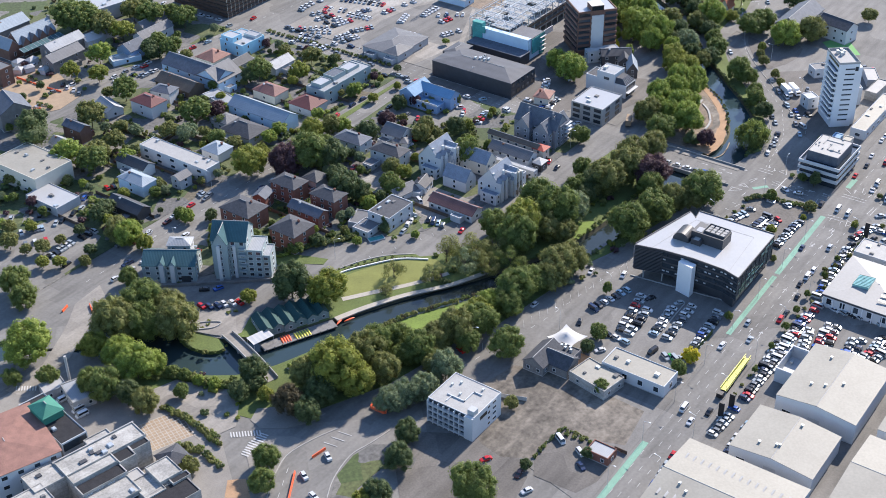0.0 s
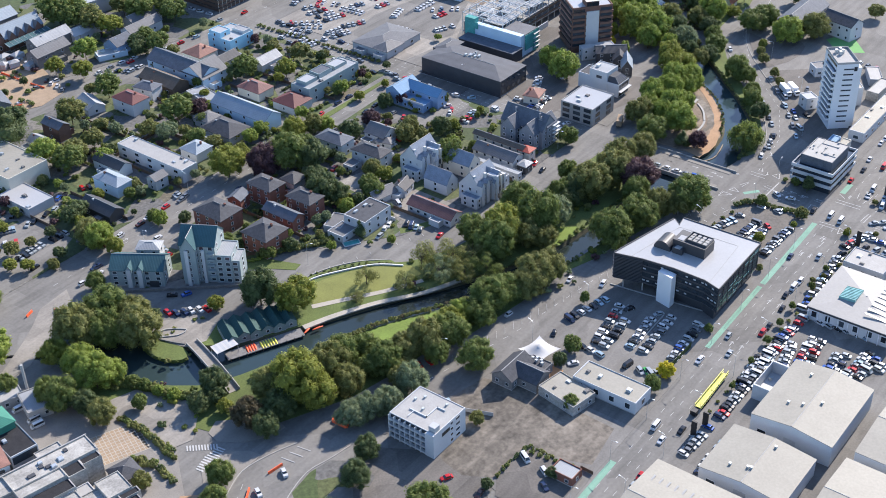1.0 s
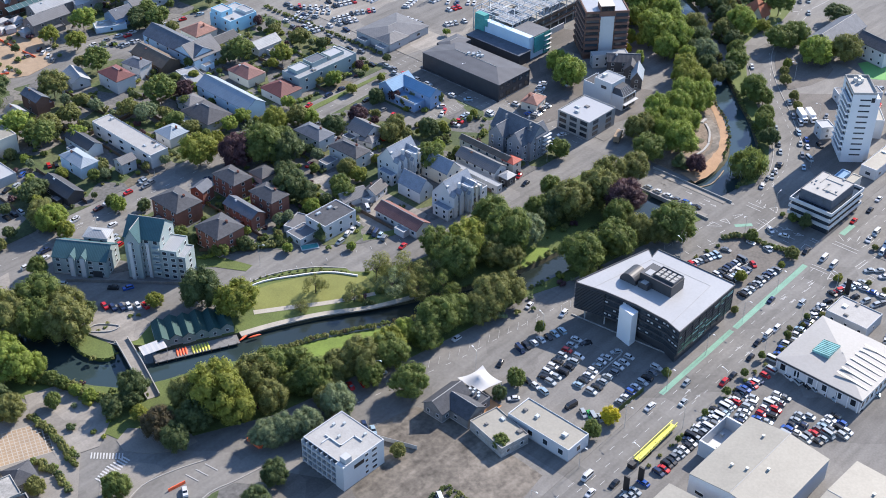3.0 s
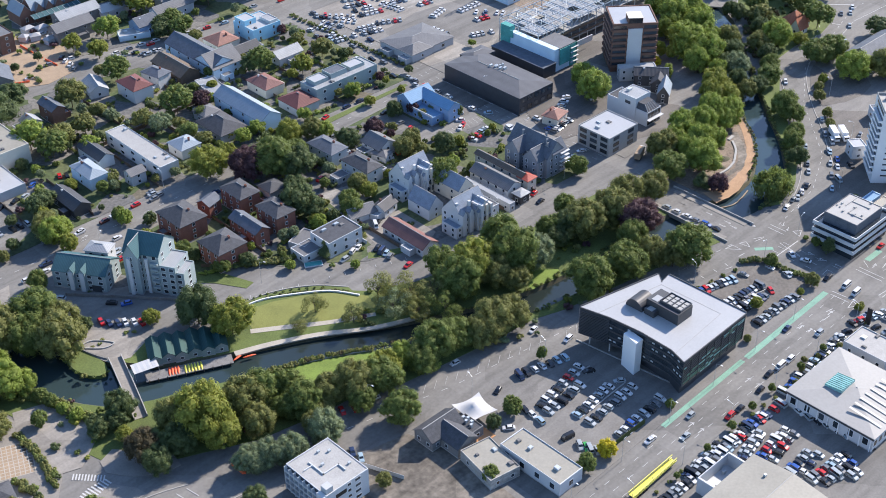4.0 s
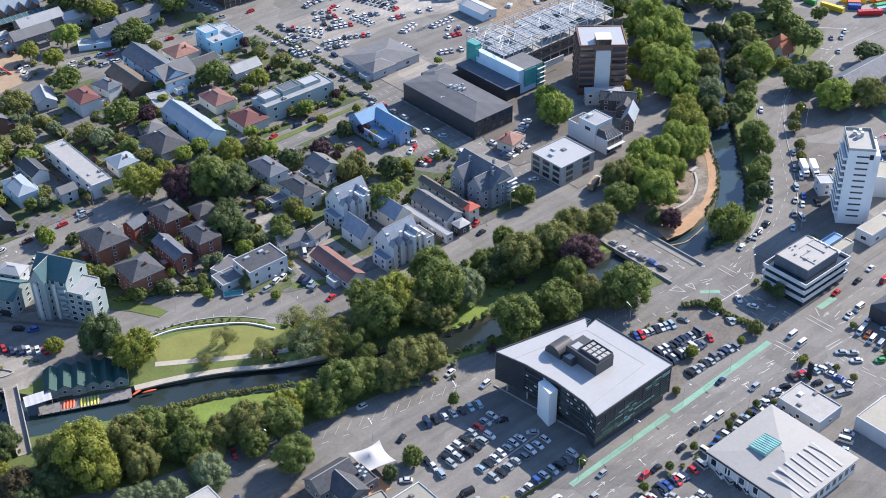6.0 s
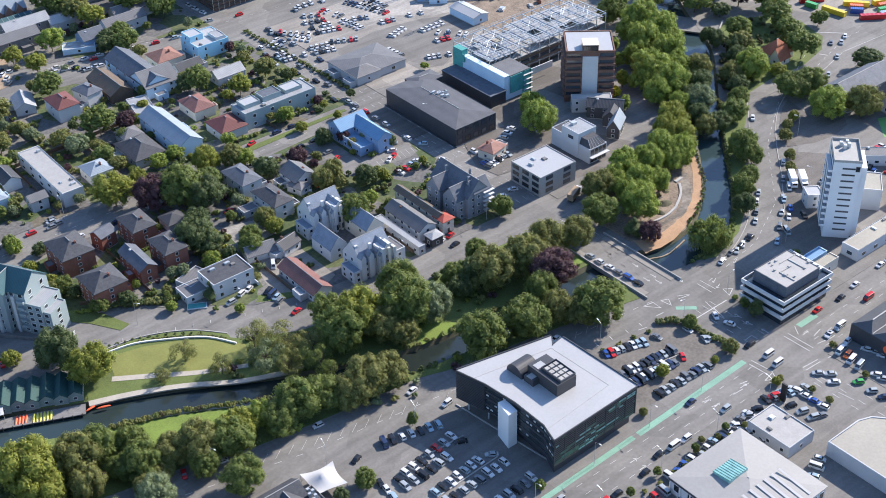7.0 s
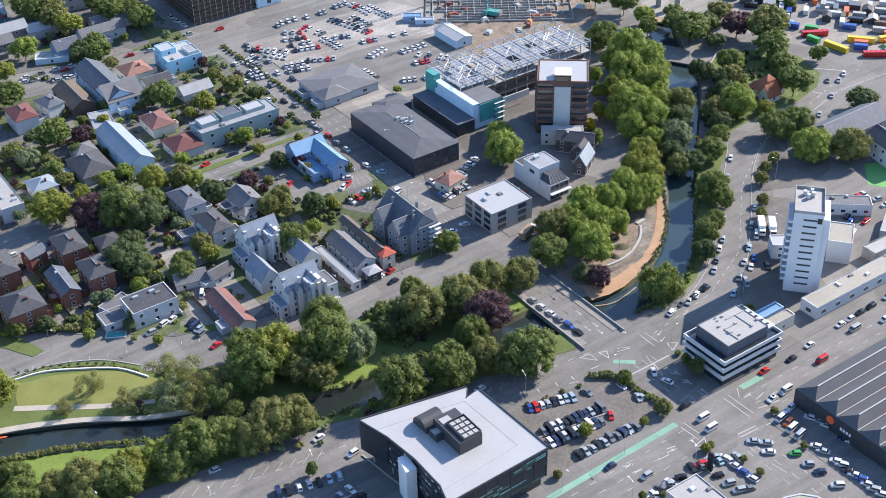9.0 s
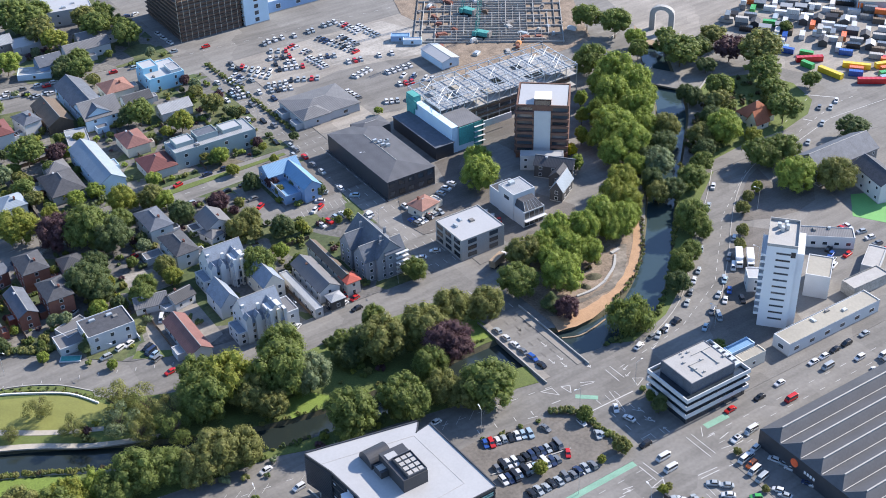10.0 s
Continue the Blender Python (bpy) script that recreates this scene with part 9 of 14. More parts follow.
car_row(-135.0, 191.1, -134.3, 180.9, 2, 4, 53, 0.0, 'parked on grey asphalt', 0.05)
car_row(-115.8, 219.4, -124.9, 226.3, 2, 40, 54, 0.0, 'parked on grey asphalt', 0.05)
car_row(-116.2, 208.3, -113.4, 208.1, 2, 30, 55, 0.0, 'parked on grey asphalt', 0.05)
car_row(-106.8, 208.7, -102.0, 208.9, 2, 20, 56, 0.0, 'parked on grey asphalt', 0.05)
car_row(-86.7, 213.8, -82.3, 211.6, 3, 70, 57, 0.0, 'parked on grey asphalt', 0.05)
car_row(-95.7, 214.4, -92.8, 214.2, 2, 30, 58, 0.0, 'parked on grey asphalt', 0.05)
car_row(-7.6, 293.8, 14.1, 291.9, 4, -5, 59, 0.0, 'parked on grey asphalt', 0.1)
car_row(2.0, 283.4, 6.9, 282.6, 2, -10, 60, 0.0, 'parked on grey asphalt', 0.05)
car_row(-9.6, 289.7, -0.3, 287.5, 3, -13, 61, 0.0, 'parked on grey asphalt', 0.05)
car_row(-28.3, 308.1, -29.8, 293.8, 4, 40, 62, 0.0, 'parked on grey asphalt', 0.05)
car_row(-21.2, 338.2, -21.5, 326.9, 3, 20, 63, 0.0, 'parked on grey asphalt', 0.05)
car_row(2.9, 281.4, 9.0, 281.1, 2, -2, 64, 0.0, 'parked on grey asphalt', 0.05)
car(86.7, 285.6, 2, 'red', 'sedan', 0.0, 'parked on grey asphalt')
car_row(64.0, 343.2, 73.9, 341.9, 3, 20, 65, 0.0, 'parked on grey asphalt', 0.05)
car_row(73.8, 312.6, 74.4, 300.1, 3, 100, 66, 0.0, 'parked on grey asphalt', 0.05)
car(77.8, 218.4, 95, 'grey', 'sedan', 0.0, 'parked on grey asphalt')
car(73.0, 214.1, 95, 'black', 'sedan', 0.0, 'parked on grey asphalt')
car(70.5, 206.4, 95, 'white', 'sedan', 0.0, 'parked on grey asphalt')
car(77.1, 195.4, 95, 'grey', 'sedan', 0.0, 'parked on grey asphalt')
car(70.9, 181.8, 95, 'black', 'sedan', 0.0, 'parked on grey asphalt')
car(74.8, 175.5, 95, 'silver', 'sedan', 0.0, 'parked on grey asphalt')
car(72.0, 167.7, 95, 'silver', 'sedan', 0.0, 'parked on grey asphalt')
car(72.5, 239.0, 95, 'grey', 'sedan', 0.0, 'parked on grey asphalt')
car(75.9, 234.5, 95, 'black', 'sedan', 0.0, 'parked on grey asphalt')
car(70.7, 228.2, 95, 'white', 'sedan', 0.0, 'parked on grey asphalt')
car(274.4, 72.7, 35, 'grey', 'wagon', 0.0, 'parked on grey asphalt')
car(284.9, 72.8, 35, 'white', 'van', 0.0, 'parked on grey asphalt')
car(264.9, 62.2, 35, 'silver', 'wagon', 0.0, 'parked on grey asphalt')
car(248.1, 54.2, 35, 'silver', 'wagon', 0.0, 'parked on grey asphalt')
car(278.3, 69.9, 35, 'silver', 'wagon', 0.0, 'parked on grey asphalt')
car_row(210.5, 1.8, 213.6, 2.0, 2, 92, 67, 0.0, 'parked on grey asphalt', 0.05)
car_row(214.9, -3.6, 213.4, -16.1, 4, -10, 68, 0.0, 'parked on grey asphalt', 0.05)
car_row(197.1, -4.5, 190.3, -12.7, 4, 20, 69, 0.0, 'parked on grey asphalt', 0.05)
car(199.6, -10.7, 10, 'red', 'sedan', 0.0, 'parked on grey asphalt')
car(-160.1, 25.2, 60, 'white', 'sedan', 0.0, 'parked on grey asphalt')
car(-171.2, 25.7, 65, 'white', 'wagon', 0.0, 'parked on grey asphalt')
car(-176.4, 17.3, 75, 'white', 'van', 0.0, 'parked on grey asphalt')
car(-131.9, -16.9, -30, 'red', 'sedan', 0.0, 'parked on grey asphalt')
car(-131.6, -29.2, 10, 'brown', 'sedan', 0.0, 'parked on grey asphalt')
car(-136.5, -35.3, -25, 'white', 'sedan', 0.0, 'parked on grey asphalt')
car(-110.5, -31.7, 60, 'white', 'van', 0.0, 'parked on grey asphalt')
car(-112.0, -40.0, 60, 'white', 'wagon', 0.0, 'parked on grey asphalt')
car(-117.3, -43.4, 60, 'navy', 'sedan', 0.0, 'parked on grey asphalt')
car_row(-190.4, 119.0, -191.4, 105.1, 4, 20, 70, 0.0, 'parked on grey asphalt', 0.05)
car(-103.6, 7.5, 60, 'navy', 'sedan', 0.0, 'parked on grey asphalt')
car(-103.3, 3.8, 60, 'pale', 'sedan', 0.0, 'parked on grey asphalt')
tree(-12.0, 36.4, 6.8, 12.6, 'olive', 'round', 'beside the river')
tree(41.0, 17.0, 6.2, 11.5, 'green', 'round', 'beside the river')
tree(-8.0, 29.5, 5.4, 10.0, 'olive', 'round', 'beside the river')
tree(-21.5, 52.7, 7.0, 12.9, 'green', 'round', 'beside the street')
tree(-88.3, 20.2, 4.8, 8.9, 'green', 'round', 'beside the street')
tree(-100.3, 42.2, 5.3, 9.8, 'green', 'round', 'beside the river')
tree(-62.3, 20.4, 5.3, 9.8, 'green', 'round', 'beside the river')
tree(-38.8, 15.9, 6.2, 11.4, 'olive', 'round', 'beside the river')
tree(-119.0, 34.2, 5.8, 10.7, 'olive', 'round', 'beside the street')
tree(-140.5, 44.7, 5.8, 10.7, 'dark', 'round', 'beside the street')
tree(-150.1, 42.1, 5.1, 9.3, 'dark', 'round', 'beside the street')
tree(-155.6, 79.6, 2.5, 4.4, 'bright', 'round', 'beside the river')
tree(-158.9, 96.6, 2.4, 4.4, 'green', 'round', 'beside the river')
tree(42.9, -1.1, 5.9, 11.0, 'olive', 'round', 'beside the river')
tree(-110.5, 45.6, 7.0, 12.9, 'green', 'round', 'beside the river')
tree(-165.6, 85.4, 3.0, 5.6, 'green', 'round', 'among the houses and yards')
tree(-105.5, 22.2, 4.6, 8.4, 'olive', 'round', 'beside the street')
tree(-77.6, 22.3, 6.7, 12.4, 'green', 'round', 'beside the street')
tree(-138.9, 9.3, 4.3, 7.9, 'dark', 'round', 'beside the street')
tree(206.9, 136.2, 6.0, 12.9, 'bright', 'round', 'beside the street')
tree(213.1, 115.5, 5.9, 12.6, 'bright', 'round', 'beside the river')
tree(190.8, 117.5, 6.1, 12.7, 'bright', 'round', 'beside the street')
tree(176.3, 98.5, 5.8, 12.1, 'bright', 'round', 'beside the street')
tree(197.7, 97.5, 6.0, 12.4, 'bright', 'round', 'beside the river')
tree(174.1, 74.9, 4.9, 10.1, 'bright', 'round', 'beside the river')
tree(154.0, 64.3, 5.4, 11.4, 'lime', 'round', 'beside the river')
tree(148.2, 49.2, 5.3, 11.1, 'bright', 'round', 'beside the river')
tree(137.2, 45.5, 5.2, 10.9, 'bright', 'round', 'beside the river')
tree(110.7, 51.0, 5.2, 10.7, 'bright', 'round', 'beside the street')
tree(118.8, 48.3, 4.7, 9.9, 'bright', 'round', 'beside the street')
tree(193.2, 81.8, 5.8, 10.7, 'dark', 'round', 'beside the river')
tree(182.8, 76.6, 5.2, 9.7, 'dark', 'round', 'beside the river')
tree(174.5, 54.0, 5.1, 9.3, 'dark', 'round', 'beside the river')
tree(168.8, 55.5, 5.0, 9.3, 'olive', 'round', 'beside the river')
tree(165.1, 28.2, 4.4, 8.2, 'green', 'round', 'beside the river')
tree(152.3, 19.5, 4.3, 8.0, 'green', 'round', 'beside the river')
tree(204.0, 38.7, 2.5, 5.1, 'lime', 'round', 'beside the street')
tree(197.3, 36.4, 2.3, 4.3, 'olive', 'round', 'beside the street')
tree(171.5, 14.3, 2.4, 4.4, 'olive', 'round', 'beside the street')
tree(44.2, -36.6, 2.2, 4.1, 'lime', 'round', 'beside the street')
tree(26.3, -45.4, 1.5, 2.8, 'olive', 'round', 'beside the street')
tree(67.8, -62.6, 1.6, 2.9, 'lime', 'round', 'beside the street')
tree(45.2, -69.1, 1.2, 2.1, 'olive', 'round', 'beside the street')
tree(36.2, -70.8, 1.1, 2.1, 'olive', 'round', 'beside the street')
tree(35.4, -67.1, 1.1, 2.1, 'olive', 'round', 'beside the street')
tree(30.8, -64.8, 1.1, 2.1, 'olive', 'round', 'beside the street')
tree(26.1, -66.9, 1.1, 2.1, 'olive', 'round', 'beside the street')
tree(18.7, -69.5, 1.1, 2.1, 'olive', 'round', 'beside the street')
tree(95.9, -62.8, 1.3, 2.3, 'olive', 'round', 'beside the street')
tree(70.1, -62.3, 1.2, 2.2, 'olive', 'round', 'beside the street')
tree(91.5, -78.5, 1.2, 2.3, 'olive', 'round', 'beside the street')
tree(73.6, -78.5, 1.2, 2.2, 'olive', 'round', 'beside the street')
tree(73.7, -72.0, 1.2, 2.2, 'olive', 'round', 'beside the street')
tree(88.8, -36.6, 3.0, 8.1, 'dark', 'tall', 'beside the street')
tree(91.6, -30.5, 2.1, 4.0, 'green', 'round', 'beside the street')
tree(122.7, -26.1, 3.2, 5.9, 'green', 'round', 'beside the street')
tree(118.6, -25.1, 2.2, 4.2, 'dark', 'round', 'beside the street')
car(102.7, -70.9, -65, 'white', 'hatch', 0.03, 'parked on grey asphalt')
car(103.7, -73.6, -65, 'silver', 'hatch', 0.03, 'parked on grey asphalt')
car(104.0, -76.4, -65, 'white', 'wagon', 0.03, 'parked on grey asphalt')
car(103.5, -83.1, -65, 'navy', 'hatch', 0.03, 'parked on grey asphalt')
car(104.5, -85.4, -65, 'white', 'wagon', 0.03, 'parked on grey asphalt')
car(94.7, -80.4, -60, 'white', 'hatch', 0.03, 'parked on grey asphalt')
car(94.7, -83.0, -60, 'silver', 'sedan', 0.03, 'parked on grey asphalt')
car(94.5, -87.9, -60, 'white', 'hatch', 0.03, 'parked on grey asphalt')
car(94.8, -90.0, -60, 'white', 'wagon', 0.03, 'parked on grey asphalt')
car(94.3, -92.7, -60, 'black', 'sedan', 0.03, 'parked on grey asphalt')
car(94.5, -94.8, -60, 'white', 'sedan', 0.03, 'parked on grey asphalt')
car(94.7, -97.0, -60, 'blue', 'wagon', 0.03, 'parked on grey asphalt')
car(94.4, -99.2, -60, 'white', 'hatch', 0.03, 'parked on grey asphalt')
car(94.3, -101.7, -60, 'silver', 'wagon', 0.03, 'parked on grey asphalt')
car(94.5, -104.2, -60, 'white', 'hatch', 0.03, 'parked on grey asphalt')
car(101.5, -64.4, 10, 'white', 'hatch', 0.03, 'parked on grey asphalt')
car(95.6, -66.0, 10, 'white', 'van', 0.03, 'parked on grey asphalt')
car(97.7, -65.8, 10, 'silver', 'sedan', 0.03, 'parked on grey asphalt')
car(94.6, -71.1, 10, 'white', 'van', 0.03, 'parked on grey asphalt')
car(94.2, -74.4, 10, 'silver', 'van', 0.03, 'parked on grey asphalt')
car(95.9, -68.7, 10, 'orange', 'wagon', 0.03, 'parked on grey asphalt')
car(87.6, -78.9, -35, 'green', 'hatch', 0.03, 'parked on grey asphalt')
car(87.3, -84.1, -35, 'silver', 'hatch', 0.03, 'parked on grey asphalt')
car(87.6, -88.2, -35, 'navy', 'hatch', 0.03, 'parked on grey asphalt')
car(87.5, -94.7, -35, 'white', 'wagon', 0.03, 'parked on grey asphalt')
car(62.6, -66.0, -20, 'red', 'wagon', 0.03, 'parked on grey asphalt')
car(65.1, -66.3, -20, 'navy', 'sedan', 0.03, 'parked on grey asphalt')
car(67.9, -66.2, -20, 'silver', 'sedan', 0.03, 'parked on grey asphalt')
car(63.2, -72.1, -20, 'black', 'hatch', 0.03, 'parked on grey asphalt')
car(63.5, -76.1, -20, 'silver', 'wagon', 0.03, 'parked on grey asphalt')
car(63.9, -79.8, -20, 'silver', 'wagon', 0.03, 'parked on grey asphalt')
car(66.4, -80.9, -20, 'grey', 'sedan', 0.03, 'parked on grey asphalt')
car(69.9, -68.2, -80, 'white', 'sedan', 0.03, 'parked on grey asphalt')
car(70.0, -72.1, -80, 'white', 'sedan', 0.03, 'parked on grey asphalt')
car(70.1, -75.3, -80, 'blue', 'sedan', 0.03, 'parked on grey asphalt')
car(70.2, -78.8, -80, 'white', 'hatch', 0.03, 'parked on grey asphalt')
car(54.3, -66.4, -35, 'black', 'hatch', 0.03, 'parked on grey asphalt')
car(49.7, -66.4, -35, 'silver', 'hatch', 0.03, 'parked on grey asphalt')
car(44.7, -67.9, -35, 'black', 'sedan', 0.03, 'parked on grey asphalt')
car(43.3, -66.9, -35, 'white', 'hatch', 0.03, 'parked on grey asphalt')
car(81.6, -68.1, -40, 'silver', 'sedan', 0.0, 'waiting in the street')
car(84.2, -70.8, -40, 'silver', 'sedan', 0.0, 'waiting in the street')
car(81.9, -73.9, -40, 'white', 'sedan', 0.0, 'waiting in the street')
car(80.0, -33.4, -75, 'white', 'sedan', 0.0, 'waiting in the street')
car(150.6, -2.4, 44, 'blue', 'sedan')
car(161.4, 6.9, 44, 'white', 'van')
car(153.9, 3.8, 44, 'silver', 'hatch')
car(145.4, -5.8, 42, 'white', 'sedan')
car(150.2, -9.0, 60, 'black', 'wagon')
car(174.5, 1.5, 20, 'grey', 'sedan')
car(123.9, -4.8, 35, 'black', 'sedan', 0.0, 'waiting in the street')
car(118.9, -6.2, 35, 'white', 'sedan', 0.0, 'waiting in the street')
car(114.2, -7.4, 35, 'silver', 'sedan', 0.0, 'waiting in the street')
car(105.3, -8.2, 25, 'white', 'sedan', 0.0, 'waiting in the street')
car(99.9, -58.5, 10, 'white', 'sedan', 0.0, 'waiting in the street')
car(105.4, -58.3, 10, 'silver', 'sedan', 0.0, 'waiting in the street')
tree(29.5, 39.4, 5.3, 11.1, 'dark', 'round', 'beside the street')
tree(22.1, 36.9, 4.2, 8.8, 'dark', 'round', 'beside the river')
tree(39.2, 48.6, 4.7, 9.9, 'green', 'round', 'beside the street')
tree(-91.9, 141.0, 3.3, 6.0, 'dark', 'round', 'among the houses and yards')
tree(-85.2, 130.4, 3.6, 6.7, 'olive', 'round', 'among the houses and yards')
tree(-80.8, 130.1, 3.6, 6.7, 'green', 'round', 'among the houses and yards')
tree(-79.0, 125.5, 2.8, 5.2, 'dark', 'round', 'among the houses and yards')
tree(-84.0, 168.8, 3.0, 5.5, 'green', 'round', 'among the houses and yards')
car_row(-90.0, 305.5, 70.0, 281.0, 17, -9, 901, 0.0, 'parked on grey asphalt', 0.5)
car_row(-80.0, 312.0, 72.0, 290.0, 15, -9, 902, 0.0, 'parked on grey asphalt', 0.6)
car_row(75.0, 104.0, 75.0, 262.0, 22, 90, 903, 0.0, 'parked on grey asphalt', 0.55)
car_row(88.6, 108.0, 88.6, 262.0, 22, 90, 904, 0.0, 'parked on grey asphalt', 0.6)
car_row(-130.0, 157.5, 60.0, 158.5, 26, 0, 905, 0.0, 'parked on grey asphalt', 0.6)
car_row(-120.0, 174.5, 60.0, 174.5, 24, 0, 906, 0.0, 'parked on grey asphalt', 0.65)
shrub(-40.5, 230.6, 2.2, 2.7, 'silver')
shrub(70.0, 247.5, 2.0, 2.4, 'bright')
tree(-113.2, 253.7, 1.6, 3.7, 'green', 'round', 'among the houses and yards')
shrub(45.1, 223.0, 1.8, 2.1, 'dark')
shrub(-85.4, 199.8, 1.5, 1.8, 'lime')
tree(62.8, 226.3, 1.3, 3.0, 'silver', 'round', 'among the houses and yards')
shrub(23.5, 180.0, 1.9, 2.3, 'bright')
shrub(-146.7, 240.0, 2.1, 2.5, 'green')
shrub(67.9, 212.3, 2.3, 2.8, 'green')
tree(-105.0, 188.5, 2.7, 6.5, 'lime', 'round', 'among the houses and yards')
shrub(-92.7, 261.0, 2.0, 2.4, 'purple')
tree(-23.4, 196.5, 1.4, 3.3, 'purple', 'round', 'among the houses and yards')
shrub(-67.6, 199.0, 2.3, 2.7, 'olive')
shrub(62.3, 197.5, 2.4, 2.9, 'olive')
shrub(-123.4, 250.5, 1.6, 1.9, 'bright')
shrub(-77.2, 188.1, 1.6, 1.9, 'dark')
shrub(-143.5, 227.2, 1.7, 2.0, 'green')
shrub(-10.0, 242.3, 2.6, 3.1, 'lime')
shrub(54.7, 260.0, 1.7, 2.0, 'silver')
shrub(-116.6, 243.4, 2.5, 3.0, 'green')
shrub(64.3, 244.2, 2.2, 2.7, 'lime')
tree(-90.6, 229.3, 1.7, 4.0, 'silver', 'round', 'among the houses and yards')
shrub(-68.0, 247.7, 1.1, 1.3, 'silver')
shrub(-72.3, 248.5, 2.5, 3.0, 'dark')
shrub(53.2, 183.1, 2.5, 3.1, 'green')
shrub(-118.5, 262.3, 2.5, 3.0, 'silver')
shrub(-8.8, 223.3, 2.5, 3.0, 'purple')
shrub(-124.0, 238.5, 2.3, 2.7, 'green')
shrub(-42.9, 224.6, 1.4, 1.7, 'lime')
shrub(-42.6, 205.8, 2.1, 2.5, 'green')
tree(-27.3, 233.2, 2.4, 5.6, 'dark', 'round', 'among the houses and yards')
tree(-26.8, 218.3, 2.6, 6.1, 'green', 'round', 'among the houses and yards')
tree(-71.4, 228.8, 2.5, 5.8, 'dark', 'round', 'among the houses and yards')
shrub(-131.4, 237.2, 2.3, 2.8, 'lime')
shrub(-6.9, 263.0, 2.2, 2.7, 'green')
shrub(39.2, 214.9, 2.1, 2.6, 'green')
tree(-116.6, 247.8, 1.4, 3.4, 'purple', 'round', 'among the houses and yards')
shrub(-23.0, 234.3, 1.8, 2.2, 'green')
shrub(-73.6, 241.9, 1.5, 1.8, 'lime')
shrub(-110.0, 249.2, 2.5, 3.0, 'dark')
shrub(-21.4, 232.5, 2.4, 2.9, 'purple')
shrub(71.3, 185.5, 1.3, 1.5, 'dark')
tree(58.5, 200.2, 1.6, 3.8, 'green', 'round', 'among the houses and yards')
shrub(-106.6, 260.6, 2.0, 2.4, 'olive')
tree(-44.0, 204.3, 1.7, 4.1, 'purple', 'round', 'among the houses and yards')
tree(-108.9, 186.0, 1.6, 3.9, 'purple', 'round', 'among the houses and yards')
shrub(-86.6, 184.5, 1.1, 1.3, 'olive')
shrub(-141.4, 235.6, 2.1, 2.5, 'purple')
tree(63.5, 178.6, 1.9, 4.4, 'lime', 'round', 'among the houses and yards')
tree(-102.3, 186.5, 2.0, 4.8, 'silver', 'round', 'among the houses and yards')
shrub(-139.6, 251.9, 1.9, 2.2, 'olive')
shrub(-146.3, 223.5, 1.6, 1.9, 'green')
tree(65.5, 218.4, 1.6, 3.8, 'silver', 'round', 'among the houses and yards')
shrub(-128.6, 246.6, 2.2, 2.6, 'green')
shrub(30.6, 217.7, 1.8, 2.1, 'green')
shrub(52.9, 219.8, 2.4, 2.9, 'green')
tree(-104.8, 243.8, 2.3, 5.3, 'silver', 'round', 'among the houses and yards')
tree(-72.2, 191.5, 2.3, 5.5, 'olive', 'round', 'among the houses and yards')
shrub(40.9, 203.4, 2.2, 2.7, 'silver')
shrub(-15.2, 247.2, 2.0, 2.4, 'lime')
shrub(-44.9, 183.3, 1.8, 2.2, 'olive')
shrub(38.4, 227.3, 1.3, 1.5, 'green')
shrub(71.3, 188.7, 2.2, 2.7, 'dark')
shrub(-114.6, 216.0, 2.3, 2.8, 'olive')
shrub(-64.3, 229.2, 1.1, 1.3, 'bright')
shrub(-104.2, 184.4, 1.0, 1.3, 'lime')
tree(65.8, 211.3, 2.7, 6.4, 'dark', 'round', 'among the houses and yards')
tree(63.2, 242.6, 1.7, 4.1, 'bright', 'round', 'among the houses and yards')
shrub(53.4, 199.7, 1.2, 1.4, 'silver')
shrub(-95.1, 210.3, 2.4, 2.9, 'bright')
shrub(-106.1, 237.3, 1.7, 2.1, 'lime')
tree(-66.4, 232.9, 1.3, 3.0, 'dark', 'round', 'among the houses and yards')
tree(-86.7, 199.2, 2.7, 6.4, 'lime', 'round', 'among the houses and yards')
shrub(-24.6, 261.9, 1.1, 1.3, 'bright')
shrub(-145.1, 230.2, 1.6, 1.9, 'dark')
tree(-78.7, 188.9, 2.8, 6.7, 'green', 'round', 'among the houses and yards')
shrub(12.2, 200.9, 1.8, 2.2, 'bright')
tree(-3.2, 234.5, 2.3, 5.4, 'green', 'round', 'among the houses and yards')
shrub(36.8, 241.9, 1.4, 1.7, 'green')
tree(41.9, 179.7, 2.4, 5.7, 'green', 'round', 'among the houses and yards')
shrub(-95.2, 208.7, 1.0, 1.2, 'lime')
shrub(-66.2, 233.2, 1.8, 2.2, 'dark')
shrub(14.6, 223.4, 2.2, 2.6, 'silver')
tree(-117.0, 241.9, 2.0, 4.6, 'silver', 'round', 'among the houses and yards')
shrub(-57.8, 228.2, 2.4, 2.9, 'bright')
shrub(-135.8, 260.0, 1.7, 2.0, 'dark')
shrub(1.1, 178.2, 2.1, 2.5, 'lime')
shrub(-112.6, 261.9, 1.5, 1.8, 'green')
shrub(-82.2, 253.7, 1.1, 1.3, 'bright')
tree(-51.1, 178.7, 2.3, 5.3, 'silver', 'round', 'among the houses and yards')
shrub(16.5, 227.7, 2.2, 2.7, 'bright')
shrub(57.8, 241.3, 1.5, 1.9, 'green')
shrub(9.7, 226.9, 1.1, 1.3, 'green')
shrub(50.9, 217.3, 1.3, 1.5, 'purple')
shrub(-92.7, 231.1, 2.2, 2.7, 'bright')
shrub(62.6, 215.1, 1.2, 1.5, 'green')
shrub(-40.9, 249.1, 1.8, 2.1, 'lime')
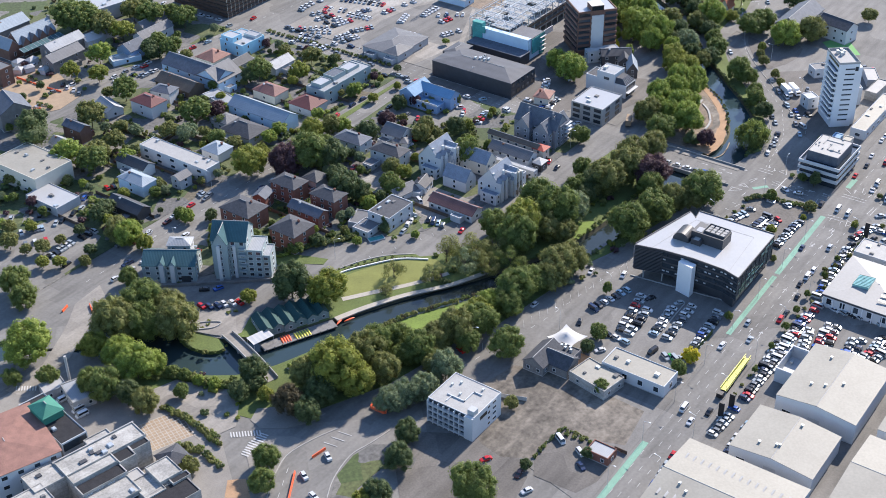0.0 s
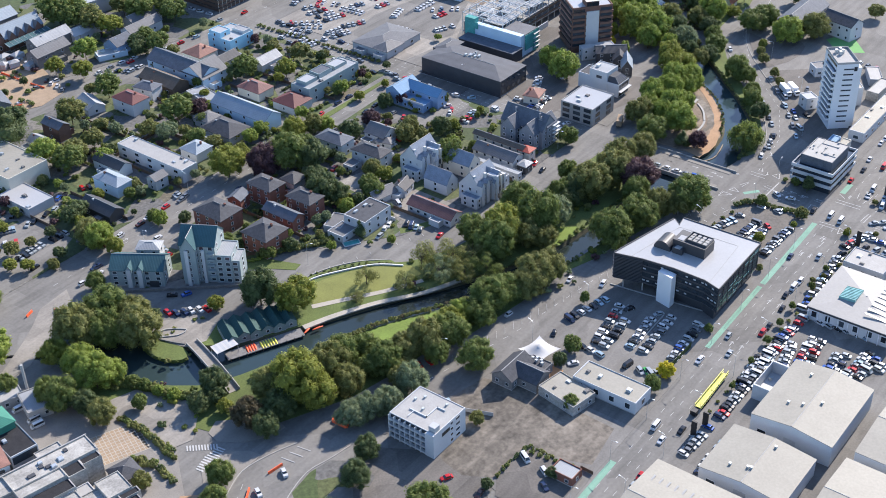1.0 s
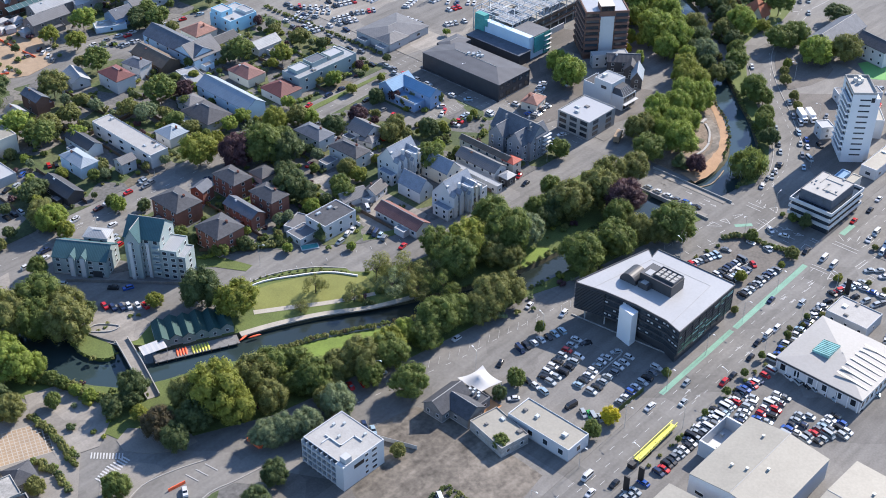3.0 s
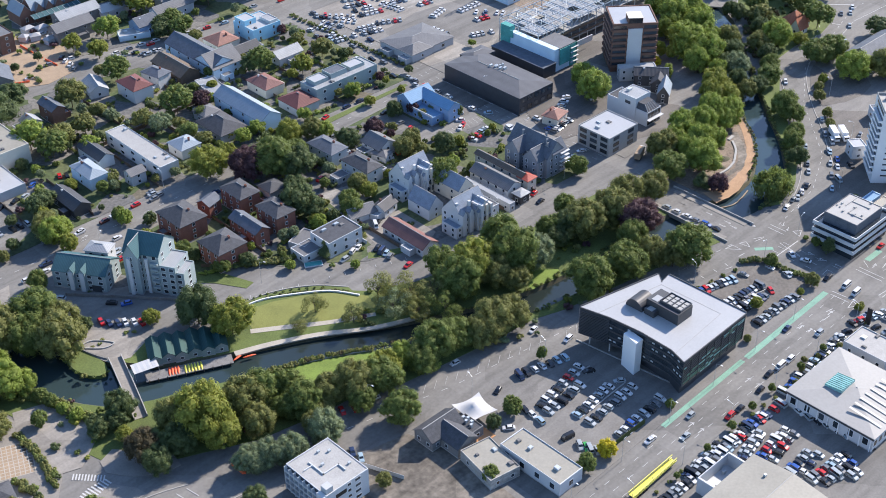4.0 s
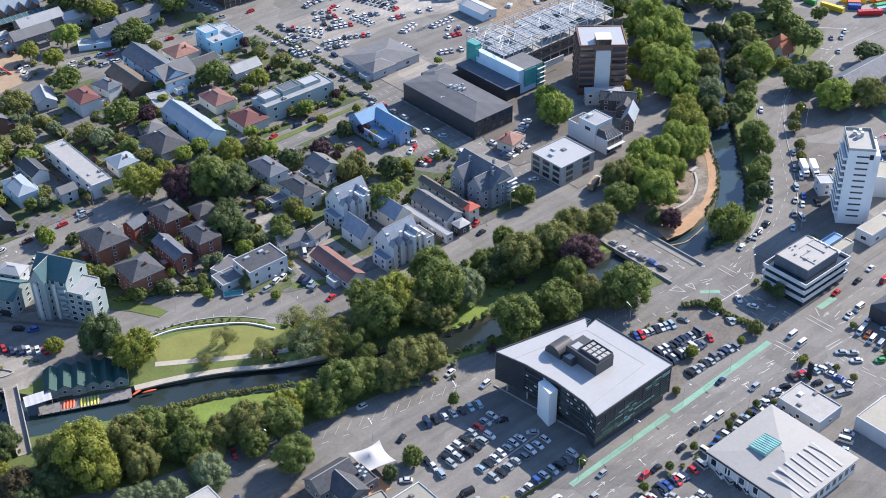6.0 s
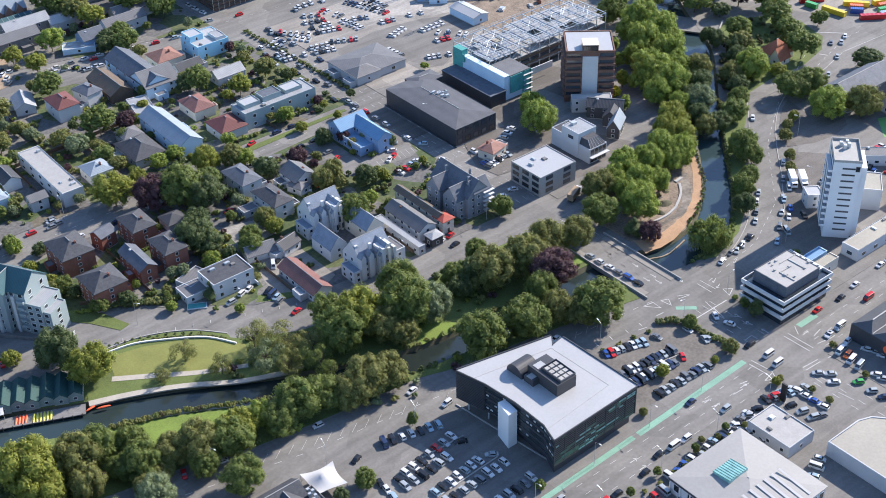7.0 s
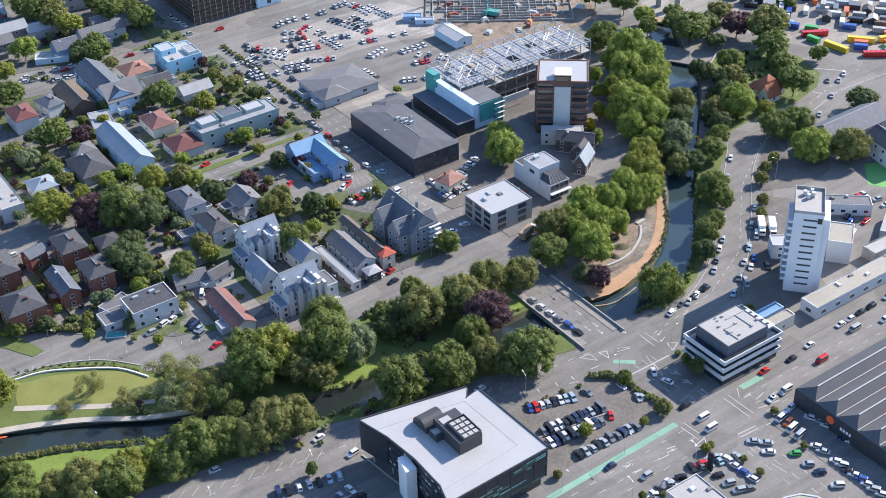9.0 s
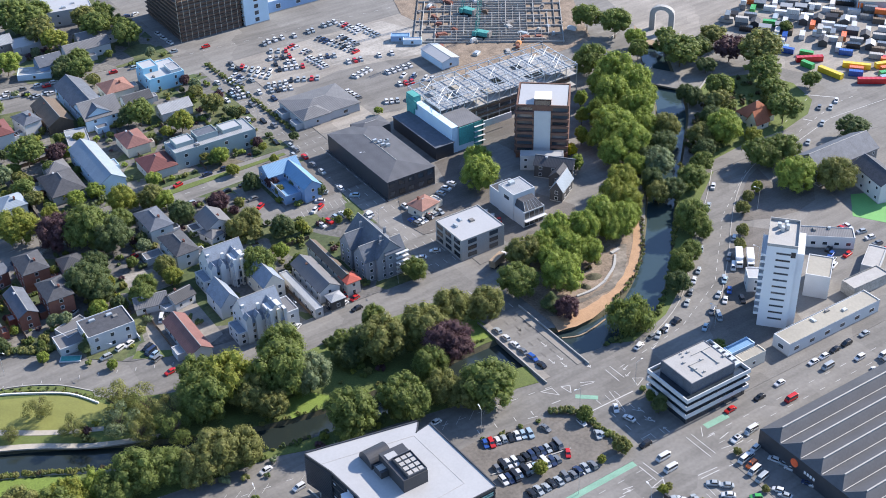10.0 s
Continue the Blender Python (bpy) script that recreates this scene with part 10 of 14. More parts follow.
tree(-90.5, 216.8, 2.0, 4.7, 'silver', 'round', 'among the houses and yards')
tree(63.3, 245.4, 2.7, 6.4, 'silver', 'round', 'among the houses and yards')
shrub(-124.6, 255.2, 1.9, 2.3, 'bright')
tree(-109.6, 181.6, 2.2, 5.2, 'silver', 'round', 'among the houses and yards')
shrub(-73.6, 216.9, 1.4, 1.6, 'bright')
tree(22.1, 231.9, 1.9, 4.5, 'olive', 'round', 'among the houses and yards')
shrub(-6.5, 178.5, 1.8, 2.1, 'green')
shrub(-101.2, 179.1, 1.9, 2.2, 'dark')
shrub(-25.5, 194.3, 2.2, 2.7, 'purple')
tree(-35.9, 202.9, 1.8, 4.3, 'lime', 'round', 'among the houses and yards')
shrub(-85.6, 223.9, 1.1, 1.3, 'lime')
tree(29.8, 241.9, 2.2, 5.3, 'olive', 'round', 'among the houses and yards')
tree(70.0, 212.1, 2.1, 4.9, 'olive', 'round', 'among the houses and yards')
tree(-74.6, 252.0, 2.0, 4.8, 'dark', 'round', 'among the houses and yards')
shrub(-60.0, 204.0, 1.1, 1.3, 'green')
tree(-71.7, 251.7, 1.4, 3.3, 'silver', 'round', 'among the houses and yards')
shrub(-31.4, 203.6, 1.2, 1.5, 'silver')
shrub(59.7, 245.5, 1.5, 1.8, 'lime')
shrub(32.0, 212.5, 2.5, 3.0, 'silver')
tree(-131.6, 223.1, 2.2, 5.1, 'bright', 'round', 'among the houses and yards')
shrub(-63.3, 228.3, 2.3, 2.8, 'purple')
shrub(39.4, 241.9, 1.8, 2.2, 'silver')
shrub(-73.5, 180.6, 1.0, 1.3, 'silver')
shrub(-102.9, 261.1, 1.1, 1.4, 'green')
tree(-113.5, 226.6, 2.6, 6.2, 'purple', 'round', 'among the houses and yards')
shrub(-147.2, 231.0, 1.6, 1.9, 'lime')
shrub(-40.9, 201.3, 1.7, 2.1, 'green')
shrub(56.9, 208.0, 1.1, 1.3, 'olive')
shrub(55.4, 252.7, 1.1, 1.4, 'lime')
shrub(57.0, 227.0, 2.3, 2.8, 'purple')
shrub(-103.5, 201.4, 1.4, 1.7, 'bright')
shrub(-32.5, 205.8, 1.7, 2.0, 'olive')
tree(-105.2, 236.3, 1.9, 4.4, 'silver', 'round', 'among the houses and yards')
tree(-59.1, 181.3, 1.9, 4.4, 'olive', 'round', 'among the houses and yards')
tree(-123.0, 247.3, 1.9, 4.4, 'silver', 'round', 'among the houses and yards')
tree(-85.7, 178.7, 1.4, 3.3, 'dark', 'round', 'among the houses and yards')
shrub(-10.3, 233.3, 1.0, 1.2, 'olive')
shrub(-5.3, 222.3, 1.6, 2.0, 'olive')
shrub(17.3, 199.9, 1.2, 1.5, 'green')
shrub(-127.1, 249.3, 1.5, 1.9, 'purple')
shrub(-22.8, 232.5, 1.2, 1.5, 'dark')
tree(58.1, 238.4, 2.0, 4.8, 'lime', 'round', 'among the houses and yards')
shrub(21.9, 235.9, 1.7, 2.1, 'dark')
tree(-30.3, 207.4, 1.5, 3.6, 'green', 'round', 'among the houses and yards')
shrub(56.0, 219.3, 2.2, 2.6, 'dark')
tree(-57.8, 224.0, 2.5, 6.0, 'dark', 'round', 'among the houses and yards')
shrub(63.4, 197.8, 2.1, 2.6, 'dark')
shrub(-42.7, 183.2, 1.3, 1.5, 'silver')
shrub(-2.6, 241.9, 1.4, 1.7, 'silver')
shrub(-103.6, 201.8, 2.4, 2.9, 'bright')
shrub(-121.2, 217.6, 1.1, 1.4, 'silver')
shrub(-88.1, 220.5, 1.6, 2.0, 'green')
shrub(-3.6, 180.6, 2.1, 2.5, 'silver')
shrub(-42.3, 260.0, 1.7, 2.1, 'bright')
tree(-25.0, 184.7, 1.9, 4.4, 'green', 'round', 'among the houses and yards')
shrub(-8.7, 180.0, 2.2, 2.6, 'silver')
shrub(-58.8, 188.6, 2.5, 3.0, 'green')
tree(-24.2, 190.1, 1.2, 2.8, 'green', 'round', 'among the houses and yards')
shrub(-131.8, 255.0, 1.4, 1.7, 'olive')
shrub(-65.0, 226.4, 2.6, 3.1, 'bright')
tree(35.9, 211.8, 2.7, 6.5, 'lime', 'round', 'among the houses and yards')
shrub(-123.1, 231.9, 1.9, 2.2, 'purple')
shrub(57.2, 178.7, 1.3, 1.6, 'purple')
tree(-122.0, 247.6, 1.8, 4.1, 'lime', 'round', 'among the houses and yards')
shrub(-85.6, 199.5, 2.2, 2.6, 'purple')
shrub(-104.0, 188.9, 1.8, 2.1, 'purple')
shrub(-18.7, 229.8, 1.7, 2.1, 'lime')
shrub(11.9, 215.6, 1.1, 1.3, 'purple')
tree(57.8, 247.3, 1.4, 3.2, 'dark', 'round', 'among the houses and yards')
shrub(65.8, 198.4, 2.2, 2.7, 'olive')
shrub(17.9, 199.2, 2.5, 3.0, 'bright')
shrub(-4.9, 224.3, 1.6, 1.9, 'silver')
shrub(-16.6, 260.8, 1.5, 1.8, 'bright')
tree(-116.6, 238.5, 1.7, 4.0, 'bright', 'round', 'among the houses and yards')
shrub(-13.1, 242.0, 2.3, 2.8, 'dark')
tree(-108.0, 183.7, 2.2, 5.2, 'purple', 'round', 'among the houses and yards')
shrub(-91.7, 203.8, 1.0, 1.2, 'green')
shrub(48.8, 220.2, 2.2, 2.6, 'purple')
shrub(8.3, 204.7, 1.9, 2.3, 'purple')
tree(-50.4, 251.7, 2.5, 6.0, 'silver', 'round', 'among the houses and yards')
tree(15.8, 226.7, 1.4, 3.4, 'green', 'round', 'among the houses and yards')
shrub(-26.8, 228.6, 1.2, 1.4, 'bright')
shrub(-39.3, 214.3, 2.4, 2.9, 'purple')
shrub(63.3, 241.2, 2.3, 2.7, 'green')
shrub(-69.3, 183.8, 1.8, 2.1, 'green')
shrub(-86.1, 202.8, 1.3, 1.6, 'purple')
shrub(65.6, 213.5, 2.1, 2.5, 'silver')
shrub(-79.4, 258.2, 1.9, 2.3, 'olive')
shrub(-22.4, 242.3, 1.9, 2.3, 'green')
shrub(-123.6, 219.5, 1.5, 1.8, 'bright')
shrub(-7.9, 225.1, 1.0, 1.2, 'green')
shrub(-136.0, 236.2, 2.5, 3.0, 'green')
tree(-1.5, 180.0, 1.3, 3.0, 'lime', 'round', 'among the houses and yards')
shrub(-6.8, 246.5, 1.5, 1.8, 'green')
shrub(-128.2, 228.4, 1.7, 2.0, 'silver')
shrub(20.1, 202.9, 1.8, 2.1, 'dark')
shrub(49.8, 218.1, 2.6, 3.1, 'green')
shrub(67.8, 202.3, 2.4, 2.9, 'bright')
shrub(-43.0, 261.1, 1.0, 1.3, 'green')
tree(-90.4, 221.1, 2.0, 4.8, 'bright', 'round', 'among the houses and yards')
shrub(71.8, 204.4, 1.9, 2.3, 'olive')
shrub(-105.6, 236.2, 2.4, 2.9, 'green')
shrub(-133.3, 221.7, 1.3, 1.6, 'silver')
shrub(50.5, 248.4, 2.1, 2.5, 'olive')
shrub(-78.2, 213.6, 1.8, 2.1, 'lime')
shrub(-37.0, 252.9, 1.2, 1.5, 'green')
shrub(-67.2, 197.4, 1.2, 1.4, 'green')
shrub(-117.5, 224.0, 2.1, 2.5, 'purple')
shrub(-66.3, 226.5, 2.2, 2.6, 'purple')
shrub(55.1, 231.6, 2.5, 3.0, 'dark')
shrub(47.7, 216.0, 1.5, 1.8, 'lime')
shrub(-129.2, 243.2, 1.9, 2.3, 'silver')
tree(-6.2, 247.2, 1.5, 3.6, 'olive', 'round', 'among the houses and yards')
shrub(33.7, 179.1, 1.5, 1.8, 'dark')
tree(55.7, 237.9, 1.6, 3.7, 'bright', 'round', 'among the houses and yards')
tree(62.9, 182.0, 2.3, 5.5, 'purple', 'round', 'among the houses and yards')
tree(-42.5, 214.0, 1.1, 2.7, 'bright', 'round', 'among the houses and yards')
shrub(-104.0, 205.5, 2.5, 3.0, 'green')
shrub(-82.5, 204.5, 1.6, 1.9, 'bright')
shrub(-44.8, 190.4, 1.8, 2.2, 'bright')
shrub(-139.2, 252.9, 1.5, 1.8, 'bright')
shrub(-109.1, 200.9, 2.4, 2.9, 'purple')
shrub(53.8, 237.4, 1.7, 2.1, 'purple')
tree(-4.1, 219.5, 2.6, 6.2, 'bright', 'round', 'among the houses and yards')
shrub(8.0, 197.2, 1.1, 1.3, 'green')
shrub(36.9, 203.0, 1.7, 2.1, 'lime')
shrub(54.1, 218.2, 2.2, 2.6, 'bright')
shrub(-4.8, 225.3, 1.0, 1.2, 'green')
shrub(-62.7, 246.7, 2.4, 2.8, 'dark')
shrub(-66.3, 238.2, 1.7, 2.0, 'olive')
tree(55.0, 262.9, 2.1, 5.0, 'lime', 'round', 'among the houses and yards')
shrub(-109.6, 251.0, 2.0, 2.4, 'lime')
tree(67.7, 230.2, 2.4, 5.6, 'purple', 'round', 'among the houses and yards')
shrub(58.9, 236.2, 1.8, 2.2, 'green')
shrub(60.6, 178.2, 2.1, 2.5, 'green')
shrub(-97.3, 218.5, 2.5, 3.0, 'purple')
shrub(64.8, 254.7, 2.3, 2.7, 'olive')
shrub(-147.1, 225.8, 2.4, 2.9, 'olive')
shrub(55.9, 182.3, 2.2, 2.6, 'bright')
shrub(-13.5, 241.1, 2.5, 3.0, 'purple')
shrub(30.7, 215.9, 2.4, 2.9, 'green')
tree(61.7, 253.3, 2.5, 5.8, 'purple', 'round', 'among the houses and yards')
shrub(69.2, 219.1, 2.3, 2.8, 'lime')
shrub(21.7, 201.6, 1.5, 1.8, 'purple')
shrub(-120.2, 261.4, 2.6, 3.1, 'olive')
shrub(50.2, 255.5, 1.9, 2.2, 'green')
shrub(-95.4, 200.3, 1.3, 1.6, 'olive')
tree(-114.6, 236.6, 2.2, 5.1, 'green', 'round', 'among the houses and yards')
tree(-23.8, 210.5, 1.5, 3.5, 'green', 'round', 'among the houses and yards')
tree(-101.0, 182.5, 1.4, 3.2, 'olive', 'round', 'among the houses and yards')
shrub(20.6, 235.4, 2.0, 2.4, 'olive')
shrub(63.1, 227.5, 2.4, 2.9, 'olive')
shrub(-131.2, 242.0, 2.5, 3.1, 'dark')
tree(-11.7, 239.5, 1.8, 4.2, 'lime', 'round', 'among the houses and yards')
shrub(47.4, 207.2, 2.2, 2.6, 'olive')
shrub(-13.2, 222.6, 1.0, 1.2, 'green')
shrub(36.1, 218.1, 2.3, 2.8, 'olive')
shrub(60.7, 225.1, 1.8, 2.2, 'lime')
shrub(-128.3, 229.3, 2.0, 2.4, 'bright')
shrub(-69.4, 240.3, 1.9, 2.3, 'green')
shrub(-92.0, 228.1, 2.0, 2.4, 'silver')
shrub(-145.8, 242.8, 2.2, 2.7, 'green')
shrub(-26.5, 181.6, 1.6, 1.9, 'dark')
shrub(-32.6, 206.6, 2.4, 2.9, 'olive')
shrub(-11.4, 241.3, 2.5, 3.0, 'lime')
shrub(-50.7, 250.4, 2.3, 2.7, 'purple')
shrub(-122.1, 219.1, 2.0, 2.4, 'green')
shrub(-66.5, 248.3, 2.3, 2.8, 'purple')
shrub(53.3, 250.2, 1.2, 1.4, 'silver')
tree(36.7, 239.2, 2.8, 6.7, 'green', 'round', 'among the houses and yards')
shrub(48.2, 211.5, 1.1, 1.3, 'purple')
tree(-127.2, 259.5, 2.0, 4.8, 'purple', 'round', 'among the houses and yards')
tree(-115.2, 217.7, 2.2, 5.2, 'green', 'round', 'among the houses and yards')
shrub(63.9, 237.8, 1.8, 2.1, 'lime')
shrub(-71.7, 216.7, 1.4, 1.7, 'lime')
tree(-5.7, 205.3, 1.8, 4.2, 'green', 'round', 'among the houses and yards')
shrub(11.0, 228.2, 2.3, 2.8, 'bright')
shrub(-97.0, 227.6, 2.3, 2.8, 'green')
shrub(-21.5, 210.8, 1.7, 2.1, 'purple')
shrub(-60.6, 225.0, 2.2, 2.7, 'lime')
shrub(35.2, 240.5, 2.3, 2.8, 'bright')
tree(-71.3, 208.5, 1.5, 3.5, 'olive', 'round', 'among the houses and yards')
shrub(46.6, 205.3, 2.5, 2.9, 'green')
shrub(-61.8, 230.6, 2.4, 2.9, 'purple')
shrub(-99.2, 207.0, 1.7, 2.0, 'green')
shrub(-130.8, 240.3, 1.6, 1.9, 'lime')
tree(-92.7, 228.0, 2.5, 6.0, 'dark', 'round', 'among the houses and yards')
shrub(-23.1, 187.8, 2.4, 2.9, 'bright')
shrub(-105.8, 243.9, 1.7, 2.1, 'green')
shrub(60.9, 244.9, 1.8, 2.2, 'bright')
shrub(-66.6, 202.9, 1.1, 1.3, 'green')
shrub(24.9, 261.9, 1.3, 1.6, 'silver')
shrub(-147.3, 259.7, 1.5, 1.8, 'bright')
tree(-98.6, 200.4, 2.8, 6.6, 'green', 'round', 'among the houses and yards')
shrub(45.1, 205.0, 1.9, 2.3, 'bright')
shrub(46.3, 219.1, 1.7, 2.0, 'silver')
shrub(-138.4, 219.7, 1.6, 1.9, 'lime')
tree(-74.1, 187.8, 2.2, 5.3, 'silver', 'round', 'among the houses and yards')
shrub(-65.8, 240.0, 1.4, 1.7, 'green')
tree(-59.7, 240.7, 2.6, 6.2, 'green', 'round', 'among the houses and yards')
shrub(19.5, 222.6, 1.2, 1.4, 'bright')
shrub(-106.8, 239.8, 1.2, 1.4, 'green')
shrub(-46.1, 229.2, 2.2, 2.7, 'silver')
shrub(11.1, 142.4, 2.4, 2.9, 'purple')
shrub(51.8, 98.1, 2.0, 2.4, 'purple')
shrub(-20.6, 147.0, 1.7, 2.1, 'olive')
tree(31.5, 120.5, 2.8, 6.6, 'olive', 'round', 'among the houses and yards')
tree(46.0, 121.1, 1.4, 3.2, 'lime', 'round', 'among the houses and yards')
tree(-67.2, 132.8, 1.6, 3.8, 'green', 'round', 'among the houses and yards')
tree(-44.5, 110.1, 2.6, 6.1, 'silver', 'round', 'among the houses and yards')
tree(59.9, 143.6, 2.5, 5.9, 'silver', 'round', 'among the houses and yards')
shrub(48.1, 90.6, 2.1, 2.6, 'silver')
shrub(55.5, 159.3, 2.1, 2.5, 'bright')
shrub(-24.2, 109.5, 2.6, 3.1, 'green')
tree(33.5, 103.9, 2.8, 6.7, 'bright', 'round', 'among the houses and yards')
shrub(-51.8, 143.6, 1.2, 1.4, 'green')
tree(35.9, 95.6, 2.5, 5.9, 'green', 'round', 'among the houses and yards')
tree(-21.9, 141.9, 2.0, 4.7, 'silver', 'round', 'among the houses and yards')
tree(-85.6, 147.1, 2.8, 6.7, 'lime', 'round', 'among the houses and yards')
shrub(68.3, 108.9, 1.4, 1.7, 'green')
shrub(30.5, 93.9, 2.2, 2.6, 'silver')
tree(53.0, 149.3, 2.7, 6.4, 'purple', 'round', 'among the houses and yards')
shrub(17.3, 118.8, 1.5, 1.8, 'olive')
shrub(-72.3, 128.5, 2.4, 2.9, 'lime')
shrub(57.7, 116.8, 2.1, 2.5, 'green')
shrub(35.8, 98.5, 2.4, 2.9, 'dark')
shrub(30.2, 145.1, 1.9, 2.3, 'green')
shrub(24.2, 154.0, 2.0, 2.4, 'green')
tree(32.4, 140.7, 1.8, 4.3, 'purple', 'round', 'among the houses and yards')
tree(-82.6, 135.5, 2.5, 6.0, 'lime', 'round', 'among the houses and yards')
shrub(32.4, 101.5, 1.7, 2.1, 'olive')
shrub(60.5, 154.2, 2.1, 2.6, 'green')
shrub(-55.6, 138.9, 2.1, 2.5, 'green')
shrub(41.2, 111.0, 2.3, 2.7, 'green')
shrub(28.6, 119.2, 2.1, 2.5, 'silver')
shrub(-31.0, 101.8, 1.1, 1.4, 'olive')
shrub(32.4, 96.5, 2.5, 3.0, 'olive')
shrub(-25.1, 146.1, 2.3, 2.7, 'bright')
shrub(65.9, 101.5, 1.5, 1.8, 'bright')
tree(33.0, 108.2, 1.7, 4.1, 'olive', 'round', 'among the houses and yards')
shrub(8.0, 152.4, 1.1, 1.3, 'bright')
tree(61.7, 112.1, 1.6, 3.9, 'green', 'round', 'among the houses and yards')
tree(-23.1, 124.5, 1.6, 3.7, 'lime', 'round', 'among the houses and yards')
tree(-53.3, 135.3, 1.6, 3.7, 'lime', 'round', 'among the houses and yards')
shrub(67.3, 113.3, 2.1, 2.5, 'olive')
shrub(-15.4, 138.4, 1.4, 1.7, 'green')
shrub(-48.4, 110.8, 2.0, 2.4, 'lime')
shrub(-28.2, 94.3, 1.3, 1.5, 'lime')
shrub(63.1, 105.6, 1.5, 1.8, 'silver')
shrub(4.7, 134.1, 2.5, 3.0, 'bright')
shrub(37.5, 128.3, 1.3, 1.5, 'dark')
shrub(-30.4, 97.9, 1.9, 2.2, 'green')
tree(-7.0, 143.7, 1.7, 3.9, 'purple', 'round', 'among the houses and yards')
shrub(22.2, 155.3, 2.1, 2.6, 'purple')
shrub(55.6, 132.9, 2.3, 2.8, 'green')
shrub(-31.7, 102.7, 1.8, 2.2, 'bright')
shrub(51.2, 124.0, 1.4, 1.6, 'green')
shrub(-75.0, 126.6, 2.4, 2.9, 'green')
shrub(-35.6, 93.1, 1.1, 1.3, 'green')
tree(-37.9, 140.8, 2.0, 4.8, 'green', 'round', 'among the houses and yards')
tree(65.7, 134.0, 2.6, 6.2, 'dark', 'round', 'among the houses and yards')
shrub(28.4, 157.4, 1.1, 1.4, 'bright')
tree(-60.6, 115.4, 1.6, 3.9, 'bright', 'round', 'among the houses and yards')
shrub(17.8, 123.2, 1.0, 1.2, 'silver')
shrub(-49.7, 129.2, 1.7, 2.0, 'silver')
shrub(33.8, 137.6, 1.5, 1.8, 'silver')
shrub(-58.3, 108.7, 1.9, 2.3, 'green')
shrub(31.5, 105.6, 2.3, 2.7, 'olive')
shrub(49.3, 113.9, 1.9, 2.3, 'green')
shrub(51.9, 158.9, 1.2, 1.4, 'silver')
shrub(-24.3, 113.9, 1.1, 1.3, 'dark')
tree(65.1, 152.8, 1.9, 4.5, 'silver', 'round', 'among the houses and yards')
shrub(-33.8, 114.8, 1.7, 2.1, 'purple')
shrub(55.7, 116.1, 2.0, 2.4, 'purple')
tree(-28.7, 100.7, 1.3, 3.1, 'purple', 'round', 'among the houses and yards')
shrub(-81.9, 142.2, 1.8, 2.1, 'lime')
tree(-5.7, 136.2, 2.9, 6.7, 'silver', 'round', 'among the houses and yards')
shrub(43.9, 125.7, 2.3, 2.8, 'olive')
shrub(56.3, 142.9, 1.1, 1.3, 'lime')
tree(38.8, 121.1, 1.3, 3.2, 'lime', 'round', 'among the houses and yards')
shrub(54.5, 100.1, 1.5, 1.9, 'green')
shrub(-70.5, 133.6, 1.3, 1.5, 'silver')
shrub(-0.4, 148.0, 2.5, 3.0, 'olive')
shrub(-19.7, 120.1, 1.0, 1.2, 'olive')
shrub(-78.3, 141.1, 1.5, 1.8, 'dark')
shrub(-44.3, 151.2, 1.5, 1.8, 'bright')
shrub(33.1, 143.4, 2.3, 2.8, 'lime')
shrub(-29.7, 152.6, 1.6, 1.9, 'green')
tree(-60.5, 125.0, 1.1, 2.6, 'purple', 'round', 'among the houses and yards')
shrub(58.0, 145.4, 1.9, 2.3, 'purple')
shrub(-19.1, 125.3, 1.7, 2.0, 'purple')
shrub(0.7, 156.7, 1.7, 2.1, 'bright')
shrub(-24.4, 137.5, 2.0, 2.5, 'purple')
shrub(14.9, 151.8, 2.1, 2.5, 'olive')
shrub(17.4, 125.6, 1.2, 1.4, 'lime')
tree(9.6, 116.9, 2.0, 4.8, 'lime', 'round', 'among the houses and yards')
shrub(-40.0, 93.5, 2.3, 2.7, 'purple')
shrub(-87.3, 149.0, 1.6, 2.0, 'green')
shrub(49.9, 72.9, 2.4, 2.9, 'dark')
tree(-32.8, 112.4, 2.1, 5.1, 'lime', 'round', 'among the houses and yards')
tree(53.2, 143.1, 2.2, 5.2, 'olive', 'round', 'among the houses and yards')
shrub(-45.9, 152.4, 1.7, 2.0, 'silver')
shrub(53.2, 102.2, 1.2, 1.4, 'olive')
shrub(41.4, 111.5, 1.3, 1.5, 'purple')
shrub(27.6, 122.8, 1.7, 2.0, 'bright')
shrub(29.4, 129.7, 1.8, 2.1, 'bright')
shrub(-9.7, 128.4, 2.1, 2.5, 'dark')
shrub(57.4, 100.5, 2.0, 2.4, 'green')
shrub(19.5, 124.2, 2.1, 2.6, 'olive')
shrub(28.7, 156.3, 1.6, 1.9, 'green')
shrub(-48.6, 150.3, 1.5, 1.8, 'bright')
tree(66.6, 113.8, 1.8, 4.3, 'lime', 'round', 'among the houses and yards')
shrub(-21.0, 99.5, 1.1, 1.3, 'bright')
shrub(45.5, 112.7, 1.6, 1.9, 'dark')
shrub(61.2, 116.0, 1.3, 1.6, 'green')
tree(-79.1, 133.1, 1.8, 4.2, 'lime', 'round', 'among the houses and yards')
shrub(-34.4, 132.7, 2.3, 2.7, 'lime')
shrub(-61.7, 148.8, 2.0, 2.4, 'purple')
shrub(15.6, 150.9, 2.3, 2.8, 'green')
shrub(39.4, 148.2, 1.6, 1.9, 'bright')
tree(-55.4, 102.8, 1.4, 3.4, 'green', 'round', 'among the houses and yards')
shrub(65.7, 143.6, 2.4, 2.9, 'purple')
tree(62.7, 138.4, 2.3, 5.5, 'olive', 'round', 'among the houses and yards')
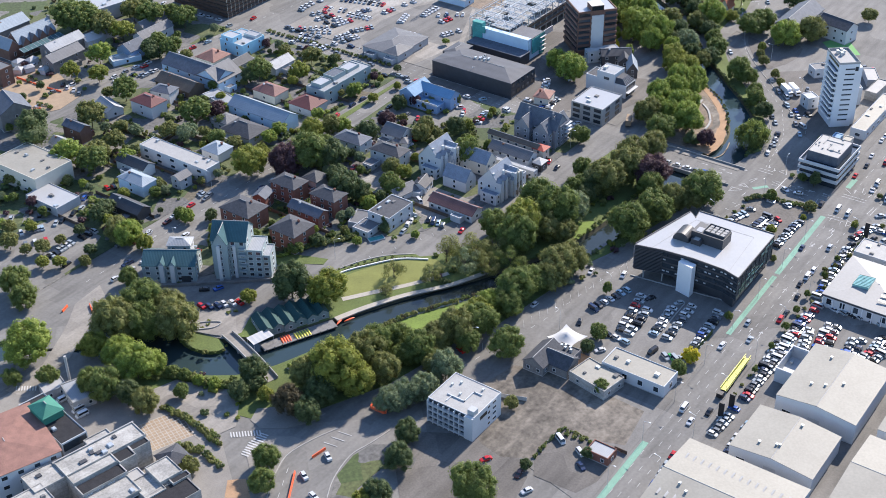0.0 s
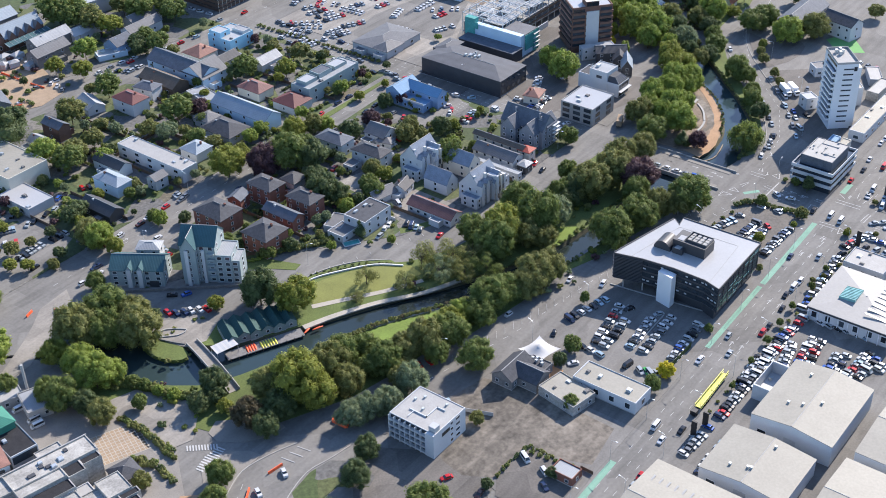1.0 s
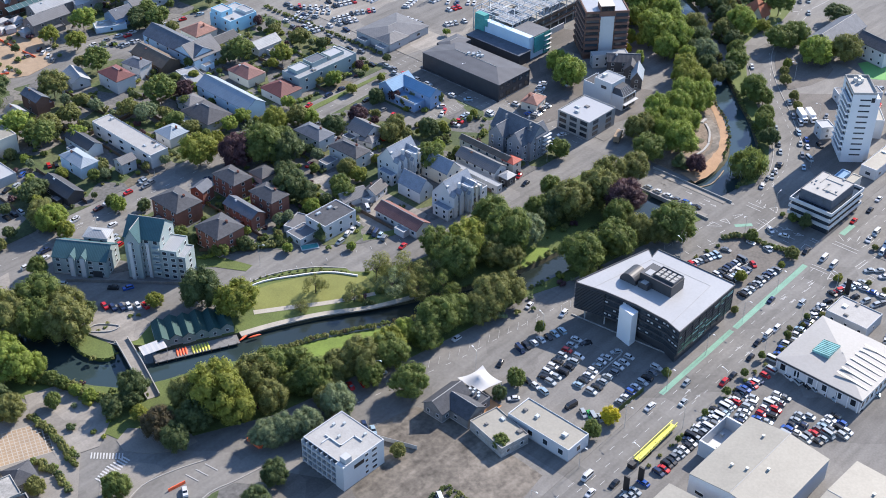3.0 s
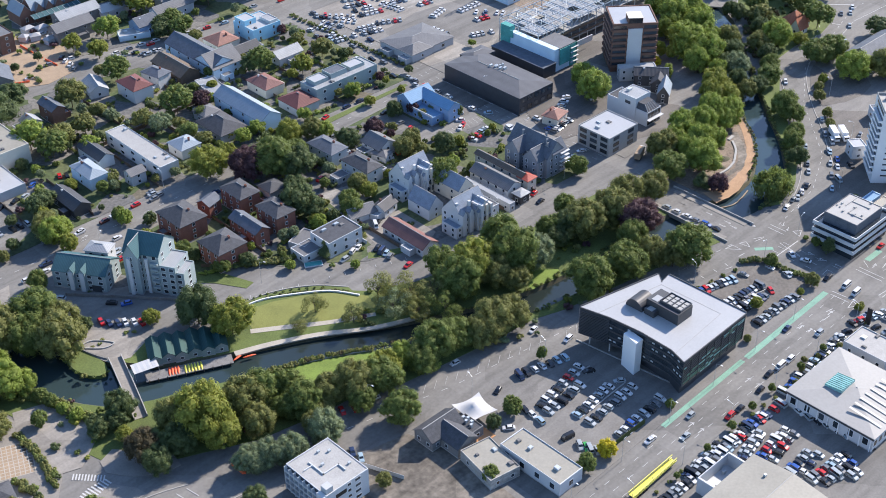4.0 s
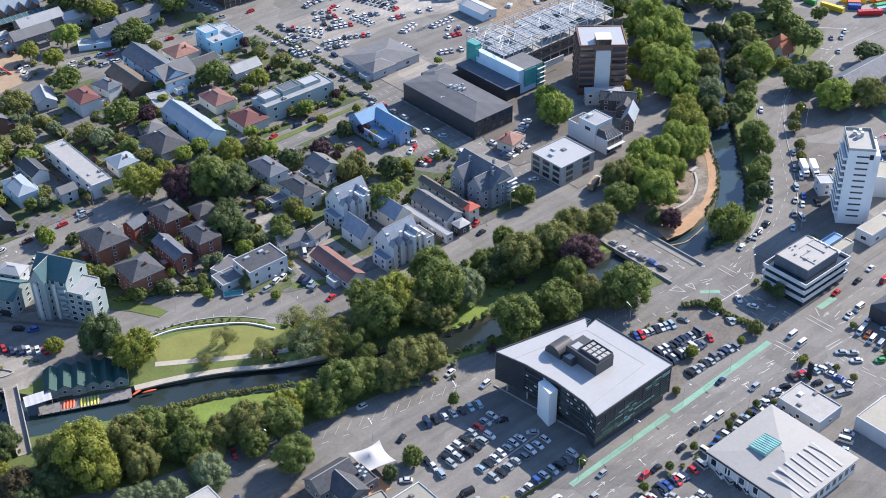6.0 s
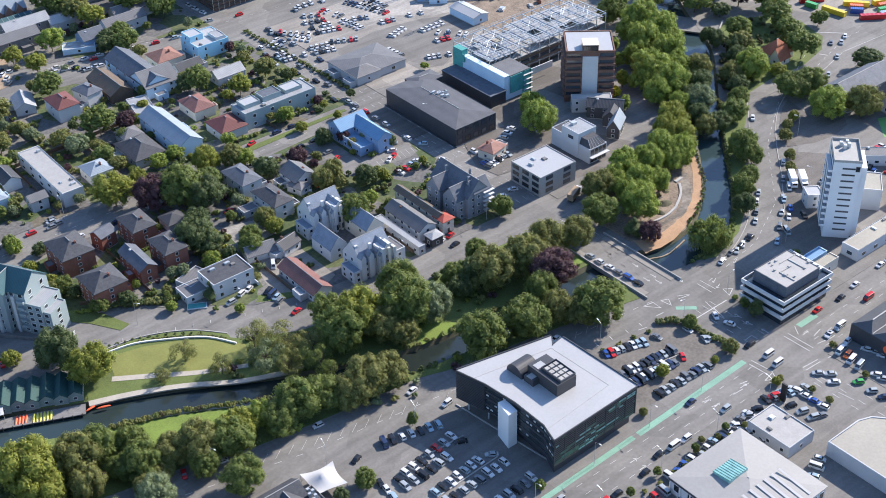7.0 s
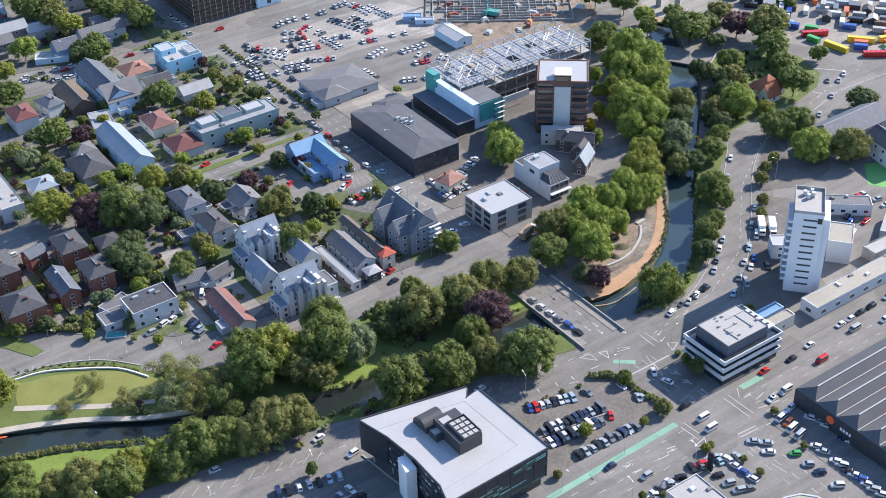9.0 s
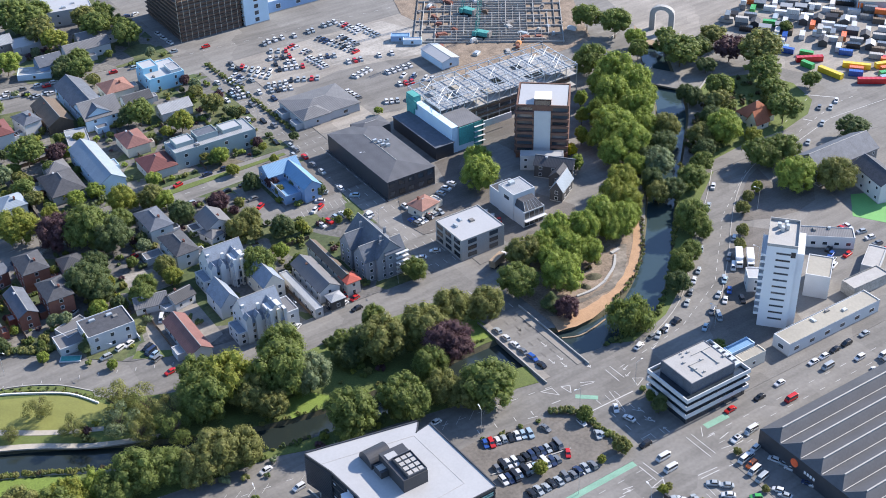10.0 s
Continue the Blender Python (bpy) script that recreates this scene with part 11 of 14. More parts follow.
shrub(31.5, 152.3, 2.5, 3.0, 'green')
shrub(43.4, 106.8, 1.7, 2.0, 'green')
shrub(35.6, 135.5, 1.3, 1.6, 'lime')
tree(-82.4, 138.7, 1.2, 2.9, 'silver', 'round', 'among the houses and yards')
shrub(22.5, 146.4, 1.6, 1.9, 'dark')
tree(-13.0, 129.8, 2.1, 4.9, 'green', 'round', 'among the houses and yards')
shrub(-83.3, 139.5, 2.1, 2.5, 'olive')
shrub(-59.9, 125.1, 1.6, 1.9, 'olive')
shrub(60.7, 144.8, 1.7, 2.1, 'dark')
tree(47.4, 114.8, 2.5, 5.9, 'lime', 'round', 'among the houses and yards')
shrub(-60.9, 132.1, 2.3, 2.7, 'lime')
shrub(23.2, 145.6, 1.2, 1.5, 'lime')
shrub(49.8, 115.7, 2.1, 2.5, 'lime')
shrub(67.1, 112.2, 2.4, 2.9, 'silver')
tree(-39.1, 148.0, 1.6, 3.8, 'olive', 'round', 'among the houses and yards')
shrub(37.8, 148.5, 2.2, 2.6, 'olive')
shrub(24.9, 156.1, 1.5, 1.8, 'purple')
shrub(37.5, 145.5, 1.1, 1.3, 'silver')
shrub(41.0, 122.6, 1.1, 1.3, 'purple')
shrub(12.4, 127.6, 1.9, 2.3, 'lime')
tree(-33.8, 103.1, 2.1, 4.9, 'green', 'round', 'among the houses and yards')
shrub(66.5, 119.0, 1.1, 1.4, 'silver')
shrub(-53.0, 113.9, 1.5, 1.8, 'purple')
shrub(51.0, 139.8, 2.2, 2.7, 'lime')
tree(-4.1, 142.1, 2.3, 5.5, 'dark', 'round', 'among the houses and yards')
tree(0.8, 130.2, 1.4, 3.3, 'bright', 'round', 'among the houses and yards')
shrub(-35.9, 104.6, 1.6, 1.9, 'bright')
shrub(18.3, 144.0, 1.7, 2.1, 'silver')
shrub(-24.8, 93.3, 2.1, 2.5, 'olive')
shrub(14.2, 153.3, 1.8, 2.2, 'green')
shrub(-50.2, 123.0, 1.5, 1.8, 'green')
tree(-48.0, 111.7, 2.4, 5.6, 'silver', 'round', 'among the houses and yards')
tree(26.6, 120.5, 1.4, 3.2, 'olive', 'round', 'among the houses and yards')
shrub(59.4, 101.4, 2.4, 2.9, 'lime')
shrub(56.4, 155.7, 2.0, 2.4, 'silver')
tree(35.8, 143.2, 2.2, 5.3, 'olive', 'round', 'among the houses and yards')
shrub(-33.8, 98.4, 1.9, 2.3, 'silver')
shrub(50.0, 113.7, 1.8, 2.1, 'olive')
shrub(-37.7, 124.4, 2.0, 2.4, 'silver')
shrub(47.8, 88.0, 1.2, 1.4, 'olive')
shrub(61.6, 323.0, 2.1, 2.5, 'purple')
shrub(-114.8, 342.2, 2.1, 2.5, 'green')
shrub(-49.6, 307.4, 1.4, 1.7, 'green')
shrub(-7.5, 314.5, 1.4, 1.6, 'olive')
shrub(13.7, 324.2, 2.5, 3.0, 'purple')
shrub(-121.4, 294.6, 2.1, 2.6, 'lime')
shrub(-88.4, 309.7, 1.5, 1.8, 'green')
tree(-132.5, 312.2, 1.7, 4.1, 'dark', 'round', 'in far back yards')
shrub(-83.5, 317.6, 1.8, 2.2, 'purple')
shrub(-24.0, 321.8, 2.6, 3.1, 'purple')
shrub(67.2, 309.4, 1.1, 1.3, 'olive')
tree(36.6, 327.6, 1.1, 2.6, 'green', 'round', 'in far back yards')
shrub(-114.4, 305.2, 2.2, 2.6, 'dark')
shrub(-0.1, 286.0, 1.6, 2.0, 'bright')
tree(-75.2, 289.3, 2.0, 4.7, 'green', 'round', 'in far back yards')
shrub(-133.2, 338.2, 2.6, 3.1, 'green')
shrub(-21.5, 305.2, 2.6, 3.1, 'olive')
shrub(-47.4, 297.3, 1.4, 1.7, 'silver')
tree(43.9, 300.7, 2.1, 5.1, 'green', 'round', 'in far back yards')
tree(-37.7, 312.8, 2.3, 5.4, 'dark', 'round', 'in far back yards')
shrub(-31.8, 328.0, 2.0, 2.4, 'dark')
shrub(-71.4, 320.9, 2.2, 2.6, 'purple')
shrub(-41.5, 305.3, 2.2, 2.7, 'green')
shrub(-124.5, 299.4, 1.8, 2.1, 'green')
shrub(-2.0, 317.6, 1.3, 1.5, 'purple')
shrub(21.9, 290.7, 1.1, 1.3, 'green')
shrub(-31.9, 339.9, 2.6, 3.1, 'lime')
shrub(-74.4, 329.7, 1.5, 1.8, 'dark')
shrub(-80.3, 337.9, 2.3, 2.8, 'olive')
shrub(25.0, 328.1, 1.2, 1.4, 'lime')
shrub(-24.2, 341.7, 2.6, 3.1, 'purple')
shrub(-69.0, 323.9, 2.1, 2.5, 'olive')
tree(60.3, 289.3, 2.5, 6.0, 'silver', 'round', 'in far back yards')
shrub(-105.5, 291.2, 1.6, 2.0, 'bright')
shrub(-49.5, 300.2, 2.5, 2.9, 'green')
shrub(-57.7, 289.4, 2.2, 2.7, 'dark')
shrub(-83.2, 292.2, 1.8, 2.2, 'olive')
shrub(-104.1, 324.9, 1.1, 1.3, 'olive')
shrub(-75.3, 319.3, 1.8, 2.2, 'olive')
tree(62.5, 335.7, 2.4, 5.8, 'green', 'round', 'in far back yards')
tree(-138.7, 303.8, 2.1, 4.9, 'purple', 'round', 'in far back yards')
shrub(-4.6, 289.6, 2.6, 3.1, 'silver')
shrub(-111.2, 334.4, 1.7, 2.1, 'olive')
shrub(66.8, 289.4, 2.0, 2.3, 'green')
shrub(-101.6, 300.2, 1.4, 1.7, 'green')
shrub(-82.4, 300.7, 1.3, 1.6, 'olive')
tree(-56.3, 332.5, 1.2, 2.9, 'green', 'round', 'in far back yards')
shrub(-106.7, 304.4, 2.3, 2.7, 'silver')
shrub(-37.8, 305.7, 1.3, 1.5, 'green')
shrub(-139.2, 343.4, 1.6, 2.0, 'dark')
shrub(15.7, 319.6, 1.3, 1.6, 'green')
shrub(-85.9, 343.1, 2.2, 2.7, 'dark')
tree(-119.4, 303.0, 1.9, 4.4, 'lime', 'round', 'in far back yards')
shrub(-54.8, 328.9, 1.9, 2.3, 'bright')
shrub(50.1, 287.8, 2.1, 2.5, 'green')
shrub(60.8, 344.2, 2.1, 2.5, 'silver')
shrub(-84.7, 294.9, 2.1, 2.5, 'silver')
tree(16.2, 322.8, 2.4, 5.6, 'silver', 'round', 'in far back yards')
shrub(-63.8, 326.2, 1.1, 1.3, 'lime')
shrub(-48.2, 293.4, 2.0, 2.4, 'green')
tree(-91.2, 326.8, 2.0, 4.8, 'lime', 'round', 'in far back yards')
shrub(24.6, 293.5, 1.7, 2.1, 'dark')
shrub(21.6, 327.0, 2.5, 3.1, 'purple')
shrub(-25.2, 295.2, 1.7, 2.1, 'green')
tree(-137.0, 333.3, 2.1, 4.9, 'lime', 'round', 'in far back yards')
shrub(-116.0, 329.1, 1.3, 1.6, 'purple')
tree(-129.4, 333.9, 2.0, 4.8, 'bright', 'round', 'in far back yards')
tree(-51.1, 309.8, 2.2, 5.3, 'dark', 'round', 'in far back yards')
shrub(-50.8, 322.7, 2.5, 3.0, 'silver')
shrub(-54.7, 323.0, 1.6, 2.0, 'green')
shrub(-58.4, 31.6, 1.6, 2.0, 'olive')
shrub(-157.2, 78.4, 2.4, 2.9, 'lime')
shrub(-86.5, 32.3, 2.2, 2.7, 'silver')
shrub(15.0, 6.7, 2.2, 2.6, 'lime')
shrub(-154.8, 72.5, 1.4, 1.7, 'green')
shrub(19.2, 9.6, 1.3, 1.6, 'green')
shrub(-115.7, 38.4, 2.4, 2.8, 'green')
shrub(-132.1, 59.7, 2.0, 2.4, 'bright')
shrub(17.4, 1.4, 1.8, 2.1, 'lime')
shrub(-57.3, 18.2, 2.3, 2.7, 'bright')
shrub(-153.1, 88.8, 1.2, 1.4, 'bright')
shrub(-113.2, 56.1, 1.6, 1.9, 'lime')
shrub(-148.4, 77.5, 1.9, 2.2, 'green')
shrub(15.0, 4.6, 1.1, 1.4, 'olive')
shrub(-157.6, 82.3, 1.1, 1.3, 'green')
shrub(-142.0, 51.3, 2.3, 2.8, 'green')
shrub(-32.2, 11.7, 2.4, 2.9, 'silver')
shrub(-79.8, 27.7, 2.2, 2.6, 'dark')
shrub(-21.5, 6.8, 1.4, 1.7, 'dark')
shrub(-61.5, 34.3, 1.1, 1.3, 'olive')
shrub(-163.7, 66.2, 1.4, 1.6, 'green')
shrub(-121.1, 38.3, 1.8, 2.1, 'purple')
shrub(-122.6, 44.8, 1.3, 1.5, 'silver')
shrub(0.1, 11.8, 1.9, 2.3, 'lime')
shrub(-16.8, 12.0, 1.7, 2.0, 'silver')
shrub(-124.0, 39.6, 2.5, 3.0, 'dark')
shrub(-122.7, 59.8, 1.4, 1.6, 'silver')
shrub(2.1, 7.7, 1.3, 1.6, 'silver')
shrub(-64.7, 31.8, 2.4, 2.8, 'silver')
shrub(-154.0, 72.7, 2.5, 3.0, 'silver')
shrub(-133.9, 61.1, 2.1, 2.6, 'dark')
shrub(56.7, 2.6, 1.1, 1.3, 'bright')
shrub(-167.4, 72.8, 2.1, 2.5, 'dark')
shrub(-38.0, 24.0, 1.2, 1.4, 'dark')
shrub(-132.0, 65.0, 2.2, 2.6, 'bright')
shrub(-162.8, 62.1, 1.2, 1.5, 'lime')
shrub(-104.8, 38.5, 2.4, 2.9, 'purple')
shrub(17.3, 8.2, 2.2, 2.6, 'dark')
shrub(-112.9, 39.0, 2.2, 2.6, 'purple')
shrub(60.1, -0.3, 1.2, 1.5, 'purple')
shrub(-3.3, 8.9, 2.2, 2.6, 'purple')
shrub(-161.0, 80.8, 1.4, 1.7, 'silver')
shrub(55.4, 5.0, 1.9, 2.3, 'bright')
shrub(-141.9, 68.4, 1.0, 1.2, 'green')
shrub(-18.8, 14.1, 1.5, 1.8, 'green')
shrub(58.4, 3.8, 2.0, 2.4, 'lime')
shrub(-153.0, 88.1, 1.5, 1.8, 'purple')
shrub(-51.9, 29.3, 2.5, 3.0, 'olive')
shrub(-27.3, 9.1, 2.0, 2.4, 'olive')
shrub(59.0, -1.1, 1.7, 2.1, 'green')
shrub(-121.1, 54.4, 1.8, 2.1, 'silver')
shrub(58.2, 0.5, 2.6, 3.1, 'dark')
shrub(-157.7, 67.0, 1.1, 1.3, 'bright')
shrub(-70.2, 21.5, 1.7, 2.0, 'olive')
shrub(25.7, 34.8, 2.5, 2.9, 'green')
shrub(14.3, 43.2, 1.9, 2.3, 'purple')
shrub(-51.7, 53.8, 1.3, 1.6, 'bright')
shrub(13.5, 35.6, 1.0, 1.2, 'bright')
shrub(-16.1, 51.2, 2.1, 2.5, 'green')
shrub(-0.7, 54.5, 2.2, 2.7, 'purple')
shrub(-39.5, 44.9, 1.9, 2.3, 'lime')
shrub(-27.4, 51.0, 2.5, 3.0, 'silver')
shrub(-57.9, 50.4, 1.2, 1.4, 'olive')
shrub(5.4, 41.6, 1.7, 2.0, 'green')
shrub(-62.1, 59.3, 1.8, 2.1, 'silver')
shrub(-7.1, 46.1, 1.7, 2.0, 'lime')
shrub(24.0, 29.7, 1.7, 2.1, 'green')
shrub(59.1, 41.4, 1.8, 2.1, 'purple')
shrub(-32.2, 55.8, 1.9, 2.3, 'dark')
shrub(57.5, 39.6, 2.2, 2.7, 'bright')
shrub(53.5, 48.5, 1.2, 1.5, 'green')
shrub(44.4, 42.9, 2.3, 2.8, 'bright')
shrub(16.9, 31.4, 1.0, 1.2, 'olive')
shrub(-46.2, 65.2, 1.5, 1.9, 'green')
shrub(26.4, 30.7, 2.1, 2.6, 'olive')
shrub(38.0, 43.7, 2.0, 2.4, 'purple')
shrub(49.6, 39.3, 1.1, 1.4, 'silver')
shrub(-41.9, 58.1, 1.8, 2.2, 'green')
shrub(35.8, 43.3, 2.0, 2.4, 'lime')
shrub(-4.4, 52.7, 1.5, 1.7, 'dark')
shrub(-58.1, 55.3, 2.3, 2.7, 'purple')
shrub(7.8, 41.8, 2.0, 2.4, 'olive')
shrub(22.5, 33.3, 1.4, 1.7, 'lime')
shrub(-40.4, 61.8, 2.1, 2.5, 'green')
shrub(-59.9, 52.3, 2.3, 2.7, 'dark')
shrub(30.3, 29.5, 2.1, 2.5, 'purple')
shrub(-10.0, 55.4, 1.5, 1.8, 'purple')
shrub(39.9, 38.6, 2.1, 2.5, 'green')
shrub(35.1, 50.3, 1.1, 1.4, 'silver')
shrub(22.8, 51.2, 2.1, 2.5, 'dark')
shrub(-57.3, 57.5, 1.2, 1.4, 'lime')
shrub(-51.2, 53.5, 2.0, 2.4, 'olive')
shrub(0.5, 51.2, 1.9, 2.3, 'green')
shrub(0.4, 52.7, 1.9, 2.2, 'green')
shrub(41.8, 45.4, 2.2, 2.6, 'purple')
shrub(-4.8, 47.2, 1.1, 1.3, 'purple')
shrub(0.6, 49.7, 2.5, 3.0, 'dark')
shrub(-8.8, 48.2, 2.2, 2.7, 'purple')
shrub(-8.2, 46.1, 1.6, 2.0, 'bright')
shrub(-54.7, 57.0, 1.7, 2.0, 'lime')
shrub(-41.7, 58.1, 1.7, 2.1, 'green')
shrub(-16.3, 53.7, 2.2, 2.6, 'bright')
shrub(79.7, 266.8, 1.4, 1.9, 'olive')
shrub(78.6, 267.0, 1.6, 1.7, 'green')
shrub(79.1, 263.6, 1.6, 1.8, 'olive')
shrub(79.4, 263.7, 1.7, 1.9, 'dark')
shrub(78.9, 260.3, 1.4, 1.7, 'olive')
shrub(79.1, 260.0, 1.5, 1.9, 'dark')
shrub(79.1, 257.0, 1.4, 1.5, 'olive')
shrub(79.9, 257.3, 1.2, 1.8, 'dark')
shrub(79.5, 253.6, 1.5, 1.5, 'olive')
shrub(80.1, 253.9, 1.6, 1.5, 'green')
shrub(80.4, 251.2, 1.4, 1.7, 'olive')
shrub(79.6, 251.2, 1.7, 1.8, 'green')
shrub(79.9, 248.5, 1.3, 1.6, 'olive')
shrub(80.1, 248.0, 1.3, 1.8, 'dark')
shrub(79.9, 245.4, 1.7, 1.8, 'olive')
shrub(80.3, 245.5, 1.6, 2.1, 'dark')
shrub(80.8, 241.5, 1.1, 1.7, 'olive')
shrub(80.1, 241.9, 1.7, 1.4, 'dark')
shrub(80.5, 238.5, 1.3, 1.6, 'olive')
shrub(80.9, 238.4, 1.4, 1.8, 'green')
shrub(81.2, 235.7, 1.6, 2.0, 'olive')
shrub(81.2, 235.2, 1.6, 2.0, 'dark')
shrub(80.4, 232.9, 1.1, 1.5, 'olive')
shrub(80.5, 232.2, 1.1, 1.6, 'dark')
shrub(81.3, 229.7, 1.2, 1.8, 'olive')
shrub(81.4, 229.5, 1.1, 1.5, 'green')
shrub(80.6, 227.0, 1.3, 1.6, 'olive')
shrub(80.6, 226.3, 1.6, 1.6, 'dark')
shrub(80.7, 223.1, 1.3, 1.6, 'olive')
shrub(80.8, 223.2, 1.1, 1.5, 'dark')
shrub(81.2, 220.5, 1.5, 1.8, 'olive')
shrub(80.8, 221.0, 1.7, 1.4, 'green')
shrub(81.4, 217.3, 1.5, 1.8, 'olive')
shrub(81.1, 217.1, 1.5, 1.7, 'dark')
shrub(81.0, 215.0, 1.2, 1.7, 'olive')
shrub(81.1, 214.0, 1.2, 1.5, 'dark')
shrub(81.3, 211.8, 1.5, 2.0, 'olive')
shrub(80.7, 211.4, 1.5, 1.9, 'dark')
shrub(81.4, 208.2, 1.4, 1.8, 'olive')
shrub(80.8, 208.5, 1.3, 1.9, 'green')
shrub(81.7, 205.7, 1.0, 1.8, 'olive')
shrub(80.8, 205.5, 1.1, 1.4, 'dark')
shrub(81.8, 202.7, 1.6, 2.0, 'olive')
shrub(81.2, 203.0, 1.2, 1.8, 'green')
shrub(81.0, 199.9, 1.6, 1.8, 'olive')
shrub(81.0, 199.7, 1.5, 1.9, 'dark')
shrub(81.6, 196.0, 1.3, 1.8, 'olive')
shrub(81.0, 196.4, 1.3, 1.7, 'dark')
shrub(82.0, 193.9, 1.7, 1.7, 'olive')
shrub(82.0, 193.6, 1.1, 2.1, 'dark')
shrub(80.9, 190.5, 1.2, 1.5, 'olive')
shrub(81.8, 191.0, 1.7, 1.9, 'dark')
shrub(81.9, 187.7, 1.5, 1.9, 'olive')
shrub(82.1, 188.1, 1.2, 2.0, 'dark')
shrub(63.5, -18.4, 2.0, 2.1, 'olive')
shrub(63.0, -17.6, 1.9, 2.4, 'dark')
shrub(66.0, -19.5, 2.1, 2.7, 'olive')
shrub(65.2, -19.6, 2.0, 2.5, 'dark')
shrub(67.6, -21.0, 2.2, 2.2, 'olive')
shrub(67.3, -20.8, 2.0, 2.7, 'dark')
shrub(68.6, -23.0, 1.7, 2.5, 'olive')
shrub(68.7, -23.5, 1.4, 2.7, 'dark')
shrub(68.9, -26.1, 1.5, 1.9, 'olive')
shrub(70.0, -26.2, 1.4, 1.9, 'dark')
shrub(69.6, -27.9, 2.1, 1.9, 'olive')
shrub(69.8, -28.5, 1.4, 2.1, 'dark')
shrub(69.9, -30.8, 1.9, 1.9, 'olive')
shrub(69.6, -30.8, 1.5, 2.0, 'green')
shrub(69.8, -33.1, 1.7, 2.0, 'olive')
shrub(70.2, -33.6, 1.5, 2.4, 'dark')
shrub(71.1, -35.8, 1.6, 1.9, 'olive')
shrub(70.4, -35.3, 2.1, 1.9, 'green')
shrub(71.1, -38.3, 1.8, 2.2, 'olive')
shrub(71.4, -38.1, 1.7, 2.4, 'green')
shrub(70.6, -40.4, 1.5, 2.3, 'olive')
shrub(71.6, -40.4, 2.0, 1.9, 'dark')
shrub(71.6, -43.0, 1.8, 2.1, 'olive')
shrub(71.5, -43.1, 1.4, 2.3, 'green')
shrub(38.8, -16.4, 1.1, 1.3, 'olive')
shrub(38.4, -15.8, 1.0, 1.4, 'green')
shrub(44.5, -17.1, 1.1, 1.0, 'olive')
shrub(45.5, -16.6, 0.7, 1.4, 'olive')
shrub(51.0, -17.2, 0.8, 1.1, 'olive')
shrub(50.9, -17.9, 1.1, 1.4, 'green')
shrub(56.8, -18.6, 0.9, 1.3, 'olive')
shrub(56.8, -18.8, 1.1, 1.4, 'green')
tree(-57.0, -68.0, 0.9, 1.5, 'olive', 'bush', 'along the main road')
tree(-51.0, -68.0, 1.0, 1.3, 'olive', 'bush', 'along the main road')
tree(-45.0, -68.1, 0.9, 1.6, 'green', 'bush', 'along the main road')
tree(-39.0, -68.1, 1.2, 1.4, 'green', 'bush', 'along the main road')
tree(-33.0, -68.1, 0.9, 1.2, 'olive', 'bush', 'along the main road')
tree(-27.0, -68.1, 1.3, 1.2, 'green', 'bush', 'along the main road')
tree(-21.0, -68.2, 1.0, 1.4, 'olive', 'bush', 'along the main road')
tree(-15.0, -68.2, 0.9, 1.2, 'green', 'bush', 'along the main road')
tree(-9.0, -68.2, 1.1, 1.2, 'green', 'bush', 'along the main road')
tree(-3.0, -68.2, 1.2, 1.4, 'green', 'bush', 'along the main road')
tree(3.0, -68.2, 1.1, 1.6, 'olive', 'bush', 'along the main road')
tree(9.0, -68.3, 1.4, 1.2, 'olive', 'bush', 'along the main road')
tree(15.0, -68.3, 1.1, 1.3, 'green', 'bush', 'along the main road')
tree(21.0, -68.3, 1.4, 1.5, 'olive', 'bush', 'along the main road')
tree(27.0, -68.3, 1.2, 1.1, 'olive', 'bush', 'along the main road')
tree(33.0, -68.4, 1.0, 1.1, 'olive', 'bush', 'along the main road')
tree(39.0, -68.4, 0.9, 1.4, 'olive', 'bush', 'along the main road')
tree(45.0, -68.4, 1.1, 1.6, 'green', 'bush', 'along the main road')
tree(51.0, -68.4, 1.2, 1.2, 'green', 'bush', 'along the main road')
tree(57.0, -68.5, 1.3, 1.3, 'green', 'bush', 'along the main road')
tree(63.0, -68.5, 0.9, 1.3, 'olive', 'bush', 'along the main road')
shrub(-100.5, 56.7, 1.0, 1.7, 'olive')
shrub(-100.3, 56.2, 1.3, 1.5, 'olive')
shrub(-98.1, 55.9, 1.0, 1.6, 'olive')
shrub(-98.6, 55.1, 1.1, 1.9, 'olive')
shrub(-96.6, 54.4, 1.1, 1.4, 'olive')
shrub(-96.6, 55.2, 1.5, 1.9, 'olive')
shrub(-95.3, 53.6, 1.5, 1.5, 'olive')
shrub(-95.0, 54.4, 1.2, 1.6, 'green')
shrub(-93.4, 53.2, 1.3, 1.8, 'olive')
shrub(-93.2, 53.5, 1.5, 1.6, 'olive')
shrub(-91.9, 52.5, 1.5, 1.7, 'olive')
shrub(-91.2, 53.0, 1.2, 1.5, 'olive')
shrub(-90.0, 52.4, 1.1, 1.7, 'olive')
shrub(-89.8, 51.7, 1.2, 1.5, 'olive')
shrub(-88.4, 51.7, 1.0, 1.5, 'olive')
shrub(-87.8, 51.6, 1.0, 1.7, 'green')
shrub(-86.0, 51.5, 1.3, 1.7, 'olive')
shrub(-87.2, 50.9, 1.3, 1.5, 'olive')
shrub(-84.9, 50.3, 1.5, 1.9, 'olive')
shrub(-84.6, 50.1, 1.2, 1.8, 'olive')
shrub(-83.4, 49.6, 1.2, 1.3, 'olive')
shrub(-82.7, 49.3, 1.2, 1.5, 'green')
shrub(-82.1, 48.6, 1.5, 1.7, 'olive')
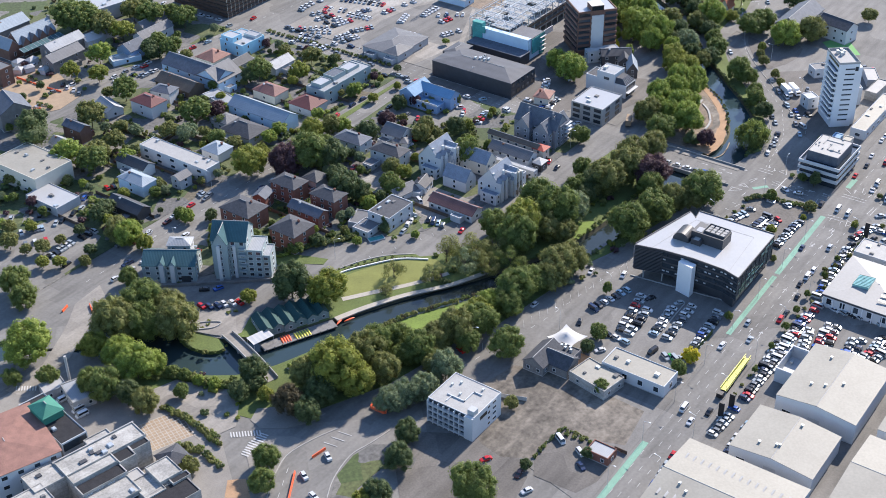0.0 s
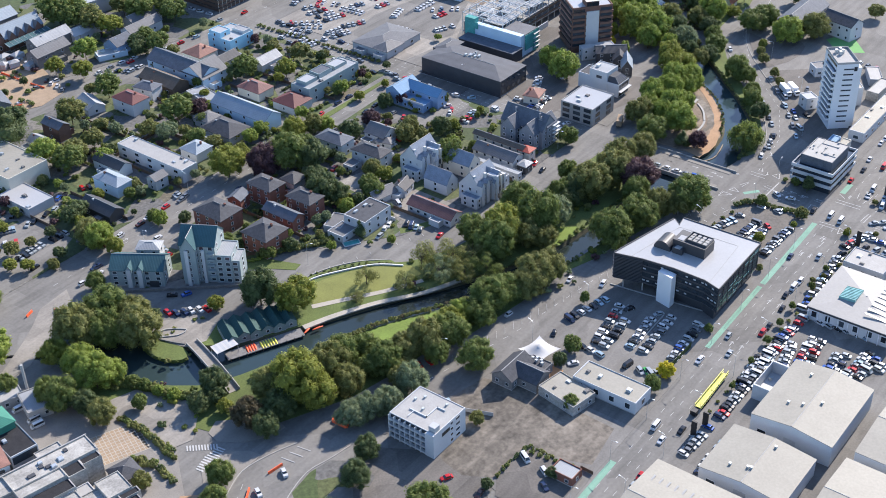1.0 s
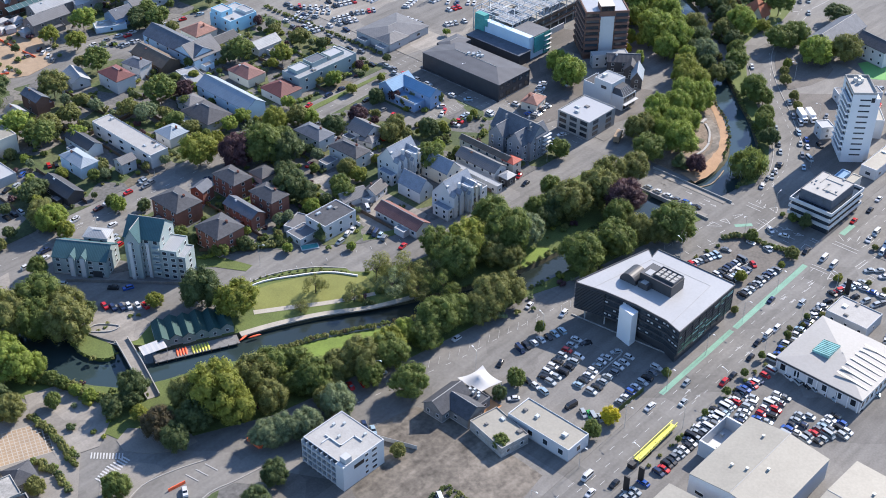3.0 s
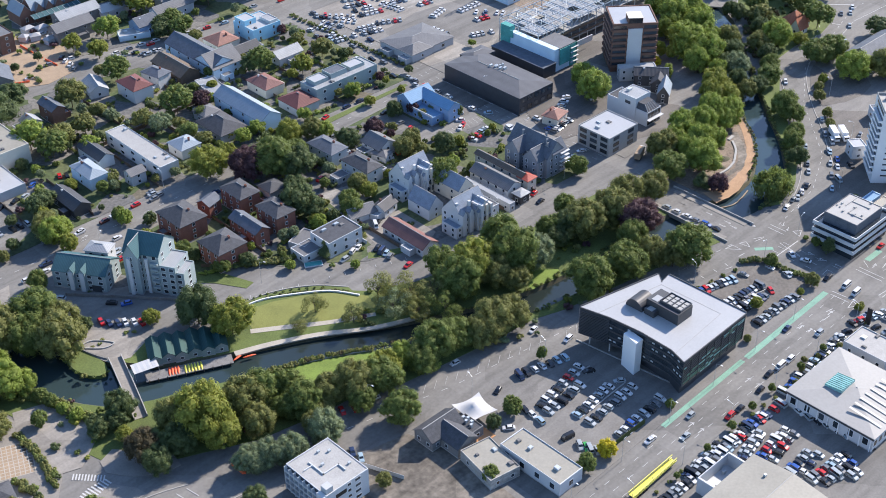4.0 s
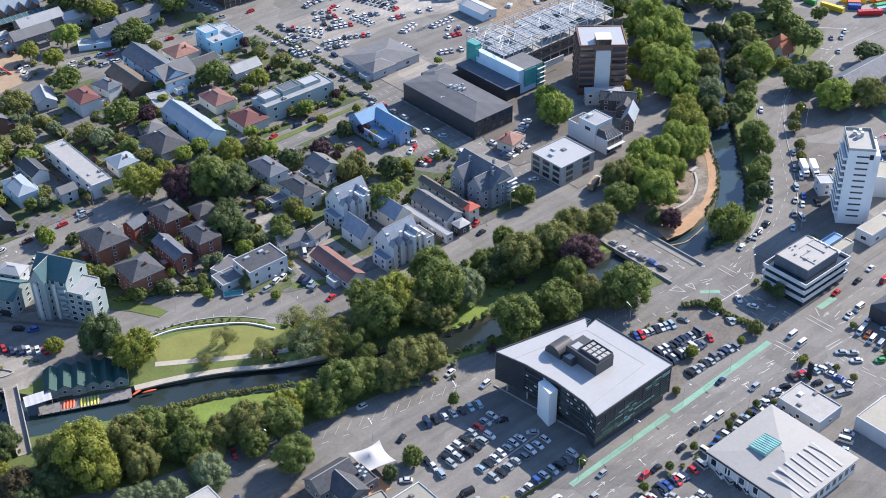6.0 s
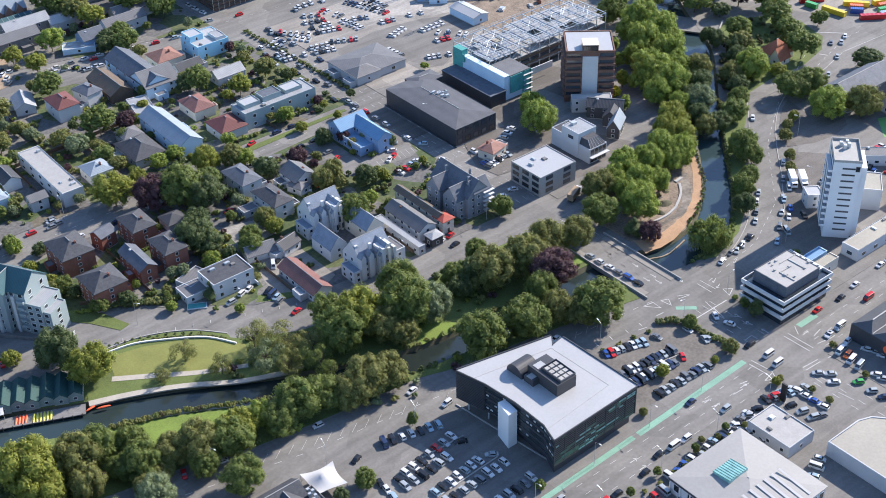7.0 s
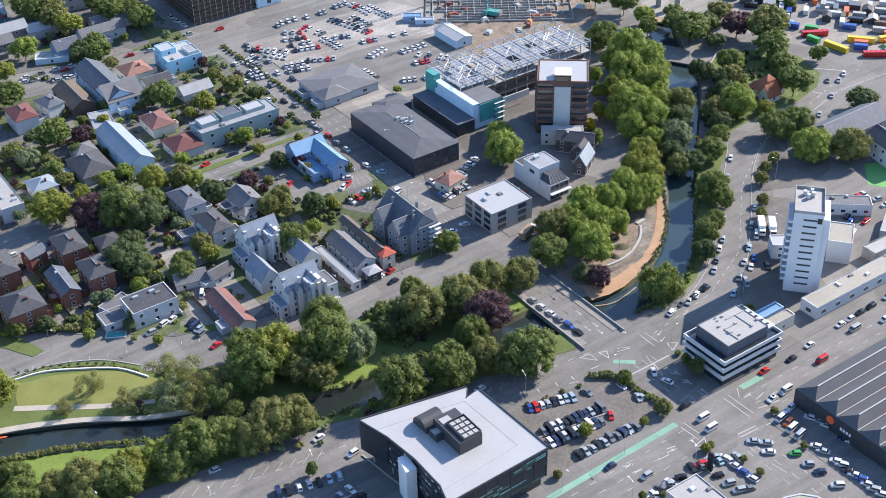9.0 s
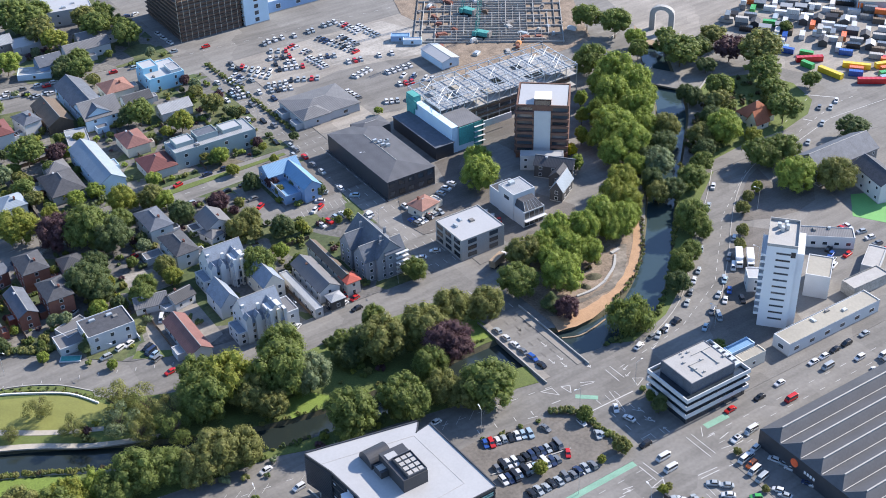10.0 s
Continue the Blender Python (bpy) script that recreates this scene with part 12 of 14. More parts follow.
shrub(-81.8, 48.8, 1.5, 1.5, 'olive')
shrub(-79.3, 48.4, 1.2, 1.7, 'olive')
shrub(-79.5, 48.3, 1.2, 1.7, 'green')
shrub(-78.4, 47.1, 1.4, 1.8, 'olive')
shrub(-78.4, 47.2, 1.3, 1.4, 'green')
shrub(-76.1, 46.6, 1.4, 1.4, 'olive')
shrub(-76.9, 46.2, 1.0, 1.5, 'olive')
shrub(-74.7, 45.3, 1.1, 1.8, 'olive')
shrub(-74.8, 45.5, 1.2, 1.8, 'olive')
shrub(-72.8, 44.8, 1.1, 1.7, 'olive')
shrub(-73.4, 44.6, 1.2, 1.7, 'olive')
shrub(-71.2, 43.1, 1.1, 1.8, 'olive')
shrub(-72.0, 44.0, 1.1, 1.4, 'green')
shrub(-70.6, 42.8, 1.1, 1.9, 'olive')
shrub(-70.4, 42.4, 1.3, 1.6, 'olive')
shrub(-68.3, 41.1, 1.2, 1.9, 'olive')
shrub(-68.4, 42.0, 1.5, 1.4, 'green')
shrub(-66.2, 40.7, 1.0, 1.6, 'olive')
shrub(-67.4, 40.1, 1.3, 1.8, 'olive')
tree(-82.8, 92.7, 0.7, 1.0, 'dark', 'bush', 'along a low wall')
tree(-80.2, 92.1, 0.8, 1.0, 'dark', 'bush', 'along a low wall')
tree(-77.8, 91.4, 0.7, 0.8, 'dark', 'bush', 'along a low wall')
tree(-75.2, 90.8, 0.6, 1.0, 'green', 'bush', 'along a low wall')
tree(-72.8, 89.8, 0.6, 0.8, 'green', 'bush', 'along a low wall')
tree(-70.2, 88.4, 0.7, 0.8, 'dark', 'bush', 'along a low wall')
tree(-67.8, 87.1, 0.8, 0.8, 'green', 'bush', 'along a low wall')
tree(-65.2, 85.7, 0.7, 0.9, 'dark', 'bush', 'along a low wall')
tree(-62.9, 84.1, 0.6, 0.7, 'dark', 'bush', 'along a low wall')
tree(-60.6, 82.4, 0.8, 0.8, 'dark', 'bush', 'along a low wall')
tree(-58.4, 80.6, 0.6, 1.0, 'dark', 'bush', 'along a low wall')
tree(-56.1, 78.9, 0.8, 0.9, 'green', 'bush', 'along a low wall')
shrub(-173.5, 86.4, 1.6, 1.7, 'olive')
shrub(-173.4, 86.2, 1.5, 1.8, 'olive')
shrub(-172.8, 83.5, 1.5, 1.8, 'olive')
shrub(-173.1, 83.6, 1.6, 2.2, 'green')
shrub(-173.4, 81.3, 1.8, 1.8, 'olive')
shrub(-172.8, 81.0, 1.5, 1.9, 'green')
shrub(-173.1, 79.3, 1.5, 2.1, 'olive')
shrub(-172.7, 79.6, 1.4, 2.3, 'olive')
shrub(-172.7, 76.8, 1.8, 2.3, 'olive')
shrub(-172.8, 77.5, 1.2, 1.7, 'green')
shrub(-172.6, 74.8, 1.6, 2.3, 'olive')
shrub(-173.3, 74.6, 1.5, 2.0, 'green')
shrub(-173.4, 73.0, 1.7, 1.7, 'olive')
shrub(-173.7, 72.6, 1.9, 1.9, 'green')
shrub(-173.5, 70.9, 1.7, 1.8, 'olive')
shrub(-173.2, 71.0, 1.9, 2.0, 'olive')
shrub(-174.0, 68.3, 1.6, 1.8, 'olive')
shrub(-174.4, 68.1, 1.7, 1.7, 'olive')
shrub(-173.9, 66.3, 1.9, 2.1, 'olive')
shrub(-173.9, 66.7, 1.9, 2.2, 'olive')
shrub(-174.6, 64.6, 1.3, 2.4, 'olive')
shrub(-174.8, 64.2, 1.7, 1.8, 'olive')
shrub(-175.5, 62.1, 1.7, 1.8, 'olive')
shrub(-175.9, 61.8, 1.2, 2.3, 'green')
shrub(-175.7, 60.1, 1.3, 1.8, 'olive')
shrub(-175.4, 59.8, 1.4, 2.0, 'olive')
shrub(-175.8, 57.6, 1.3, 2.4, 'olive')
shrub(-175.9, 58.6, 1.3, 2.1, 'green')
shrub(-164.0, 102.2, 1.8, 3.2, 'olive')
shrub(-163.9, 102.3, 2.6, 2.4, 'green')
shrub(-163.5, 99.6, 2.5, 2.8, 'olive')
shrub(-162.5, 99.8, 1.9, 3.4, 'green')
shrub(-161.0, 98.5, 2.5, 3.3, 'olive')
shrub(-161.4, 97.9, 1.9, 3.3, 'green')
shrub(-159.8, 95.8, 2.2, 3.1, 'olive')
shrub(-160.1, 96.3, 2.2, 2.6, 'green')
shrub(-158.8, 93.7, 1.9, 2.7, 'olive')
shrub(-159.1, 94.1, 2.3, 2.9, 'green')
shrub(-157.3, 92.1, 2.5, 2.7, 'olive')
shrub(-158.0, 91.6, 2.6, 2.6, 'green')
shrub(-156.4, 89.3, 2.9, 3.1, 'olive')
shrub(-156.3, 89.2, 2.2, 3.1, 'green')
shrub(-155.8, 86.4, 1.9, 2.5, 'olive')
shrub(-155.9, 86.6, 2.5, 2.9, 'green')
shrub(-155.6, 83.3, 2.0, 3.5, 'olive')
shrub(-155.7, 83.6, 2.6, 2.9, 'green')
shrub(-154.9, 80.8, 2.0, 3.4, 'olive')
shrub(-154.6, 80.8, 2.1, 3.2, 'green')
shrub(-153.1, 78.1, 2.3, 3.0, 'olive')
shrub(-153.2, 78.0, 2.6, 3.1, 'green')
shrub(-152.7, 76.2, 1.8, 3.5, 'olive')
shrub(-152.5, 76.3, 2.3, 2.7, 'green')
shrub(-150.9, 73.3, 2.7, 2.6, 'olive')
shrub(-151.6, 73.1, 2.6, 3.0, 'green')
shrub(-182.0, 61.0, 1.8, 2.1, 'olive')
shrub(-181.3, 61.2, 1.7, 2.7, 'olive')
shrub(-183.0, 63.7, 2.1, 2.2, 'olive')
shrub(-183.2, 63.6, 2.1, 2.3, 'olive')
shrub(-107.0, -28.9, 0.9, 1.5, 'olive')
shrub(-107.8, -29.6, 1.0, 1.5, 'dark')
shrub(-106.5, -31.9, 1.0, 1.6, 'olive')
shrub(-107.3, -31.9, 1.3, 1.3, 'green')
shrub(-106.7, -34.6, 1.2, 1.2, 'olive')
shrub(-106.7, -35.0, 0.8, 1.1, 'dark')
shrub(-106.5, -37.2, 1.1, 1.4, 'olive')
shrub(-106.3, -37.1, 1.2, 1.3, 'green')
shrub(-105.9, -40.1, 1.1, 1.2, 'olive')
shrub(-105.8, -40.1, 1.0, 1.5, 'green')
shrub(-105.1, -41.8, 0.9, 1.4, 'olive')
shrub(-105.3, -42.4, 1.1, 1.4, 'green')
shrub(-105.4, -44.3, 1.1, 1.3, 'olive')
shrub(-104.5, -45.2, 1.0, 1.3, 'green')
tree(92.2, -25.5, 1.6, 2.2, 'green', 'bush', 'beside an office')
tree(92.8, -28.5, 1.5, 2.4, 'green', 'bush', 'beside an office')
shrub(-77.3, 116.0, 1.6, 2.9, 'olive')
shrub(-77.7, 115.5, 2.4, 2.9, 'dark')
shrub(-75.5, 115.2, 2.1, 2.5, 'olive')
shrub(-75.7, 114.9, 1.8, 2.9, 'dark')
shrub(-74.8, 113.6, 1.8, 2.8, 'olive')
shrub(-74.4, 113.3, 1.8, 2.3, 'dark')
shrub(-72.8, 112.2, 2.4, 2.7, 'olive')
shrub(-73.6, 112.9, 1.6, 2.7, 'dark')
shrub(-71.5, 112.4, 2.2, 2.9, 'olive')
shrub(-71.8, 111.3, 2.0, 2.7, 'dark')
shrub(-70.5, 111.1, 2.2, 2.7, 'olive')
shrub(-70.9, 111.4, 2.1, 2.5, 'dark')
shrub(-69.3, 110.4, 1.8, 2.3, 'olive')
shrub(-68.7, 110.0, 1.6, 2.3, 'dark')
shrub(-67.2, 108.9, 2.4, 2.5, 'olive')
shrub(-68.1, 109.6, 1.7, 2.6, 'dark')
shrub(-66.8, 107.7, 1.8, 2.4, 'olive')
shrub(-66.0, 108.3, 1.7, 2.5, 'green')
shrub(-65.4, 106.8, 2.3, 2.9, 'olive')
shrub(-64.4, 106.7, 1.7, 2.6, 'dark')
shrub(-63.9, 106.2, 1.8, 2.7, 'olive')
shrub(-63.7, 106.0, 1.6, 3.0, 'dark')
shrub(-62.0, 105.1, 2.1, 2.5, 'olive')
shrub(-62.5, 105.1, 1.5, 2.2, 'dark')
shrub(-61.2, 104.7, 2.3, 2.5, 'olive')
shrub(-61.1, 104.9, 1.9, 2.3, 'dark')
shrub(-59.5, 103.2, 2.4, 3.0, 'olive')
shrub(-59.8, 103.1, 1.6, 2.3, 'dark')
shrub(-57.5, 103.1, 1.6, 2.9, 'olive')
shrub(-57.8, 102.9, 1.6, 2.6, 'dark')
shrub(-56.3, 102.0, 2.3, 2.4, 'olive')
shrub(-56.4, 101.9, 1.9, 2.7, 'dark')
shrub(-54.5, 100.9, 2.0, 2.6, 'olive')
shrub(-54.9, 101.7, 2.2, 2.8, 'green')
shrub(-52.6, 100.5, 1.9, 2.5, 'olive')
shrub(-53.1, 100.3, 1.6, 2.5, 'green')
tree(-83.0, 116.5, 1.3, 1.7, 'bright', 'bush', 'in front of brick flats')
tree(-81.0, 115.5, 1.7, 1.5, 'bright', 'bush', 'in front of brick flats')
tree(-79.0, 114.5, 1.6, 1.4, 'bright', 'bush', 'in front of brick flats')
tree(-77.0, 113.5, 1.4, 1.8, 'bright', 'bush', 'in front of brick flats')
shrub(102.1, -2.9, 0.9, 1.1, 'olive')
shrub(101.6, -3.1, 0.8, 1.0, 'dark')
shrub(106.4, -1.7, 0.9, 1.3, 'olive')
shrub(105.5, -2.6, 0.9, 1.2, 'dark')
shrub(110.5, -1.8, 1.0, 1.0, 'olive')
shrub(109.5, -1.0, 0.7, 1.3, 'dark')
shrub(114.0, -0.2, 0.8, 1.1, 'olive')
shrub(114.4, -0.5, 1.1, 1.2, 'dark')
shrub(117.7, 1.0, 1.0, 1.1, 'olive')
shrub(118.3, 0.2, 0.9, 1.2, 'green')

# ---- wide car park, building site and market ----
def far_cars():
    """The many small cars that stand far off, as one mesh."""
    rng = random.Random(21)
    bm = bmesh.new()
    hues = ["white", "silver", "grey", "black", "red", "navy", "blue", "pale", "brown", "yellow", "green", "orange"]
    spots = list(FAR_CARS)
    common = ["white"] * 17 + ["silver"] * 8 + ["grey", "grey", "black", "black", "red", "red", "navy"]
    west_rows = [(120.1, 261.5, 123.3, 250.2), (106.3, 272.9, 110.8, 271.7), (113.6, 272.6, 120.8, 273.0), (134.7, 261.6, 140.0, 246.0), (137.5, 253.7, 142.0, 238.0), (144.4, 256.7, 145.8, 244.6), (120.7, 244.9, 122.3, 232.4), (125.6, 242.6, 131.7, 240.2), (105.6, 255.2, 114.1, 252.1), (105.2, 248.5, 113.5, 246.3), (104.0, 242.4, 114.5, 239.3), (91.8, 252.4, 99.7, 243.5), (91.8, 246.3, 96.4, 238.7), (87.4, 257.5, 91.1, 255.2), (84.3, 251.6, 85.2, 243.2), (80.4, 246.2, 82.1, 238.0), (76.4, 234.9, 82.9, 235.1), (76.2, 228.6, 86.0, 227.0)]
    east_rows = [(92.4, 230.6, 99.8, 228.5), (91.1, 225.4, 99.4, 222.7), (103.2, 229.3, 114.0, 224.2), (142.7, 210.2, 154.4, 210.3), (150.8, 200.7, 155.4, 193.0), (141.0, 196.8, 146.6, 195.7), (128.3, 215.4, 137.0, 218.2), (118.1, 204.6, 118.7, 193.3), (127.2, 186.0, 136.4, 182.2), (133.8, 230.5, 139.6, 229.5), (148.7, 228.2, 154.6, 226.4), (152.5, 269.7, 153.9, 256.4), (157.3, 262.5, 159.3, 247.5), (144.0, 273.1, 150.6, 273.9), (126.9, 271.4, 136.9, 271.3), (109.4, 262.0, 115.6, 258.7), (147.0, 203.6, 149.4, 199.4)]
    for x0, y0, x1, y1 in west_rows + east_rows:
        long = math.hypot(x1 - x0, y1 - y0)
        n, turn = max(2, int(long / 2.45) + 1), math.degrees(math.atan2(y1 - y0, x1 - x0)) + 90 + rng.uniform(-6, 6)
        for i in range(n):
            if rng.random() > 0.06:
                u = i / (n - 1)
                spots.append((x0 + (x1 - x0) * u + rng.uniform(-0.15, 0.15), y0 + (y1 - y0) * u + rng.uniform(-0.15, 0.15), turn + rng.uniform(-3, 3), rng.choice(common)))
    spots = [q for q in spots if not (-198 < q[0] < -182 and 98 < q[1] < 122)]
    for x, y, turn, hue in spots:
        m = pose(x, y, 0.15, 0, 0, turn)
        s = hues.index(hue)
        rings = []
        for x0, x1, w, z in ((-1.98, 1.98, 0.8, 0.0), (-2.02, 2.02, 0.82, 0.5), (-1.9, 1.95, 0.75, 0.83), (-0.92, 1.7, 0.7, 0.85), (-0.46, 1.38, 0.61, 1.38)):
            rings.append([bm.verts.new(m @ Vector(p)) for p in ((x0, -w, z), (x1, -w, z), (x1, w, z), (x0, w, z))])
        for k in range(4):
            for q in range(4):
                bm.faces.new((rings[k][q], rings[k][(q + 1) % 4], rings[k + 1][(q + 1) % 4], rings[k + 1][q])).material_index = len(hues) if k == 3 else s
        bm.faces.new(rings[4]).material_index = s
    tagged(new("parked_cars", made("parked_cars", bm, *["car_" + h for h in hues], "car_glass")), "many small cars parked in far lots and streets", "cars", kind="stuff")


def yard_planting():
    """Hedges along yard edges and loose shrubs in the gaps between houses."""
    rng = random.Random(77)

    def free(x, y, r):
        for hx, hy, L, W, rot in HOUSE_SPOTS:
            c, s = math.cos(radians(-rot)), math.sin(radians(-rot))
            u, v = (x - hx) * c - (y - hy) * s, (x - hx) * s + (y - hy) * c
            if abs(u) < L / 2 + r and abs(v) < W / 2 + r:
                return False
        return not any(abs(x - q[0]) < 2.6 + r and abs(y - q[1]) < 2.6 + r for q in FAR_CARS)
    for _ in range(120):
        u, v = rng.random(), rng.random()
        x, y = 204 + u * 66, 68 + u * 14 + v * (12 + 22 * min(1, u * 1.6))
        if math.hypot(x - 245, y - 80) > 8 and free(x, y, 0.5):
            shrub(x, y, rng.uniform(1.0, 2.4), rng.uniform(1.4, 3.2), rng.choice(("dark", "green", "olive", "bronze")))
    hues = ["green"] * 4 + ["dark"] * 5 + ["olive"] * 3 + ["lime", "bright", "silver", "bronze"]
    for x0, y0, x1, y1, n in ((-150, 178, 72, 262, 330), (-92, 108, 72, 154, 130), (-46, 84, 4, 108, 16), (-100, 318, 66, 400, 120)):
        for _ in range(n):
            x, y, r = rng.uniform(x0, x1), rng.uniform(y0, y1), rng.uniform(0.7, 2.1)
            if -172 < x < -112 and y < 222 or 40 < x < 74 and 118 < y < 162 or -20 < x < -2 and 110 < y < 128:
                continue
            if free(x, y, r * 0.7):
                shrub(x, y, r, r * rng.uniform(1.1, 2.0), rng.choice(hues))
    for _ in range(46):
        x, y, a = rng.uniform(-110, 68), rng.choice((rng.uniform(180, 258), rng.uniform(110, 152))), rng.choice((0, 90))
        hue = rng.choice(("dark", "green", "olive"))
        for k in range(rng.randint(5, 11)):
            px_, py_ = x + k * 1.3 * math.cos(radians(a)), y + k * 1.3 * math.sin(radians(a))
            if free(px_, py_, 0.9) and px_ < 70 and not (40 < px_ < 74 and 118 < py_ < 162):
                shrub(px_, py_, 1.0, 1.7, hue)


def bank_planting():
    """Low growth along the water's edge, the works site and the wall round the lawn."""
    rng = random.Random(31)

    def row(points, step, r0, r1, hues, spread=0.5):
        for (x0, y0), (x1, y1) in zip(points, points[1:]):
            n = max(1, int(math.hypot(x1 - x0, y1 - y0) / step))
            for k in range(n):
                u, r = (k + rng.random()) / n, rng.uniform(r0, r1)
                shrub(x0 + (x1 - x0) * u + rng.uniform(-spread, spread), y0 + (y1 - y0) * u + rng.uniform(-spread, spread), r, r * rng.uniform(0.9, 1.5), rng.choice(hues))
    row([(-102, 56.2), (-91.4, 53), (-82.6, 49.6), (-70.4, 42.8), (-64, 39.6), (-52, 33)], 0.9, 0.7, 1.4, ("olive", "bronze", "dark", "green"))
    row([(112.5, 14.8), (121.4, 18.2), (131.4, 23.6), (141.6, 32.2), (154, 47), (160, 56)], 1.0, 0.5, 1.1, ("olive", "dark", "bronze", "green"))
    row([(96, -1.6), (104, -1), (122, 2), (133, 10), (146, 22), (160, 36), (176, 52), (196, 72)], 1.3, 0.6, 1.5, ("dark", "green", "olive"))
    row([(-84, 90.8), (-75.6, 88.8), (-66, 84.2), (-57.6, 78.4), (-51, 71)], 0.8, 0.35, 0.7, ("dark", "bronze", "olive"), 0.3)
    row([(-46, 43.6), (-34, 36), (-20, 30.6), (-4, 25.8), (14, 24.2), (40, 23), (66, 23)], 1.4, 0.6, 1.4, ("dark", "olive", "green"), 0.7)
    row([(-40, 26.4), (-18, 17), (6, 12.4), (38, 8), (66, 4)], 1.5, 0.6, 1.3, ("dark", "olive", "green"), 0.7)
    row([(-123, -29.2), (-114, -28.6), (-105, -29.6), (-104.9, -39)], 0.9, 0.5, 1.1, ("dark", "green", "olive"), 0.3)
    row([(-172.6, 86), (-172.2, 78), (-173.4, 70.2), (-173.6, 60.4)], 1.1, 0.9, 1.9, ("dark", "green", "olive"), 0.6)
    row([(-183.6, 68.2), (-181.6, 61), (-182.6, 50)], 1.2, 1.1, 2.1, ("green", "olive", "dark"), 0.6)
    row([(-160.5, 103), (-158.4, 96), (-156.8, 88), (-155.4, 81), (-152.6, 74)], 1.0, 0.8, 1.7, ("green", "bright", "olive", "dark"), 0.8)
    row([(106, 29), (112, 34), (122, 37), (133, 44)], 1.0, 0.4, 0.9, ("bronze", "olive", "dark"), 1.2)


def undergrowth():
    """Shrubs in yards and on banks, joined."""
    yard_planting()
    bank_planting()
    shapes = [crown_mesh(40 + k, "bush", 105, 2.35) for k in range(3)]
    verts, faces, slots = [], [], []
    hues = sorted({q[4] for q in SHRUBS})
    for i, (x, y, r, h, hue) in enumerate(SHRUBS):
        me = shapes[i % 3]
        m = Matrix.LocRotScale((x, y, 0.1 + h * 0.3), Euler((0, 0, i * 1.7)), (r, r, h * 0.8))
        start = len(verts)
        verts += [(m @ v.co).to_tuple() for v in me.vertices]
        faces += [[start + k for k in p.vertices] for p in me.polygons]
        slots += [hues.index(hue)] * len(me.polygons)
    me = bpy.data.meshes.new("undergrowth")
    me.from_pydata(verts, [], faces)
    for hue in hues:
        me.materials.append(MAT["leaf_" + hue])
    me.polygons.foreach_set("material_index", slots)
    tagged(new("undergrowth", me), "leafy shrubs in yards and along the banks", "shrubs", kind="stuff")


def far_woods():
    """The trees of the far blocks, each with its trunk and crown, joined."""
    hues = sorted({q[4] for q in FAR_TREES})
    crowns = {}
    verts, faces, slots = [], [], []

    def add(me, m, slot):
        start = len(verts)
        verts.extend((m @ v.co).to_tuple() for v in me.vertices)
        faces.extend([start + k for k in p.vertices] for p in me.polygons)
        slots.extend([slot] * len(me.polygons))
    trunk = trunk_mesh(3)
    for i, (x, y, r, h, hue, form) in enumerate(FAR_TREES):
        key = (form, i % 4)
        if key not in crowns:
            crowns[key] = crown_mesh(7 + 13 * (i % 4), form, 2200, 1.85)
        half = h * 0.42
        add(crowns[key], Matrix.LocRotScale((x, y, h - half), Euler((0, 0, i * 1.3)), (r, r, half / (1.5 if form in ("cone", "tall") else 0.95))), hues.index(hue))
        add(trunk, Matrix.LocRotScale((x, y, 0.05), Euler((0, 0, i * 0.9)), (r * 0.5, r * 0.5, h - half)), len(hues))
    me = bpy.data.meshes.new("far_trees")
    me.from_pydata(verts, [], faces)
    for hue in hues:
        me.materials.append(MAT["leaf_" + hue])
    me.materials.append(MAT["bark"])
    me.polygons.foreach_set("material_index", slots)
    tagged(new("far_trees", me), "green and olive trees among far houses and streets", "trees", kind="stuff")


far_cars()
undergrowth()
far_woods()


def crane(x, y, heading, top):
    root = thing("crawler_crane", "teal crawler crane with a raised lattice boom", "crane", pose(x, y, 0.15, 0, 0, heading))
    for s in (-1, 1):
        bm = bmesh.new()
        box(bm, -3.2, s * 2 - 0.5, 0.1, 3.2, s * 2 + 0.5, 1.1)
        for v in bm.verts:
            if v.co.z < 0.5:
                v.co.x *= 0.8
        part("track", bm, "black", root)
    boxed("body", root, "net_teal", -4, -1.6, 1.3, 2.6, 1.6, 3.4)
    boxed("cab", root, "net_teal", 1.4, 1.7, 1.4, 3.4, 2.9, 3.6)
    boxed("counterweight", root, "stone", -5, -1.8, 1.3, -4, 1.8, 3.6)
    bm = bmesh.new()
    d = Vector(top)
    base = Vector((2.4, 0, 2))
    n = 12
    for i in range(n):
        a, b = base + d * i / n, base + d * (i + 1) / n
        for sy in (-0.7, 0.7):
            for sx in (-0.7, 0.7):
                tube(bm, a + Vector((sx, sy, 0)), b + Vector((sx, sy, 0)), 0.12, 4)
            tube(bm, a + Vector((-0.7, sy, 0)), b + Vector((0.7, sy, 0)), 0.08, 4)
        tube(bm, a + Vector((0.7, -0.7, 0)), b + Vector((0.7, 0.7, 0)), 0.08, 4)
    part("boom", bm, "net_teal", root)


crane(209, 243, 110, (4, 1, 40))
crane(199, 217, 120, (-6, 3, 42))


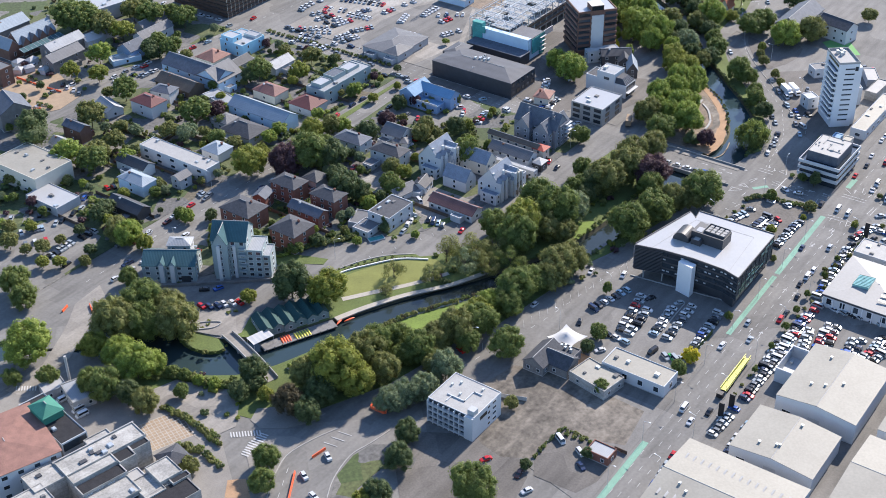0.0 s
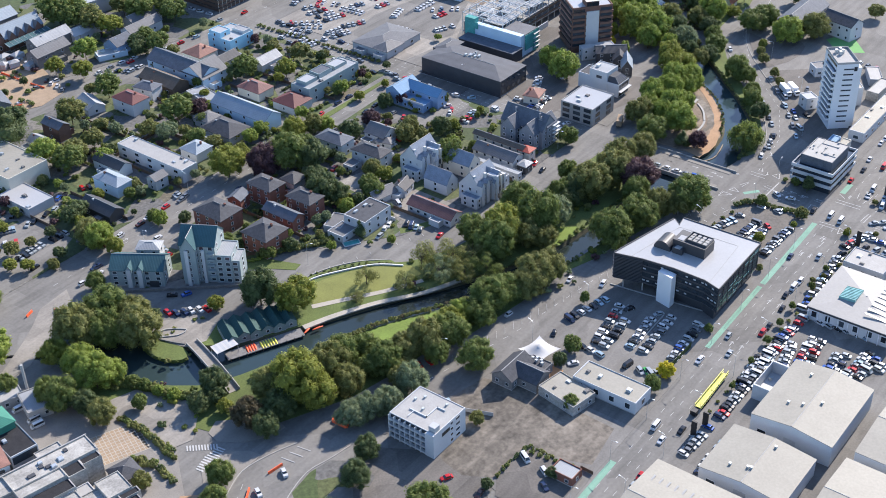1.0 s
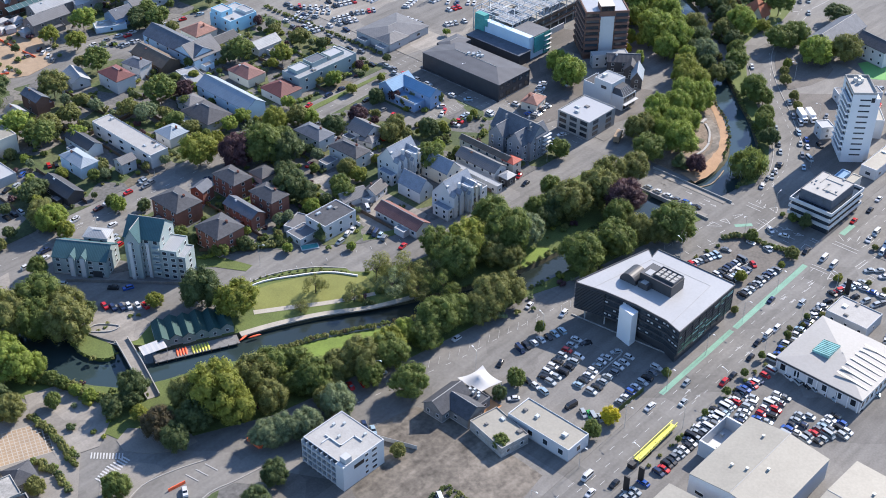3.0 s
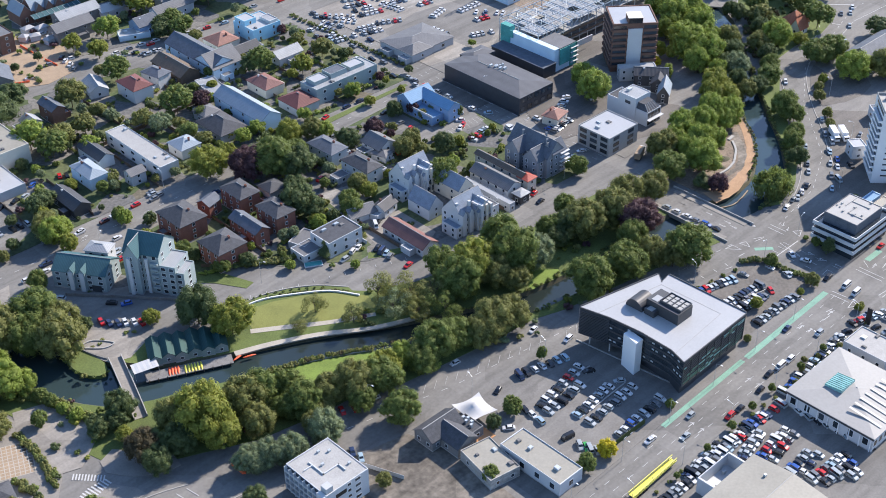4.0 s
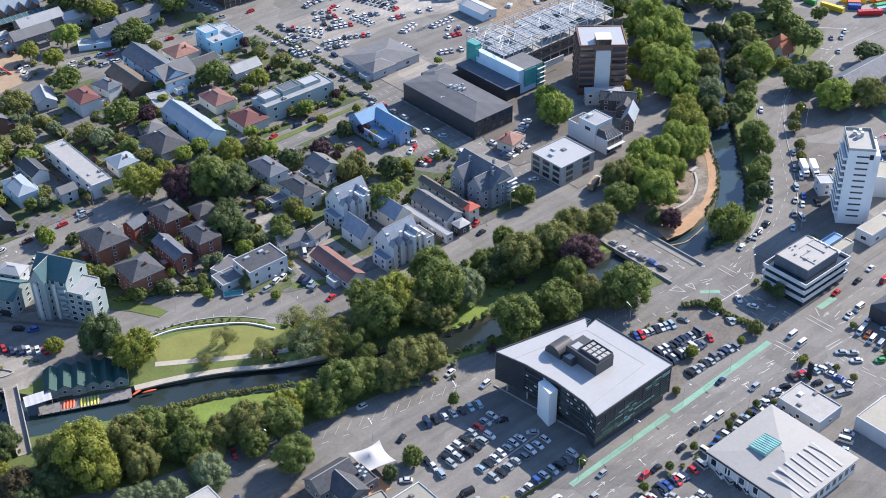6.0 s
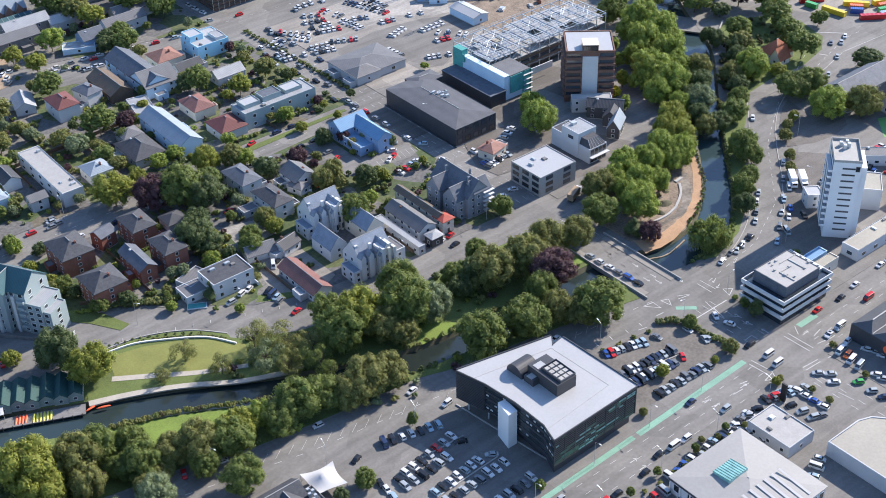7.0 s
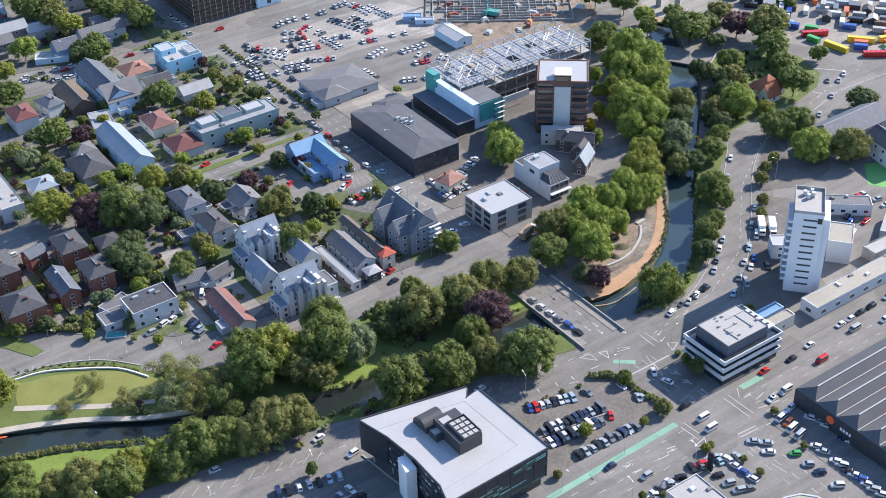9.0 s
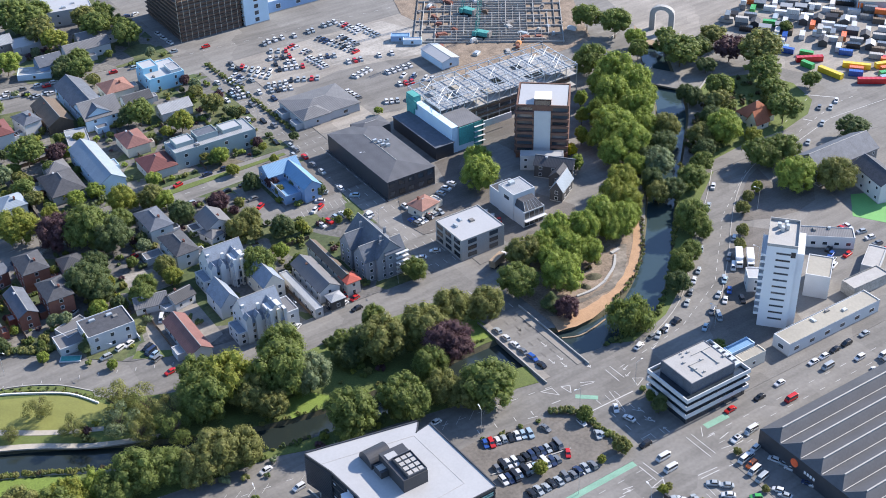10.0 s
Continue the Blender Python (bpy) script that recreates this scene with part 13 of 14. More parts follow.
def building_site():
    root = thing("foundation_grid", "grid of concrete foundation beams on a building site", "foundations", pose(214, 232, 0.15, 0, 0, -35))
    for i in range(19):
        boxed("beam", root, "concrete" if i % 3 else "kerb", -36 + i % 4 * 6, -27 + i * 3, 0, 36 - i % 3 * 9, -26.7 + i * 3, 0.9)
    for i in range(22):
        boxed("beam", root, "concrete" if i % 2 else "stone", -36 + i * 3.4, -28 + i % 3 * 9, 0, -35.7 + i * 3.4, 28 - i % 4 * 7, 0.8)
    for i in range(26):
        boxed("column_stub", root, "steel", -34 + i % 9 * 8, -22 + i // 9 * 16, 0.8, -33.6 + i % 9 * 8, -21.6 + i // 9 * 16, 3.4)
    rng = random.Random(6)
    for i in range(46):
        x, y = rng.uniform(170, 245), rng.uniform(186, 262)
        if abs(x - 214) + abs(y - 226) > 60 or x + y < 372 or (x < 204 and y < 174) or (194 < x < 216 and 208 < y < 250):
            continue
        sx, sy, sz = rng.uniform(0.8, 3), rng.uniform(0.6, 1.4), rng.uniform(0.4, 1.8)
        pile = thing("material_stack", "stack of building material on bare earth", "building material", pose(x, y, 0.15, 0, 0, rng.uniform(0, 180)), "building materials")
        mat = rng.choice(["concrete", "timber_dark", "steel", "white", "orange_wall", "brick", "stone"])
        boxed("crate", pile, mat, -sx, -sy, 0, sx, sy, sz)
        boxed("crate_top", pile, mat, -sx * 0.7, -sy * 0.8, sz, sx * 0.6, sy * 0.7, sz + 0.4)
    shed = thing("site_shed", "white site shed with a pale roof", "shed", pose(169, 207, 0.15))
    block(shed, 0, 0, 9, 18, 0, 4, "gable", "pale_blue", "roof_white", 1, rise=1.2)
    cabin = thing("site_cabin", "blue site cabins beside the car park", "cabin", pose(166, 237, 0.15, 0, 0, -35))
    block(cabin, 0, 0, 9, 4, 0, 3, "flat", "blue_wall", "roof_bright_blue", 1)
    block(cabin, 6, -4, 9, 3, 0, 2.8, "flat", "pale_blue", "roof_white", 1)


building_site()


def container(x, y, heading, mat, words, z=0.13, L=6.1):
    root = thing("shipping_container", f"{words} steel shipping container in a market", "container", pose(x, y, z, 0, 0, heading), "market containers")
    bm = bmesh.new()
    n, rings = 12, []
    for i in range(n + 1):
        a, o = -L / 2 + L * i / n, 0.07 if i % 2 else 0
        rings.append([bm.verts.new((a, y, z_)) for y, z_ in ((-1.22 + o, 0.12), (1.22 - o, 0.12), (1.22 - o, 2.55 - o), (-1.22 + o, 2.55 - o))])
    for p, q in zip(rings, rings[1:]):
        for k in range(4):
            bm.faces.new((p[k], q[k], q[(k + 1) % 4], p[(k + 1) % 4]))
    bm.faces.new(rings[0]), bm.faces.new(rings[-1][::-1])
    bmesh.ops.recalc_face_normals(bm, faces=bm.faces)
    part("shell", bm, mat, root)
    boxed("frame", root, "black", -L / 2 - 0.03, -1.24, 0, L / 2 + 0.03, 1.24, 0.12)
    for s in (-0.6, 0.6):
        boxed("door", root, mat, -L / 2 - 0.06, s - 0.55, 0.2, -L / 2, s + 0.55, 2.4)


def market():
    rng = random.Random(17)
    hues = [("car_white", "white"), ("concrete", "pale grey"), ("car_grey", "grey"), ("car_blue", "blue"), ("car_green", "green"), ("car_yellow", "yellow"), ("car_orange", "orange"), ("car_red", "red"), ("car_white", "white"), ("sail", "cream"), ("car_pale", "pale blue"), ("car_silver", "silver")]
    spots = []
    for i in range(14):
        for j in range(11):
            x, y = 305 + j * 6.2 + i * 0.7 + rng.uniform(-1.2, 1.2), 160 + j * 2.6 - i * 6.3 + rng.uniform(-1.2, 1.2)
            if y < 76 or x > 374 or rng.random() < 0.2 or (i > 10 and j < 3):
                continue
            spots.append((x, y))
    spots = [q for q in spots if not (296 < q[0] < 320 and q[1] < 126)]
    dim = [("car_grey", "grey"), ("car_black", "black"), ("stone", "dark grey"), ("roof_brown", "brown")]
    for k, (x, y) in enumerate(spots):
        mat, words = rng.choice(hues[:3] + dim * 2 + hues[8:10] + hues[11:]) if k % 3 else rng.choice(hues)
        turn = rng.choice((-52, -52, 38))
        if k % 4 == 1:
            stall = thing("market_stall", "market stall with a pitched pale canvas roof", "market stall", pose(x, y, 0.13, 0, 0, turn), "market stalls")
            block(stall, 0, 0, 5.5, 4, 0, 2.6, "gable", "dark_wall", rng.choice(("sail", "roof_pale", "roof_char")), 1, rise=1.0, win=None, over=0.2)
            continue
        container(x, y, turn, mat, words)
        if rng.random() < 0.12:
            mat, words = rng.choice(hues)
            container(x, y, turn + rng.choice((0, 90)), mat, words, 2.7)
    for x, y, t, mat, words in ((302, 92, -84, "car_yellow", "yellow"), (299.8, 103.5, -84, "car_green", "dark green"), (303.5, 119.6, -60, "car_blue", "blue"), (304, 123.5, -60, "car_pale", "pale blue"), (305, 107.4, -30, "car_red", "red"), (310.5, 85, -50, "car_blue", "blue"), (313.6, 87.5, -50, "car_orange", "orange"), (316.6, 90, -50, "car_yellow", "yellow"), (310.5, 76, -36, "car_red", "red"), (318, 74, -20, "car_pale", "pale blue"), (321, 77, -20, "car_green", "green"), (325, 80, -20, "car_orange", "orange"), (329, 83, -20, "car_yellow", "yellow"), (326, 70, -12, "car_red", "red"), (336, 84, -40, "car_red", "red"), (308, 112, -60, "car_green", "green")):
        container(x, y, t, mat, words, 0.13, 12.2 if words in ("yellow", "red") else 6.1)
    hall = thing("market_hall", "long market hall with a pale roof", "hall", pose(392, 118, 0.13, 0, 0, -40))
    block(hall, 0, 0, 60, 16, 0, 6, "gable", "grey_wall", "roof_cream", 1, rise=1.5, win=None)


market()


def market_street_lines():
    """Lane lines, arrows and a stop line on the street beside the market."""
    rows = []
    for line, step, size in ((((222, 50), (247, 58), (272, 64), (306, 62)), 3.0, 3.0), (((228, 55), (258, 65), (284, 72), (300, 72)), 6.0, 2.4), (((216, 55), (236, 64), (262, 76), (282, 84)), 6.0, 2.4), (((278.8, 85.3), (288.7, 74.6)), 2.0, 2.0), (((262, 70), (264, 66)), 1.0, 0.9)):
        for p, q in zip(line, line[1:]):
            d = Vector((q[0] - p[0], q[1] - p[1]))
            for i in range(int(d.length / step)):
                c = Vector(p) + d.normalized() * step * (i + 0.5)
                rows.append((c.x, c.y, size, 0.16 if step > 2 else 0.4, math.degrees(math.atan2(d.y, d.x))))
    stripes("lane_marking", "white lane lines on a street beside a market", rows, "paint_white", 0.17)


market_street_lines()


# ---- markings ----
def road_lines():
    rows = []
    for lane in range(3):
        for i in range(70):
            x = -135 + i * 7.0
            if 68 < x < 94 or x > 330:
                continue
            f = (lane + 1.05) / 4
            y = (-49.8 + 0.03 * x if x < 70 else -47.5) * (1 - f) - 65 * f
            rows.append((x, y, 2.4, 0.11, 0.6))
    for lane in range(3):
        for i in range(60):
            y = -190 + i * 7.0
            if -68 < y < -46 or -20 < y < 2 or 50 < y < 68:
                continue
            rows.append((77.5 + lane * 3.6, y, 2.6, 0.14, 90))
    rows.append((81.5, -24, 16, 0.3, 0))
    for a, b, n in (((92, -13), (124, -8), 6), ((124, -8), (150, 4), 6), ((150, 4), (182, 34), 8), ((182, 34), (214, 54), 7), ((214, 54), (300, 66), 12), ((72, -8), (0, 0), 12), ((0, 0), (-60, 8), 9), ((-60, 8), (-120, 22), 9)):
        for i in range(n):
            u = (i + 0.5) / n
            rows.append((a[0] + (b[0] - a[0]) * u, a[1] + (b[1] - a[1]) * u, 2.2, 0.13, math.degrees(math.atan2(b[1] - a[1], b[0] - a[0]))))
    for a, b, n in (((-100, 309), (75, 284), 26), (((75, 284)), (240, 268), 24), ((-140, 166), (70, 167), 30)):
        for i in range(n):
            u = (i + 0.5) / n
            rows.append((a[0] + (b[0] - a[0]) * u, a[1] + (b[1] - a[1]) * u, 2.2, 0.13, math.degrees(math.atan2(b[1] - a[1], b[0] - a[0]))))
    # arrows as a shaft and two barbs
    for x, y, t in [(-20 + k * 30, -57.2 + 0.01 * k, 0) for k in range(2)] + [(-20 + k * 30, -61, 0) for k in range(2)] + [(79, 22, 270), (83, 22, 270), (86, -6, 270), (-112, 161, 180), (-100, 168, 0)]:
        c, s = math.cos(radians(t)), math.sin(radians(t))
        rows.append((x, y, 3.0, 0.22, t))
        for e in (35, -35):
            rows.append((x + c * 1.3 - math.cos(radians(t + e)) * 0.5, y + s * 1.3 - math.sin(radians(t + e)) * 0.5, 1.3, 0.2, t + e))
    stripes("lane_marking", "white dashed lane lines and arrows", rows)
    bays = []
    for i in range(30):
        bays.append((75.2, 70 + i * 6.2, 1.8, 0.12, 0)), bays.append((88.2, 70 + i * 6.2, 1.8, 0.12, 0))
    for i in range(16):
        u = i / 15
        bays.append((-84 + 60 * u, 17 - 14 * u, 4.2, 0.09, 35)), bays.append((-14 + 70 * u, 0 - 6 * u, 4.2, 0.09, 38))
    for i in range(12):
        bays.append((-78 + i * 5.5, 93 - i * 2.2, 1.6, 0.14, 60))
    for i in range(9):
        bays.append((54 + i * 2.4, 126.5 - i * 0.1, 4.4, 0.1, 80))
    stripes("bay_marking", "thin white parking bay lines", bays, z=0.145)
    zebra = [(-170 + i * 0.63, 58.4 - i * 0.71, 2.6, 0.42, 50) for i in range(11)] + [(-174.5 + i * 1.1, 48 + i * 0.15 + (i % 2) * 0.1, 4.6 - abs(i - 5) * 0.35, 0.5, 100) for i in range(11)]
    zebra += [(-148 - k * 3.4, 28 + k * 0.3, 0.25, 5, 10) for k in range(3)] + [(-172 - k * 5, 32 - k * 2.6, 2.4, 0.15, 28) for k in range(5)]
    stripes("crossing_marking", "white zebra crossing and hatched island", zebra, z=0.14)
    stripes("green_lane", "faded green cycle lane on the main road", [(44, -49.6, 50, 2.1, 1.6), (-5, -50.9, 44, 1.9, 1.6), (-112, -55.0, 34, 2.2, 1.6), (101, -48.8, 9, 2.2, 0), (76, -18, 7, 1.8, -40)], "paint_green", 0.028)
    tiles = thing("tile_grid", "tan brick paving grid on a forecourt", "paving", pose(-181.5, 78, 0.12, 0, 0, -22))
    boxed("paving_bed", tiles, "tan_pale", -8.2, -7.4, 0, 8.2, 7.4, 0.03)
    for i in range(11):
        boxed("paving_strip", tiles, "path", -8.2, -7.4 + i * 1.45, 0.03, 8.2, -7.15 + i * 1.45, 0.045)
    for i in range(12):
        boxed("paving_strip", tiles, "path", -8.2 + i * 1.46, -7.4, 0.034, -7.95 + i * 1.46, 7.4, 0.048)


road_lines()


def kerb_wall(points, h, w, mat, name, label, category):
    bm = bmesh.new()
    prism(bm, ribbon(points, [w] * len(points)), 0.05, h)
    return tagged(new(name, made(name, bm, mat)), label, category)


kerb_wall([(-85, 89.8), (-76, 88.2), (-66, 82.6), (-56, 75.4), (-50, 66)], 0.7, 0.45, "bright_white", "low_wall", "long low curved white wall round a lawn", "wall")
kerb_wall([(-87.4, 92.2), (-75.4, 91), (-65.7, 87.4), (-56.9, 81.5), (-49.4, 72.8)], 0.3, 0.35, "kerb", "kerb", "pale kerb along a curving street", "kerb")
bm = bmesh.new()
prism(bm, ribbon([(88.8, 11), (94, 8.8), (100, 9.2), (107, 10.8)], [0.45] * 4), -1.5, -1.05)
tagged(new("site_barrier", made("site_barrier", bm, "tan_pale")), "pale yellow floating barrier on the river beside the works", "barrier")


def barrier(x, y, heading, n):
    root = thing("water_barrier", "row of orange plastic road barriers", "barrier", pose(x, y, 0.02, 0, 0, heading), "orange barriers")
    for i in range(n):
        bm = bmesh.new()
        vs = box(bm, i * 1.9, -0.3, 0, i * 1.9 + 1.8, 0.3, 0.95)
        for v in vs[4:]:
            v.co.y *= 0.45
        part("barrier_unit", bm, "orange_plastic", root)


barrier(-132.7, 29.4, 10, 2)
barrier(-132.9, 29.2, -88, 3)
barrier(-132.5, 23.3, 30, 2)
barrier(-163, 29.3, -8, 3)
barrier(-182.5, 22.5, 32, 7)
barrier(-156, 158, 20, 2)
barrier(-150, 148, 60, 3)
barrier(-35.5, 334, -88, 6)
barrier(-35.1, 322, -86, 4)
barrier(-34.6, 312, -84, 5)
barrier(-58, 300, -25, 4)
for x, y, a in ((-190.3, 117.6, -10), (-190.6, 109.2, -10), (-191.7, 106.1, -12)):
    car(x, y, a, "white", "van", 0.13, "parked in a hospital yard")
stripes("crossing_marking", "white zebra crossing by a bridge", [(-195 + k * 0.55, 136 - k * 0.78, 2.6, 0.45, 47) for k in range(8)], "paint_white", 0.17)


def yellow_trailer():
    root = thing("yellow_trailer", "long yellow folded truss on a road trailer", "trailer", pose(-48.4, -64.1, 0, 0, 0, 1.5))
    for s in (-1, 1):
        for k in range(2):
            bm = bmesh.new()
            z0 = 1.2 + k * 1.1
            tube(bm, (-10, s * 1.1, z0), (11, s * 0.9, z0 + 0.5), 0.16, 5)
            part("side_beam", bm, "yellow_paint", root)
        for i in range(12):
            x = -10 + i * 1.72
            bm = bmesh.new()
            tube(bm, (x, s * 1.08, 1.2 + i * 0.04), (x + 1.72, s * 1.0, 2.4 + i * 0.04), 0.09, 4)
            part("cross_brace", bm, "yellow_paint", root)
    for i in range(9):
        boxed("deck_plate", root, "yellow_paint", -9.8 + i * 2.3, -0.95, 1.25, -7.55 + i * 2.3, 0.95, 1.4)
    for i in range(4):
        for s in (-1, 1):
            bm = bmesh.new()
            tube(bm, (-8 + i * 1.4, s * 0.95, 0.45), (-8 + i * 1.4, s * 1.25, 0.45), 0.45, 10)
            part("wheel", bm, "tyre", root)
    boxed("chassis", root, "black", -9.5, -0.7, 0.6, 9.5, 0.7, 1.0)
    boxed("cab", root, "black", -13.4, -1.0, 0.4, -11.4, 1.0, 2.0)
    for s in (-1, 1):
        bm = bmesh.new()
        tube(bm, (-12.4, s * 0.9, 0.45), (-12.4, s * 1.15, 0.45), 0.45, 10)
        part("wheel", bm, "tyre", root)


yellow_trailer()


def sign_totem(x, y, h):
    root = thing("sign_totem", "tall black advertising totem", "sign", pose(x, y, 0.1))
    boxed("panel", root, "black", -0.3, -0.9, 0, 0.3, 0.9, h)
    boxed("base", root, "concrete", -0.6, -1.2, -0.1, 0.6, 1.2, 0.2)


sign_totem(-70, -69, 6)
sign_totem(-64, -70, 6)
sign_totem(63, -69, 7)
for i in range(9):
    street_lamp(-120 + i * 24, -51.5 + 0.03 * (-120 + i * 24) + 0.6, -90) if abs(-120 + i * 24 - 80) > 12 else None
    street_lamp(-108 + i * 24, -66, 90) if abs(-108 + i * 24 - 80) > 12 else None
for x, y, a in ((-60, -0.5, 80), (-30, -4.5, 80), (5, -9, 80), (40, -13, 80), (70, -22, 180), (92, -22, 0), (-86, 20, -80), (132, -15, 120), (168, 2, 130), (196, 30, 130), (60, 67, -90), (20, 68, -90), (-40, 82, -60), (-70, 97, -60), (72, 100, 0), (90, 140, 180), (72, 200, 0), (-100, 156, -90), (-60, 174, 90)):
    street_lamp(x, y, a)


def fence(x0, y0, x1, y1, h=1.6, mat="timber_dark", label="brown timber fence along a yard"):
    d = math.hypot(x1 - x0, y1 - y0)
    root = thing("fence", label, "fence", pose(x0, y0, 0.1, 0, 0, math.degrees(math.atan2(y1 - y0, x1 - x0))), "fences")
    n = max(1, int(d / 5))
    for i in range(n):
        boxed("fence_panel", root, mat, d * i / n + 0.03, -0.04, 0.05, d * (i + 1) / n - 0.03, 0.04, h)
        boxed("post", root, mat, d * i / n - 0.06, -0.06, 0, d * i / n + 0.06, 0.06, h + 0.1)


for x0, y0, x1, y1 in ((-20, 105, -20, 78), (-44, 103, -44, 118), (-24, 104, -24, 128), (26, 68, 26, 104), (44, 68, 44, 100), (-58, 108, -58, 150), (-80, 120, -64, 106), (10, 112, 10, 150), (30, 110, 48, 110), (-90, 178, -90, 214), (-60, 178, -60, 222), (-30, 178, -30, 220), (0, 178, 0, 225), (20, 178, 20, 230), (38, 178, 38, 225), (-60, 222, 0, 226), (-44, 232, -44, 262), (-10, 230, -10, 262), (15, 232, 15, 262), (-112, 190, -112, 214)):
    fence(x0, y0, x1, y1)
fence(-104, -52.5, -104, -48, 1.4)
fence(-44, -46.8, -30, -46.8, 2.2, "leaf_dark", "clipped green hedge along a car park")
fence(-108, 8, -100, -12, 1.6, "grey_wall", "low grey wall round an empty lot")


def kerb_strip(x0, y0, x1, y1):
    d = math.hypot(x1 - x0, y1 - y0)
    root = tagged(new("kerb_strip"), "long pale concrete wheel stop between parking rows", "kerb", "parking kerbs")
    root.matrix_world = pose(x0, y0, 0.1, 0, 0, math.degrees(math.atan2(y1 - y0, x1 - x0)))
    boxed("kerb_stone", root, "kerb", 0, -0.2, 0, d, 0.2, 0.3)



def raised(name, outline, mat, label, category, z=0.13):
    return sheet(name, outline, z, mat, label, category, thick=0.14)


raised("pavement_island", [(-172, 50.5), (-163.2, 47.4), (-158.9, 41.3), (-158, 37), (-167.1, 36.8), (-177.4, 33.2), (-184.9, 29.1), (-190, 33), (-179, 41.5)], "paving", "paved traffic island with trees", "pavement", 0.125)
raised("verge_bend", [(-173.6, 13.0), (-164.8, 17.7), (-154.8, 19.2), (-147.3, 17.8), (-141.8, 10), (-144.4, 1.5), (-148.9, 0.1), (-154.5, 8.2), (-165.5, 8.6), (-169.6, 7.2)], "lot", "rough grass verge round a bend", "lawn", 0.15)
raised("verge_shade", [(-155.3, 60.4), (-142.7, 46.7), (-144, 39.8), (-149.7, 40.7), (-157.1, 45.7), (-162, 52.8), (-160.9, 58.2)], "paving", "paved ground under street trees", "pavement", 0.16)
raised("paving_orange", [(-186.2, 44.5), (-182.4, 40.3), (-187.8, 33.2), (-192.4, 39.9)], "tan", "orange block-paved crossing", "pavement", 0.14)
kerb_wall([(-184.9, 29.1), (-177.4, 33.2), (-167.1, 36.8), (-156.4, 35), (-147.2, 31.6)], 0.2, 0.3, "kerb", "kerb", "pale kerb round a bending street", "kerb")
kerb_wall([(-174.2, 13.8), (-166.5, 17.6), (-155.4, 20), (-146.7, 18.3), (-138, 17)], 0.2, 0.3, "kerb", "kerb", "pale kerb round a bending street", "kerb")
kerb_wall([(-136.2, 111), (-131.4, 110.6), (-126.8, 104.6), (-130.7, 104.4), (-135.6, 109)], 0.55, 0.4, "kerb", "planter_wall", "low stone planter wall on a forecourt", "planter")
kerb_wall([(-138, 114), (-135.2, 104), (-133, 98.6)], 0.6, 0.5, "stone", "low_wall", "low stone wall beside a lawn", "wall")


kerb_wall([(-124.5, 140), (-112.7, 126.6), (-104, 116.4), (-95.4, 106.6)], 1.3, 0.3, "stone", "garden_wall", "low dark stone wall in front of apartment houses", "wall")


def lorry(x, y, heading, body="bright_white", label="white box lorry parked in a yard"):
    """A box lorry: cab, box, chassis and wheels."""
    root = thing("lorry", label, "lorry", pose(x, y, 0.12, 0, 0, heading), "lorries")
    boxed("cargo_box", root, body, -2.6, -1.2, 1.0, 4.4, 1.2, 3.6)
    boxed("chassis", root, "black", -4.2, -0.5, 0.6, 4.2, 0.5, 0.95)
    cab = boxed("cab", root, "frame_white", -4.6, -1.1, 0.6, -2.8, 1.1, 2.6)
    boxed("windscreen", cab, "car_glass", -4.63, -0.95, 1.6, -4.58, 0.95, 2.4)
    for wx in (-3.7, 1.6, 3.2):
        for wy in (-1, 1):
            bm = bmesh.new()
            tube(bm, (wx, wy * 0.85, 0.46), (wx, wy * 1.15, 0.46), 0.46, 10)
            part("wheel", bm, "tyre", root)


lorry(165.6, 8.6, 49)
lorry(168.4, 5.9, 49)
for x, y, r in ((-13.2, -67.4, 1.5), (10.5, -65.9, 1.4), (-42.3, -68.6, 1.2), (-1, -66.5, 1.3), (26.2, -66.4, 1.4), (-26, -67.6, 1.1), (40, -66, 1.2)):
    tree(x, y, r, r * 2.4, "green", "round", "beside the main road")
car(-100.3, 171.1, 20, 'silver', 'sedan', 0.0, 'parked beside a street')
car(-89.1, 179.3, 100, 'white', 'wagon', 0.0, 'parked beside a street')
car(-83.5, 171.6, 20, 'grey', 'hatch', 0.0, 'parked beside a street')
car(-74.7, 170.8, 20, 'white', 'sedan', 0.0, 'parked beside a street')
car(-66.0, 171.7, 20, 'red', 'hatch', 0.0, 'parked beside a street')
car(-85.5, 214.8, 100, 'black', 'sedan', 0.0, 'parked beside a street')
car(-76.9, 186.9, 20, 'white', 'hatch', 0.0, 'parked beside a street')
car(-96.0, 215.1, 120, 'silver', 'wagon', 0.0, 'parked beside a street')
car(-86.1, 223.5, 100, 'navy', 'sedan', 0.0, 'parked beside a street')
car(-16.7, 95.1, 60, 'white', 'van', 0.0, 'parked beside a street')
car(-8.9, 128.8, 90, 'grey', 'sedan', 0.0, 'parked beside a street')
lorry(95.4, 56.6, 203, "tan_pale", "dusty cream box lorry parked beside roadworks")
car_row(44, -95.4, 51, -92.4, 3, 115, 94, 0.1, 'parked behind a showroom', 0.05)
car_row(85, 98.4, 97, 96.8, 5, 95, 91, 0.14, "parked in a dark yard", 0.05)
car_row(109.5, 110.5, 120.4, 112.9, 4, 100, 92, 0.14, "parked in a dark yard", 0.05)
car_row(112.6, 100.2, 118.6, 105.6, 3, 130, 93, 0.14, "parked in a dark yard", 0.05)


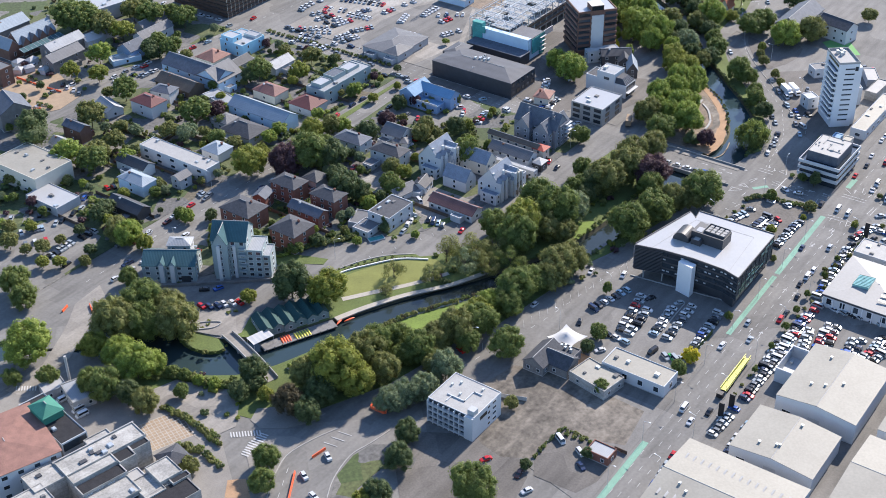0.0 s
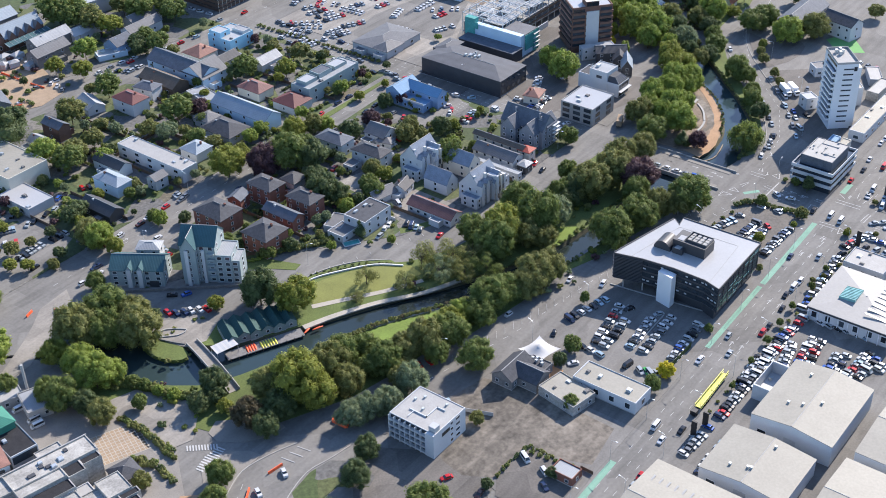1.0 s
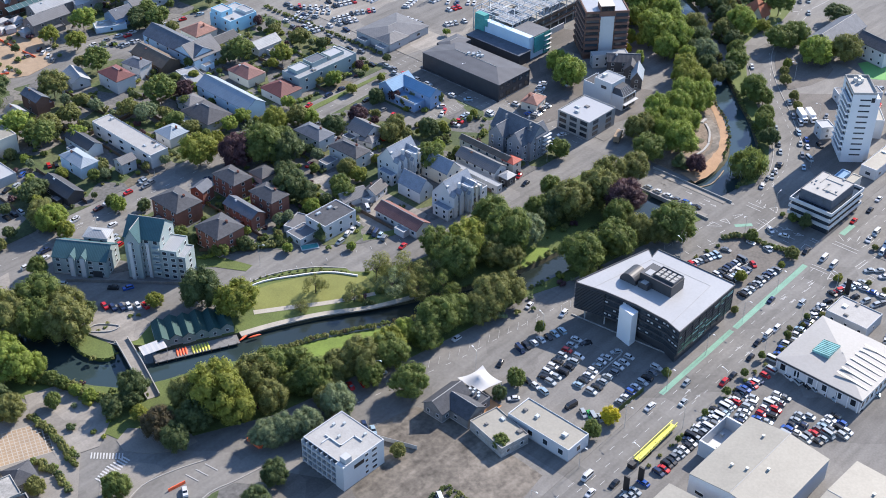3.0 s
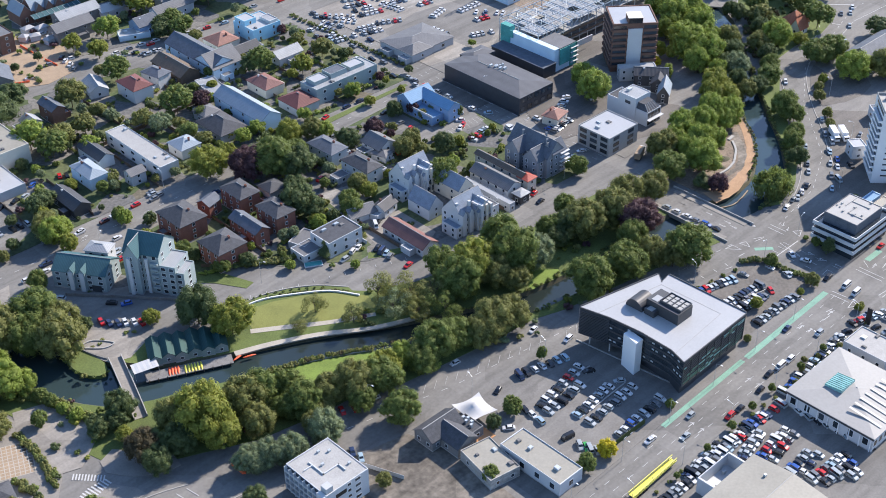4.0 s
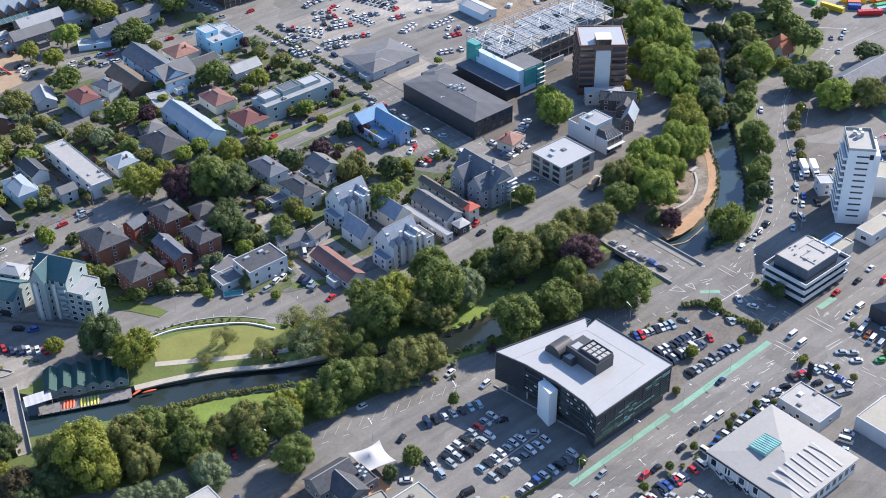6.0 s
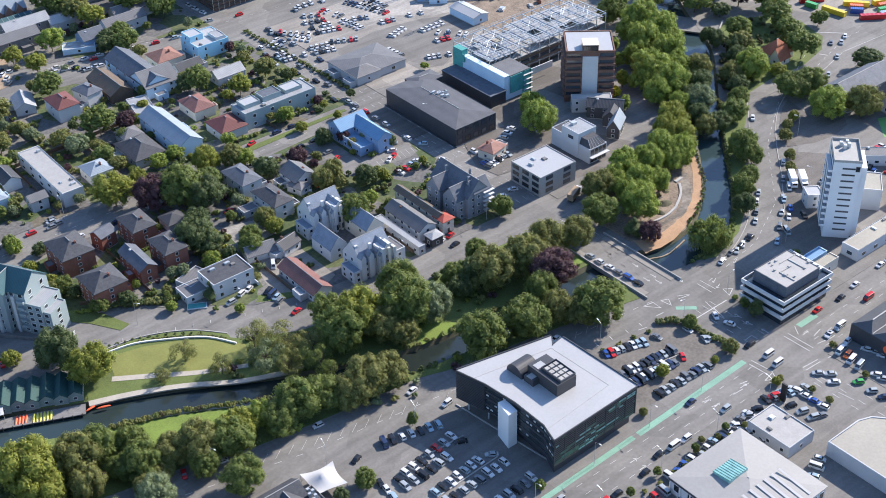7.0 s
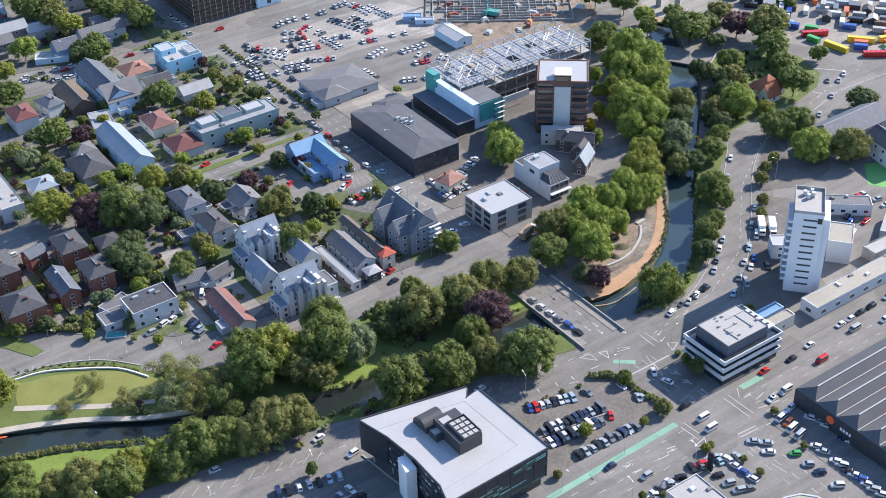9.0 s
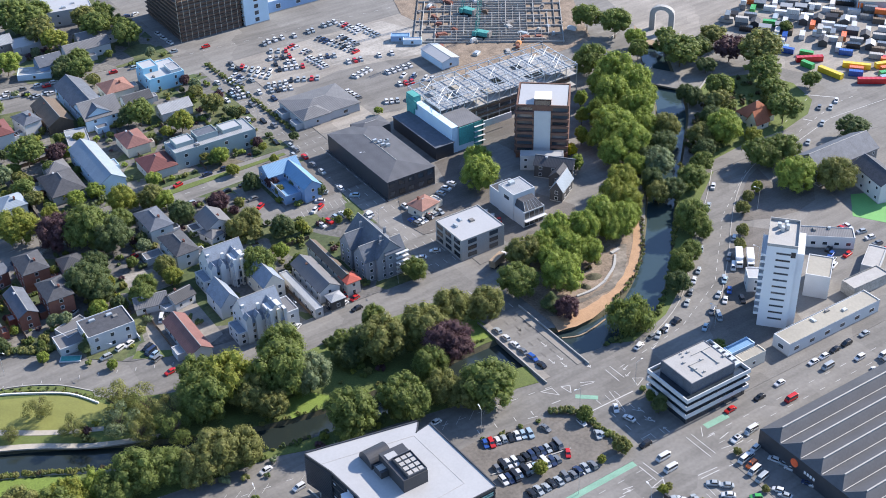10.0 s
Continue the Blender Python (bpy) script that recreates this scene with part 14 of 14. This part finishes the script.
def soil_mound(x, y, r, h):
    """A heap of dug earth, uneven all round."""
    bm = bmesh.new()
    n, rings = 14, []
    for k in range(4):
        f = k / 4
        rings.append([bm.verts.new((r * (1 - f) * math.cos(i * 6.2832 / n) * (1 + 0.2 * noise.noise(Vector((i, k, x)))), r * 0.7 * (1 - f) * math.sin(i * 6.2832 / n) * (1 + 0.2 * noise.noise(Vector((k, i, y)))), h * f * (1 + 0.3 * noise.noise(Vector((i * 0.7, y, k))))) ) for i in range(n)])
    for a, b in zip(rings, rings[1:]):
        for i in range(n):
            bm.faces.new((a[i], a[(i + 1) % n], b[(i + 1) % n], b[i]))
    bm.faces.new(rings[-1])
    ob = tagged(new("soil_mound", made("soil_mound", bm, "bank")), "low mound of dark dug earth on a works site", "earth mound", "earth mounds")
    ob.matrix_world = pose(x, y, 0.08, 0, 0, x * 9)


for x, y, r, h in ((112, 28, 2.4, 1.3), (118, 31, 3.2, 1.2), (125, 37, 2.2, 1.0), (108, 31, 1.8, 0.9), (131, 45, 2.6, 1.2), (116, 36, 2.0, 0.8)):
    soil_mound(x, y, r, h)

kerb_wall([(236, 62.4), (227.7, 58.3), (210, 50.6), (196, 41.2), (181.9, 29.1), (169.4, 17.1), (157.1, 6.2), (145.3, -4.1)], 0.2, 0.3, "kerb", "kerb", "pale kerb along a curving riverside street", "kerb")
kerb_wall([(206.8, 65.6), (192, 52.1), (177.5, 39.9), (163.8, 28.4), (149, 15.6), (134.5, 4.1), (120, -3.4), (106, -8)], 0.2, 0.3, "kerb", "kerb", "pale kerb along a grassy river bank", "kerb")
raised("verge_bend_dirt", [(-150, 12), (-144, 9), (-146, 3), (-150, 2.5), (-153, 8)], "rubble", "bare worn ground on a verge", "lawn", 0.17)
raised("path_bridge", [(-133.5, 66.5), (-127.5, 66), (-122, 58.5), (-119, 52), (-123, 50.5), (-127, 57), (-133, 62)], "path", "pale path at the foot of a footbridge", "path", 0.16)
kerb_strip(-43.3, -15.7, -21.3, -16.7)
kerb_strip(-43.2, -31.3, -19.3, -30.2)
kerb_strip(-14.0, -4.5, -8.6, -43.3)
kerb_strip(32.1, -29.4, 57.6, -33.6)
stripes("junction_marking", "white stop lines and island outlines at a junction", [(67.7, -8.2, 4.0, 0.2, -8.0), (69.7, -10.4, 3.9, 0.2, -91.0), (67.7, -10.1, 5.9, 0.2, 131.0), (73.8, -10.1, 2.9, 0.2, -22.0), (74.2, -12.2, 3.6, 0.2, -122.0), (72.9, -11.7, 4.3, 0.2, 101.0), (69.0, -58.8, 4.9, 0.2, 11.0), (70.7, -59.7, 3.1, 0.2, -121.0), (68.3, -60.1, 3.7, 0.2, 152.0), (94.8, -20.0, 3.6, 0.2, -34.0), (94.3, -21.9, 4.4, 0.2, -155.0), (92.9, -20.9, 4.0, 0.2, 75.0), (66.8, -14.5, 3.1, 0.2, -6.0), (71.5, -54.1, 8.1, 0.2, -85.0), (69.4, -54.2, 7.1, 0.2, -87.0), (88.8, -54.2, 10.4, 0.2, -89.0), (90.9, -54.0, 10.0, 0.2, -89.0), (84.0, -63.3, 6.8, 0.2, -5.0), (83.8, -64.6, 6.7, 0.2, -3.0), (89.1, -14.4, 6.7, 0.2, -90.0), (91.4, -13.9, 6.9, 0.2, -88.0), (79.9, -13.3, 4.6, 0.2, -12.0), (79.3, -42.0, 2.9, 0.2, 4.0), (94.2, -49.8, 4.2, 0.2, -126.0), (45.4, -12.7, 1.9, 0.2, -100.0), (51.8, -13.7, 1.9, 0.2, -101.0), (57.8, -14.3, 1.9, 0.2, -101.0), (39.5, -12.0, 1.9, 0.2, -100.0), (82.2, -27.0, 5.8, 0.2, -104.0), (84.8, -31.7, 3.2, 0.2, -49.0), (84.9, -37.3, 3.1, 0.2, -46.0), (60.9, -55.5, 3.1, 0.2, -11.0), (56.3, -57.2, 4.2, 0.2, 177.0), (46.3, -56.8, 3.0, 0.2, -11.0), (45.9, -53.6, 3.5, 0.2, -15.0), (98.4, -54.9, 4.3, 0.2, -169.0), (99.5, -59.6, 3.9, 0.2, -1.0), (93.3, -65.5, 5.7, 0.2, 174.0), (95.5, -58.9, 3.3, 0.2, -11.0), (45.8, -53.9, 2.8, 0.2, 1.0), (46.9, -54.16, 1.0, 0.18, 39.0), (46.89, -53.65, 1.0, 0.18, -37.0), (46.5, -57.1, 2.8, 0.2, 1.0), (47.6, -57.31, 1.0, 0.18, 39.0), (47.59, -56.79, 1.0, 0.18, -37.0), (59.6, -56.5, 2.8, 0.2, 1.0), (60.67, -56.76, 1.0, 0.18, 39.0), (60.67, -56.24, 1.0, 0.18, -37.0), (95.2, -52.6, 2.8, 0.2, 1.0), (96.3, -52.86, 1.0, 0.18, 39.0), (96.29, -52.34, 1.0, 0.18, -37.0), (95.0, -13.8, 2.8, 0.2, 200.0), (93.95, -13.92, 1.0, 0.18, 238.0), (94.12, -14.41, 1.0, 0.18, 162.0), (93.6, -16.8, 2.8, 0.2, 200.0), (92.55, -16.88, 1.0, 0.18, 238.0), (92.72, -17.37, 1.0, 0.18, 162.0), (109.3, -11.1, 2.8, 0.2, 200.0), (108.22, -11.21, 1.0, 0.18, 238.0), (108.4, -11.7, 1.0, 0.18, 162.0), (85.8, -32.2, 2.8, 0.2, 92.0), (85.98, -31.12, 1.0, 0.18, 130.0), (85.47, -31.14, 1.0, 0.18, 54.0), (85.5, -37.3, 2.8, 0.2, 92.0), (85.69, -36.23, 1.0, 0.18, 130.0), (85.17, -36.25, 1.0, 0.18, 54.0), (86.2, -43.3, 2.8, 0.2, 92.0), (86.43, -42.19, 1.0, 0.18, 130.0), (85.91, -42.21, 1.0, 0.18, 54.0), (80.9, 10.6, 2.8, 0.2, -88.0), (80.65, 9.49, 1.0, 0.18, -50.0), (81.17, 9.51, 1.0, 0.18, -126.0), (77.7, 2.1, 2.8, 0.2, -88.0), (77.52, 1.05, 1.0, 0.18, -50.0), (78.04, 1.07, 1.0, 0.18, -126.0), (81.0, 2.1, 2.8, 0.2, -88.0), (80.82, 1.04, 1.0, 0.18, -50.0), (81.34, 1.06, 1.0, 0.18, -126.0), (79.9, -1.5, 2.8, 0.2, -88.0), (79.69, -2.6, 1.0, 0.18, -50.0), (80.21, -2.58, 1.0, 0.18, -126.0), (80.6, -12.5, 4.6, 0.16, -27.0), (82.8, -22.7, 5.8, 0.16, -103.0), (79.4, -69.1, 5.3, 0.16, -95.0), (79.8, -80.1, 5.2, 0.16, -82.0), (56.7, -16.1, 3.2, 0.16, -15.0), (64.0, -17.1, 2.3, 0.16, -9.0)], z=0.034)
